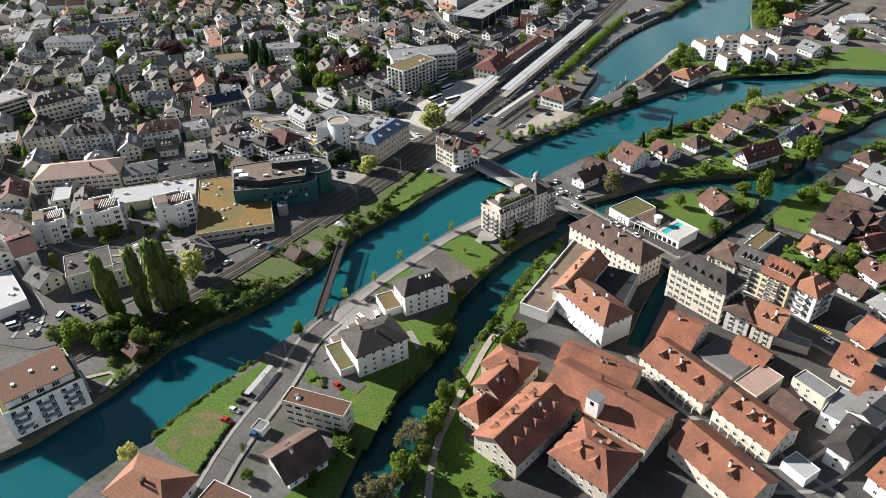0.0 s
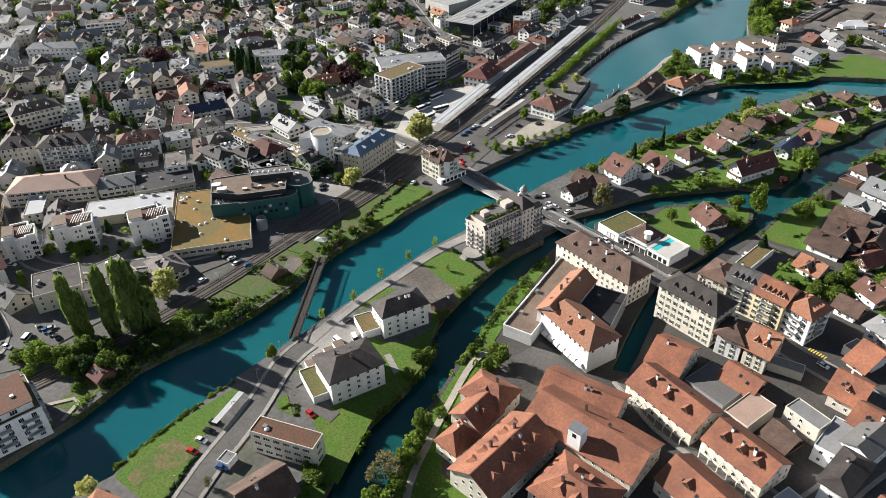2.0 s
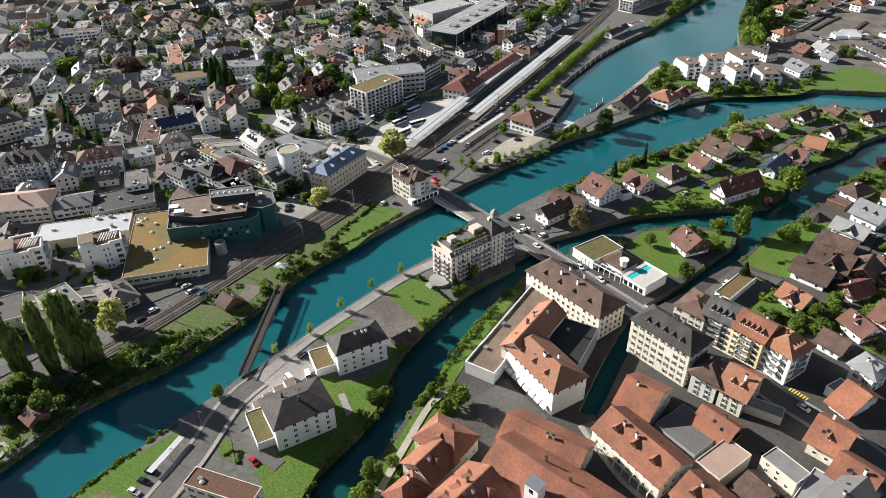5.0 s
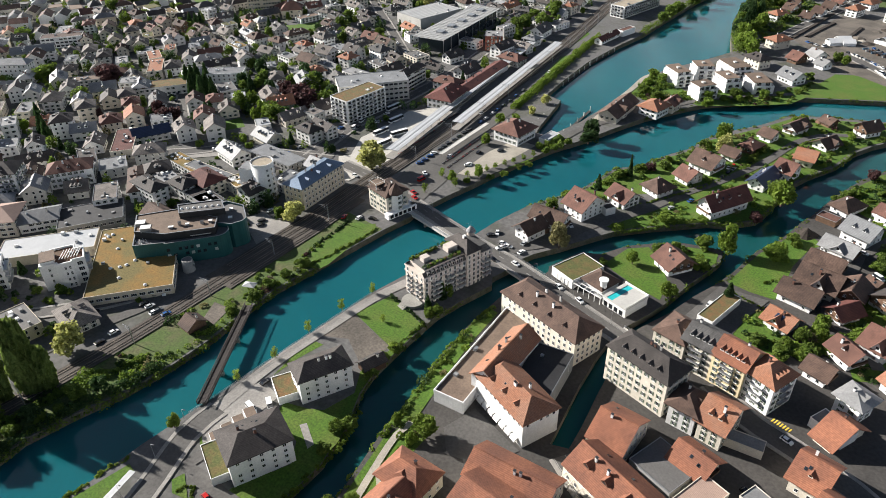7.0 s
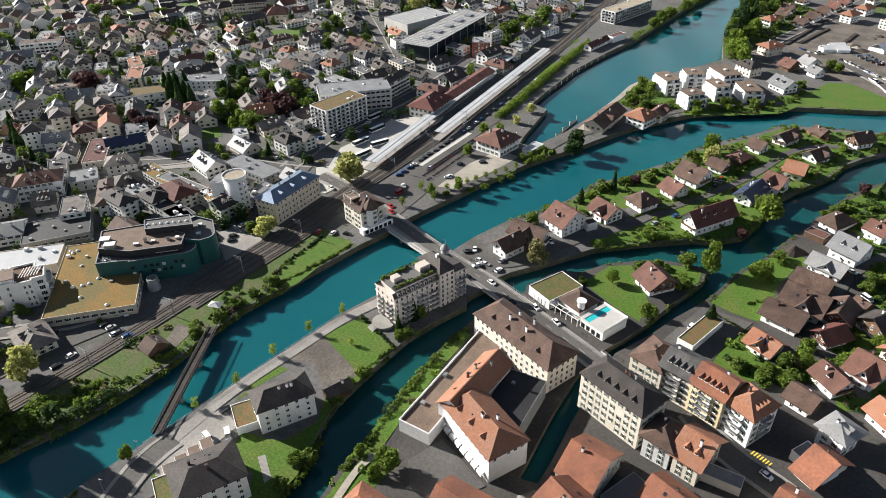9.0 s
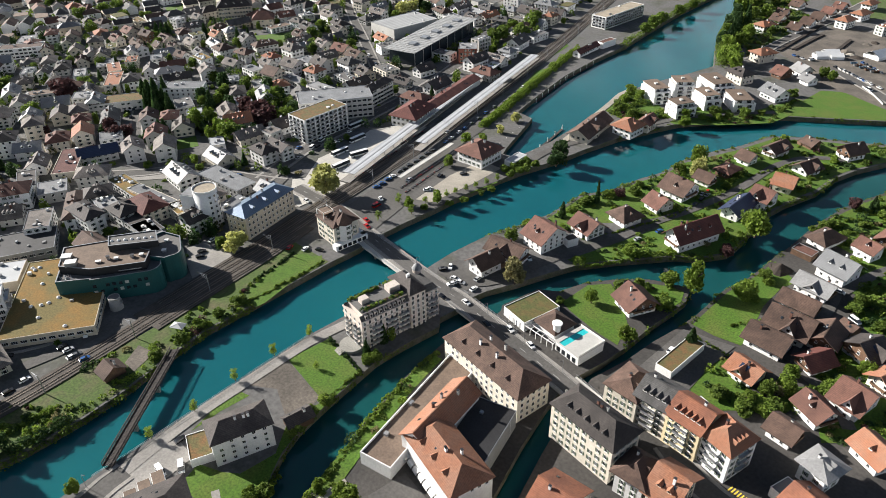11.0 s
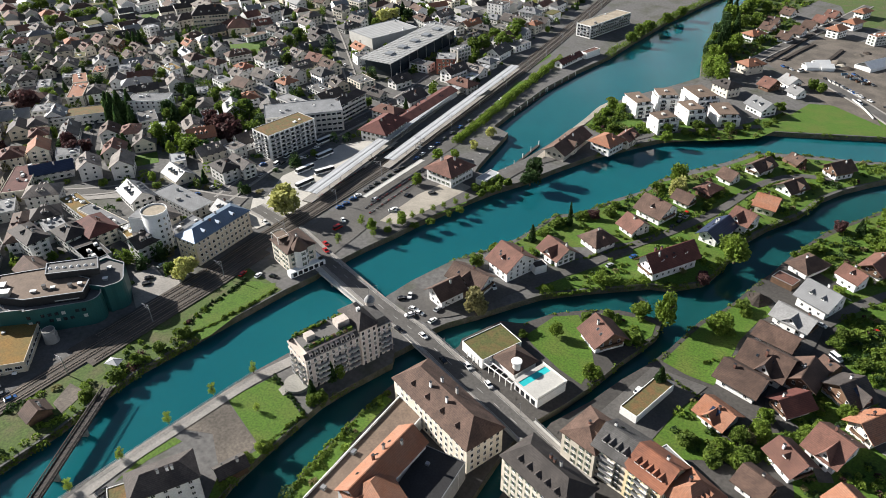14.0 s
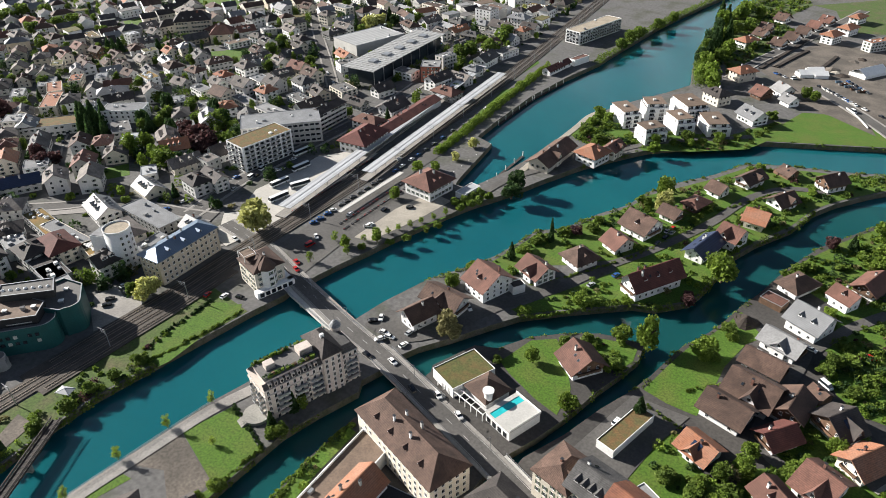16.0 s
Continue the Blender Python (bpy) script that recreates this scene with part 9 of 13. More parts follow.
def green_block():
    thing = put("large_building", None)
    tagged(thing, "dark green panelled block with rounded corner and stepped brown roofs", "town building")
    FOOT.append((-260.0, 224.0, 32.0, 50.0, -38.0))
    front = [(-268.4, 198.9), (-258.2, 208.8), (-257.4, 208.0)] + arc(-246.2, 229.8, 5.6, -38, 62, 8) + [(-262.0, 246.0), (-287.0, 215.0)]
    side = [(-249.5, 233.0), (-242.5, 236.0)] + arc(-245.5, 241.5, 5.0, -40, 60, 6) + [(-251.7, 252.0), (-262.0, 250.0), (-264.0, 236.0)]
    upper = [(-260.0, 211.0), (-244.6, 228.0), (-250.8, 235.2), (-274.0, 229.5), (-285.8, 214.5), (-273.8, 204.6)]
    top = [(-265.4, 224.4), (-250.3, 239.8), (-258.7, 245.0), (-272.8, 229.4)]
    for name, ring, z0, z1, roofs in (("wall", front, -0.5, 11.2, "asphaltroof"), ("side_wing", side, -0.5, 12.6, "asphaltroof"), ("upper_storey", upper, 11.2, 14.8, "terrace"), ("top_storey", top, 14.8, 17.6, "asphaltroof")):
        s = Shape()
        prism(s, ring, z0, z1, 0, 1)
        body = put(name, s.mesh(name, ["green" if name in ("wall", "side_wing") else "black", roofs]), thing)
        s = Shape()
        kerb_ring(s, ring, z1, z1 + (0.9 if name in ("wall", "side_wing") else 0.35))
        put("parapet", s.mesh("parapet", "green" if name in ("wall", "side_wing") else "metal_dark"), body)
        s = Shape()
        kerb_ring(s, ring, z1 + (0.9 if name in ("wall", "side_wing") else 0.35), z1 + (0.98 if name in ("wall", "side_wing") else 0.42), 0.45)
        put("coping", s.mesh("coping", "metal_grey"), body)
    # bands of windows and pale panels on the street front
    d = Vector((-241.8 + 257.4, 226.2 - 208.0))
    ang = math.degrees(math.atan2(d.y, d.x))
    for k in range(9):
        p = Vector((-257.4, 208.0)) + d * ((k + 0.5) / 9)
        for z, w, h in ((7.6, 1.5, 1.5), (4.6, 1.5, 1.5)):
            if (k * 3 + int(z)) % 5 == 0:
                continue
            s = Shape()
            s.box(-w / 2, -0.06, 0, w / 2, 0.05, h, 1 if (k + int(z)) % 4 == 0 else 0)
            put("window", s.mesh("window", ["glass", "concrete"]), thing, pose(p.x, p.y, z, 0, 0, ang))
    s = Shape()
    s.box(0, -0.1, 0, 9.5, 0.06, 0.35)
    put("pale_panel", s.mesh("pale_panel", "concrete"), thing, pose(-252.3, 219.3, 12.2, 0, 0, 48))
    rnd = random.Random(12)
    for x, y, z, w, d2, h in ((-276.5, 210.5, 14.8, 4.2, 3.4, 1.6), (-270.0, 208.6, 14.8, 4.6, 3.2, 2.0), (-262.0, 216.5, 14.8, 2.2, 1.2, 0.8), (-260.5, 220.5, 14.8, 1.2, 1.2, 1.8), (-257.5, 222.5, 14.8, 1.6, 1.2, 0.9), (-253.0, 227.5, 14.8, 1.4, 1.4, 1.2), (-250.5, 230.5, 14.8, 1.6, 1.4, 1.0), (-247.8, 240.0, 12.6, 1.8, 1.5, 1.1), (-254.0, 246.0, 12.6, 1.6, 1.6, 0.9)):
        s = Shape()
        s.box(-w / 2, -d2 / 2, 0, w / 2, d2 / 2, h)
        s.box(-w / 2 - 0.15, -d2 / 2 - 0.15, h, w / 2 + 0.15, d2 / 2 + 0.15, h + 0.14, 1)
        put("roof_vent", s.mesh("roof_vent", ["metal_grey", "frame_white" if w > 1.5 else "metal_dark"]), thing, pose(x, y, z, 0, 0, 45))
    for i in range(7):
        s = Shape()
        s.tube(0, 0, 0, 0.4, 0.75, 0.65, 10)
        s.tube(0, 0, 0.4, 0.75, 0.65, 0.2, 10)
        u = i / 6
        put("skylight_dome", s.mesh("skylight_dome", "frame_white"), thing, pose(-268.0 + 12.5 * u, 228.0 + 12.2 * u, 17.6))
    for i in range(14):
        s = Shape()
        s.beam((0, 0, 0.15), (rnd.uniform(-2.5, 2.5), rnd.uniform(-1.5, 1.5), rnd.uniform(0.3, 1.6)), 0.3, 0.3)
        put("pipe", s.mesh("pipe", "metal_grey"), thing, pose(-267.5 + rnd.uniform(-2, 3), 204.0 + rnd.uniform(-2, 2), 11.3))
    # stair drum on the street
    t = put("stair_tower", None, m=pose(-246.3, 210.6, 0, 0, 0, 40))
    tagged(t, "stout pale concrete stair tower with sloping rounded sides", "tower")
    s = Shape()
    s.tube(0, 0, -0.3, 5.6, 2.9, 2.5, 16)
    put("wall", s.mesh("wall", "grey_wall", True), t)
    s = Shape()
    s.tube(0, 0, 5.6, 5.95, 2.35, 2.3, 16)
    put("roof", s.mesh("roof", "asphaltroof"), t)
    s = Shape()
    kerb_ring(s, arc(0, 0, 2.5, 0, 330, 11), 5.6, 6.1, 0.25)
    put("parapet", s.mesh("parapet", "grey_wall"), t)
    s = Shape()
    s.box(2.0, -0.9, 2.6, 2.8, 0.9, 4.6)
    put("hatch", s.mesh("hatch", "metal_grey"), t)


green_block()


def stepped_flat(x, y, L, D, turn, h):
    """White flats with a stepped outline, thick white parapets and brown roof terraces."""
    thing = put("apartment_block", None, m=pose(x, y, 0, 0, 0, turn))
    tagged(thing, "white stepped apartment block with brown roof and slatted roof frame", "apartment block", group="white flats by the supermarket")
    FOOT.append((x, y, L, D, turn))
    X, Y = L / 2, D / 2
    ring = [(-X, -Y), (-X * 0.25, -Y), (-X * 0.25, -Y - 1.6), (X * 0.45, -Y - 1.6), (X * 0.45, -Y), (X, -Y), (X, Y * 0.45), (X * 0.6, Y * 0.45), (X * 0.6, Y), (-X * 0.55, Y), (-X * 0.55, Y * 0.6), (-X, Y * 0.6)]
    s = Shape()
    prism(s, ring, -0.5, h, 0, 1)
    body = put("wall", s.mesh("wall", ["white", "rust"]), thing)
    s = Shape()
    kerb_ring(s, ring, h, h + 0.9, 0.55)
    put("parapet", s.mesh("parapet", "frame_white"), body)
    s = Shape()
    s.box(-X * 0.9, -Y * 0.9, h, -X * 0.3, Y * 0.35, h + 2.3)
    s.box(-X * 0.95, -Y * 0.95, h + 2.3, -X * 0.25, Y * 0.4, h + 2.6, 1)
    put("roof_room", s.mesh("roof_room", ["white", "terrace"]), thing)
    for i in range(7):
        s = Shape()
        u = -X * 0.1 + i * X * 0.13
        s.beam((u, -Y * 0.75, h + 1.3), (u + X * 0.25, Y * 0.35, h + 1.3), 0.22, 0.25)
        put("slat", s.mesh("slat", "frame_white"), thing)
    for i in range(2):
        s = Shape()
        s.box(X * (0.35 + 0.3 * i), -0.6, h, X * (0.35 + 0.3 * i) + 1.4, 0.8, h + 0.9)
        put("roof_vent", s.mesh("roof_vent", "metal_grey"), thing)
    slim, wide = window_mesh(0.9, 1.7, "two"), window_mesh(2.4, 1.9, "wide")
    for f in range(int(h / 3)):
        z = 0.8 + 3.0 * f
        for u, me, dep in ((-X * 0.6, slim, -Y), (X * 0.1, slim, -Y - 1.6), (X * 0.3, slim, -Y - 1.6), (X * 0.75, wide, -Y)):
            put("window", me, thing, pose(u, dep, z, 0, 0, 180))
        for v, me in ((-Y * 0.5, wide), (Y * 0.1, wide)):
            put("window", me, thing, pose(X, v, z, 0, 0, -90))
        if f:
            s = Shape()
            s.box(X, -Y + 0.4, z - 0.9, X + 1.7, Y * 0.4, z - 0.7)
            s.box(X + 1.6, -Y + 0.4, z - 0.7, X + 1.7, Y * 0.4, z + 0.3, 1)
            for v in (-Y + 0.4, Y * 0.4 - 0.1):
                s.box(X, v, z - 0.7, X + 1.6, v + 0.1, z + 0.3, 1)
            put("balcony", s.mesh("balcony", ["frame_white", "metal_grey"]), thing)


stepped_flat(-287.8, 176.0, 18.5, 13.6, 59.8, 12.6)
stepped_flat(-314.4, 152.6, 18.0, 15.5, 58.9, 12.6)
stepped_flat(-328.3, 133.1, 14.0, 14.5, 60.7, 11.5)

# white marquees
for _x, _y, _a in ((-211.0, 216.0, 20),):
    _t = put("marquee", None, m=pose(_x, _y, 0, 0, 0, _a))
    tagged(_t, "small white garden marquee on thin posts", "marquee")
    sh = Shape()
    sh.box(-3, -2, 2.4, 3, 2, 2.5)
    for _p in ((-3, -2), (3, -2), (3, 2), (-3, 2)):
        sh.beam((*_p, 2.5), (0, 0, 3.6), 0.1, 0.1)
    for _k, (_p, _q) in enumerate((((-3, -2), (3, -2)), ((3, -2), (3, 2)), ((3, 2), (-3, 2)), ((-3, 2), (-3, -2)))):
        sh.face([(*_p, 2.5), (*_q, 2.5), (0, 0, 3.6)])
    put("canopy", sh.mesh("canopy", "whiteroof"), _t)
    for _p in ((-2.9, -1.9), (2.9, -1.9), (2.9, 1.9), (-2.9, 1.9)):
        sh = Shape()
        sh.tube(*_p, 0, 2.4, 0.06, 0.06, 6)
        put("post", sh.mesh("post", "metal_grey"), _t)


# ---- bridges ----
def railing(parent, a, b, z, hgt=1.1, gap=2.5, mat="metal_grey"):
    a, b = Vector(a), Vector(b)
    n = max(2, int((b - a).length / gap))
    s = Shape()
    for zz in (z + hgt, z + hgt * 0.55):
        s.beam((a.x, a.y, zz), (b.x, b.y, zz), 0.08, 0.08)
    put("rail", s.mesh("rail", mat), parent)
    s = Shape()
    s.box(-0.05, -0.05, 0, 0.05, 0.05, hgt)
    me = s.mesh("post", mat)
    for i in range(n + 1):
        p = a + (b - a) * (i / n)
        put("post", me, parent, pose(p.x, p.y, z))


def bridge(name, label, a, b, width, z, thick, mat, piers, truss=False):
    thing = put(name, None)
    tagged(thing, label, "bridge")
    a, b = Vector(a), Vector(b)
    d = (b - a).normalized()
    n = Vector((-d.y, d.x))
    s = Shape()
    ribbon(s, [a, (a + b) / 2, b], -width / 2, width / 2, z - thick, z)
    put("deck", s.mesh("deck", mat), thing)
    for side in (-1, 1):
        p, q = a + n * side * (width / 2 - 0.15), b + n * side * (width / 2 - 0.15)
        if truss:
            s = Shape()
            s.beam((p.x, p.y, z + 1.5), (q.x, q.y, z + 1.5), 0.3, 0.3)
            s.beam((p.x, p.y, z + 0.1), (q.x, q.y, z + 0.1), 0.3, 0.4)
            put("girder", s.mesh("girder", "planks"), thing)
            k = int((b - a).length / 2.4)
            for i in range(k):
                u, v = p + (q - p) * (i / k), p + (q - p) * ((i + 1) / k)
                s = Shape()
                s.beam((u.x, u.y, z + 0.1), (v.x, v.y, z + 1.5), 0.16, 0.16)
                s.beam((u.x, u.y, z), (u.x, u.y, z + 1.5), 0.16, 0.16)
                put("brace", s.mesh("brace", "planks"), thing)
        else:
            railing(thing, p, q, z + 0.15, 1.0)
    for i in range(piers):
        c = a + (b - a) * ((i + 1) / (piers + 1))
        s = Shape()
        e = n * (width / 2 - 0.6)
        s.beam((c.x - e.x, c.y - e.y, (WATER - 1 + z - thick) / 2), (c.x + e.x, c.y + e.y, (WATER - 1 + z - thick) / 2), 1.2, z - thick - WATER + 1)
        put("pier", s.mesh("pier", "stone"), thing)
    return thing


bridge("road_bridge", "grey road bridge with metal railings over the river", (-194.5, 314.8), (-142.5, 300.5), 10.8, 0.1, 1.0, "concrete", 2)
bridge("road_bridge", "short road bridge over the island canal", (-127.0, 298.5), (-94.0, 288.0), 10.8, 0.1, 0.9, "concrete", 1)
bridge("road_bridge", "short road bridge beside the cream hotel", (-62.5, 277.5), (-44.5, 270.5), 10.8, 0.1, 0.9, "concrete", 0)
_fb = bridge("footbridge", "narrow dark timber footbridge with lattice sides", (-172.4, 156.6), (-201.4, 206.6), 3.6, 1.0, 0.5, "planks", 2, True)

# ---- promenade wall and rail ----
_pr = put("promenade_railing", None)
tagged(_pr, "long grey metal railing along the river promenade", "railing")
_line = [p for p in ISLAND_NORTH if 145 < p[1] < 262]
for _a, _b in zip(_line[:-1], _line[1:]):
    railing(_pr, (_a[0] + 0.5, _a[1]), (_b[0] + 0.5, _b[1]), 0.1, 1.1, 3.0)


# ---- railway ----
rail_line = smooth_line(RAIL, 5.0)


def rail_stretch(y0, y1, step):
    return [p for p in smooth_line(RAIL, step) if y0 <= p.y <= y1]


# the bed widens between the two-track line and the station
for _y0, _y1, _a, _b in ((0, 212, -6.6, 2.4), (209, 306, -10.8, 6.5), (303, 2000, -6.5, 6.5)):
    sh = Shape()
    ribbon(sh, rail_stretch(_y0, _y1, 2.5), _a, _b, 0.0, 0.45 - 0.004 * (_y0 == 209))
    tagged(put("railway_bed", sh.mesh("railway_bed", "ballast")), "brown stone ballast under several tracks", "railway bed", kind="structure")
for _o, _y0, _y1 in ((-4.2, 0, 2000), (0.0, 0, 2000), (4.2, 222, 2000), (-8.4, 212, 300)):
    _t = put("railway_track", None)
    tagged(_t, "steel rails on dark sleepers in brown ballast", "railway track", group="railway tracks")
    for _s in (-0.72, 0.72):
        sh = Shape()
        ribbon(sh, rail_stretch(_y0, _y1, 5.0), _o + _s - 0.08, _o + _s + 0.08, 0.55, 0.72)
        put("rail", sh.mesh("rail", "rail_steel"), _t)
    sh = Shape()
    _fine = rail_stretch(_y0, _y1, 1.3)
    for _p, _q in zip(_fine, normals_of(_fine)):
        _c = _p + _q * _o
        sh.beam((_c.x - _q.x * 1.25, _c.y - _q.y * 1.25, 0.5), (_c.x + _q.x * 1.25, _c.y + _q.y * 1.25, 0.5), 0.26, 0.16)
    tagged(put("sleeper_bed", sh.mesh("sleeper_bed", "sleeper"), _t), kind="stuff")


def mast(x, y, turn):
    m = put("catenary_mast", None, m=pose(x, y, 0, 0, 0, turn))
    tagged(m, "tall grey steel catenary mast with a side arm", "mast", group="masts beside the railway")
    s = Shape()
    s.tube(0, 0, 0, 9.5, 0.2, 0.14, 8)
    put("pole", s.mesh("pole", "metal_grey"), m)
    s = Shape()
    s.beam((0, 0, 7.6), (5.2, 0, 8.2), 0.12, 0.12)
    s.beam((0, 0, 9.0), (5.2, 0, 8.2), 0.1, 0.1)
    s.beam((0, 0, 6.6), (4.0, 0, 7.2), 0.1, 0.1)
    put("arm", s.mesh("arm", "metal_grey"), m)


_acc = 0.0
for _i in range(1, len(rail_line)):
    _acc += (rail_line[_i] - rail_line[_i - 1]).length
    if _acc > 38:
        _acc = 0.0
        _q = normals_of(rail_line)[_i]
        _p = rail_line[_i] - _q * 7.2
        mast(_p.x, _p.y, math.degrees(math.atan2(_q.y, _q.x)))


def station_canopy(x, y, L, W, turn):
    c = put("platform_canopy", None, m=pose(x, y, 0, 0, 0, turn))
    tagged(c, "long pale metal platform canopy on slim posts", "platform canopy", group="canopies at the station")
    s = Shape()
    s.box(-L / 2, -W / 2, 4.4, L / 2, W / 2, 4.7)
    s.box(-L / 2, -0.3, 4.7, L / 2, 0.3, 4.85)
    put("roof", s.mesh("roof", "canopy_metal"), c)
    s = Shape()
    s.box(-L / 2 - 4, -W / 2 + 0.8, 0, L / 2 + 4, W / 2 - 0.8, 0.95)
    put("platform", s.mesh("platform", "paving"), c)
    s = Shape()
    s.box(-0.12, -0.12, 0.95, 0.12, 0.12, 4.4)
    me = s.mesh("post", "metal_grey")
    for i in range(int(L / 11)):
        for yy in (-W * 0.28, W * 0.28):
            put("post", me, c, pose(-L / 2 + 5 + i * 11, yy, 0))


material("canopy_metal", (0.50, 0.51, 0.52), 0.45, 0.08, 1.0, 0.08, metal=0.2, lines=3.0)
station_canopy(-253.7, 480.5, 250.0, 8.0, -83.1)
station_canopy(-237.5, 505.0, 187.0, 7.0, -84.2)

# hedge bank behind the landing stage
def leaf_cloud(rng, n, size):
    """n leaf quads with centres to be filled in; returns offsets of the four corners."""
    d = rng.normal(size=(n, 3))
    d /= np.linalg.norm(d, axis=1)[:, None]
    e = np.cross(d, rng.normal(size=(n, 3)))
    e /= np.linalg.norm(e, axis=1)[:, None]
    f = np.cross(d, e)
    s = (size * rng.uniform(0.6, 1.4, n))[:, None]
    return np.stack([-e * s - f * s * 0.7, e * s - f * s * 0.7, e * s * 0.8 + f * s * 0.7, -e * s * 0.8 + f * s * 0.7], 1)


def leaves_mesh(name, centres, size, mat, seed=1):
    rng = np.random.default_rng(seed)
    q = (leaf_cloud(rng, len(centres), size) + centres[:, None, :]).reshape(-1, 3)
    me = bpy.data.meshes.new(name)
    me.vertices.add(len(q))
    me.vertices.foreach_set("co", q.ravel())
    n = len(centres)
    me.loops.add(4 * n)
    me.loops.foreach_set("vertex_index", np.arange(4 * n))
    me.polygons.add(n)
    me.polygons.foreach_set("loop_start", np.arange(0, 4 * n, 4))
    me.materials.append(MATS[mat])
    me.update()
    me.validate()
    return me


def shrubs(name, label, pts, inset, width, high, per_metre, leaf, gaps=0.3, seed=7, drop=0.0):
    """Uneven shrub growth along a line."""
    rng = np.random.default_rng(seed)
    line = smooth_line(pts, min(2.0, width * 1.1))
    nn = normals_of(line)
    cs = []
    for p, q in zip(line, nn):
        if rng.random() < gaps:
            continue
        w, hh = width * rng.uniform(0.5, 1.2), high * rng.uniform(0.4, 1.25)
        c = np.array([p.x + q.x * (inset + rng.uniform(-0.7, 0.7)), p.y + q.y * (inset + rng.uniform(-0.7, 0.7)), -0.4])
        k = int(per_metre * 2 * w * hh / (width * high))
        v = rng.normal(size=(max(k, 6), 3))
        v /= np.linalg.norm(v, axis=1)[:, None]
        v *= rng.uniform(0.65, 1.0, len(v))[:, None]
        v[:, 2] = np.abs(v[:, 2])
        cs.append(c + v * np.array([w, w, hh]) - np.array([0, 0, drop]))
    tagged(put(name, leaves_mesh(name, np.concatenate(cs), 0.3, leaf, seed)), label, "shrubs", kind="stuff")


CROWN, TRUNK = {}, {}


def crown_points(kind, seed):
    """Leaf centres in a unit crown: radius 1 about the axis, z from 0 to 1."""
    rng = np.random.default_rng(seed)
    pts = []
    if kind == "poplar":
        for i in range(60):
            z = rng.uniform(0.04, 0.93)
            r = 0.85 * math.sin(math.pi * min(1, z * 0.85 + 0.13)) ** 0.7
            a = rng.uniform(0, 6.28)
            c = np.array([r * 0.55 * math.cos(a), r * 0.55 * math.sin(a), z])
            v = rng.normal(size=(34, 3))
            v /= np.linalg.norm(v, axis=1)[:, None]
            pts.append(c + v * np.array([0.36, 0.36, 0.085]) * rng.uniform(0.5, 1.1, 34)[:, None])
    elif kind == "conifer":
        for i in range(15):
            z = i / 15
            r = (1 - z) ** 0.9
            k = int(16 + 70 * r)
            a = rng.uniform(0, 6.28, k)
            rr = r * np.sqrt(rng.uniform(0.15, 1, k)) * rng.uniform(0.75, 1.1, k)
            pts.append(np.stack([rr * np.cos(a), rr * np.sin(a), z + 0.05 - 0.06 * rr + rng.uniform(-0.02, 0.02, k)], 1))
    else:
        lobes = {"round": 22, "bush": 13, "sparse": 18}[kind]
        per = {"round": 92, "bush": 85, "sparse": 46}[kind]
        for i in range(lobes):
            a, z = rng.uniform(0, 6.28), rng.uniform(0.12, 0.82)
            r = math.sin(math.pi * (0.18 + 0.72 * z)) * rng.uniform(0.3, 0.72)
            R = rng.uniform(0.3, 0.46)
            v = rng.normal(size=(per, 3))
            v /= np.linalg.norm(v, axis=1)[:, None]
            v *= (rng.uniform(0.6, 1.05, per) if kind != "sparse" else rng.uniform(0.2, 1.1, per))[:, None]
            pts.append(np.array([r * math.cos(a), r * math.sin(a), z]) + v * np.array([R, R, R * 0.55]))
    return np.concatenate(pts)


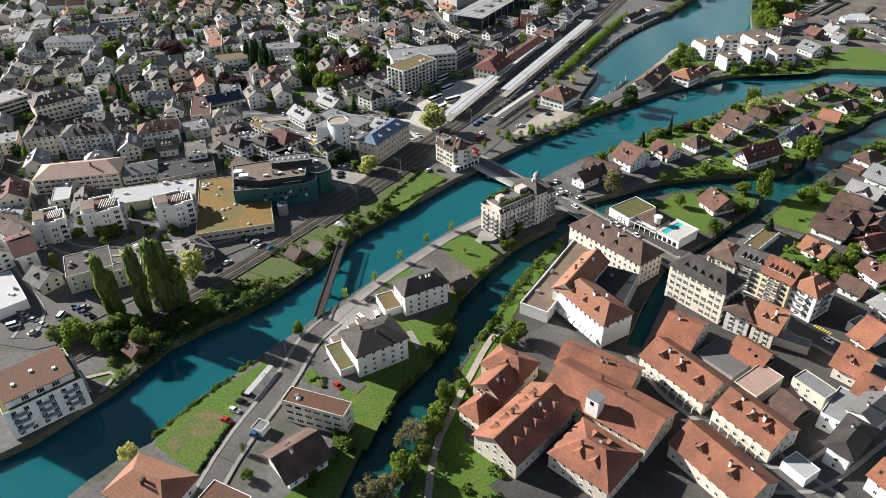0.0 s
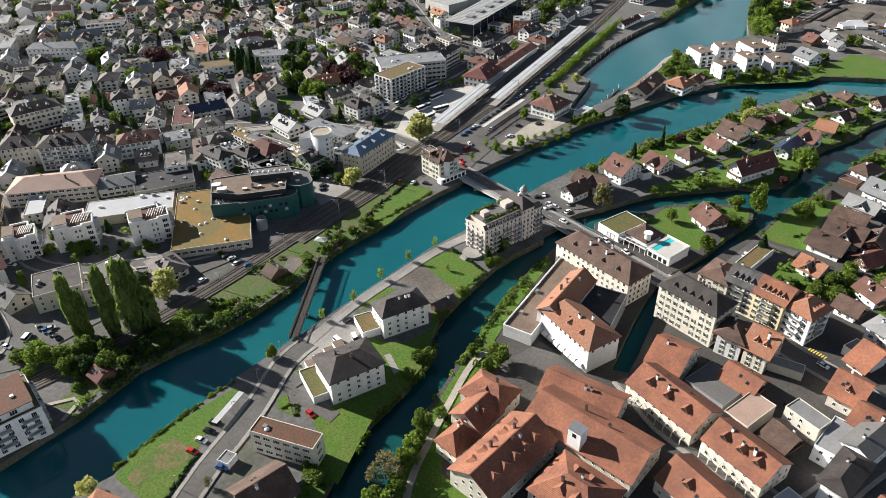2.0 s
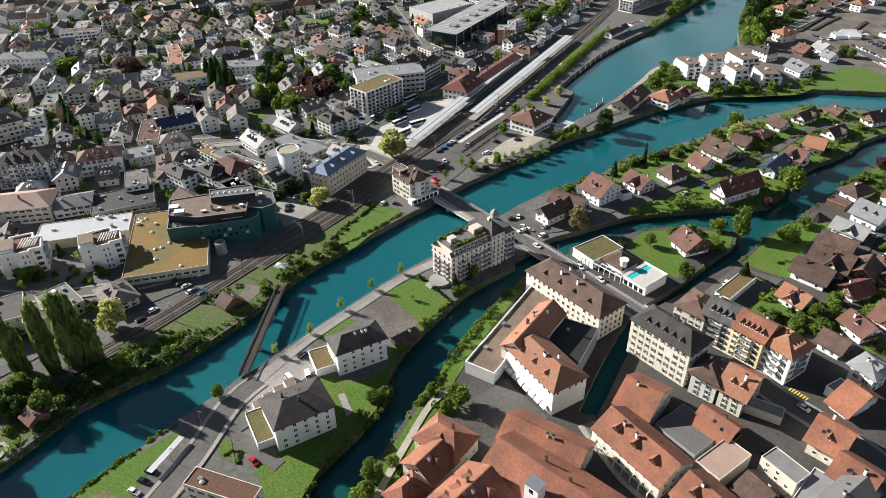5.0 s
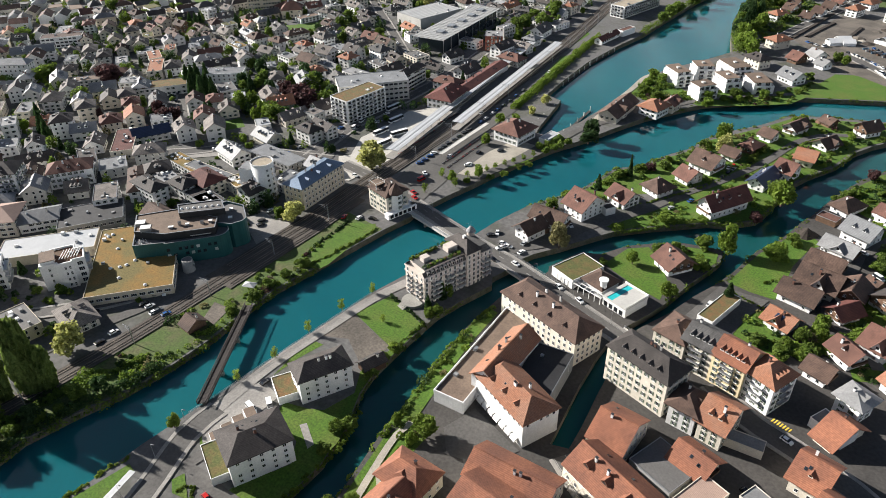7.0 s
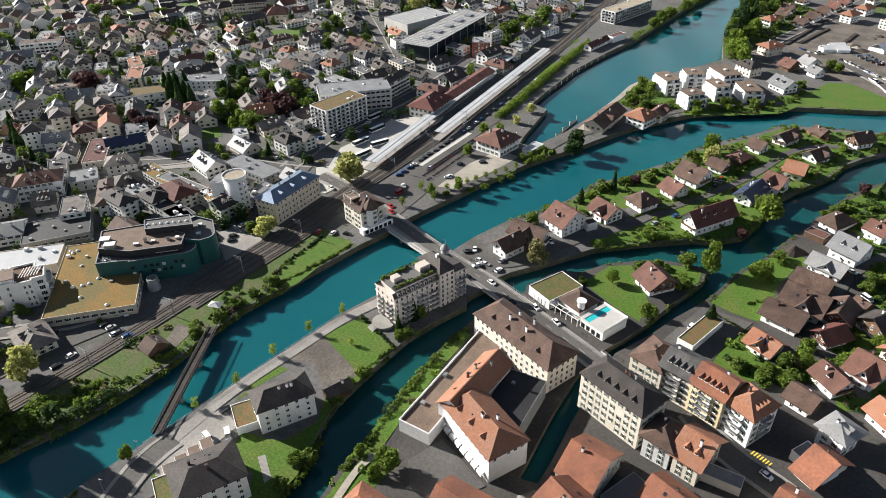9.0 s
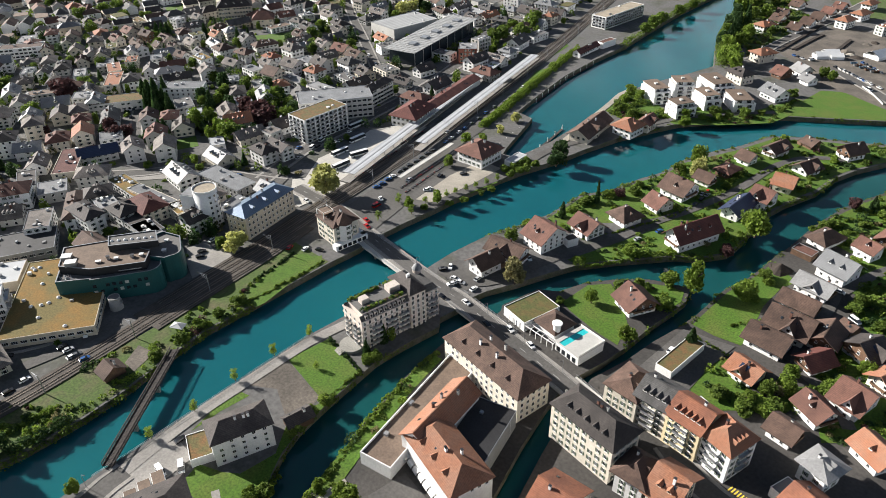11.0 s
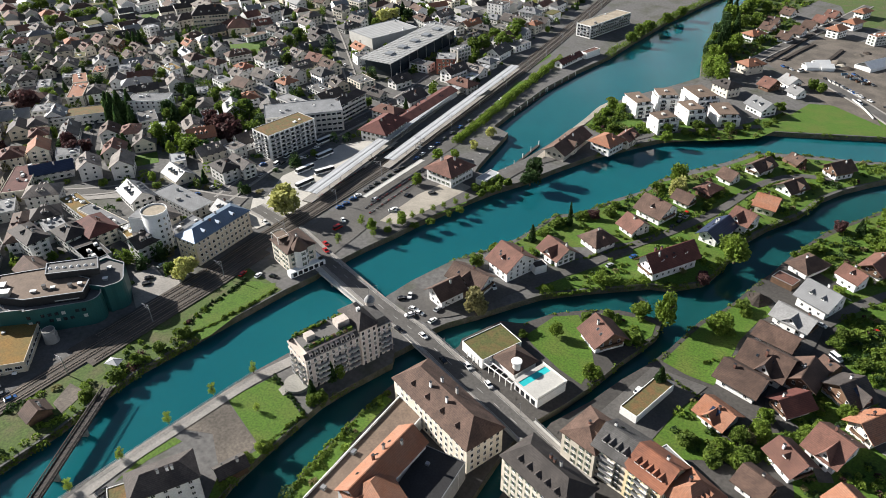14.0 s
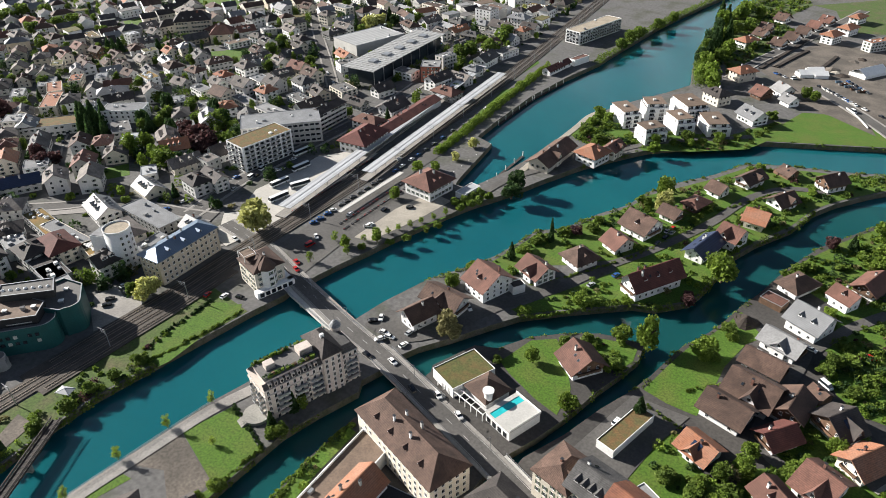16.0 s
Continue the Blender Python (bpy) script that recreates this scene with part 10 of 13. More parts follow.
def tree(kind, leaf, x, y, h, r):
    v = int(abs(x * 7 + y * 13)) % 4
    size = {"poplar": 0.17, "conifer": 0.17, "round": 0.082, "bush": 0.12, "sparse": 0.062}[kind]
    far = kind in ("round", "bush") and (VIEW - Vector((x, y))).length > 340
    if far:
        v += 4
        size *= 1.35
    if (kind, leaf, v) not in CROWN:
        c = crown_points(kind, 40 + v)
        if far:
            c = c[::2]
        me = leaves_mesh("crown", c * np.array([1, 1, 2.0]), size, "leaf_" + leaf, 90 + v)
        CROWN[kind, leaf, v] = me
    if kind not in TRUNK:
        s = Shape()
        top = {"poplar": 0.9, "conifer": 0.95, "round": 0.62, "bush": 0.4, "sparse": 0.75}[kind]
        s.tube(0, 0, -0.02, top * 0.5, 0.10, 0.07, 7)
        s.tube(0, 0, top * 0.5, top, 0.07, 0.02, 7)
        if kind not in ("poplar", "conifer"):
            for i in range(6):
                a = i * 1.05 + 0.3
                z = top * (0.45 + 0.07 * i)
                s.beam((0, 0, z), (0.55 * math.cos(a), 0.55 * math.sin(a), z + 0.2), 0.05, 0.05)
        TRUNK[kind] = s.mesh("trunk", "bark")
    words = {"leaf": "mid-green", "poplar": "light green", "bright": "fresh bright green", "pale": "pale yellow-green", "deep": "dark green", "purple": "dark purple-leaved", "twiggy": "thinly leaved brownish", "yellow_leaf": "young yellow-green"}[leaf]
    base = {"poplar": 0.04, "conifer": 0.03, "round": 0.16, "bush": 0.02, "sparse": 0.2}[kind]
    name, cat = {"poplar": ("poplar_tree", "tree"), "conifer": ("conifer_tree", "tree"), "round": ("broadleaf_tree", "tree"), "bush": ("bush", "bush"), "sparse": ("young_tree", "tree")}[kind]
    form = {"poplar": "tall narrow poplar standing by the river", "conifer": "pointed conifer standing among the gardens", "round": "broad-crowned tree with uneven foliage", "bush": "low spreading bush on the ground", "sparse": "airy tree with an open crown"}[kind]
    thing = put(name, None, m=pose(x, y, 0, 0, 0, (x * 31 + y * 17) % 360))
    tagged(thing, f"{words} {form}", cat)
    if kind != "bush":
        put("trunk", TRUNK[kind], thing, Matrix.Diagonal((r * 0.8, r * 0.8, h, 1)))
    put("crown", CROWN[kind, leaf, v], thing, Matrix.Translation((0, 0, h * base)) @ Matrix.Diagonal((r, r, h * (1 - base) / 2.0, 1)))
    return thing


# ---- vehicles ----
CARS, FAR_CARS = {}, {}


def vehicle(kind, paint, x, y, turn):
    if (kind, paint) not in CARS:
        L, W, H = {"car": (4.4, 1.8, 1.45), "van": (5.2, 2.0, 2.3), "bus": (12.0, 2.55, 3.1)}[kind]
        s = Shape()
        if kind == "car":
            prof = [(-L / 2, 0.3), (-L / 2, 0.85), (-L / 2 + 0.3, 0.95), (L / 2 - 1.2, 0.95), (L / 2 - 0.2, 0.75), (L / 2, 0.3)]
            roof = (-L * 0.3, L * 0.08)
            foot_ = (-L * 0.44, L * 0.24)
        elif kind == "van":
            prof = [(-L / 2, 0.35), (-L / 2, 1.2), (L / 2 - 0.5, 1.2), (L / 2, 0.9), (L / 2, 0.35)]
            roof = (-L * 0.48, L * 0.24)
            foot_ = (-L * 0.5, L * 0.42)
        else:
            prof = [(-L / 2, 0.35), (-L / 2, 1.3), (L / 2, 1.3), (L / 2, 0.35)]
            roof = (-L * 0.49, L * 0.485)
            foot_ = (-L * 0.5, L * 0.5)
        n = len(prof)
        for i in range(n):
            (a, b), (c, d) = prof[i], prof[(i + 1) % n]
            s.face([(a, -W / 2, b), (a, W / 2, b), (c, W / 2, d), (c, -W / 2, d)])
        s.face([(a, -W / 2, b) for a, b in prof][::-1])
        s.face([(a, W / 2, b) for a, b in prof])
        zb = prof[2][1] if kind == "car" else prof[1][1]
        w2 = W / 2 - (0.18 if kind == "car" else 0.06)
        s.face([(roof[0], -w2, H), (roof[1], -w2, H), (roof[1], w2, H), (roof[0], w2, H)])
        body = s.mesh("body", "paint_" + paint)
        s = Shape()
        f0, f1, r0, r1 = foot_[0], foot_[1], roof[0], roof[1]
        w1 = W / 2 - 0.03
        lo = [(f0, -w1, zb), (f1, -w1, zb), (f1, w1, zb), (f0, w1, zb)]
        hi = [(r0, -w2, H - 0.01), (r1, -w2, H - 0.01), (r1, w2, H - 0.01), (r0, w2, H - 0.01)]
        for i in range(4):
            j = (i + 1) % 4
            s.face([lo[i], lo[j], hi[j], hi[i]])
        cabin = s.mesh("glazing", "glass")
        s = Shape()
        R = 0.32 if kind != "bus" else 0.48
        k = 10
        for yy in (-0.1, 0.1):
            s.face([(R * math.cos(6.283 * i / k), yy, R * math.sin(6.283 * i / k)) for i in range(k)][:: 1 if yy < 0 else -1])
        for i in range(k):
            a, b = 6.283 * i / k, 6.283 * (i + 1) / k
            s.face([(R * math.cos(a), -0.1, R * math.sin(a)), (R * math.cos(a), 0.1, R * math.sin(a)), (R * math.cos(b), 0.1, R * math.sin(b)), (R * math.cos(b), -0.1, R * math.sin(b))])
        CARS[kind, paint] = (body, cabin, s.mesh("wheel", "tyre"), L, W, R)
    body, cabin, wheel, L, W, R = CARS[kind, paint]
    z = ground_height(x, y)
    thing = put({"car": "car", "van": "van", "bus": "bus"}[kind], None, m=pose(x, y, z, 0, 0, turn))
    tagged(thing, {"car": f"{paint} parked car with dark windows on asphalt", "van": f"{paint} panel van standing on the road", "bus": f"long {paint} bus standing at the station"}[kind], kind, group="vehicles about the town")
    if kind == "car" and (VIEW - Vector((x, y))).length > 330:
        # far off the wheels are moulded into the body
        if paint not in FAR_CARS:
            f = Shape()
            f.v, f.f, f.s = [tuple(v.co) for v in body.vertices], [tuple(p.vertices) for p in body.polygons], [0] * len(body.polygons)
            for sx in (-0.32, 0.3):
                f.box(sx * L - 0.3, -W / 2, 0, sx * L + 0.3, W / 2, 0.45, 1)
            FAR_CARS[paint] = f.mesh("body", ["paint_" + paint, "tyre"])
        put("body", FAR_CARS[paint], thing)
        put("glazing", cabin, thing)
        return thing
    put("body", body, thing)
    put("glazing", cabin, thing)
    for sx in (-0.32, 0.3):
        for sy in (-1, 1):
            put("wheel", wheel, thing, pose(sx * L, sy * (W / 2 - 0.08), R))



tree('poplar', 'poplar', -248.4, 110.9, 30, 3.4)
tree('poplar', 'poplar', -235.2, 118.5, 34, 3.8)
tree('poplar', 'poplar', -232.9, 125.4, 34, 4.5)
tree('poplar', 'poplar', -231.0, 128.0, 33, 4.2)
tree('poplar', 'poplar', -228.0, 131.4, 20, 4)
tree('poplar', 'poplar', -245.3, 112.9, 22, 3)
tree('round', 'bright', -246.2, 93.3, 10, 5.5)
tree('bush', 'leaf', -218.7, 111.1, 4, 3)
tree('bush', 'leaf', -215.2, 119.6, 4, 3)
tree('bush', 'leaf', -214.0, 126.0, 3.5, 2.5)
tree('bush', 'leaf', -235.3, 111.0, 4, 3)
tree('bush', 'leaf', -241.5, 100.6, 5, 3.5)
tree('bush', 'leaf', -243.8, 86.8, 4, 3)
tree('bush', 'leaf', -225.9, 96.4, 4, 3)
tree('round', 'pale', -240.2, 147.0, 14, 6.5)
tree('round', 'pale', -175.5, 67.3, 7, 3.6)
tree('round', 'pale', -238.8, 273.4, 9, 5)
tree('round', 'leaf', -240.0, 95.7, 9, 4.5)
tree('round', 'leaf', -252.4, 90.2, 6, 3.5)
tree('round', 'leaf', -244.9, 268.0, 6, 3)
tree('round', 'leaf', -236.4, 99.7, 9, 5)
tree('round', 'leaf', -236.1, 106.1, 8, 4)
tree('round', 'leaf', -229.1, 110.6, 7, 4)
tree('round', 'bright', -172.3, 144.4, 7, 2.6)
tree('round', 'bright', -96.2, 189.5, 10, 4.6)
tree('round', 'bright', -107.9, 189.8, 4.5, 2)
tree('round', 'bright', -98.1, 185.1, 5, 2.5)
tree('round', 'bright', -136.5, 83.1, 4.5, 2.2)
tree('round', 'bright', -94.3, 113.4, 9, 4.5)
tree('round', 'bright', -93.9, 110.4, 8, 4)
tree('round', 'bright', -98.4, 137.4, 8, 3.6)
tree('sparse', 'yellow_leaf', -171.1, 172.7, 6, 1.8)
tree('sparse', 'yellow_leaf', -168.4, 189.5, 6, 1.9)
tree('sparse', 'yellow_leaf', -168.1, 208.6, 6.5, 1.9)
tree('sparse', 'yellow_leaf', -166.0, 226.9, 6.5, 1.9)
tree('sparse', 'yellow_leaf', -162.5, 243.5, 6, 1.8)
tree('sparse', 'yellow_leaf', -146.6, 230.6, 4, 1.6)
tree('sparse', 'yellow_leaf', -131.4, 217.8, 5, 2.4)
tree('sparse', 'twiggy', -145.6, 90.2, 5, 1.8)
tree('sparse', 'twiggy', -96.9, 125.0, 9, 4.5)
tree('sparse', 'twiggy', -97.3, 98.1, 11, 6)
tree('sparse', 'twiggy', -93.4, 103.1, 10, 5)
tree('sparse', 'twiggy', -102.2, 127.4, 8, 4)
tree('round', 'leaf', -101.9, 148.0, 8, 3.8)
tree('round', 'leaf', -96.3, 132.7, 7, 3.4)
tree('round', 'leaf', -93.7, 122.8, 7, 3.4)
tree('round', 'leaf', -99.0, 155.0, 5, 2.4)
tree('round', 'leaf', -98.9, 141.8, 6, 3)
tree('bush', 'leaf', -130.6, 247.7, 5, 3)
tree('bush', 'leaf', -132.4, 244.2, 5, 2.6)
tree('bush', 'leaf', -133.5, 260.2, 6, 2.6)
tree('bush', 'leaf', -124.3, 175.4, 4, 3)
tree('bush', 'leaf', -121.0, 165.5, 4, 3)
tree('bush', 'leaf', -120.6, 178.6, 4, 3)
tree('bush', 'leaf', -117.8, 111.3, 4, 3)
tree('bush', 'leaf', -119.2, 96.0, 3, 2)
tree('bush', 'leaf', -122.7, 112.5, 4, 3)
tree('bush', 'leaf', -132.4, 212.1, 4, 3)
tree('bush', 'leaf', -131.1, 203.1, 4, 3)
tree('bush', 'leaf', -130.8, 219.2, 4, 3)
tree('conifer', 'deep', -135.0, 247.2, 8, 2)
tree('conifer', 'deep', -134.6, 257.6, 9, 2)
tree('round', 'pale', -238.3, 336.3, 17, 9.5)
tree('round', 'pale', -237.8, 269.7, 10, 5.5)
tree('round', 'pale', -72.8, 469.7, 11, 6)
tree('round', 'pale', -197.9, 458.9, 6, 3)
tree('round', 'pale', -198.5, 480.3, 7, 3.6)
tree('round', 'pale', -416.7, 644.6, 15, 8)
tree('round', 'pale', -414.9, 656.7, 14, 8)
tree('round', 'bright', -245.9, 269.3, 6, 2.8)
tree('round', 'bright', -40.7, 359.4, 18, 5.2)
tree('round', 'bright', -29.4, 420.6, 14, 6.5)
tree('round', 'bright', -20.6, 367.1, 9, 5.5)
tree('round', 'bright', -74.9, 327.3, 7, 3)
tree('round', 'bright', -52.9, 313.4, 7, 4.2)
tree('round', 'bright', 6.9, 319.1, 6.5, 4)
tree('round', 'bright', 30.5, 344.3, 6, 4)
tree('round', 'bright', 27.7, 463.2, 9, 6.5)
tree('round', 'bright', 29.4, 477.9, 9, 6)
tree('round', 'bright', -344.7, 360.0, 11, 8)
tree('round', 'bright', -102.2, 532.5, 7, 4.5)
tree('round', 'bright', -129.3, 352.5, 6, 4)
tree('round', 'bright', -208.9, 435.8, 6, 4)
tree('round', 'bright', -200.5, 441.2, 6, 3.5)
tree('round', 'bright', -199.7, 402.1, 7, 2.8)
tree('round', 'bright', -180.8, 362.3, 8, 3)
tree('round', 'bright', -191.2, 350.0, 7, 3)
tree('round', 'bright', -51.4, 359.7, 6, 4.5)
tree('round', 'bright', -74.3, 371.3, 6, 4.5)
tree('round', 'bright', -108.9, 669.4, 12, 6)
tree('round', 'bright', -118.0, 678.2, 12, 6)
tree('round', 'bright', -106.1, 674.0, 10, 5)
tree('round', 'leaf', -136.3, 530.1, 6, 4.5)
tree('round', 'leaf', -148.1, 534.8, 6, 4.5)
tree('round', 'leaf', -136.4, 520.1, 5, 3)
tree('round', 'leaf', -90.7, 561.2, 7, 4.5)
tree('round', 'leaf', -73.9, 570.0, 6, 4)
tree('round', 'leaf', -353.6, 409.0, 13, 7)
tree('round', 'leaf', -357.7, 417.3, 12, 6)
tree('round', 'leaf', -196.5, 753.1, 11, 7)
tree('round', 'leaf', -196.8, 714.7, 9, 6)
tree('round', 'leaf', -191.5, 789.3, 10, 6)
tree('round', 'leaf', -188.0, 817.9, 10, 6)
tree('round', 'leaf', -198.5, 738.1, 10, 6)
tree('round', 'leaf', -283.1, 643.0, 13, 9)
tree('round', 'leaf', -291.3, 671.1, 13, 9)
tree('round', 'leaf', -298.5, 616.1, 13, 8)
tree('round', 'leaf', -298.5, 633.5, 12, 7)
tree('round', 'leaf', -301.0, 655.6, 11, 7)
tree('round', 'leaf', -297.2, 691.1, 12, 8)
tree('round', 'leaf', -455.6, 569.5, 10, 6)
tree('round', 'leaf', -445.6, 547.5, 10, 6)
tree('round', 'leaf', -472.8, 595.2, 10, 6)
tree('round', 'leaf', -417.6, 633.4, 9, 5)
tree('round', 'leaf', -684.2, 469.4, 12, 7)
tree('round', 'leaf', -753.7, 496.6, 13, 9)
tree('round', 'leaf', -732.4, 509.6, 13, 8)
tree('round', 'leaf', -682.8, 492.4, 11, 8)
tree('round', 'leaf', -677.7, 507.0, 11, 8)
tree('round', 'leaf', -745.1, 477.5, 13, 9)
tree('round', 'leaf', -646.7, 492.5, 9, 6)
tree('round', 'leaf', -595.3, 569.0, 10, 5)
tree('round', 'leaf', -632.8, 469.8, 8, 5)
tree('round', 'leaf', -625.7, 505.4, 8, 5)
tree('round', 'leaf', -562.1, 466.1, 8, 5)
tree('round', 'leaf', -536.6, 529.2, 8, 5)
tree('round', 'leaf', -344.0, 415.1, 9, 5)
tree('round', 'leaf', -339.6, 423.3, 8, 4)
tree('round', 'leaf', -563.8, 383.4, 8, 5)
tree('round', 'leaf', -509.5, 362.7, 8, 5)
tree('round', 'leaf', -500.7, 361.9, 7, 4)
tree('round', 'leaf', -398.4, 402.8, 8, 5)
tree('round', 'leaf', -395.1, 393.5, 8, 5)
tree('round', 'leaf', -400.8, 386.5, 8, 5)
tree('round', 'leaf', -376.2, 411.2, 9, 5)
tree('round', 'leaf', -416.1, 514.6, 9, 5)
tree('round', 'leaf', -396.5, 543.2, 8, 5)
tree('round', 'leaf', -493.5, 701.1, 10, 6)
tree('round', 'leaf', -408.1, 695.2, 11, 6)
tree('round', 'leaf', -395.1, 691.4, 10, 6)
tree('round', 'leaf', -103.3, 769.0, 8, 4)
tree('round', 'leaf', -117.1, 751.5, 9, 5)
tree('round', 'leaf', -132.0, 779.2, 12, 6)
tree('round', 'leaf', -132.9, 741.7, 12, 6)
tree('round', 'leaf', -118.7, 724.8, 11, 6)
tree('round', 'leaf', -128.6, 811.2, 12, 6)
tree('round', 'leaf', -120.2, 826.7, 11, 6)
tree('round', 'leaf', -123.3, 880.6, 11, 6)
tree('round', 'leaf', -136.7, 860.8, 13, 7)
tree('round', 'leaf', -43.3, 676.9, 9, 4)
tree('round', 'leaf', -37.2, 674.4, 8, 4)
tree('round', 'deep', -146.4, 436.6, 9, 6.5)
tree('round', 'deep', -335.1, 361.6, 9, 6)
tree('round', 'deep', -330.1, 369.4, 8, 5)
tree('round', 'deep', -135.5, 758.2, 16, 6)
tree('round', 'deep', -139.8, 794.1, 17, 6)
tree('round', 'deep', -128.1, 710.7, 15, 6)
tree('round', 'deep', -335.5, 409.9, 9, 6)
tree('round', 'deep', -407.9, 672.2, 10, 6)
tree('conifer', 'deep', -108.6, 409.4, 13, 1.6)
tree('conifer', 'deep', -117.5, 385.8, 9, 2.2)
tree('conifer', 'deep', -30.2, 323.3, 9, 3.2)
tree('conifer', 'deep', -411.7, 355.9, 18, 4)
tree('conifer', 'deep', -423.1, 357.1, 17, 4)
tree('conifer', 'deep', -382.9, 340.0, 10, 3.4)
tree('conifer', 'deep', -488.3, 497.8, 14, 3.5)
tree('conifer', 'deep', -480.1, 503.0, 14, 3.5)
tree('conifer', 'deep', -558.5, 471.9, 14, 4)
tree('conifer', 'deep', -567.0, 472.1, 13, 4)
tree('conifer', 'deep', -562.7, 480.3, 12, 4)
tree('conifer', 'deep', -418.5, 677.1, 14, 4)
tree('conifer', 'deep', -427.2, 638.2, 14, 3.4)
tree('conifer', 'deep', -142.6, 834.5, 18, 5)
tree('conifer', 'deep', -152.6, 851.1, 17, 5)
tree('conifer', 'deep', 15.1, 482.9, 7, 2)
tree('conifer', 'deep', 16.4, 480.8, 6, 2)
tree('conifer', 'deep', -377.5, 393.7, 9, 3)
tree('round', 'purple', -341.8, 388.5, 14, 8.5)
tree('round', 'purple', -404.2, 317.2, 9, 6)
tree('round', 'purple', -36.5, 395.2, 6, 3.2)
tree('round', 'purple', -101.1, 422.5, 5, 3.4)
tree('round', 'purple', 6.6, 477.3, 6, 4)
tree('round', 'purple', -351.9, 389.1, 12, 6)
tree('round', 'twiggy', -109.6, 321.3, 14, 5.5)
tree('sparse', 'twiggy', 3.7, 314.5, 5, 4)
tree('sparse', 'twiggy', 26.8, 461.6, 6, 4)
tree('sparse', 'twiggy', -46.6, 399.2, 3, 2)
tree('round', 'yellow_leaf', 15.3, 420.1, 5, 2.8)
tree('bush', 'leaf', 26.7, 392.3, 4, 4.5)
tree('bush', 'leaf', 20.6, 381.9, 4, 4)
tree('bush', 'leaf', 3.4, 302.8, 4, 4)
tree('bush', 'leaf', -2.1, 303.6, 4, 4.5)
tree('bush', 'leaf', -3.9, 299.1, 4, 4)
tree('bush', 'leaf', -12.6, 302.3, 4, 4)
tree('bush', 'leaf', 13.2, 311.3, 4, 4)
tree('bush', 'leaf', -14.2, 318.0, 3, 3)
tree('bush', 'leaf', 5.8, 306.8, 4, 4)
tree('bush', 'leaf', -174.1, 364.2, 3, 2.6)
tree('bush', 'leaf', -168.9, 371.3, 3, 2.6)
tree('bush', 'leaf', -166.3, 383.2, 3, 2.6)
tree('bush', 'leaf', -163.3, 390.4, 3, 2.6)
tree('bush', 'leaf', -183.2, 353.4, 3, 2.4)
tree('bush', 'leaf', -203.8, 242.9, 4, 3.5)
tree('bush', 'leaf', -205.8, 222.2, 4, 3.5)
tree('bush', 'leaf', -204.8, 212.5, 4, 3)
tree('bush', 'leaf', -205.3, 199.9, 4, 3)
tree('bush', 'leaf', -204.3, 231.9, 4, 3)
tree('bush', 'leaf', -95.1, 429.6, 5, 4)
tree('bush', 'leaf', -113.9, 404.7, 4, 4)
tree('bush', 'leaf', -114.9, 395.0, 4, 4)
tree('bush', 'leaf', -112.8, 408.5, 4, 3.5)
tree('bush', 'leaf', -105.8, 419.4, 4, 4)
tree('bush', 'leaf', -85.2, 457.4, 4, 4)
tree('bush', 'leaf', -84.2, 470.9, 4, 4)
tree('bush', 'leaf', -31.7, 452.3, 5, 4)
tree('bush', 'leaf', -35.8, 477.9, 4, 3)
tree('bush', 'leaf', -55.0, 465.4, 4, 3)
tree('bush', 'leaf', -53.7, 480.0, 3.5, 3)
tree('bush', 'leaf', -96.1, 438.7, 4, 3)
tree('bush', 'leaf', -86.6, 320.4, 3, 2.4)
tree('bush', 'leaf', -62.1, 350.5, 4, 3)
tree('bush', 'leaf', -49.8, 339.0, 4, 3)
tree('bush', 'leaf', -46.8, 342.8, 4, 3.5)
tree('bush', 'leaf', -69.0, 344.0, 4, 3)
tree('bush', 'leaf', -16.4, 387.0, 4, 4)
tree('bush', 'leaf', -16.2, 366.9, 3, 3)
tree('bush', 'leaf', -2.9, 448.5, 3.5, 3.5)
tree('bush', 'leaf', -6.4, 442.0, 3.5, 3)
tree('bush', 'leaf', 1.2, 452.3, 4, 4)
tree('bush', 'leaf', 21.5, 475.5, 3.5, 4)
tree('bush', 'leaf', 14.3, 459.8, 3, 3)
tree('bush', 'leaf', 24.5, 436.3, 3.5, 3)
tree('bush', 'leaf', 35.3, 386.2, 4, 3.5)
tree('bush', 'leaf', 31.0, 376.4, 4, 3.5)
tree('bush', 'leaf', 21.0, 330.1, 3, 3.5)
tree('bush', 'leaf', 19.5, 325.1, 3, 3)
tree('bush', 'leaf', 22.9, 333.6, 3, 3)
tree('bush', 'leaf', -168.9, 414.6, 4, 3.2)
tree('bush', 'leaf', -166.4, 419.1, 4, 3.2)
tree('bush', 'leaf', -164.6, 424.8, 4, 3.2)
tree('bush', 'leaf', -162.7, 430.6, 4, 3)
tree('bush', 'leaf', -163.0, 411.1, 4, 3)
tree('bush', 'leaf', -160.7, 417.0, 4, 3)
tree('bush', 'leaf', -158.6, 422.7, 4, 3)
tree('bush', 'leaf', -156.8, 429.9, 3.5, 3)
tree('bush', 'leaf', -52.8, 626.1, 4, 3)
tree('bush', 'leaf', -54.3, 594.7, 3, 2.5)
tree('bush', 'bright', -28.6, 494.1, 4, 3.5)
tree('bush', 'bright', -10.6, 529.8, 4, 3.5)
tree('bush', 'bright', -6.7, 540.0, 3, 3)
tree('bush', 'bright', -45.6, 539.2, 4, 3.5)
tree('bush', 'bright', -42.5, 545.6, 4, 3)
tree('bush', 'bright', -127.9, 369.4, 4, 4)
tree('bush', 'bright', -14.0, 517.9, 3, 3)
tree('bush', 'bright', -14.5, 384.1, 3, 3)
tree('bush', 'bright', 1.4, 303.9, 4, 4)
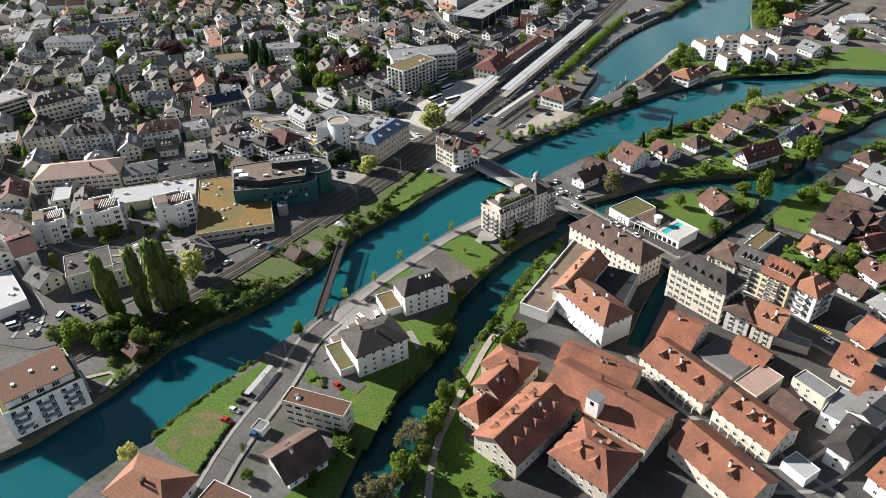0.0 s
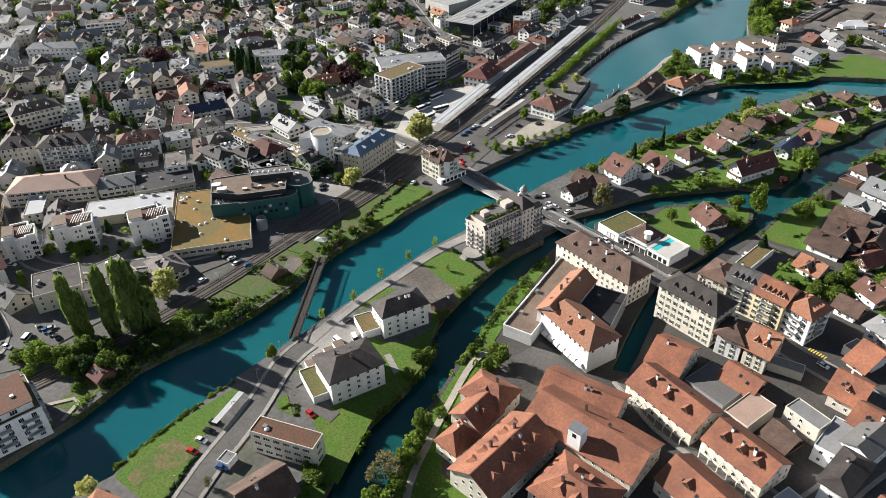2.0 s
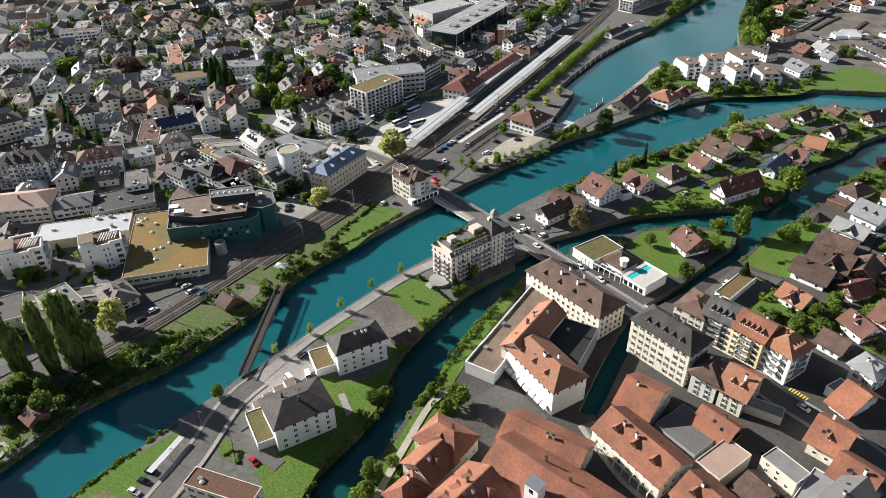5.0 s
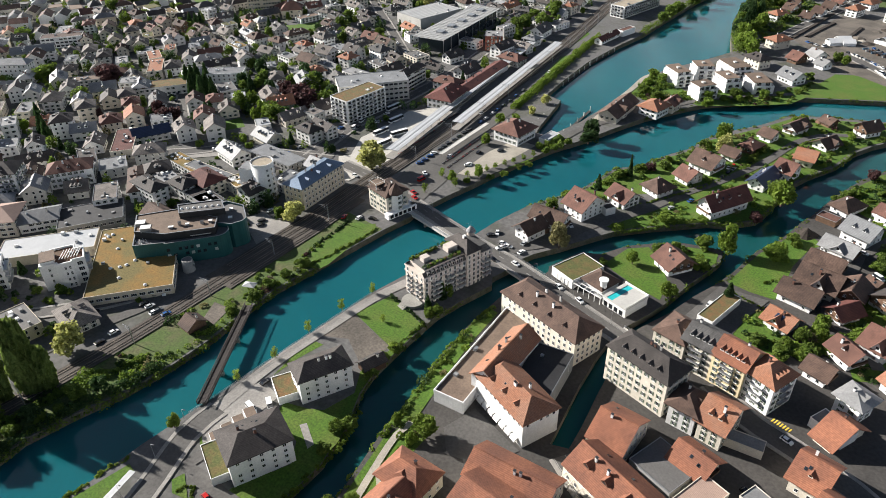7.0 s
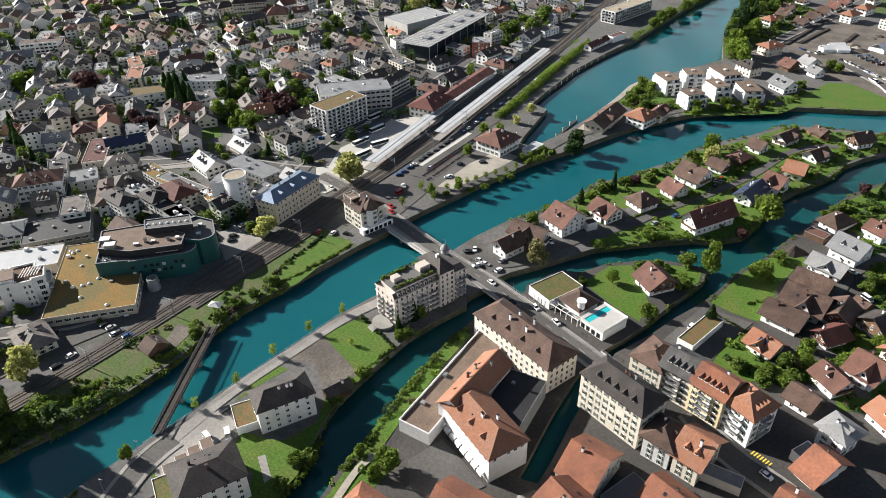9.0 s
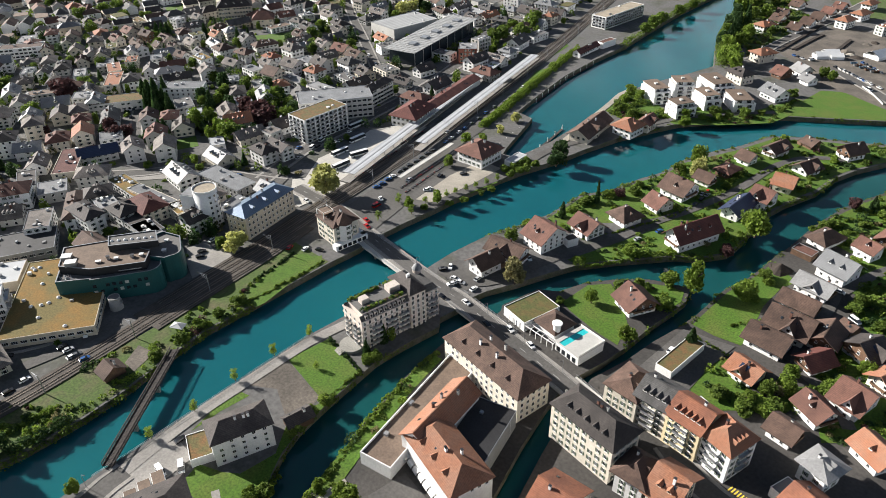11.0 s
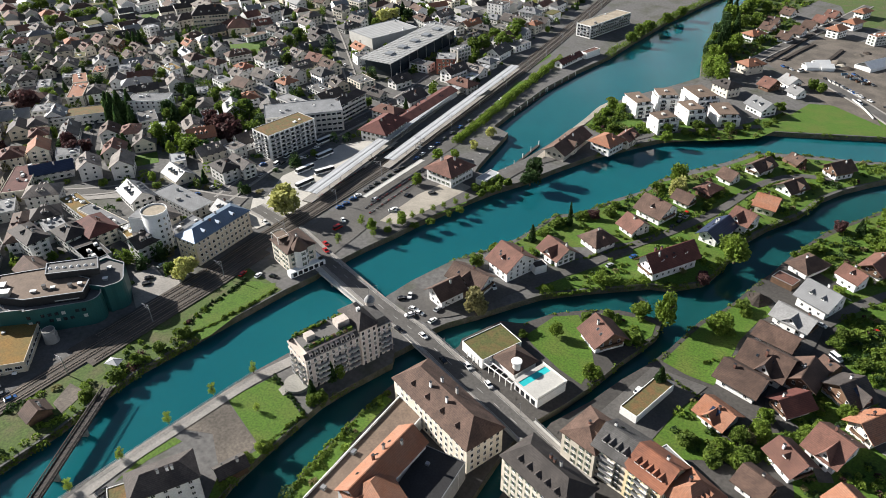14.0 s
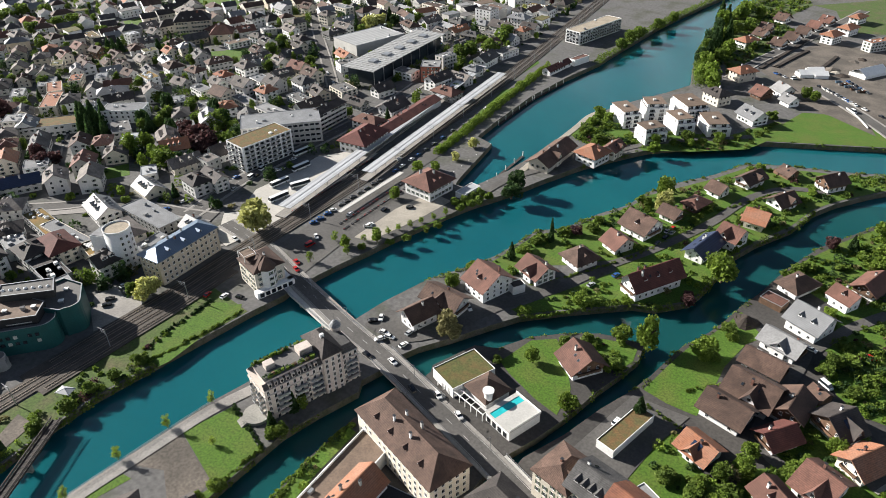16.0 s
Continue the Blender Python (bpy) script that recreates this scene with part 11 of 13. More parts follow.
tree('bush', 'bright', 4.9, 316.6, 4, 3.4)
tree('round', 'purple', -500.5, 342.3, 14, 9)
tree('round', 'purple', -336.7, 384.6, 14, 9)
tree('round', 'purple', -351.7, 392.5, 12, 7)
tree('round', 'purple', -400.2, 324.1, 8, 5)
tree('round', 'bright', -489.0, 308.9, 9, 7)
tree('round', 'bright', -554.7, 316.1, 10, 8)
tree('round', 'bright', -558.9, 327.1, 9, 7)
tree('round', 'bright', -659.2, 362.8, 13, 9)
tree('round', 'bright', -339.4, 358.7, 10, 7.5)
tree('round', 'bright', -350.9, 362.3, 8, 6)
tree('round', 'bright', -347.8, 377.9, 9, 6)
tree('round', 'bright', -475.8, 206.5, 6, 4)
tree('round', 'bright', -659.6, 331.6, 9, 5)
tree('round', 'bright', -470.5, 256.5, 7, 4)
tree('conifer', 'deep', -416.0, 365.3, 16, 4)
tree('conifer', 'deep', -407.4, 363.0, 15, 4)
tree('conifer', 'deep', -432.7, 378.5, 16, 4)
tree('conifer', 'deep', -457.0, 261.1, 14, 3.4)
tree('conifer', 'deep', -447.1, 258.7, 14, 3.4)
tree('conifer', 'deep', -393.5, 386.6, 12, 4)
tree('conifer', 'deep', -327.3, 407.4, 10, 4)
tree('conifer', 'deep', -322.1, 379.9, 9, 4)
tree('conifer', 'deep', -478.1, 271.1, 12, 3.4)
tree('conifer', 'deep', -512.7, 493.9, 12, 4)
tree('conifer', 'deep', -529.7, 495.5, 12, 4)
tree('round', 'leaf', -588.1, 405.1, 9, 6)
tree('round', 'leaf', -536.3, 395.4, 9, 6)
tree('round', 'leaf', -613.6, 411.7, 9, 6)
tree('round', 'leaf', -541.6, 454.3, 9, 6)
tree('round', 'leaf', -469.8, 435.1, 9, 6)
tree('round', 'leaf', -430.0, 422.1, 9, 6)
tree('round', 'leaf', -401.6, 405.3, 9, 6)
tree('round', 'leaf', -423.7, 524.0, 9, 6)
tree('round', 'leaf', -761.2, 347.5, 10, 7)
tree('round', 'leaf', -761.6, 371.4, 10, 7)
tree('round', 'leaf', -479.9, 490.7, 9, 6)
tree('round', 'leaf', -399.2, 423.4, 9, 6)
tree('round', 'leaf', -331.4, 402.0, 9, 6)
tree('round', 'leaf', -337.6, 428.2, 8, 5)
tree('round', 'leaf', -622.8, 271.6, 8, 5)
tree('round', 'leaf', -577.3, 237.7, 8, 5)
tree('round', 'leaf', -309.5, 146.2, 6, 4)
tree('round', 'leaf', -303.5, 150.1, 6, 4)
tree('round', 'leaf', -304.8, 146.2, 6, 4)
tree('round', 'leaf', -254.1, 88.2, 6, 4)
tree('round', 'leaf', -322.0, 318.4, 4, 3)
tree('round', 'leaf', -480.8, 203.4, 6, 4)
tree('round', 'leaf', -673.7, 423.0, 10, 6)
tree('round', 'leaf', -454.0, 373.7, 7, 5)
tree('round', 'leaf', -316.9, 138.5, 5, 3.5)
tree('round', 'bright', -77.0, 483.1, 13, 5.5)
tree('round', 'bright', -113.0, 679.4, 14, 7)
tree('round', 'bright', -104.3, 659.7, 13, 6)
tree('round', 'bright', -121.5, 699.3, 15, 7)
tree('round', 'bright', -116.6, 743.6, 14, 6)
tree('round', 'bright', -143.4, 823.0, 16, 7)
tree('round', 'bright', -135.8, 874.4, 15, 7)
tree('conifer', 'deep', -125.3, 731.0, 24, 5.5)
tree('conifer', 'deep', -127.4, 751.5, 22, 5)
tree('conifer', 'deep', -125.0, 717.2, 18, 4.5)
tree('conifer', 'deep', -126.3, 779.1, 20, 5)
tree('sparse', 'bright', -198.5, 351.2, 6, 2.4)
tree('sparse', 'bright', -185.5, 345.4, 6, 2.2)
tree('sparse', 'bright', -196.1, 331.0, 6, 2.4)
tree('sparse', 'bright', -199.9, 400.0, 7, 2.6)
tree('sparse', 'bright', -196.9, 427.0, 7, 2.6)
tree('sparse', 'bright', -186.2, 359.2, 4, 2)
tree('sparse', 'bright', -182.9, 365.4, 4, 2)
tree('sparse', 'bright', -180.5, 371.1, 4, 2)
tree('sparse', 'bright', -178.0, 376.9, 4, 2)
tree('sparse', 'bright', -175.6, 382.7, 4, 2)
tree('sparse', 'bright', -172.5, 389.0, 4, 2)
tree('sparse', 'bright', -169.5, 395.3, 4, 2)
tree('sparse', 'bright', -167.0, 402.8, 4, 2)
tree('round', 'bright', -370.4, 356.8, 14, 5.5)
tree('round', 'bright', -369.9, 367.4, 12, 5)
tree('round', 'bright', -354.7, 359.9, 10, 4)
tree('round', 'bright', -330.8, 321.3, 6, 3)
tree('round', 'deep', -149.5, 447.5, 11, 6)
tree('round', 'bright', -152.5, 566.8, 8, 4.5)
tree('round', 'bright', -144.1, 562.5, 7, 4)
tree('round', 'bright', -151.2, 552.1, 6, 3.5)
tree('round', 'bright', -104.8, 543.5, 8, 4)
tree('round', 'bright', -73.6, 572.0, 6, 3.5)
tree('round', 'bright', -86.7, 555.2, 5, 3)
tree('bush', 'leaf', -96.3, 551.0, 4, 3)
tree('bush', 'leaf', -81.7, 562.5, 4, 3)
tree('bush', 'leaf', -64.9, 579.7, 4, 3)
tree('bush', 'leaf', -54.3, 626.0, 6, 4)
tree('bush', 'leaf', -150.5, 541.1, 4, 3)
tree('round', 'purple', -346.9, 387.5, 15, 7.5)
tree('round', 'purple', -364.1, 392.6, 12, 6)
tree('round', 'purple', -414.3, 321.4, 11, 5)
tree('round', 'purple', -508.1, 341.7, 13, 7)
tree('conifer', 'deep', -427.8, 363.0, 20, 5)
tree('conifer', 'deep', -433.3, 371.2, 18, 4.5)
tree('conifer', 'deep', -440.1, 366.9, 17, 4.5)
tree('conifer', 'deep', -384.5, 337.7, 10, 3)
tree('round', 'deep', -404.7, 389.5, 12, 5)
tree('round', 'deep', -412.8, 415.4, 14, 5)
tree('round', 'deep', -381.6, 392.7, 9, 4)
tree('round', 'deep', -376.4, 425.9, 13, 5)
tree('round', 'deep', -357.8, 419.6, 12, 5)
tree('round', 'deep', -337.0, 358.8, 8, 4)
tree('round', 'deep', -348.1, 361.3, 8, 4)
tree('round', 'deep', -382.7, 324.6, 6, 3.5)

vehicle('car', 'white', -162.4, 101.2, 10)
vehicle('car', 'white', -233.2, 181.3, 86)
vehicle('car', 'white', -236.2, 163.6, 86)
vehicle('car', 'white', 8.2, 255.5, -21)
vehicle('car', 'white', -133.0, 304.8, -125)
vehicle('car', 'white', -122.8, 307.6, 78)
vehicle('car', 'white', -240.6, 192.2, -38)
vehicle('car', 'white', 4.6, 225.5, -23)
vehicle('car', 'white', -322.6, 122.5, 25)
vehicle('car', 'black', -164.7, 109.3, 18)
vehicle('car', 'black', -163.3, 105.5, 14)
vehicle('car', 'black', -161.7, 177.9, 85)
vehicle('car', 'black', -235.3, 156.6, 86)
vehicle('car', 'black', -244.2, 189.9, -38)
vehicle('car', 'black', 2.4, 226.8, -23)
vehicle('car', 'black', -265.3, 163.2, 40)
vehicle('car', 'black', -255.4, 167.1, 48)
vehicle('car', 'red', -161.0, 96.4, 11)
vehicle('car', 'red', -139.1, 130.8, -11)
vehicle('car', 'blue', -147.2, 97.2, 15)
vehicle('van', 'white', -151.6, 170.3, -34)
vehicle('van', 'white', -265.1, 97.6, 118)
vehicle('van', 'white', -276.4, 82.9, 62)
vehicle('van', 'white', -156.0, 165.3, -14)
vehicle('car', 'silver', -265.1, 85.0, 83)
vehicle('car', 'silver', -286.1, 84.5, 77)
vehicle('car', 'silver', -262.5, 106.5, 58)
vehicle('car', 'silver', 28.4, 221.4, 87)
vehicle('car', 'white', -134.0, 309.2, 7)
vehicle('car', 'white', -130.3, 308.2, 7)
vehicle('car', 'white', -141.0, 316.0, -63)
vehicle('car', 'white', -120.2, 297.1, -17)
vehicle('car', 'white', -95.1, 291.9, -30)
vehicle('car', 'white', -83.2, 287.8, -30)
vehicle('car', 'white', -113.7, 342.3, -40)
vehicle('car', 'white', -124.0, 320.0, 67)
vehicle('car', 'white', -64.2, 449.3, 91)
vehicle('car', 'white', 13.4, 393.6, -14)
vehicle('car', 'white', -193.4, 372.4, 73)
vehicle('car', 'white', -209.1, 289.7, 98)
vehicle('car', 'white', -253.9, 269.9, 93)
vehicle('car', 'white', -208.8, 348.7, -36)
vehicle('car', 'white', -370.1, 534.7, -40)
vehicle('car', 'white', -350.6, 519.7, -40)
vehicle('car', 'white', -277.9, 393.6, 94)
vehicle('car', 'white', -338.9, 304.0, 132)
vehicle('car', 'white', -32.5, 700.2, -42)
vehicle('car', 'white', -19.4, 687.6, -42)
vehicle('car', 'white', -5.2, 675.5, -42)
vehicle('car', 'white', -35.7, 316.2, 84)
vehicle('car', 'white', -209.1, 375.2, 92)
vehicle('car', 'black', -142.8, 312.6, 48)
vehicle('car', 'black', -131.0, 294.6, -13)
vehicle('car', 'black', -105.0, 289.5, -27)
vehicle('car', 'black', -247.2, 256.8, 59)
vehicle('car', 'black', -202.6, 293.0, 13)
vehicle('car', 'black', -14.6, 326.2, 90)
vehicle('car', 'black', -249.8, 260.0, 59)
vehicle('car', 'black', -202.9, 408.8, 92)
vehicle('car', 'black', -197.0, 388.7, 95)
vehicle('car', 'black', -39.2, 705.6, -42)
vehicle('car', 'black', 6.0, 667.5, -42)
vehicle('car', 'black', -463.7, 625.9, -43)
vehicle('car', 'black', -493.7, 654.1, -43)
vehicle('car', 'red', -201.0, 326.8, -19)
vehicle('car', 'red', -62.7, 453.5, 90)
vehicle('car', 'red', 33.3, 401.0, -29)
vehicle('car', 'red', -216.3, 286.5, 106)
vehicle('car', 'silver', 39.9, 337.2, 63)
vehicle('car', 'silver', 42.8, 342.3, 63)
vehicle('car', 'silver', -125.2, 314.9, 86)
vehicle('car', 'silver', -25.9, 693.8, -42)
vehicle('car', 'silver', -282.4, 360.5, 105)
vehicle('car', 'silver', -554.7, 570.1, 108)
vehicle('car', 'silver', -67.4, 448.5, 91)
vehicle('car', 'silver', -27.1, 493.3, -42)
vehicle('van', 'white', 21.8, 375.6, -34)
vehicle('van', 'white', -287.8, 387.1, 101)
vehicle('van', 'white', -285.3, 375.9, 101)
vehicle('van', 'white', -57.4, 729.0, 58)
vehicle('van', 'white', -51.5, 740.4, 58)
vehicle('van', 'white', -10.9, 666.0, -47)
vehicle('van', 'white', -440.8, 644.4, -1)
vehicle('van', 'white', -58.6, 714.8, 58)
vehicle('van', 'red', -206.0, 341.3, 81)
vehicle('car', 'red', -196.8, 322.3, -21)
vehicle('bus', 'white', -283.1, 415.7, 83)
vehicle('bus', 'white', -269.1, 400.4, 82)
vehicle('bus', 'white', -265.5, 379.3, 81)
vehicle('bus', 'white', -254.2, 384.1, 67)
vehicle('bus', 'white', -253.2, 366.5, 80)
vehicle('car', 'blue', -219.4, 358.1, 61)
vehicle('car', 'blue', -219.4, 363.0, 61)
vehicle('car', 'blue', -219.5, 368.9, 62)
vehicle('car', 'white', -219.5, 373.3, 62)
vehicle('car', 'grey', -219.6, 380.5, 62)
vehicle('car', 'black', -219.6, 384.5, 62)
vehicle('car', 'black', -219.7, 390.0, 62)
vehicle('car', 'grey', -219.7, 396.3, 62)
vehicle('car', 'grey', -219.8, 402.3, 62)
vehicle('car', 'black', -219.8, 408.5, 63)
vehicle('car', 'black', -219.9, 413.5, 63)
vehicle('car', 'blue', -219.7, 428.2, 89)
vehicle('car', 'white', -220.1, 435.2, 89)
vehicle('car', 'white', -220.7, 445.2, 89)
vehicle('car', 'blue', -221.2, 452.5, 89)
vehicle('car', 'grey', -221.7, 461.5, 89)
vehicle('car', 'grey', -222.3, 471.2, 89)
vehicle('car', 'blue', -223.0, 482.2, 89)
vehicle('car', 'grey', -223.7, 494.5, 89)
vehicle('car', 'grey', -222.4, 506.8, 90)
vehicle('car', 'grey', -223.2, 515.6, 90)
vehicle('car', 'black', -224.2, 526.8, 90)
vehicle('car', 'white', -225.3, 538.9, 90)
vehicle('car', 'white', -193.3, 370.7, 42)
vehicle('car', 'white', -227.4, 441.7, 89)
vehicle('car', 'white', -281.9, 406.5, 71)
vehicle('car', 'white', -305.2, 428.8, 73)
vehicle('car', 'white', -279.2, 391.1, 71)
vehicle('car', 'white', -241.4, 324.7, -9)
vehicle('car', 'black', -186.7, 397.9, 52)
vehicle('car', 'black', -283.8, 378.9, 95)
vehicle('car', 'grey', -34.3, 701.5, -57)
vehicle('car', 'black', -31.2, 698.7, -57)
vehicle('car', 'black', -28.1, 696.0, -57)
vehicle('car', 'grey', -24.9, 693.0, -57)
vehicle('car', 'grey', -22.6, 690.8, -57)
vehicle('car', 'blue', -19.8, 688.3, -57)
vehicle('car', 'blue', -17.1, 685.9, -58)
vehicle('car', 'silver', -14.8, 683.8, -58)
vehicle('car', 'white', -11.7, 681.0, -58)
vehicle('car', 'blue', -72.5, 719.3, -41)
vehicle('car', 'black', -69.0, 717.1, -41)
vehicle('car', 'silver', -65.4, 714.7, -41)
vehicle('car', 'blue', -23.1, 728.5, -51)
vehicle('car', 'black', -20.3, 725.3, -51)
vehicle('car', 'black', -17.0, 721.4, -51)
vehicle('car', 'blue', -13.5, 717.4, -51)
vehicle('car', 'white', -11.1, 714.5, -51)
vehicle('car', 'grey', -8.3, 711.2, -51)
vehicle('car', 'grey', -406.8, 326.7, 139)
vehicle('car', 'grey', -414.7, 333.9, 139)
vehicle('car', 'black', -425.1, 343.6, 139)
vehicle('car', 'grey', -436.1, 353.7, 139)
vehicle('car', 'grey', -404.1, 292.5, 65)
vehicle('car', 'blue', -401.4, 297.5, 65)
vehicle('car', 'white', -397.0, 305.8, 65)
vehicle('car', 'blue', -295.8, 324.7, 81)
vehicle('car', 'silver', -295.1, 335.8, 81)
vehicle('car', 'white', -294.2, 348.4, 81)
vehicle('car', 'white', -293.4, 359.7, 81)
vehicle('car', 'blue', -292.6, 371.3, 81)
vehicle('car', 'black', -544.7, 332.5, -22)
vehicle('car', 'silver', -537.4, 333.3, -22)
vehicle('car', 'black', -533.0, 333.8, -22)
vehicle('car', 'grey', -527.6, 334.4, -23)
vehicle('car', 'silver', -523.2, 335.0, -23)
vehicle('car', 'grey', -516.9, 335.7, -23)
vehicle('car', 'grey', -523.2, 319.3, -22)
vehicle('car', 'grey', -515.8, 320.3, -22)
vehicle('car', 'blue', -510.2, 321.0, -22)
vehicle('car', 'white', -504.0, 321.8, -22)
vehicle('car', 'grey', -498.1, 322.6, -23)
vehicle('car', 'grey', -64.1, 436.2, 82)
vehicle('car', 'black', -62.7, 443.4, 82)
vehicle('car', 'silver', -61.5, 449.3, 82)
vehicle('car', 'silver', -76.9, 386.6, 71)
vehicle('car', 'blue', -70.5, 399.6, 70)
vehicle('car', 'grey', -267.0, 103.8, -14)
vehicle('car', 'blue', -263.0, 104.0, -14)
vehicle('car', 'grey', -259.3, 104.2, -14)
vehicle('car', 'black', -255.0, 104.4, -14)
vehicle('car', 'black', -291.7, 88.2, 15)
vehicle('car', 'grey', -284.5, 88.8, 15)
vehicle('car', 'silver', -279.2, 89.1, 15)
vehicle('car', 'silver', -272.8, 89.6, 15)
vehicle('car', 'white', -266.8, 90.0, 15)
vehicle('car', 'black', -241.6, 182.4, 77)
vehicle('car', 'silver', -237.8, 182.7, 77)
vehicle('car', 'grey', -232.6, 183.0, 77)
vehicle('car', 'blue', -227.7, 183.4, 76)
vehicle('car', 'silver', -364.5, 666.6, -15)
vehicle('car', 'grey', -352.0, 657.2, -15)
vehicle('car', 'blue', -338.3, 647.0, -14)
vehicle('car', 'grey', -326.6, 638.3, -14)
vehicle('car', 'grey', -314.3, 629.1, -14)
vehicle('car', 'blue', -365.9, 684.2, -16)
vehicle('car', 'black', -355.5, 677.8, -16)
vehicle('car', 'black', -346.3, 672.2, -16)
vehicle('car', 'silver', -334.5, 665.0, -16)
vehicle('car', 'black', -326.1, 659.8, -15)
vehicle('car', 'black', -239.4, 454.5, 92)
vehicle('car', 'white', -239.5, 468.2, 92)
vehicle('car', 'silver', -239.6, 481.7, 92)
vehicle('car', 'black', -547.2, 325.0, -29)
vehicle('car', 'grey', -541.0, 328.7, -29)
vehicle('car', 'white', -532.9, 333.6, -30)
vehicle('car', 'black', -527.8, 336.6, -30)
vehicle('car', 'blue', -521.4, 340.5, -31)
vehicle('car', 'black', -35.9, 467.7, 87)
vehicle('car', 'white', -317.3, 691.6, -22)
vehicle('car', 'black', -316.3, 703.5, -23)
vehicle('car', 'grey', -315.3, 715.9, -24)

tree('round', 'leaf', -301.4, 244.0, 5.5, 2.7)
tree('round', 'leaf', -506.2, 474.3, 6.8, 3.0)
tree('bush', 'bright', -368.5, 606.4, 3.4, 2.0)
tree('bush', 'leaf', -286.1, 599.9, 4.2, 2.6)
tree('bush', 'bright', -498.0, 667.4, 3.2, 2.6)
tree('round', 'leaf', -553.4, 675.8, 7.5, 2.8)
tree('round', 'leaf', -433.8, 323.8, 9.6, 2.0)
tree('bush', 'bright', -744.8, 448.9, 4.0, 2.9)
tree('bush', 'leaf', -514.6, 237.9, 4.3, 2.9)
tree('round', 'leaf', -413.3, 541.7, 8.2, 2.1)
tree('conifer', 'deep', -391.9, 567.7, 9.6, 2.2)
tree('round', 'leaf', -682.8, 402.5, 6.1, 2.1)
tree('bush', 'leaf', -744.6, 557.1, 4.1, 2.8)
tree('bush', 'bright', -260.4, 578.2, 3.2, 2.8)
tree('round', 'pale', -475.1, 699.3, 5.2, 2.6)
tree('bush', 'bright', -466.2, 545.3, 3.0, 2.6)
tree('round', 'leaf', -445.9, 507.1, 8.2, 3.1)
tree('conifer', 'deep', -435.1, 466.2, 6.8, 2.2)
tree('bush', 'leaf', -349.0, 161.2, 4.0, 2.3)
tree('round', 'leaf', -436.5, 203.8, 9.1, 2.5)
tree('round', 'bright', -464.0, 369.2, 8.7, 2.0)
tree('round', 'leaf', -727.1, 531.1, 8.4, 3.3)
tree('conifer', 'deep', -476.5, 570.2, 7.4, 2.2)
tree('bush', 'leaf', -484.3, 579.6, 3.8, 3.4)
tree('bush', 'leaf', -582.2, 385.9, 4.1, 2.9)
tree('round', 'leaf', -596.0, 328.6, 9.2, 2.3)
tree('round', 'bright', -665.6, 578.5, 5.8, 2.1)
tree('round', 'leaf', -313.8, 620.9, 8.1, 3.3)
tree('bush', 'bright', -699.2, 492.5, 3.3, 2.5)
tree('bush', 'bright', -401.5, 510.0, 3.2, 2.4)
tree('bush', 'leaf', -289.8, 161.4, 3.3, 2.4)
tree('bush', 'leaf', -639.4, 341.9, 4.0, 2.6)
tree('bush', 'bright', -564.0, 514.9, 4.4, 3.0)
tree('bush', 'leaf', -459.4, 740.4, 4.2, 3.3)
tree('round', 'bright', -534.3, 637.7, 7.8, 2.8)
tree('round', 'bright', -360.6, 688.8, 9.2, 3.1)
tree('conifer', 'deep', -388.3, 678.3, 7.0, 2.2)
tree('bush', 'leaf', -260.5, 276.5, 3.1, 2.5)
tree('round', 'leaf', -519.0, 312.2, 6.9, 2.4)
tree('round', 'leaf', -605.0, 502.1, 5.3, 2.1)
tree('bush', 'leaf', -695.5, 434.9, 3.3, 3.1)
tree('round', 'leaf', -397.3, 763.2, 8.4, 2.7)
tree('bush', 'leaf', -346.6, 740.2, 3.8, 3.1)
tree('conifer', 'deep', -501.6, 250.3, 7.7, 2.2)
tree('bush', 'leaf', -349.9, 302.9, 4.3, 2.8)
tree('round', 'leaf', -267.2, 120.7, 5.1, 3.2)
tree('bush', 'bright', -594.3, 314.2, 3.1, 2.9)
tree('conifer', 'deep', -545.4, 520.5, 9.8, 2.2)
tree('round', 'leaf', -336.0, 755.2, 6.4, 3.0)
tree('bush', 'leaf', -297.0, 284.4, 3.2, 2.9)
tree('bush', 'bright', -463.2, 564.6, 3.6, 3.4)
tree('bush', 'leaf', -558.0, 581.3, 3.0, 3.4)
tree('round', 'leaf', -315.1, 574.4, 5.2, 3.2)
tree('round', 'leaf', -531.1, 296.6, 7.4, 2.7)
tree('bush', 'leaf', -440.4, 279.6, 3.1, 2.6)
tree('conifer', 'deep', -354.6, 736.2, 7.5, 2.2)
tree('bush', 'leaf', -585.2, 468.2, 4.2, 2.7)
tree('round', 'pale', -321.0, 632.4, 6.3, 3.1)
tree('round', 'leaf', -518.6, 514.7, 7.8, 2.5)
tree('round', 'leaf', -300.9, 116.8, 9.6, 2.4)
tree('round', 'bright', -734.2, 316.4, 8.2, 2.4)
tree('bush', 'bright', -668.6, 462.1, 4.0, 2.4)
tree('bush', 'leaf', -598.9, 588.1, 4.3, 3.1)
tree('round', 'leaf', -753.6, 487.4, 7.9, 3.4)
tree('round', 'pale', -326.2, 778.5, 7.3, 3.0)
tree('bush', 'leaf', -300.5, 366.2, 4.3, 2.2)
tree('round', 'leaf', -413.9, 598.4, 5.0, 2.7)
tree('round', 'leaf', -498.4, 432.2, 7.6, 2.9)
tree('round', 'leaf', -298.1, 477.5, 6.7, 3.0)
tree('bush', 'leaf', -463.2, 421.2, 3.2, 2.3)
tree('bush', 'leaf', -532.4, 331.7, 3.6, 2.6)
tree('bush', 'bright', -640.9, 626.9, 3.4, 2.3)
tree('conifer', 'deep', -284.7, 790.5, 6.7, 2.2)
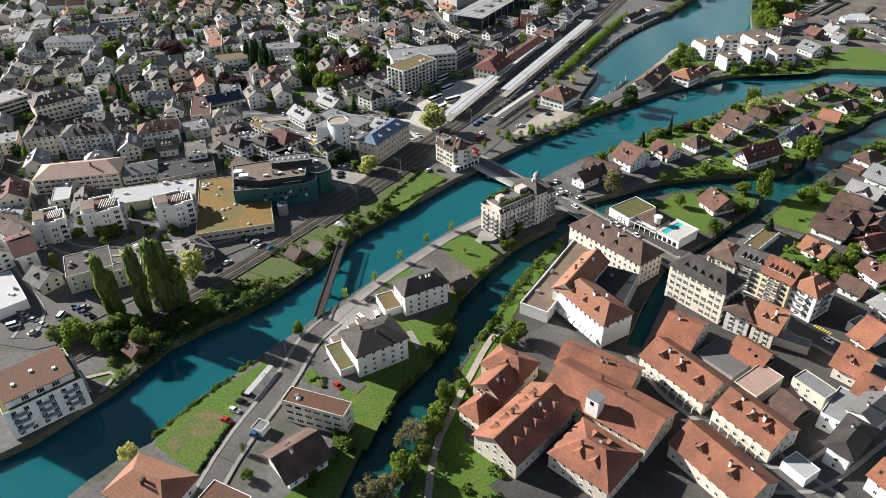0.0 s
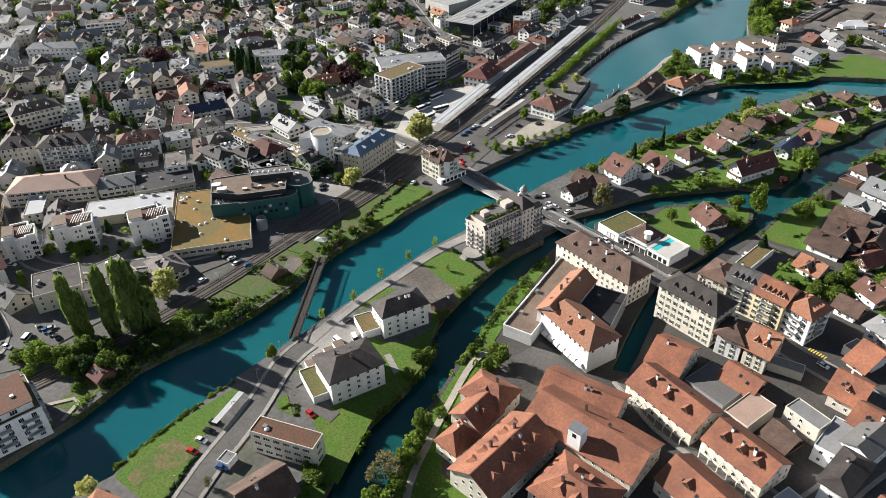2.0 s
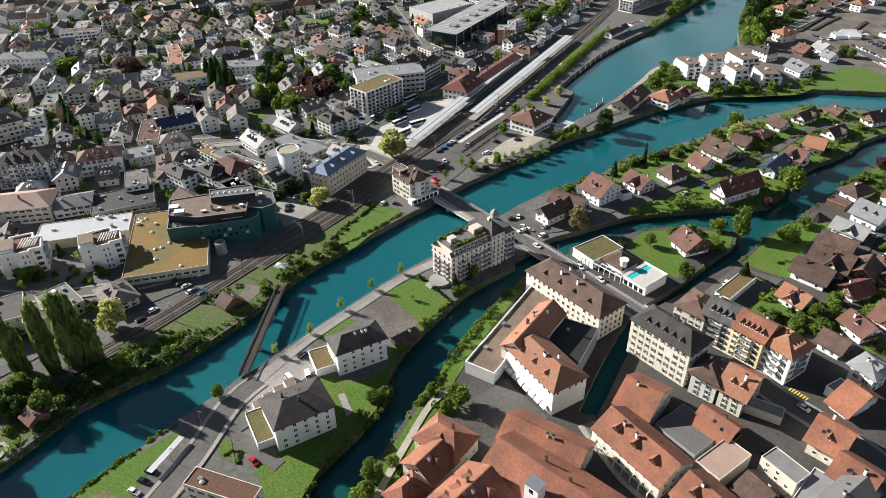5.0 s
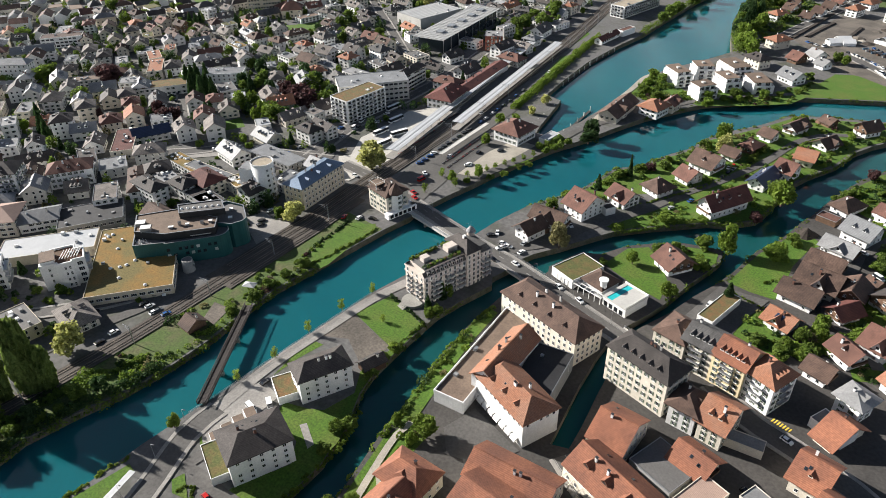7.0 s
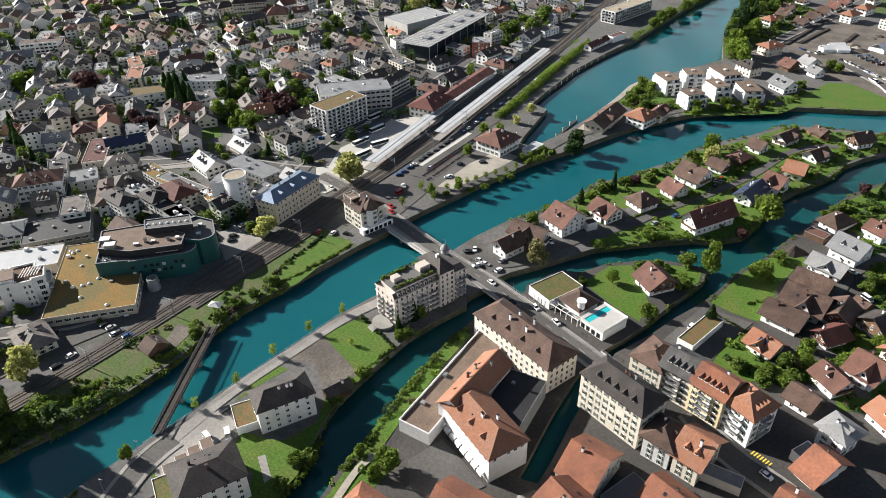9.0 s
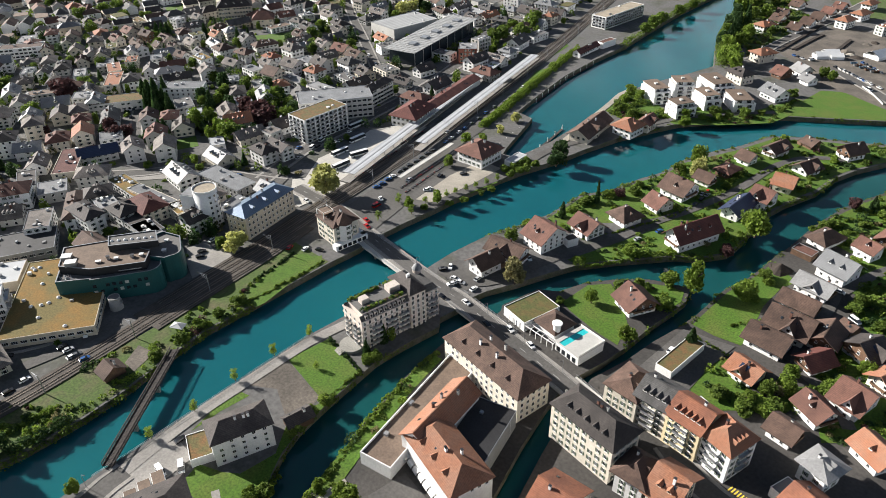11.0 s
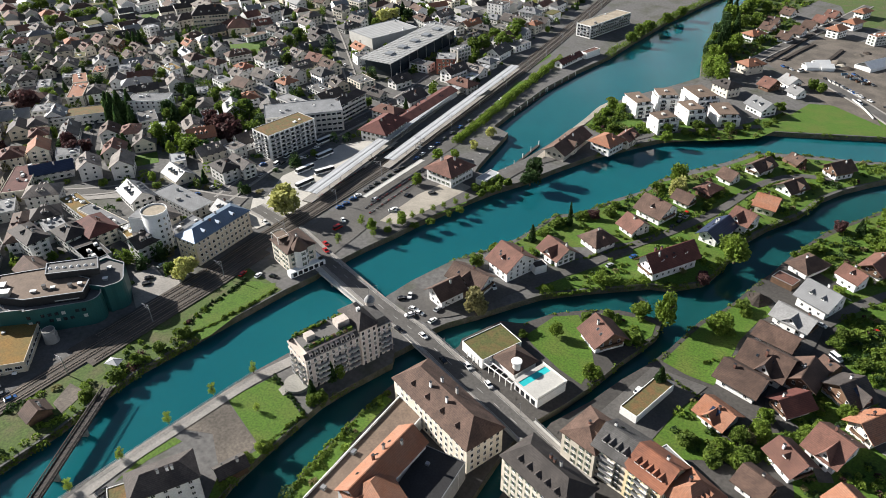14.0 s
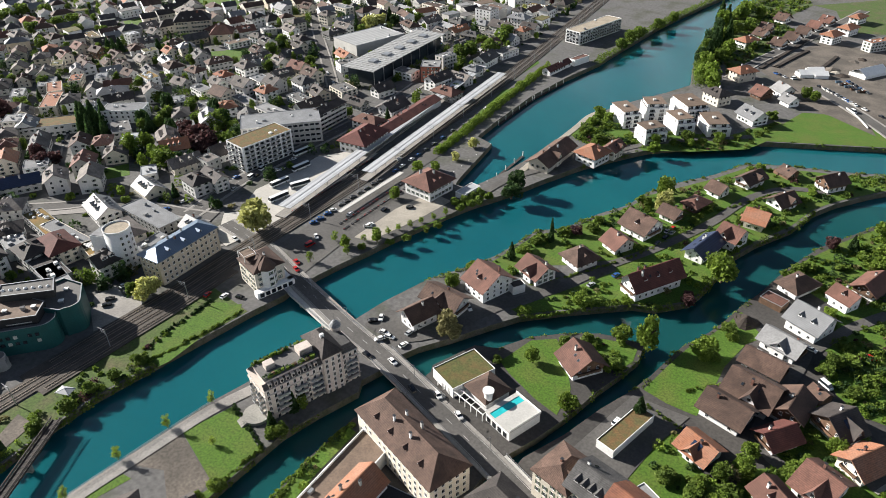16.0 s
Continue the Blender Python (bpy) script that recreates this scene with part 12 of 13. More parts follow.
tree('conifer', 'deep', -403.1, 448.3, 8.7, 2.2)
tree('bush', 'leaf', -479.0, 226.8, 3.1, 2.7)
tree('bush', 'leaf', -276.2, 398.5, 3.4, 3.1)
tree('round', 'leaf', -570.1, 358.2, 8.5, 2.9)
tree('bush', 'leaf', -421.5, 412.9, 3.0, 2.6)
tree('conifer', 'deep', -717.5, 377.4, 9.8, 2.2)
tree('bush', 'bright', -595.9, 263.0, 3.6, 2.6)
tree('conifer', 'deep', -310.6, 166.1, 6.5, 2.2)
tree('conifer', 'deep', -657.4, 386.7, 8.5, 2.2)
tree('bush', 'bright', -552.8, 423.1, 3.3, 2.5)
tree('round', 'leaf', -622.5, 670.4, 9.1, 3.1)
tree('round', 'leaf', -359.5, 446.9, 9.3, 3.0)
tree('conifer', 'deep', -421.9, 253.3, 7.9, 2.2)
tree('bush', 'bright', -405.4, 469.7, 4.1, 3.3)
tree('round', 'bright', -714.9, 548.0, 8.8, 2.2)
tree('round', 'bright', -637.4, 284.7, 8.0, 3.2)
tree('bush', 'leaf', -311.3, 205.4, 3.2, 2.7)
tree('round', 'leaf', -459.4, 663.7, 5.4, 2.6)
tree('round', 'leaf', -318.9, 442.1, 8.8, 3.2)
tree('round', 'leaf', -531.4, 439.3, 6.7, 2.7)
tree('round', 'bright', -699.2, 399.1, 8.9, 2.3)
tree('bush', 'bright', -741.3, 401.1, 3.7, 2.4)
tree('conifer', 'deep', -303.9, 337.1, 8.2, 2.2)
tree('round', 'leaf', -465.2, 281.9, 6.6, 2.1)
tree('round', 'leaf', -587.7, 321.5, 8.8, 3.2)
tree('bush', 'bright', -578.6, 556.3, 3.8, 3.2)
tree('round', 'bright', -376.0, 726.2, 8.0, 3.1)
tree('bush', 'leaf', -362.2, 640.5, 3.6, 2.3)
tree('bush', 'leaf', -268.3, 282.5, 3.3, 3.4)
tree('bush', 'leaf', -280.3, 285.5, 3.4, 2.6)
tree('bush', 'bright', -396.2, 478.8, 3.7, 3.3)
tree('bush', 'leaf', -578.5, 290.3, 3.2, 2.6)
tree('round', 'leaf', -711.1, 465.3, 8.1, 2.9)
tree('round', 'leaf', -419.7, 667.6, 9.0, 2.5)
tree('round', 'bright', -638.9, 507.8, 5.1, 3.4)
tree('round', 'leaf', -424.3, 401.7, 5.6, 2.8)
tree('bush', 'leaf', -373.9, 263.5, 3.8, 3.0)
tree('round', 'bright', -423.6, 172.0, 8.7, 2.1)
tree('bush', 'leaf', -294.1, 828.5, 3.2, 2.3)
tree('round', 'leaf', -602.4, 426.2, 6.8, 3.3)
tree('round', 'leaf', -277.9, 661.2, 8.7, 2.3)
tree('bush', 'leaf', -412.4, 704.4, 3.1, 2.1)
tree('conifer', 'deep', -574.6, 528.9, 6.4, 2.2)
tree('round', 'leaf', -611.4, 674.4, 5.6, 3.2)
tree('round', 'leaf', -263.5, 558.5, 5.5, 2.8)
tree('round', 'leaf', -645.6, 480.6, 5.1, 2.3)
tree('round', 'leaf', -632.4, 333.8, 10.0, 2.4)
tree('round', 'leaf', -620.7, 582.9, 7.9, 3.0)
tree('bush', 'bright', -543.4, 313.7, 4.2, 2.1)
tree('round', 'leaf', -429.4, 723.7, 9.9, 2.5)
tree('round', 'bright', -694.0, 532.3, 7.5, 2.3)
tree('bush', 'bright', -523.0, 503.7, 3.3, 2.4)
tree('round', 'leaf', -717.8, 579.2, 5.9, 2.6)
tree('bush', 'leaf', -547.2, 586.1, 3.2, 2.4)
tree('round', 'purple', -315.8, 818.1, 9.5, 3.0)
tree('conifer', 'deep', -547.9, 445.1, 6.8, 2.2)
tree('bush', 'leaf', -397.2, 143.5, 4.4, 2.4)
tree('bush', 'leaf', -425.6, 552.0, 3.2, 3.3)
tree('round', 'bright', -514.9, 684.6, 5.2, 3.2)
tree('bush', 'leaf', -457.6, 469.1, 3.7, 3.1)
tree('round', 'leaf', -704.2, 618.7, 6.0, 2.9)
tree('round', 'pale', -740.4, 514.3, 5.6, 3.0)
tree('round', 'leaf', -347.8, 773.2, 9.8, 2.4)
tree('bush', 'bright', -291.1, 805.2, 3.0, 3.0)
tree('conifer', 'deep', -309.1, 717.8, 8.4, 2.2)
tree('round', 'leaf', -300.5, 841.0, 7.4, 2.1)
tree('bush', 'leaf', -282.5, 624.6, 3.4, 3.2)
tree('round', 'leaf', -502.0, 534.9, 8.7, 2.3)
tree('bush', 'bright', -630.4, 402.4, 4.4, 2.8)
tree('bush', 'leaf', -656.6, 410.6, 4.5, 2.7)
tree('round', 'leaf', -501.9, 611.3, 7.7, 3.4)
tree('conifer', 'deep', -518.4, 443.7, 9.6, 2.2)
tree('bush', 'leaf', -579.7, 630.5, 4.5, 2.4)
tree('bush', 'leaf', -530.7, 309.6, 4.3, 3.2)
tree('bush', 'bright', -435.0, 305.4, 3.9, 2.7)
tree('bush', 'leaf', -255.9, 297.3, 3.4, 2.4)
tree('round', 'bright', -283.1, 588.9, 8.7, 2.4)
tree('conifer', 'deep', -550.6, 347.4, 6.8, 2.2)
tree('bush', 'leaf', -280.8, 167.5, 4.4, 3.1)
tree('bush', 'leaf', -537.7, 281.7, 4.0, 2.3)
tree('round', 'bright', -379.2, 688.8, 9.4, 2.5)
tree('round', 'bright', -369.5, 665.8, 8.8, 2.5)
tree('round', 'bright', -726.0, 585.6, 7.1, 2.1)
tree('round', 'purple', -658.4, 528.4, 8.2, 2.5)
tree('round', 'leaf', -668.6, 523.0, 9.2, 3.0)
tree('bush', 'leaf', -585.4, 508.3, 3.8, 2.5)
tree('bush', 'leaf', -504.9, 231.5, 3.3, 3.0)
tree('round', 'leaf', -329.6, 809.1, 9.7, 2.1)
tree('round', 'bright', -273.0, 702.8, 5.8, 2.8)
tree('round', 'bright', -400.1, 436.6, 6.1, 2.7)
tree('round', 'leaf', -362.6, 316.8, 5.1, 2.3)
tree('round', 'leaf', -400.4, 234.8, 7.6, 2.7)
tree('bush', 'bright', -734.5, 444.5, 4.5, 3.2)
tree('round', 'bright', -502.9, 559.4, 5.7, 3.3)
tree('bush', 'bright', -353.7, 759.2, 4.2, 3.1)
tree('conifer', 'deep', -512.4, 377.7, 7.6, 2.2)
tree('bush', 'bright', -454.0, 621.9, 3.3, 2.9)
tree('bush', 'leaf', -582.0, 414.1, 4.0, 2.3)
tree('round', 'bright', -534.2, 240.3, 8.4, 3.2)
tree('bush', 'leaf', -737.7, 426.1, 3.4, 3.0)
tree('conifer', 'deep', -314.6, 231.9, 6.4, 2.2)
tree('conifer', 'deep', -490.6, 689.7, 6.3, 2.2)
tree('round', 'purple', -737.9, 596.9, 8.1, 3.0)
tree('round', 'leaf', -610.1, 458.6, 6.9, 3.2)
tree('round', 'leaf', -710.3, 556.7, 6.4, 2.7)
tree('bush', 'bright', -656.5, 274.7, 4.0, 3.1)
tree('round', 'leaf', -307.4, 586.2, 7.5, 3.1)
tree('round', 'bright', -575.2, 467.9, 9.8, 3.3)
tree('bush', 'bright', -364.6, 623.4, 3.3, 2.1)
tree('bush', 'leaf', -588.4, 451.4, 4.0, 2.7)
tree('bush', 'bright', -331.6, 763.9, 3.9, 2.1)
tree('round', 'bright', -462.0, 455.3, 6.5, 3.3)
tree('conifer', 'deep', -270.9, 486.0, 8.6, 2.2)
tree('round', 'bright', -549.9, 563.2, 8.6, 2.1)
tree('round', 'bright', -714.4, 522.4, 7.3, 3.3)
tree('bush', 'leaf', -454.0, 481.5, 4.4, 2.5)
tree('bush', 'bright', -311.5, 463.6, 4.3, 3.0)
tree('round', 'leaf', -571.6, 396.5, 5.5, 3.0)
tree('round', 'bright', -445.3, 457.4, 9.6, 2.7)
tree('round', 'leaf', -469.9, 316.9, 7.7, 3.4)
tree('bush', 'leaf', -337.1, 466.0, 4.5, 2.7)
tree('bush', 'leaf', -412.0, 438.8, 3.8, 2.8)
tree('round', 'bright', -455.9, 582.4, 8.3, 2.8)
tree('bush', 'leaf', -663.4, 596.9, 4.2, 2.2)
tree('bush', 'leaf', -621.5, 435.6, 3.3, 3.3)
tree('round', 'leaf', -369.8, 527.6, 6.6, 2.7)
tree('round', 'leaf', -539.0, 606.7, 8.4, 2.8)
tree('bush', 'leaf', -429.8, 735.2, 3.5, 3.4)
tree('round', 'leaf', -290.5, 731.9, 6.7, 3.0)
tree('round', 'bright', -373.7, 551.7, 7.8, 3.4)
tree('bush', 'leaf', -596.2, 544.3, 4.2, 2.8)
tree('round', 'bright', -367.1, 585.1, 6.0, 3.1)
tree('bush', 'leaf', -579.4, 300.6, 3.9, 3.0)
tree('round', 'pale', -662.3, 436.4, 6.5, 2.4)
tree('bush', 'bright', -478.4, 239.0, 4.4, 3.0)
tree('bush', 'leaf', -656.9, 568.9, 3.1, 2.6)
tree('bush', 'leaf', -646.9, 378.6, 3.7, 2.6)
tree('conifer', 'deep', -422.0, 219.9, 6.4, 2.2)
tree('round', 'bright', -445.1, 740.4, 6.1, 3.2)
tree('bush', 'leaf', -391.7, 160.2, 4.3, 2.6)
tree('conifer', 'deep', -691.5, 324.6, 5.8, 2.2)
tree('round', 'bright', -357.2, 563.8, 5.8, 2.4)
tree('round', 'leaf', -509.2, 642.4, 9.5, 3.4)
tree('bush', 'leaf', -352.8, 233.1, 3.1, 2.5)
tree('round', 'leaf', -742.9, 539.0, 9.6, 3.3)
tree('round', 'leaf', -551.3, 275.8, 7.6, 2.3)
tree('bush', 'bright', -519.7, 533.3, 3.9, 2.1)
tree('round', 'purple', -440.8, 293.9, 8.9, 2.4)
tree('round', 'leaf', -490.4, 235.0, 8.8, 3.1)
tree('bush', 'bright', -718.5, 568.0, 3.1, 2.9)
tree('round', 'bright', -349.9, 349.8, 9.8, 3.3)
tree('round', 'leaf', -385.6, 174.2, 8.8, 2.3)
tree('round', 'leaf', -372.6, 496.2, 7.9, 2.7)
tree('bush', 'leaf', -326.9, 651.2, 3.7, 2.5)
tree('bush', 'leaf', -446.4, 244.1, 4.3, 2.8)
tree('round', 'bright', -518.4, 205.8, 7.9, 2.0)
tree('round', 'bright', -613.2, 325.1, 7.6, 2.8)


tree('round', 'bright', -100.4, 138.6, 7.5, 3.0)
tree('round', 'bright', -97.6, 130.8, 8, 3.2)
tree('sparse', 'twiggy', -101.5, 121.0, 8.5, 3.6)
tree('round', 'bright', -97.4, 113.8, 8, 3.3)
tree('round', 'leaf', -95.4, 105.5, 7.5, 3.2)
tree('round', 'leaf', -101.5, 147.5, 7, 2.8)
tree('round', 'leaf', -214.8, 133.5, 8, 4.0)
tree('round', 'deep', -210.5, 140.8, 7, 3.4)
tree('round', 'leaf', -219.5, 104.5, 9, 4.6)
tree('round', 'deep', -226.0, 99.0, 9, 4.4)
tree('round', 'leaf', -231.5, 96.0, 8.5, 4.2)
tree('round', 'deep', -217.8, 118.5, 8, 4.0)
tree('round', 'leaf', 1.5, 311.7, 7, 3.4)
tree('round', 'bright', -3.0, 303.7, 6.5, 3.2)
tree('round', 'bright', 6.6, 326.6, 6.5, 3.2)
tree('round', 'bright', 30.3, 347.0, 6.5, 3.2)
tree('round', 'leaf', 22.0, 388.0, 7, 3.8)
tree('round', 'bright', 25.6, 496.6, 10, 5.5)
tree('round', 'leaf', -34.2, 428.4, 11, 5.6)
tree('bush', 'purple', -38.1, 399.9, 4, 3.0)


# ---- places of things at the station and on the yard ----
CYCLE_ROOF = ((-213.2, 371.2), (-213.0, 425.3))
CYCLE_LINES = [((-205.7, 364.4), (-205.8, 417.7), 1), ((-202.3, 361.7), (-202.9, 415.3), -1), ((-235.5, 359.6), (-237.2, 402.5), 1), ((-241.0, 409.9), (-240.2, 433.9), 1)]
TENTS = [(-52.3, 727.1, 14, 9, 35), (-48.4, 737.5, 12, 8, 35), (-43.3, 729.7, 10, 8, 30), (-13.3, 754.9, 26, 14, 60)]
BINS = [(-29.1, 723.5), (-26.5, 719.3), (-24.7, 720.4), (-22.1, 716.2), (-20.4, 717.3), (-17.8, 713.2), (-16.1, 714.3), (-13.6, 710.2), (-11.9, 711.3)]
HEAPS = [(-38.4, 751.8, 6, 2.2), (-29.5, 741.6, 5, 1.6), (-34.0, 744.9, 4, 2.0), (-27.2, 782.2, 4, 1.5), (-22.0, 790.6, 4, 1.5), (-9.6, 773.3, 6, 1.8)]
YARD_WALLS = [[(-39.9, 707.8), (-32.4, 698.3), (-21.8, 691.3), (-12.9, 681.1)], [(-15.9, 671.5), (-5.9, 655.9), (1.1, 641.8)]]
TRENCHES = [[(-85.8, 725.2), (-77.9, 773.3), (-69.2, 822.6)], [(-76.2, 734.5), (-69.6, 766.0), (-63.4, 791.6)], [(-45.9, 747.1), (-40.7, 787.6)]]


# ---- growth along the banks ----
_ns = NORTH_SHORE
shrubs("bank_shrubs", "dense mixed shrubs overhanging the north river bank", [p for p in _ns if 70 < p[1] < 250], 0.3, 2.4, 3.0, 60, "leaf_leaf", 0.04, 3, 1.6)
shrubs("bank_shrubs", "bright low shrubs scattered along the north bank", [p for p in _ns if 60 < p[1] < 236], 3.5, 2.0, 2.2, 34, "leaf_bright", 0.5, 4)
_is = [p for p in ISLAND_SOUTH if p[0] < -120 and p[1] < 262]
shrubs("canal_shrubs", "dark green shrubs hanging over the canal edge", _is, -0.4, 1.7, 1.9, 36, "leaf_leaf", 0.2, 5, 1.2)
_sa = [p for p in SOUTH_A if p[1] < 262]
shrubs("canal_hedge", "clipped green hedge above the old canal wall", [p for p in SOUTH_A if 175 < p[1] < 266], -1.6, 1.3, 1.6, 44, "leaf_leaf", 0.0, 61)
shrubs("canal_hedge", "bright climbing shrubs along the canal path", _sa, -0.3, 1.5, 1.7, 40, "leaf_bright", 0.05, 6, 0.8)
_pn = [p for p in ISLAND_NORTH if p[1] > 345]
shrubs("garden_shrubs", "mixed green garden shrubs along the water edge", _pn, -0.8, 2.2, 2.4, 44, "leaf_leaf", 0.12, 8, 1.0)
_ps = [p for p in ISLAND_SOUTH if p[0] > -110 and 340 < p[1] < 520]
shrubs("garden_shrubs", "dark hedge and shrubs above the quiet channel", _ps, -0.8, 2.2, 2.6, 44, "leaf_leaf", 0.15, 9, 1.0)
shrubs("garden_shrubs", "rough green growth along the island lawn edge", [p for p in SOUTH_A if p[1] > 300 and p[0] > -92], -0.7, 1.6, 1.8, 36, "leaf_leaf", 0.25, 10, 1.0)
shrubs("garden_shrubs", "mixed shrubs edging the southern gardens", [p for p in SOUTH_B if 318 < p[1] < 560], -0.8, 2.0, 2.0, 36, "leaf_leaf", 0.35, 11, 1.0)
shrubs("far_bank_shrubs", "dark green growth on the far upstream bank", [p for p in HARBOUR if p[1] > 630], 2.0, 4.0, 5.0, 60, "leaf_leaf", 0.1, 12)
shrubs("far_bank_shrubs", "leafy trees and growth on the wooded point", [p for p in SPIT_NORTH if p[1] > 640], -5.0, 5.0, 8.0, 90, "leaf_leaf", 0.1, 13)
shrubs("station_hedge", "long clipped green hedge beside the landing stage", [(-213, 462), (-217, 505), (-222, 555), (-226, 600), (-228, 640)], 0.0, 4.0, 5.0, 170, "leaf_bright", 0.0, 14)
shrubs("spit_shrubs", "low shrubs and reeds along the spit path", [p for p in SPIT_SOUTH if p[0] > -135], 0.5, 1.6, 1.6, 34, "leaf_leaf", 0.3, 15, 0.8)


shrubs("lawn_hedge", "dense dark hedge between the lawn and the road", [(-158.2, 96.5), (-157.3, 92.5), (-154.7, 84.5), (-151.6, 74.5)], 0.0, 0.8, 1.3, 70, "leaf_deep", 0.0, 31)
shrubs("lawn_hedge", "rough green growth between lawn and river", [(-176.6, 78.0), (-177.0, 92.0), (-176.6, 106.0), (-175.6, 118.0), (-173.6, 128.0)], 0.8, 1.2, 1.1, 60, "leaf_bright", 0.1, 32)
shrubs("lawn_hedge", "trimmed hedge along the lawn above the river wall", [(-201.0, 244.0), (-197.6, 261.0), (-195.4, 275.0), (-194.0, 287.0)], 0.6, 0.9, 1.4, 70, "leaf_leaf", 0.03, 33)
shrubs("lawn_hedge", "dark hedge between the railway and the lawn", [(-208.5, 250.5), (-210.8, 262.7), (-211.5, 284.0)], 0.0, 1.0, 1.5, 60, "leaf_deep", 0.2, 34)
shrubs("bank_shrubs", "thick dark growth on the bank under the poplars", [(-212.0, 100.0), (-213.5, 112.0), (-210.5, 128.0), (-205.5, 145.0), (-203.0, 160.0)], 0.5, 3.4, 4.2, 120, "leaf_deep", 0.04, 35, 0.8)
shrubs("bank_shrubs", "thick mid-green growth along the railway garden edge", [(-222.0, 92.0), (-224.5, 110.0), (-222.0, 128.0), (-217.0, 143.0), (-212.0, 160.0)], 0.0, 2.6, 3.2, 90, "leaf_leaf", 0.12, 36)
shrubs("lawn_hedge", "clipped hedge round the lawn beside the hotel", [(-155.0, 247.4), (-145.0, 243.6), (-132.3, 239.2)], 0.0, 0.7, 1.2, 60, "leaf_deep", 0.0, 39)
shrubs("lawn_hedge", "clipped hedge between lawn and canal", [(-131.0, 238.5), (-131.8, 230.0), (-132.2, 221.5)], 0.0, 0.9, 1.4, 60, "leaf_leaf", 0.0, 40)
shrubs("garden_hedge", "low green hedge dividing the lawns of the flats", [(-150.0, 127.0), (-146.5, 131.5), (-143.0, 127.5)], 0.0, 0.6, 1.0, 60, "leaf_leaf", 0.0, 37)
shrubs("canal_shrubs", "shrubs along the lawn edge above the canal", [(-122.5, 186.0), (-118.6, 171.0), (-118.4, 158.0), (-118.6, 142.0), (-114.5, 128.0)], 0.0, 1.3, 1.6, 60, "leaf_bright", 0.2, 38, 0.6)


FOOT_A = np.array([(a, b, c / 2, d / 2, radians(e)) for a, b, c, d, e in FOOT])


def clear_of_houses(x, y, gap):
    dx, dy = x - FOOT_A[:, 0], y - FOOT_A[:, 1]
    co, si = np.cos(FOOT_A[:, 4]), np.sin(FOOT_A[:, 4])
    return not np.any((np.abs(dx * co + dy * si) < FOOT_A[:, 2] + gap) & (np.abs(-dx * si + dy * co) < FOOT_A[:, 3] + gap))


def clump(rng, x, y, r, high, thin=1.0):
    n = int((14 + 26 * r) * thin)
    v = rng.normal(size=(n, 3))
    v /= np.linalg.norm(v, axis=1)[:, None]
    v *= rng.uniform(0.6, 1.0, n)[:, None]
    v[:, 2] = np.abs(v[:, 2])
    return np.array([x, y, 0.05]) + v * np.array([r, r * rng.uniform(0.6, 1.3), high])


def garden_growth(pts, k):
    """Shrub borders, low trees and flower clumps over one garden, thick along its edges, clear of houses and roads."""
    rng = np.random.default_rng(200 + k)
    xs, ys = [p[0] for p in pts], [p[1] for p in pts]
    size = abs(sum(pts[i][0] * pts[(i + 1) % len(pts)][1] - pts[(i + 1) % len(pts)][0] * pts[i][1] for i in range(len(pts)))) / 2
    groups = {"leaf_leaf": [], "leaf_bright": [], "leaf_twiggy": [], "leaf_deep": [], "leaf_purple": []}
    for _ in range(int(min(size / (4.5 if max(ys) > 330 else 8), 2200))):
        x, y = rng.uniform(min(xs), max(xs)), rng.uniform(min(ys), max(ys))
        # growth stands in thickets with open lawn between them
        if math.sin(x * 0.21 + 1.3 * math.sin(y * 0.13)) + math.sin(y * 0.17 + 0.9 * math.sin(x * 0.11)) + rng.uniform(-0.7, 0.7) < (-0.75 if y > 330 else -0.2):
            continue
        if x < -210.5 and y > 238:
            continue
        if not inside(x, y, pts) or any(inside(x, y, q) for q in LAWNS) or not clear_of_houses(x, y, 1.0) or ground_height(x, y, HARD) > 0:
            continue
        r = rng.uniform(0.6, 1.7) if rng.random() < 0.8 else rng.uniform(1.7, 2.8)
        groups[rng.choice(list(groups), p=[0.45, 0.2, 0.07, 0.25, 0.03])].append(clump(rng, x, y, r, r * rng.uniform(0.7, 1.5)))
    for leaf, cs in groups.items():
        if cs:
            tagged(put("garden_growth", leaves_mesh("garden_growth", np.concatenate(cs), 0.34, leaf, k)), "loose shrubs and low plants across the garden", "shrubs", kind="stuff")


def roof_plants():
    """Potted shrubs along the edges of the hotel's roof terrace."""
    rng = np.random.default_rng(21)
    home = bpy.data.objects["hotel"]
    for leaf, y in (("leaf_leaf", -5.2), ("leaf_deep", 5.2), ("leaf_deep", -4.4), ("leaf_bright", 4.2)):
        cs = [clump(rng, x + rng.uniform(-0.5, 0.5), y + rng.uniform(-0.4, 0.4), rng.uniform(0.4, 0.9), rng.uniform(0.7, 1.8)) + np.array([0, 0, 17.7]) for x in np.arange(-17.0, 3.0, 1.5) if rng.random() < 0.75]
        tagged(put("roof_plants", leaves_mesh("roof_plants", np.concatenate(cs), 0.22, leaf, 3), home, label="green potted shrubs along the terrace edge"), kind="stuff")


roof_plants()
for _k, _g in enumerate(GARDENS):
    garden_growth(_g, _k)


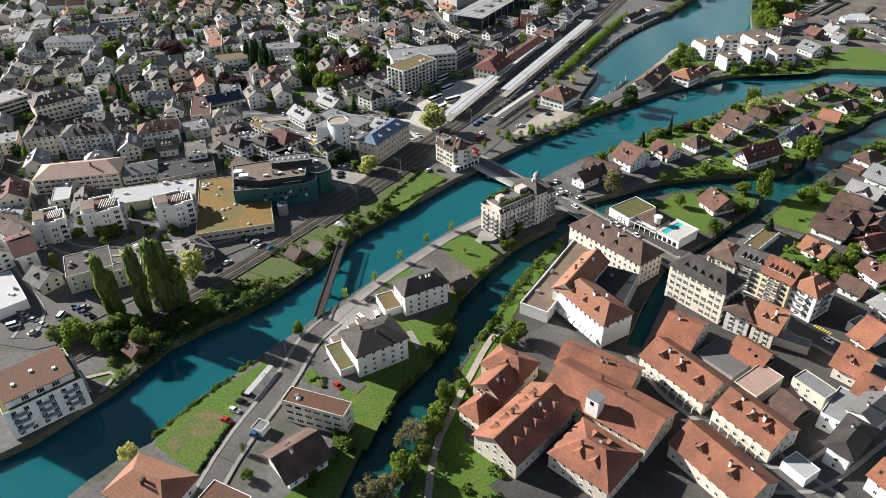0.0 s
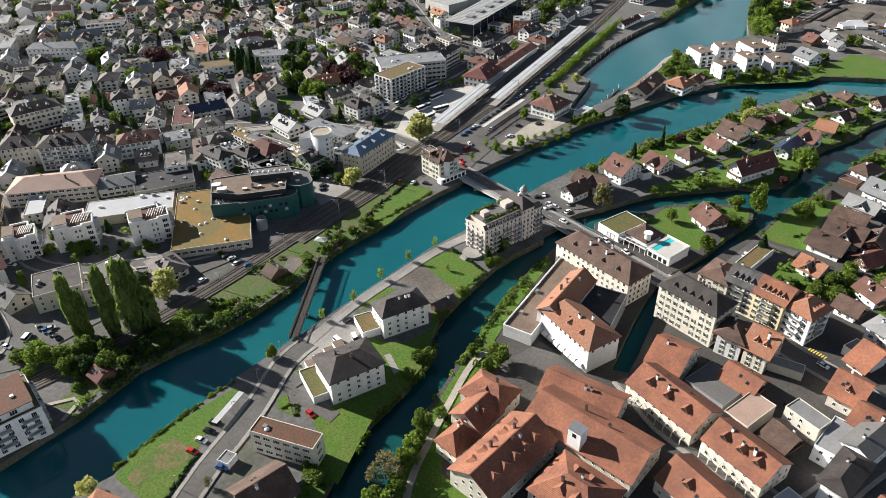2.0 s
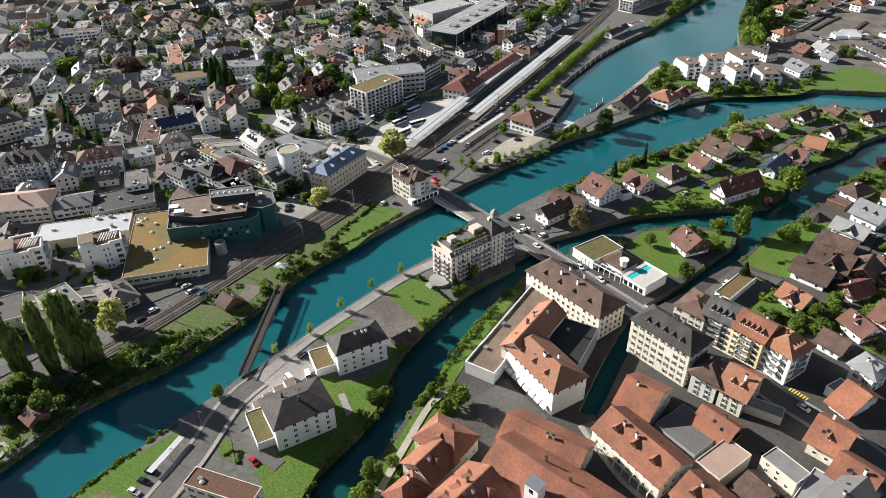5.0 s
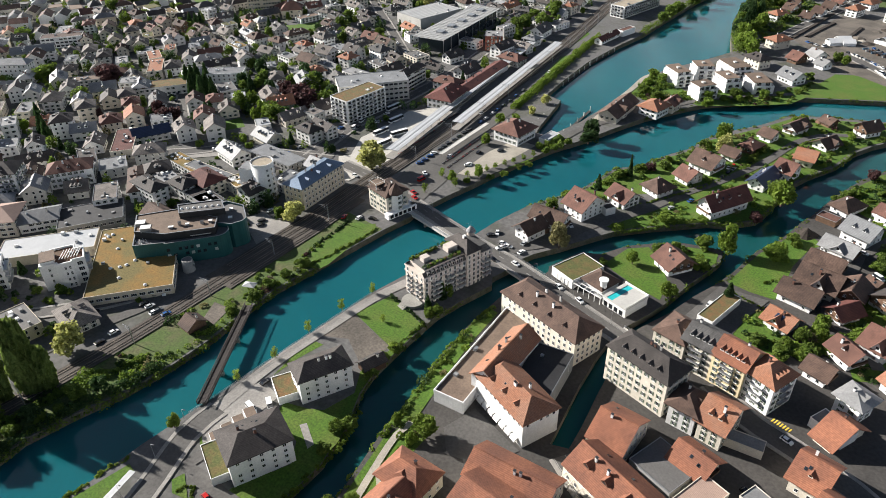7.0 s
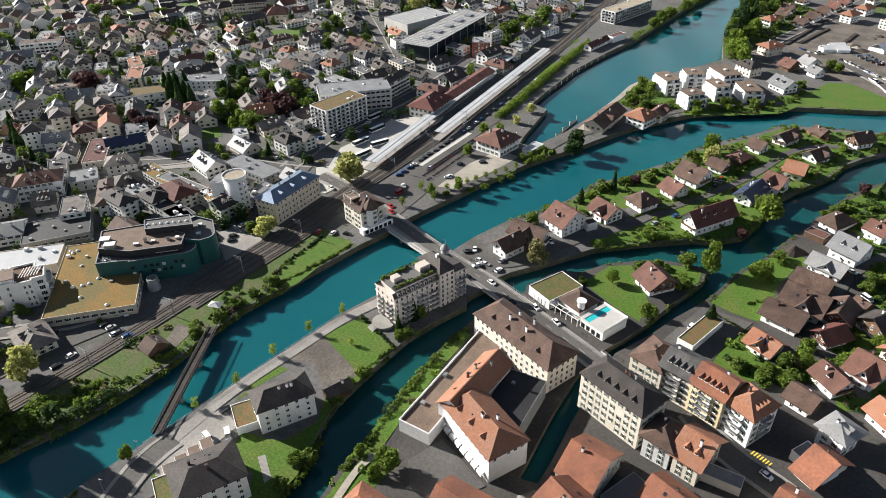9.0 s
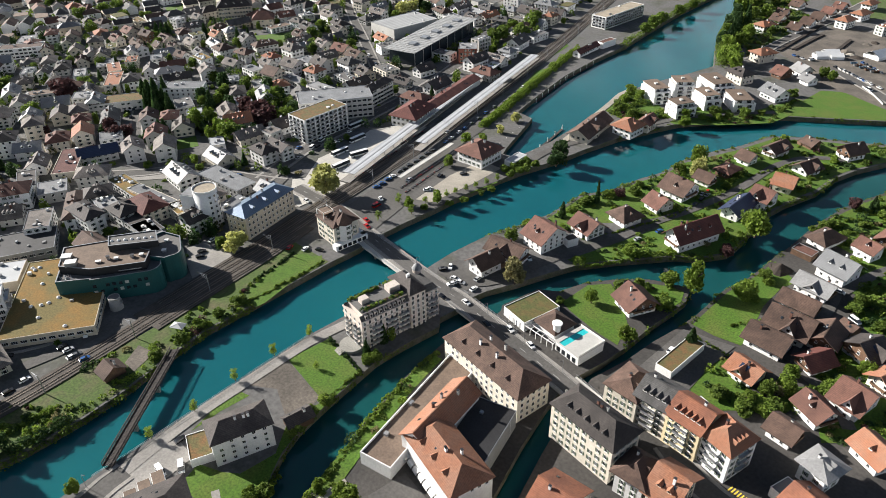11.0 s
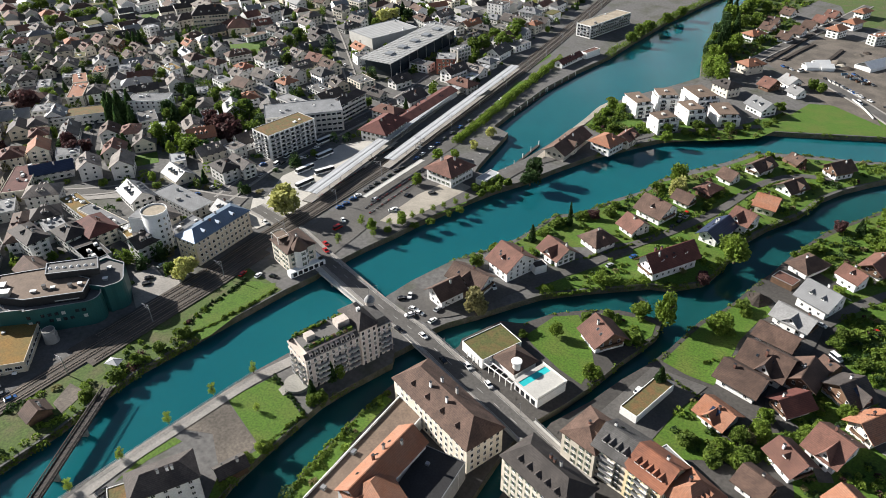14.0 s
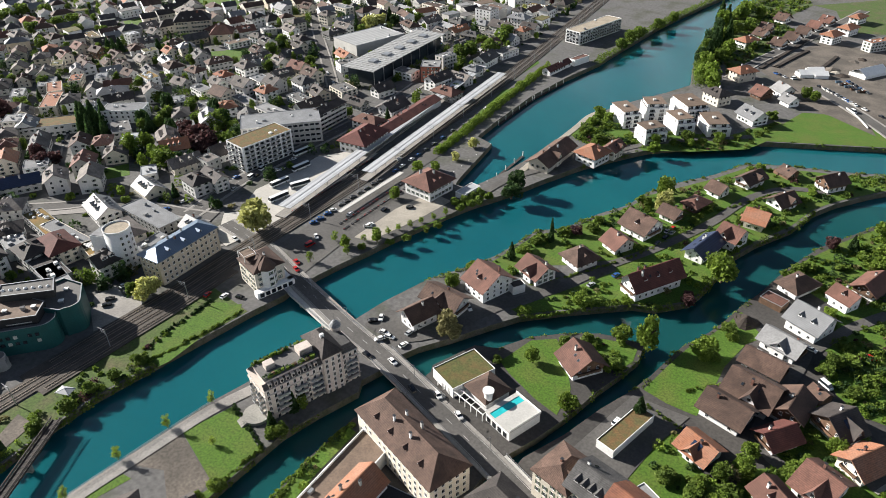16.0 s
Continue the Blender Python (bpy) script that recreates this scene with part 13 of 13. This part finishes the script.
def yard_growth():
    """Hedges, shrubs and small trees in the yards between the town houses."""
    rng = np.random.default_rng(77)
    groups = {"leaf_leaf": [], "leaf_bright": [], "leaf_deep": [], "leaf_twiggy": []}
    rail = [Vector(p) for p in RAIL]
    tries = 0
    while tries < 5200:
        tries += 1
        x, y = rng.uniform(-880, -215), rng.uniform(110, 1050)
        # keep to the slice of town that lies ahead
        if y < 100 + 0.30 * (-x - 250) or y > 1180 + 0.62 * x + 60 or not clear_of_houses(x, y, 1.2):
            continue
        side = min(range(len(rail) - 1), key=lambda i: (rail[i] - Vector((x, y))).length)
        d, v = rail[side + 1] - rail[side], Vector((x, y)) - rail[side]
        if d.x * v.y - d.y * v.x < 16 * d.length or ground_height(x, y) > 0.06:
            continue
        tall = rng.random() < 0.3
        if rng.random() < 0.12 and clear_of_houses(x, y, 2.5):
            # a full-grown tree: several lobes round one crown
            r = rng.uniform(3.0, 4.6)
            leaf = rng.choice(["leaf_leaf", "leaf_deep", "leaf_deep", "leaf_bright"])
            for _ in range(5):
                groups[leaf].append(clump(rng, x + rng.normal() * r * 0.4, y + rng.normal() * r * 0.4, r * 0.6, r * rng.uniform(1.4, 2.6)))
            continue
        r = rng.uniform(2.2, 3.8) if tall else rng.uniform(0.9, 2.2)
        groups[rng.choice(list(groups), p=[0.42, 0.14, 0.36, 0.08])].append(clump(rng, x, y, r, r * (rng.uniform(1.4, 2.4) if tall else rng.uniform(0.7, 1.3)), 0.8))
    for leaf, cs in groups.items():
        tagged(put("yard_growth", leaves_mesh("yard_growth", np.concatenate(cs), 0.5, leaf, 7)), "hedges and shrubs in yards between town houses", "shrubs", kind="stuff")


yard_growth()


# ---- bicycles and motorcycles at the station ----
def cycle_rows():
    rng = np.random.default_rng(5)
    s = Shape()
    for a, b, side in CYCLE_LINES:
        a, b = Vector(a), Vector(b)
        d = (b - a).normalized()
        q = Vector((-d.y, d.x)) * side
        n = int((b - a).length / 0.75)
        for i in range(n):
            if rng.random() < 0.12:
                continue
            p = a + d * (i * 0.75 + rng.uniform(-0.15, 0.15))
            e = p + q * 1.7
            z = ground_height(p.x, p.y)
            s.beam((p.x, p.y, z + 0.35), (e.x, e.y, z + 0.35), 0.12, 0.65, 0)
            m = p + q * 0.9
            s.beam((m.x - q.x * 0.35, m.y - q.y * 0.35, z + 0.85), (m.x + q.x * 0.5, m.y + q.y * 0.5, z + 0.95), 0.16, 0.18, int(rng.integers(0, 4)))
            h = p + q * 1.35
            s.beam((h.x - d.x * 0.3, h.y - d.y * 0.3, z + 1.05), (h.x + d.x * 0.3, h.y + d.y * 0.3, z + 1.05), 0.06, 0.06, 1)
    tagged(put("parked_cycles", s.mesh("parked_cycles", ["metal_dark", "metal_grey", "paint_grey", "paint_red"])), "long rows of parked bicycles and motorcycles at the station", "bicycles", kind="stuff")


cycle_rows()


def long_cycle_roof(a, b, width):
    a, b = Vector(a), Vector(b)
    mid, L = (a + b) / 2, (b - a).length
    t = put("cycle_shelter", None, m=pose(mid.x, mid.y, ground_height(mid.x, mid.y), 0, 0, math.degrees(math.atan2(b.y - a.y, b.x - a.x))))
    tagged(t, "long low cycle shelter with a flat grey roof by the platforms", "shelter")
    s = Shape()
    s.box(-L / 2, -width / 2, 2.3, L / 2, width / 2, 2.45)
    s.box(-L / 2, -width / 2, 2.45, L / 2, -width / 2 + 0.12, 2.6)
    s.box(-L / 2, width / 2 - 0.12, 2.45, L / 2, width / 2, 2.6)
    put("roof", s.mesh("roof", "concrete"), t)
    for i in range(int(L / 6)):
        s = Shape()
        s.box(-L / 2 + 2 + i * 6, -0.06, 0, -L / 2 + 2.12 + i * 6, 0.06, 2.3)
        put("post", s.mesh("post", "metal_grey"), t)


long_cycle_roof(*CYCLE_ROOF, 3.0)


# ---- building yard beyond the flats ----
def site_tent(x, y, L, D, turn):
    t = put("storage_tent", None, m=pose(x, y, ground_height(x, y), 0, 0, turn))
    tagged(t, "white fabric storage tent with a ridged roof on the yard", "tent", group="tents on the yard")
    s = Shape()
    s.box(-L / 2, -D / 2, 0, L / 2, D / 2, 2.6)
    put("side_wall", s.mesh("side_wall", "tarp_white"), t)
    put("roof", gable_roof(L, D, 2.6, D * 0.28, 0.2, 0.2, 0.12).mesh("roof", "tarp_white"), t)


def skip_bin(x, y, turn, mat):
    t = put("skip_bin", None, m=pose(x, y, ground_height(x, y), 0, 0, turn))
    tagged(t, "open steel skip for building waste on the yard", "skip", group="skips on the yard")
    s = Shape()
    o, i, h = [(-2.4, -1.0), (2.4, -1.0), (2.4, 1.0), (-2.4, 1.0)], [(-1.9, -0.8), (1.9, -0.8), (1.9, 0.8), (-1.9, 0.8)], 1.5
    for k in range(4):
        j = (k + 1) % 4
        s.face([(*i[k], 0), (*i[j], 0), (*o[j], h), (*o[k], h)])
        s.face([(*o[k], h), (*o[j], h), (o[j][0] * 0.95, o[j][1] * 0.9, h), (o[k][0] * 0.95, o[k][1] * 0.9, h)])
        s.face([(o[k][0] * 0.95, o[k][1] * 0.9, h), (o[j][0] * 0.95, o[j][1] * 0.9, h), (i[j][0] * 0.9, i[j][1] * 0.9, 0.3), (i[k][0] * 0.9, i[k][1] * 0.9, 0.3)])
    s.face([(a * 0.9, b * 0.9, 0.5) for a, b in i])
    put("body", s.mesh("body", mat), t)


def spoil_heap(x, y, r, h, mat, seed):
    rng = np.random.default_rng(seed)
    s = Shape()
    rings = [(r * (1 - j / 4.2), h * (j / 4) ** 0.8) for j in range(5)]
    wob = 1 + rng.uniform(-0.25, 0.25, 12)
    for (r0, z0), (r1, z1) in zip(rings[:-1], rings[1:]):
        for k in range(12):
            a, b = 0.5236 * k, 0.5236 * (k + 1)
            w0, w1 = wob[k], wob[(k + 1) % 12]
            s.face([(r0 * w0 * math.cos(a), r0 * w0 * math.sin(a), z0), (r0 * w1 * math.cos(b), r0 * w1 * math.sin(b), z0), (r1 * w1 * math.cos(b), r1 * w1 * math.sin(b), z1), (r1 * w0 * math.cos(a), r1 * w0 * math.sin(a), z1)])
    s.face([(rings[-1][0] * wob[k] * math.cos(0.5236 * k), rings[-1][0] * wob[k] * math.sin(0.5236 * k), h) for k in range(12)])
    tagged(put("spoil_heap", s.mesh("spoil_heap", mat, True), m=pose(x, y, ground_height(x, y) - 0.05)), "rounded heap of dug earth and gravel on the yard", "earth heap", group="heaps on the yard")


for _x, _y, _l, _d, _t in TENTS:
    site_tent(_x, _y, _l, _d, _t)
for _i, (_x, _y) in enumerate(BINS):
    skip_bin(_x, _y, 30 + 7 * (_i % 3), ("bin_blue", "metal_grey", "rust")[_i % 3])
for _i, (_x, _y, _r, _h) in enumerate(HEAPS):
    spoil_heap(_x, _y, _r, _h, ("dirt", "soil", "gravel")[_i % 3], 40 + _i)
for _pts in YARD_WALLS:
    sh = Shape()
    ribbon(sh, smooth_line(_pts, 4.0), -0.25, 0.25, 0.0, 1.3)
    tagged(put("boundary_wall", sh.mesh("boundary_wall", "concrete")), "low pale concrete wall along the edge of the yard", "wall", kind="structure")
for _pts in TRENCHES:
    sh = Shape()
    ribbon(sh, smooth_line(_pts, 4.0), -1.4, 1.4, 0.0, 1.1)
    tagged(put("earth_bank", sh.mesh("earth_bank", "soil")), "long low bank of dark dug earth", "earth bank", kind="structure")


# ---- landing stages ----
def jetty(a, b):
    t = put("jetty", None)
    tagged(t, "low timber landing stage with white posts in the water", "jetty", group="landing stages")
    a, b = Vector(a), Vector(b)
    s = Shape()
    ribbon(s, [a, b], -0.9, 0.9, WATER + 0.5, WATER + 0.75)
    put("deck", s.mesh("deck", "planks"), t)
    n = int((b - a).length / 9)
    for i in range(n + 1):
        p = a + (b - a) * (i / max(n, 1))
        s = Shape()
        s.tube(p.x, p.y, WATER - 1, WATER + 3.6, 0.28, 0.24, 8)
        put("post", s.mesh("post", "frame_white"), t)


jetty((-168.1, 446.8), (-169.6, 491.6))
jetty((-190.5, 446.0), (-192.6, 491.0))
jetty((-206.5, 525.0), (-208.2, 576.0))
jetty((-208.4, 579.0), (-205.0, 620.0))

# garden hedges on the peninsula and the southern bank
for _k, _pts in enumerate(([(-100, 372), (-84, 394), (-70, 418), (-62, 440)], [(-88, 352), (-70, 372), (-60, 388)], [(-60, 470), (-45, 490), (-30, 515)], [(-20, 345), (-8, 360), (-6, 378)], [(-30, 330), (-16, 326), (-4, 322)], [(5, 300), (0, 312), (6, 322)], [(30, 370), (38, 385), (44, 400)], [(12, 440), (24, 455), (34, 470)])):
    shrubs("garden_hedge", "dark clipped garden hedge between neighbouring plots", _pts, 0.0, 1.0, 1.5, 26, "leaf_leaf", 0.1, 30 + _k)


# ---- small things ----
def flagpole(x, y):
    f = put("flagpole", None, m=pose(x, y, ground_height(x, y), 0, 0, 20))
    tagged(f, "slim pole with a long white banner by the road", "flag", group="banners by the bridge")
    s = Shape()
    s.tube(0, 0, 0, 9.0, 0.08, 0.05, 8)
    put("pole", s.mesh("pole", "metal_grey"), f)
    s = Shape()
    n = 6
    for i in range(n):
        z0, z1 = 4.6 + i * 4.2 / n, 4.6 + (i + 1) * 4.2 / n
        w0, w1 = 0.15 * math.sin(i * 1.3), 0.15 * math.sin((i + 1) * 1.3)
        s.face([(0.08, w0, z0), (1.3, w0 * 1.4, z0), (1.3, w1 * 1.4, z1), (0.08, w1, z1)])
        s.face([(0.08, w1 + 0.02, z1), (1.3, w1 * 1.4 + 0.02, z1), (1.3, w0 * 1.4 + 0.02, z0), (0.08, w0 + 0.02, z0)])
    put("banner", s.mesh("banner", "frame_white"), f)


def street_lamp(x, y, turn):
    f = put("street_lamp", None, m=pose(x, y, ground_height(x, y), 0, 0, turn))
    tagged(f, "grey street lamp with a curved arm", "street lamp", group="street lamps")
    s = Shape()
    s.tube(0, 0, 0, 6.5, 0.09, 0.06, 8)
    s.beam((0, 0, 6.5), (1.3, 0, 6.9), 0.08, 0.08)
    put("pole", s.mesh("pole", "metal_grey"), f)
    s = Shape()
    s.box(1.0, -0.16, 6.78, 1.8, 0.16, 6.92)
    put("lamp_head", s.mesh("lamp_head", "metal_dark"), f)


flagpole(-58.0, 265.5)
flagpole(-55.0, 264.8)
for _x, _y in ((-152.5, 307.5), (-131, 301), (-108, 295), (-86, 287), (-66, 281), (-180, 315)):
    street_lamp(_x, _y, -106)
for _i in range(5):
    street_lamp(-153.5 - 4.4 * _i, 84.0 + 16.0 * _i, 10)

# yellow zebra crossing
_z = put("zebra_crossing", None, m=pose(5.0, 262.0, ground_height(5.0, 262.0) + 0.015, 0, 0, -20))
tagged(_z, "yellow zebra crossing painted on dark asphalt", "crossing", kind="structure")
for _i in range(7):
    sh = Shape()
    sh.face([(-3.4 + _i * 1.05, -1.6, 0), (-2.9 + _i * 1.05, -1.6, 0), (-2.9 + _i * 1.05, 1.6, 0), (-3.4 + _i * 1.05, 1.6, 0)])
    put("stripe", sh.mesh("stripe", "marking_yellow"), _z)

# pale roof over the parked bicycles beside the island road
_sb = put("cycle_shelter", None, m=pose(-164.8, 115.8, 0, 0, 0, 101.6))
tagged(_sb, "long low shelter with a pale metal roof beside the road", "shelter")
sh = Shape()
sh.box(-8.0, -1.1, 2.3, 8.0, 1.1, 2.45)
put("roof", sh.mesh("roof", "canopy_metal"), _sb)
for _i in range(5):
    sh = Shape()
    sh.box(-7.6 + 3.8 * _i, 0.8, 0, -7.48 + 3.8 * _i, 0.92, 2.3)
    put("post", sh.mesh("post", "metal_grey"), _sb)

# heap of dug earth on the building plot
_so = Shape()
_rng = np.random.default_rng(2)
_ring = 14
for _j in range(4):
    _r0, _r1, _z0, _z1 = 5.5 - 1.3 * _j, 5.5 - 1.3 * (_j + 1), 0.9 * _j - 0.1, 0.9 * (_j + 1) - 0.1
    for _i in range(_ring):
        _a, _b = 6.283 * _i / _ring, 6.283 * (_i + 1) / _ring
        _k = [1 + 0.18 * math.sin(3 * t + _j * 0.4) for t in (_a, _b)]
        _so.face([(_r0 * _k[0] * math.cos(_a), _r0 * _k[0] * math.sin(_a), _z0), (_r0 * _k[1] * math.cos(_b), _r0 * _k[1] * math.sin(_b), _z0), (_r1 * _k[1] * math.cos(_b), _r1 * _k[1] * math.sin(_b), _z1), (_r1 * _k[0] * math.cos(_a), _r1 * _k[0] * math.sin(_a), _z1)])
tagged(put("dug_earth", _so.mesh("dug_earth", "soil", True), m=pose(-12.5, 398.0, 0)), "dark heap of dug earth on a building plot", "earth heap")
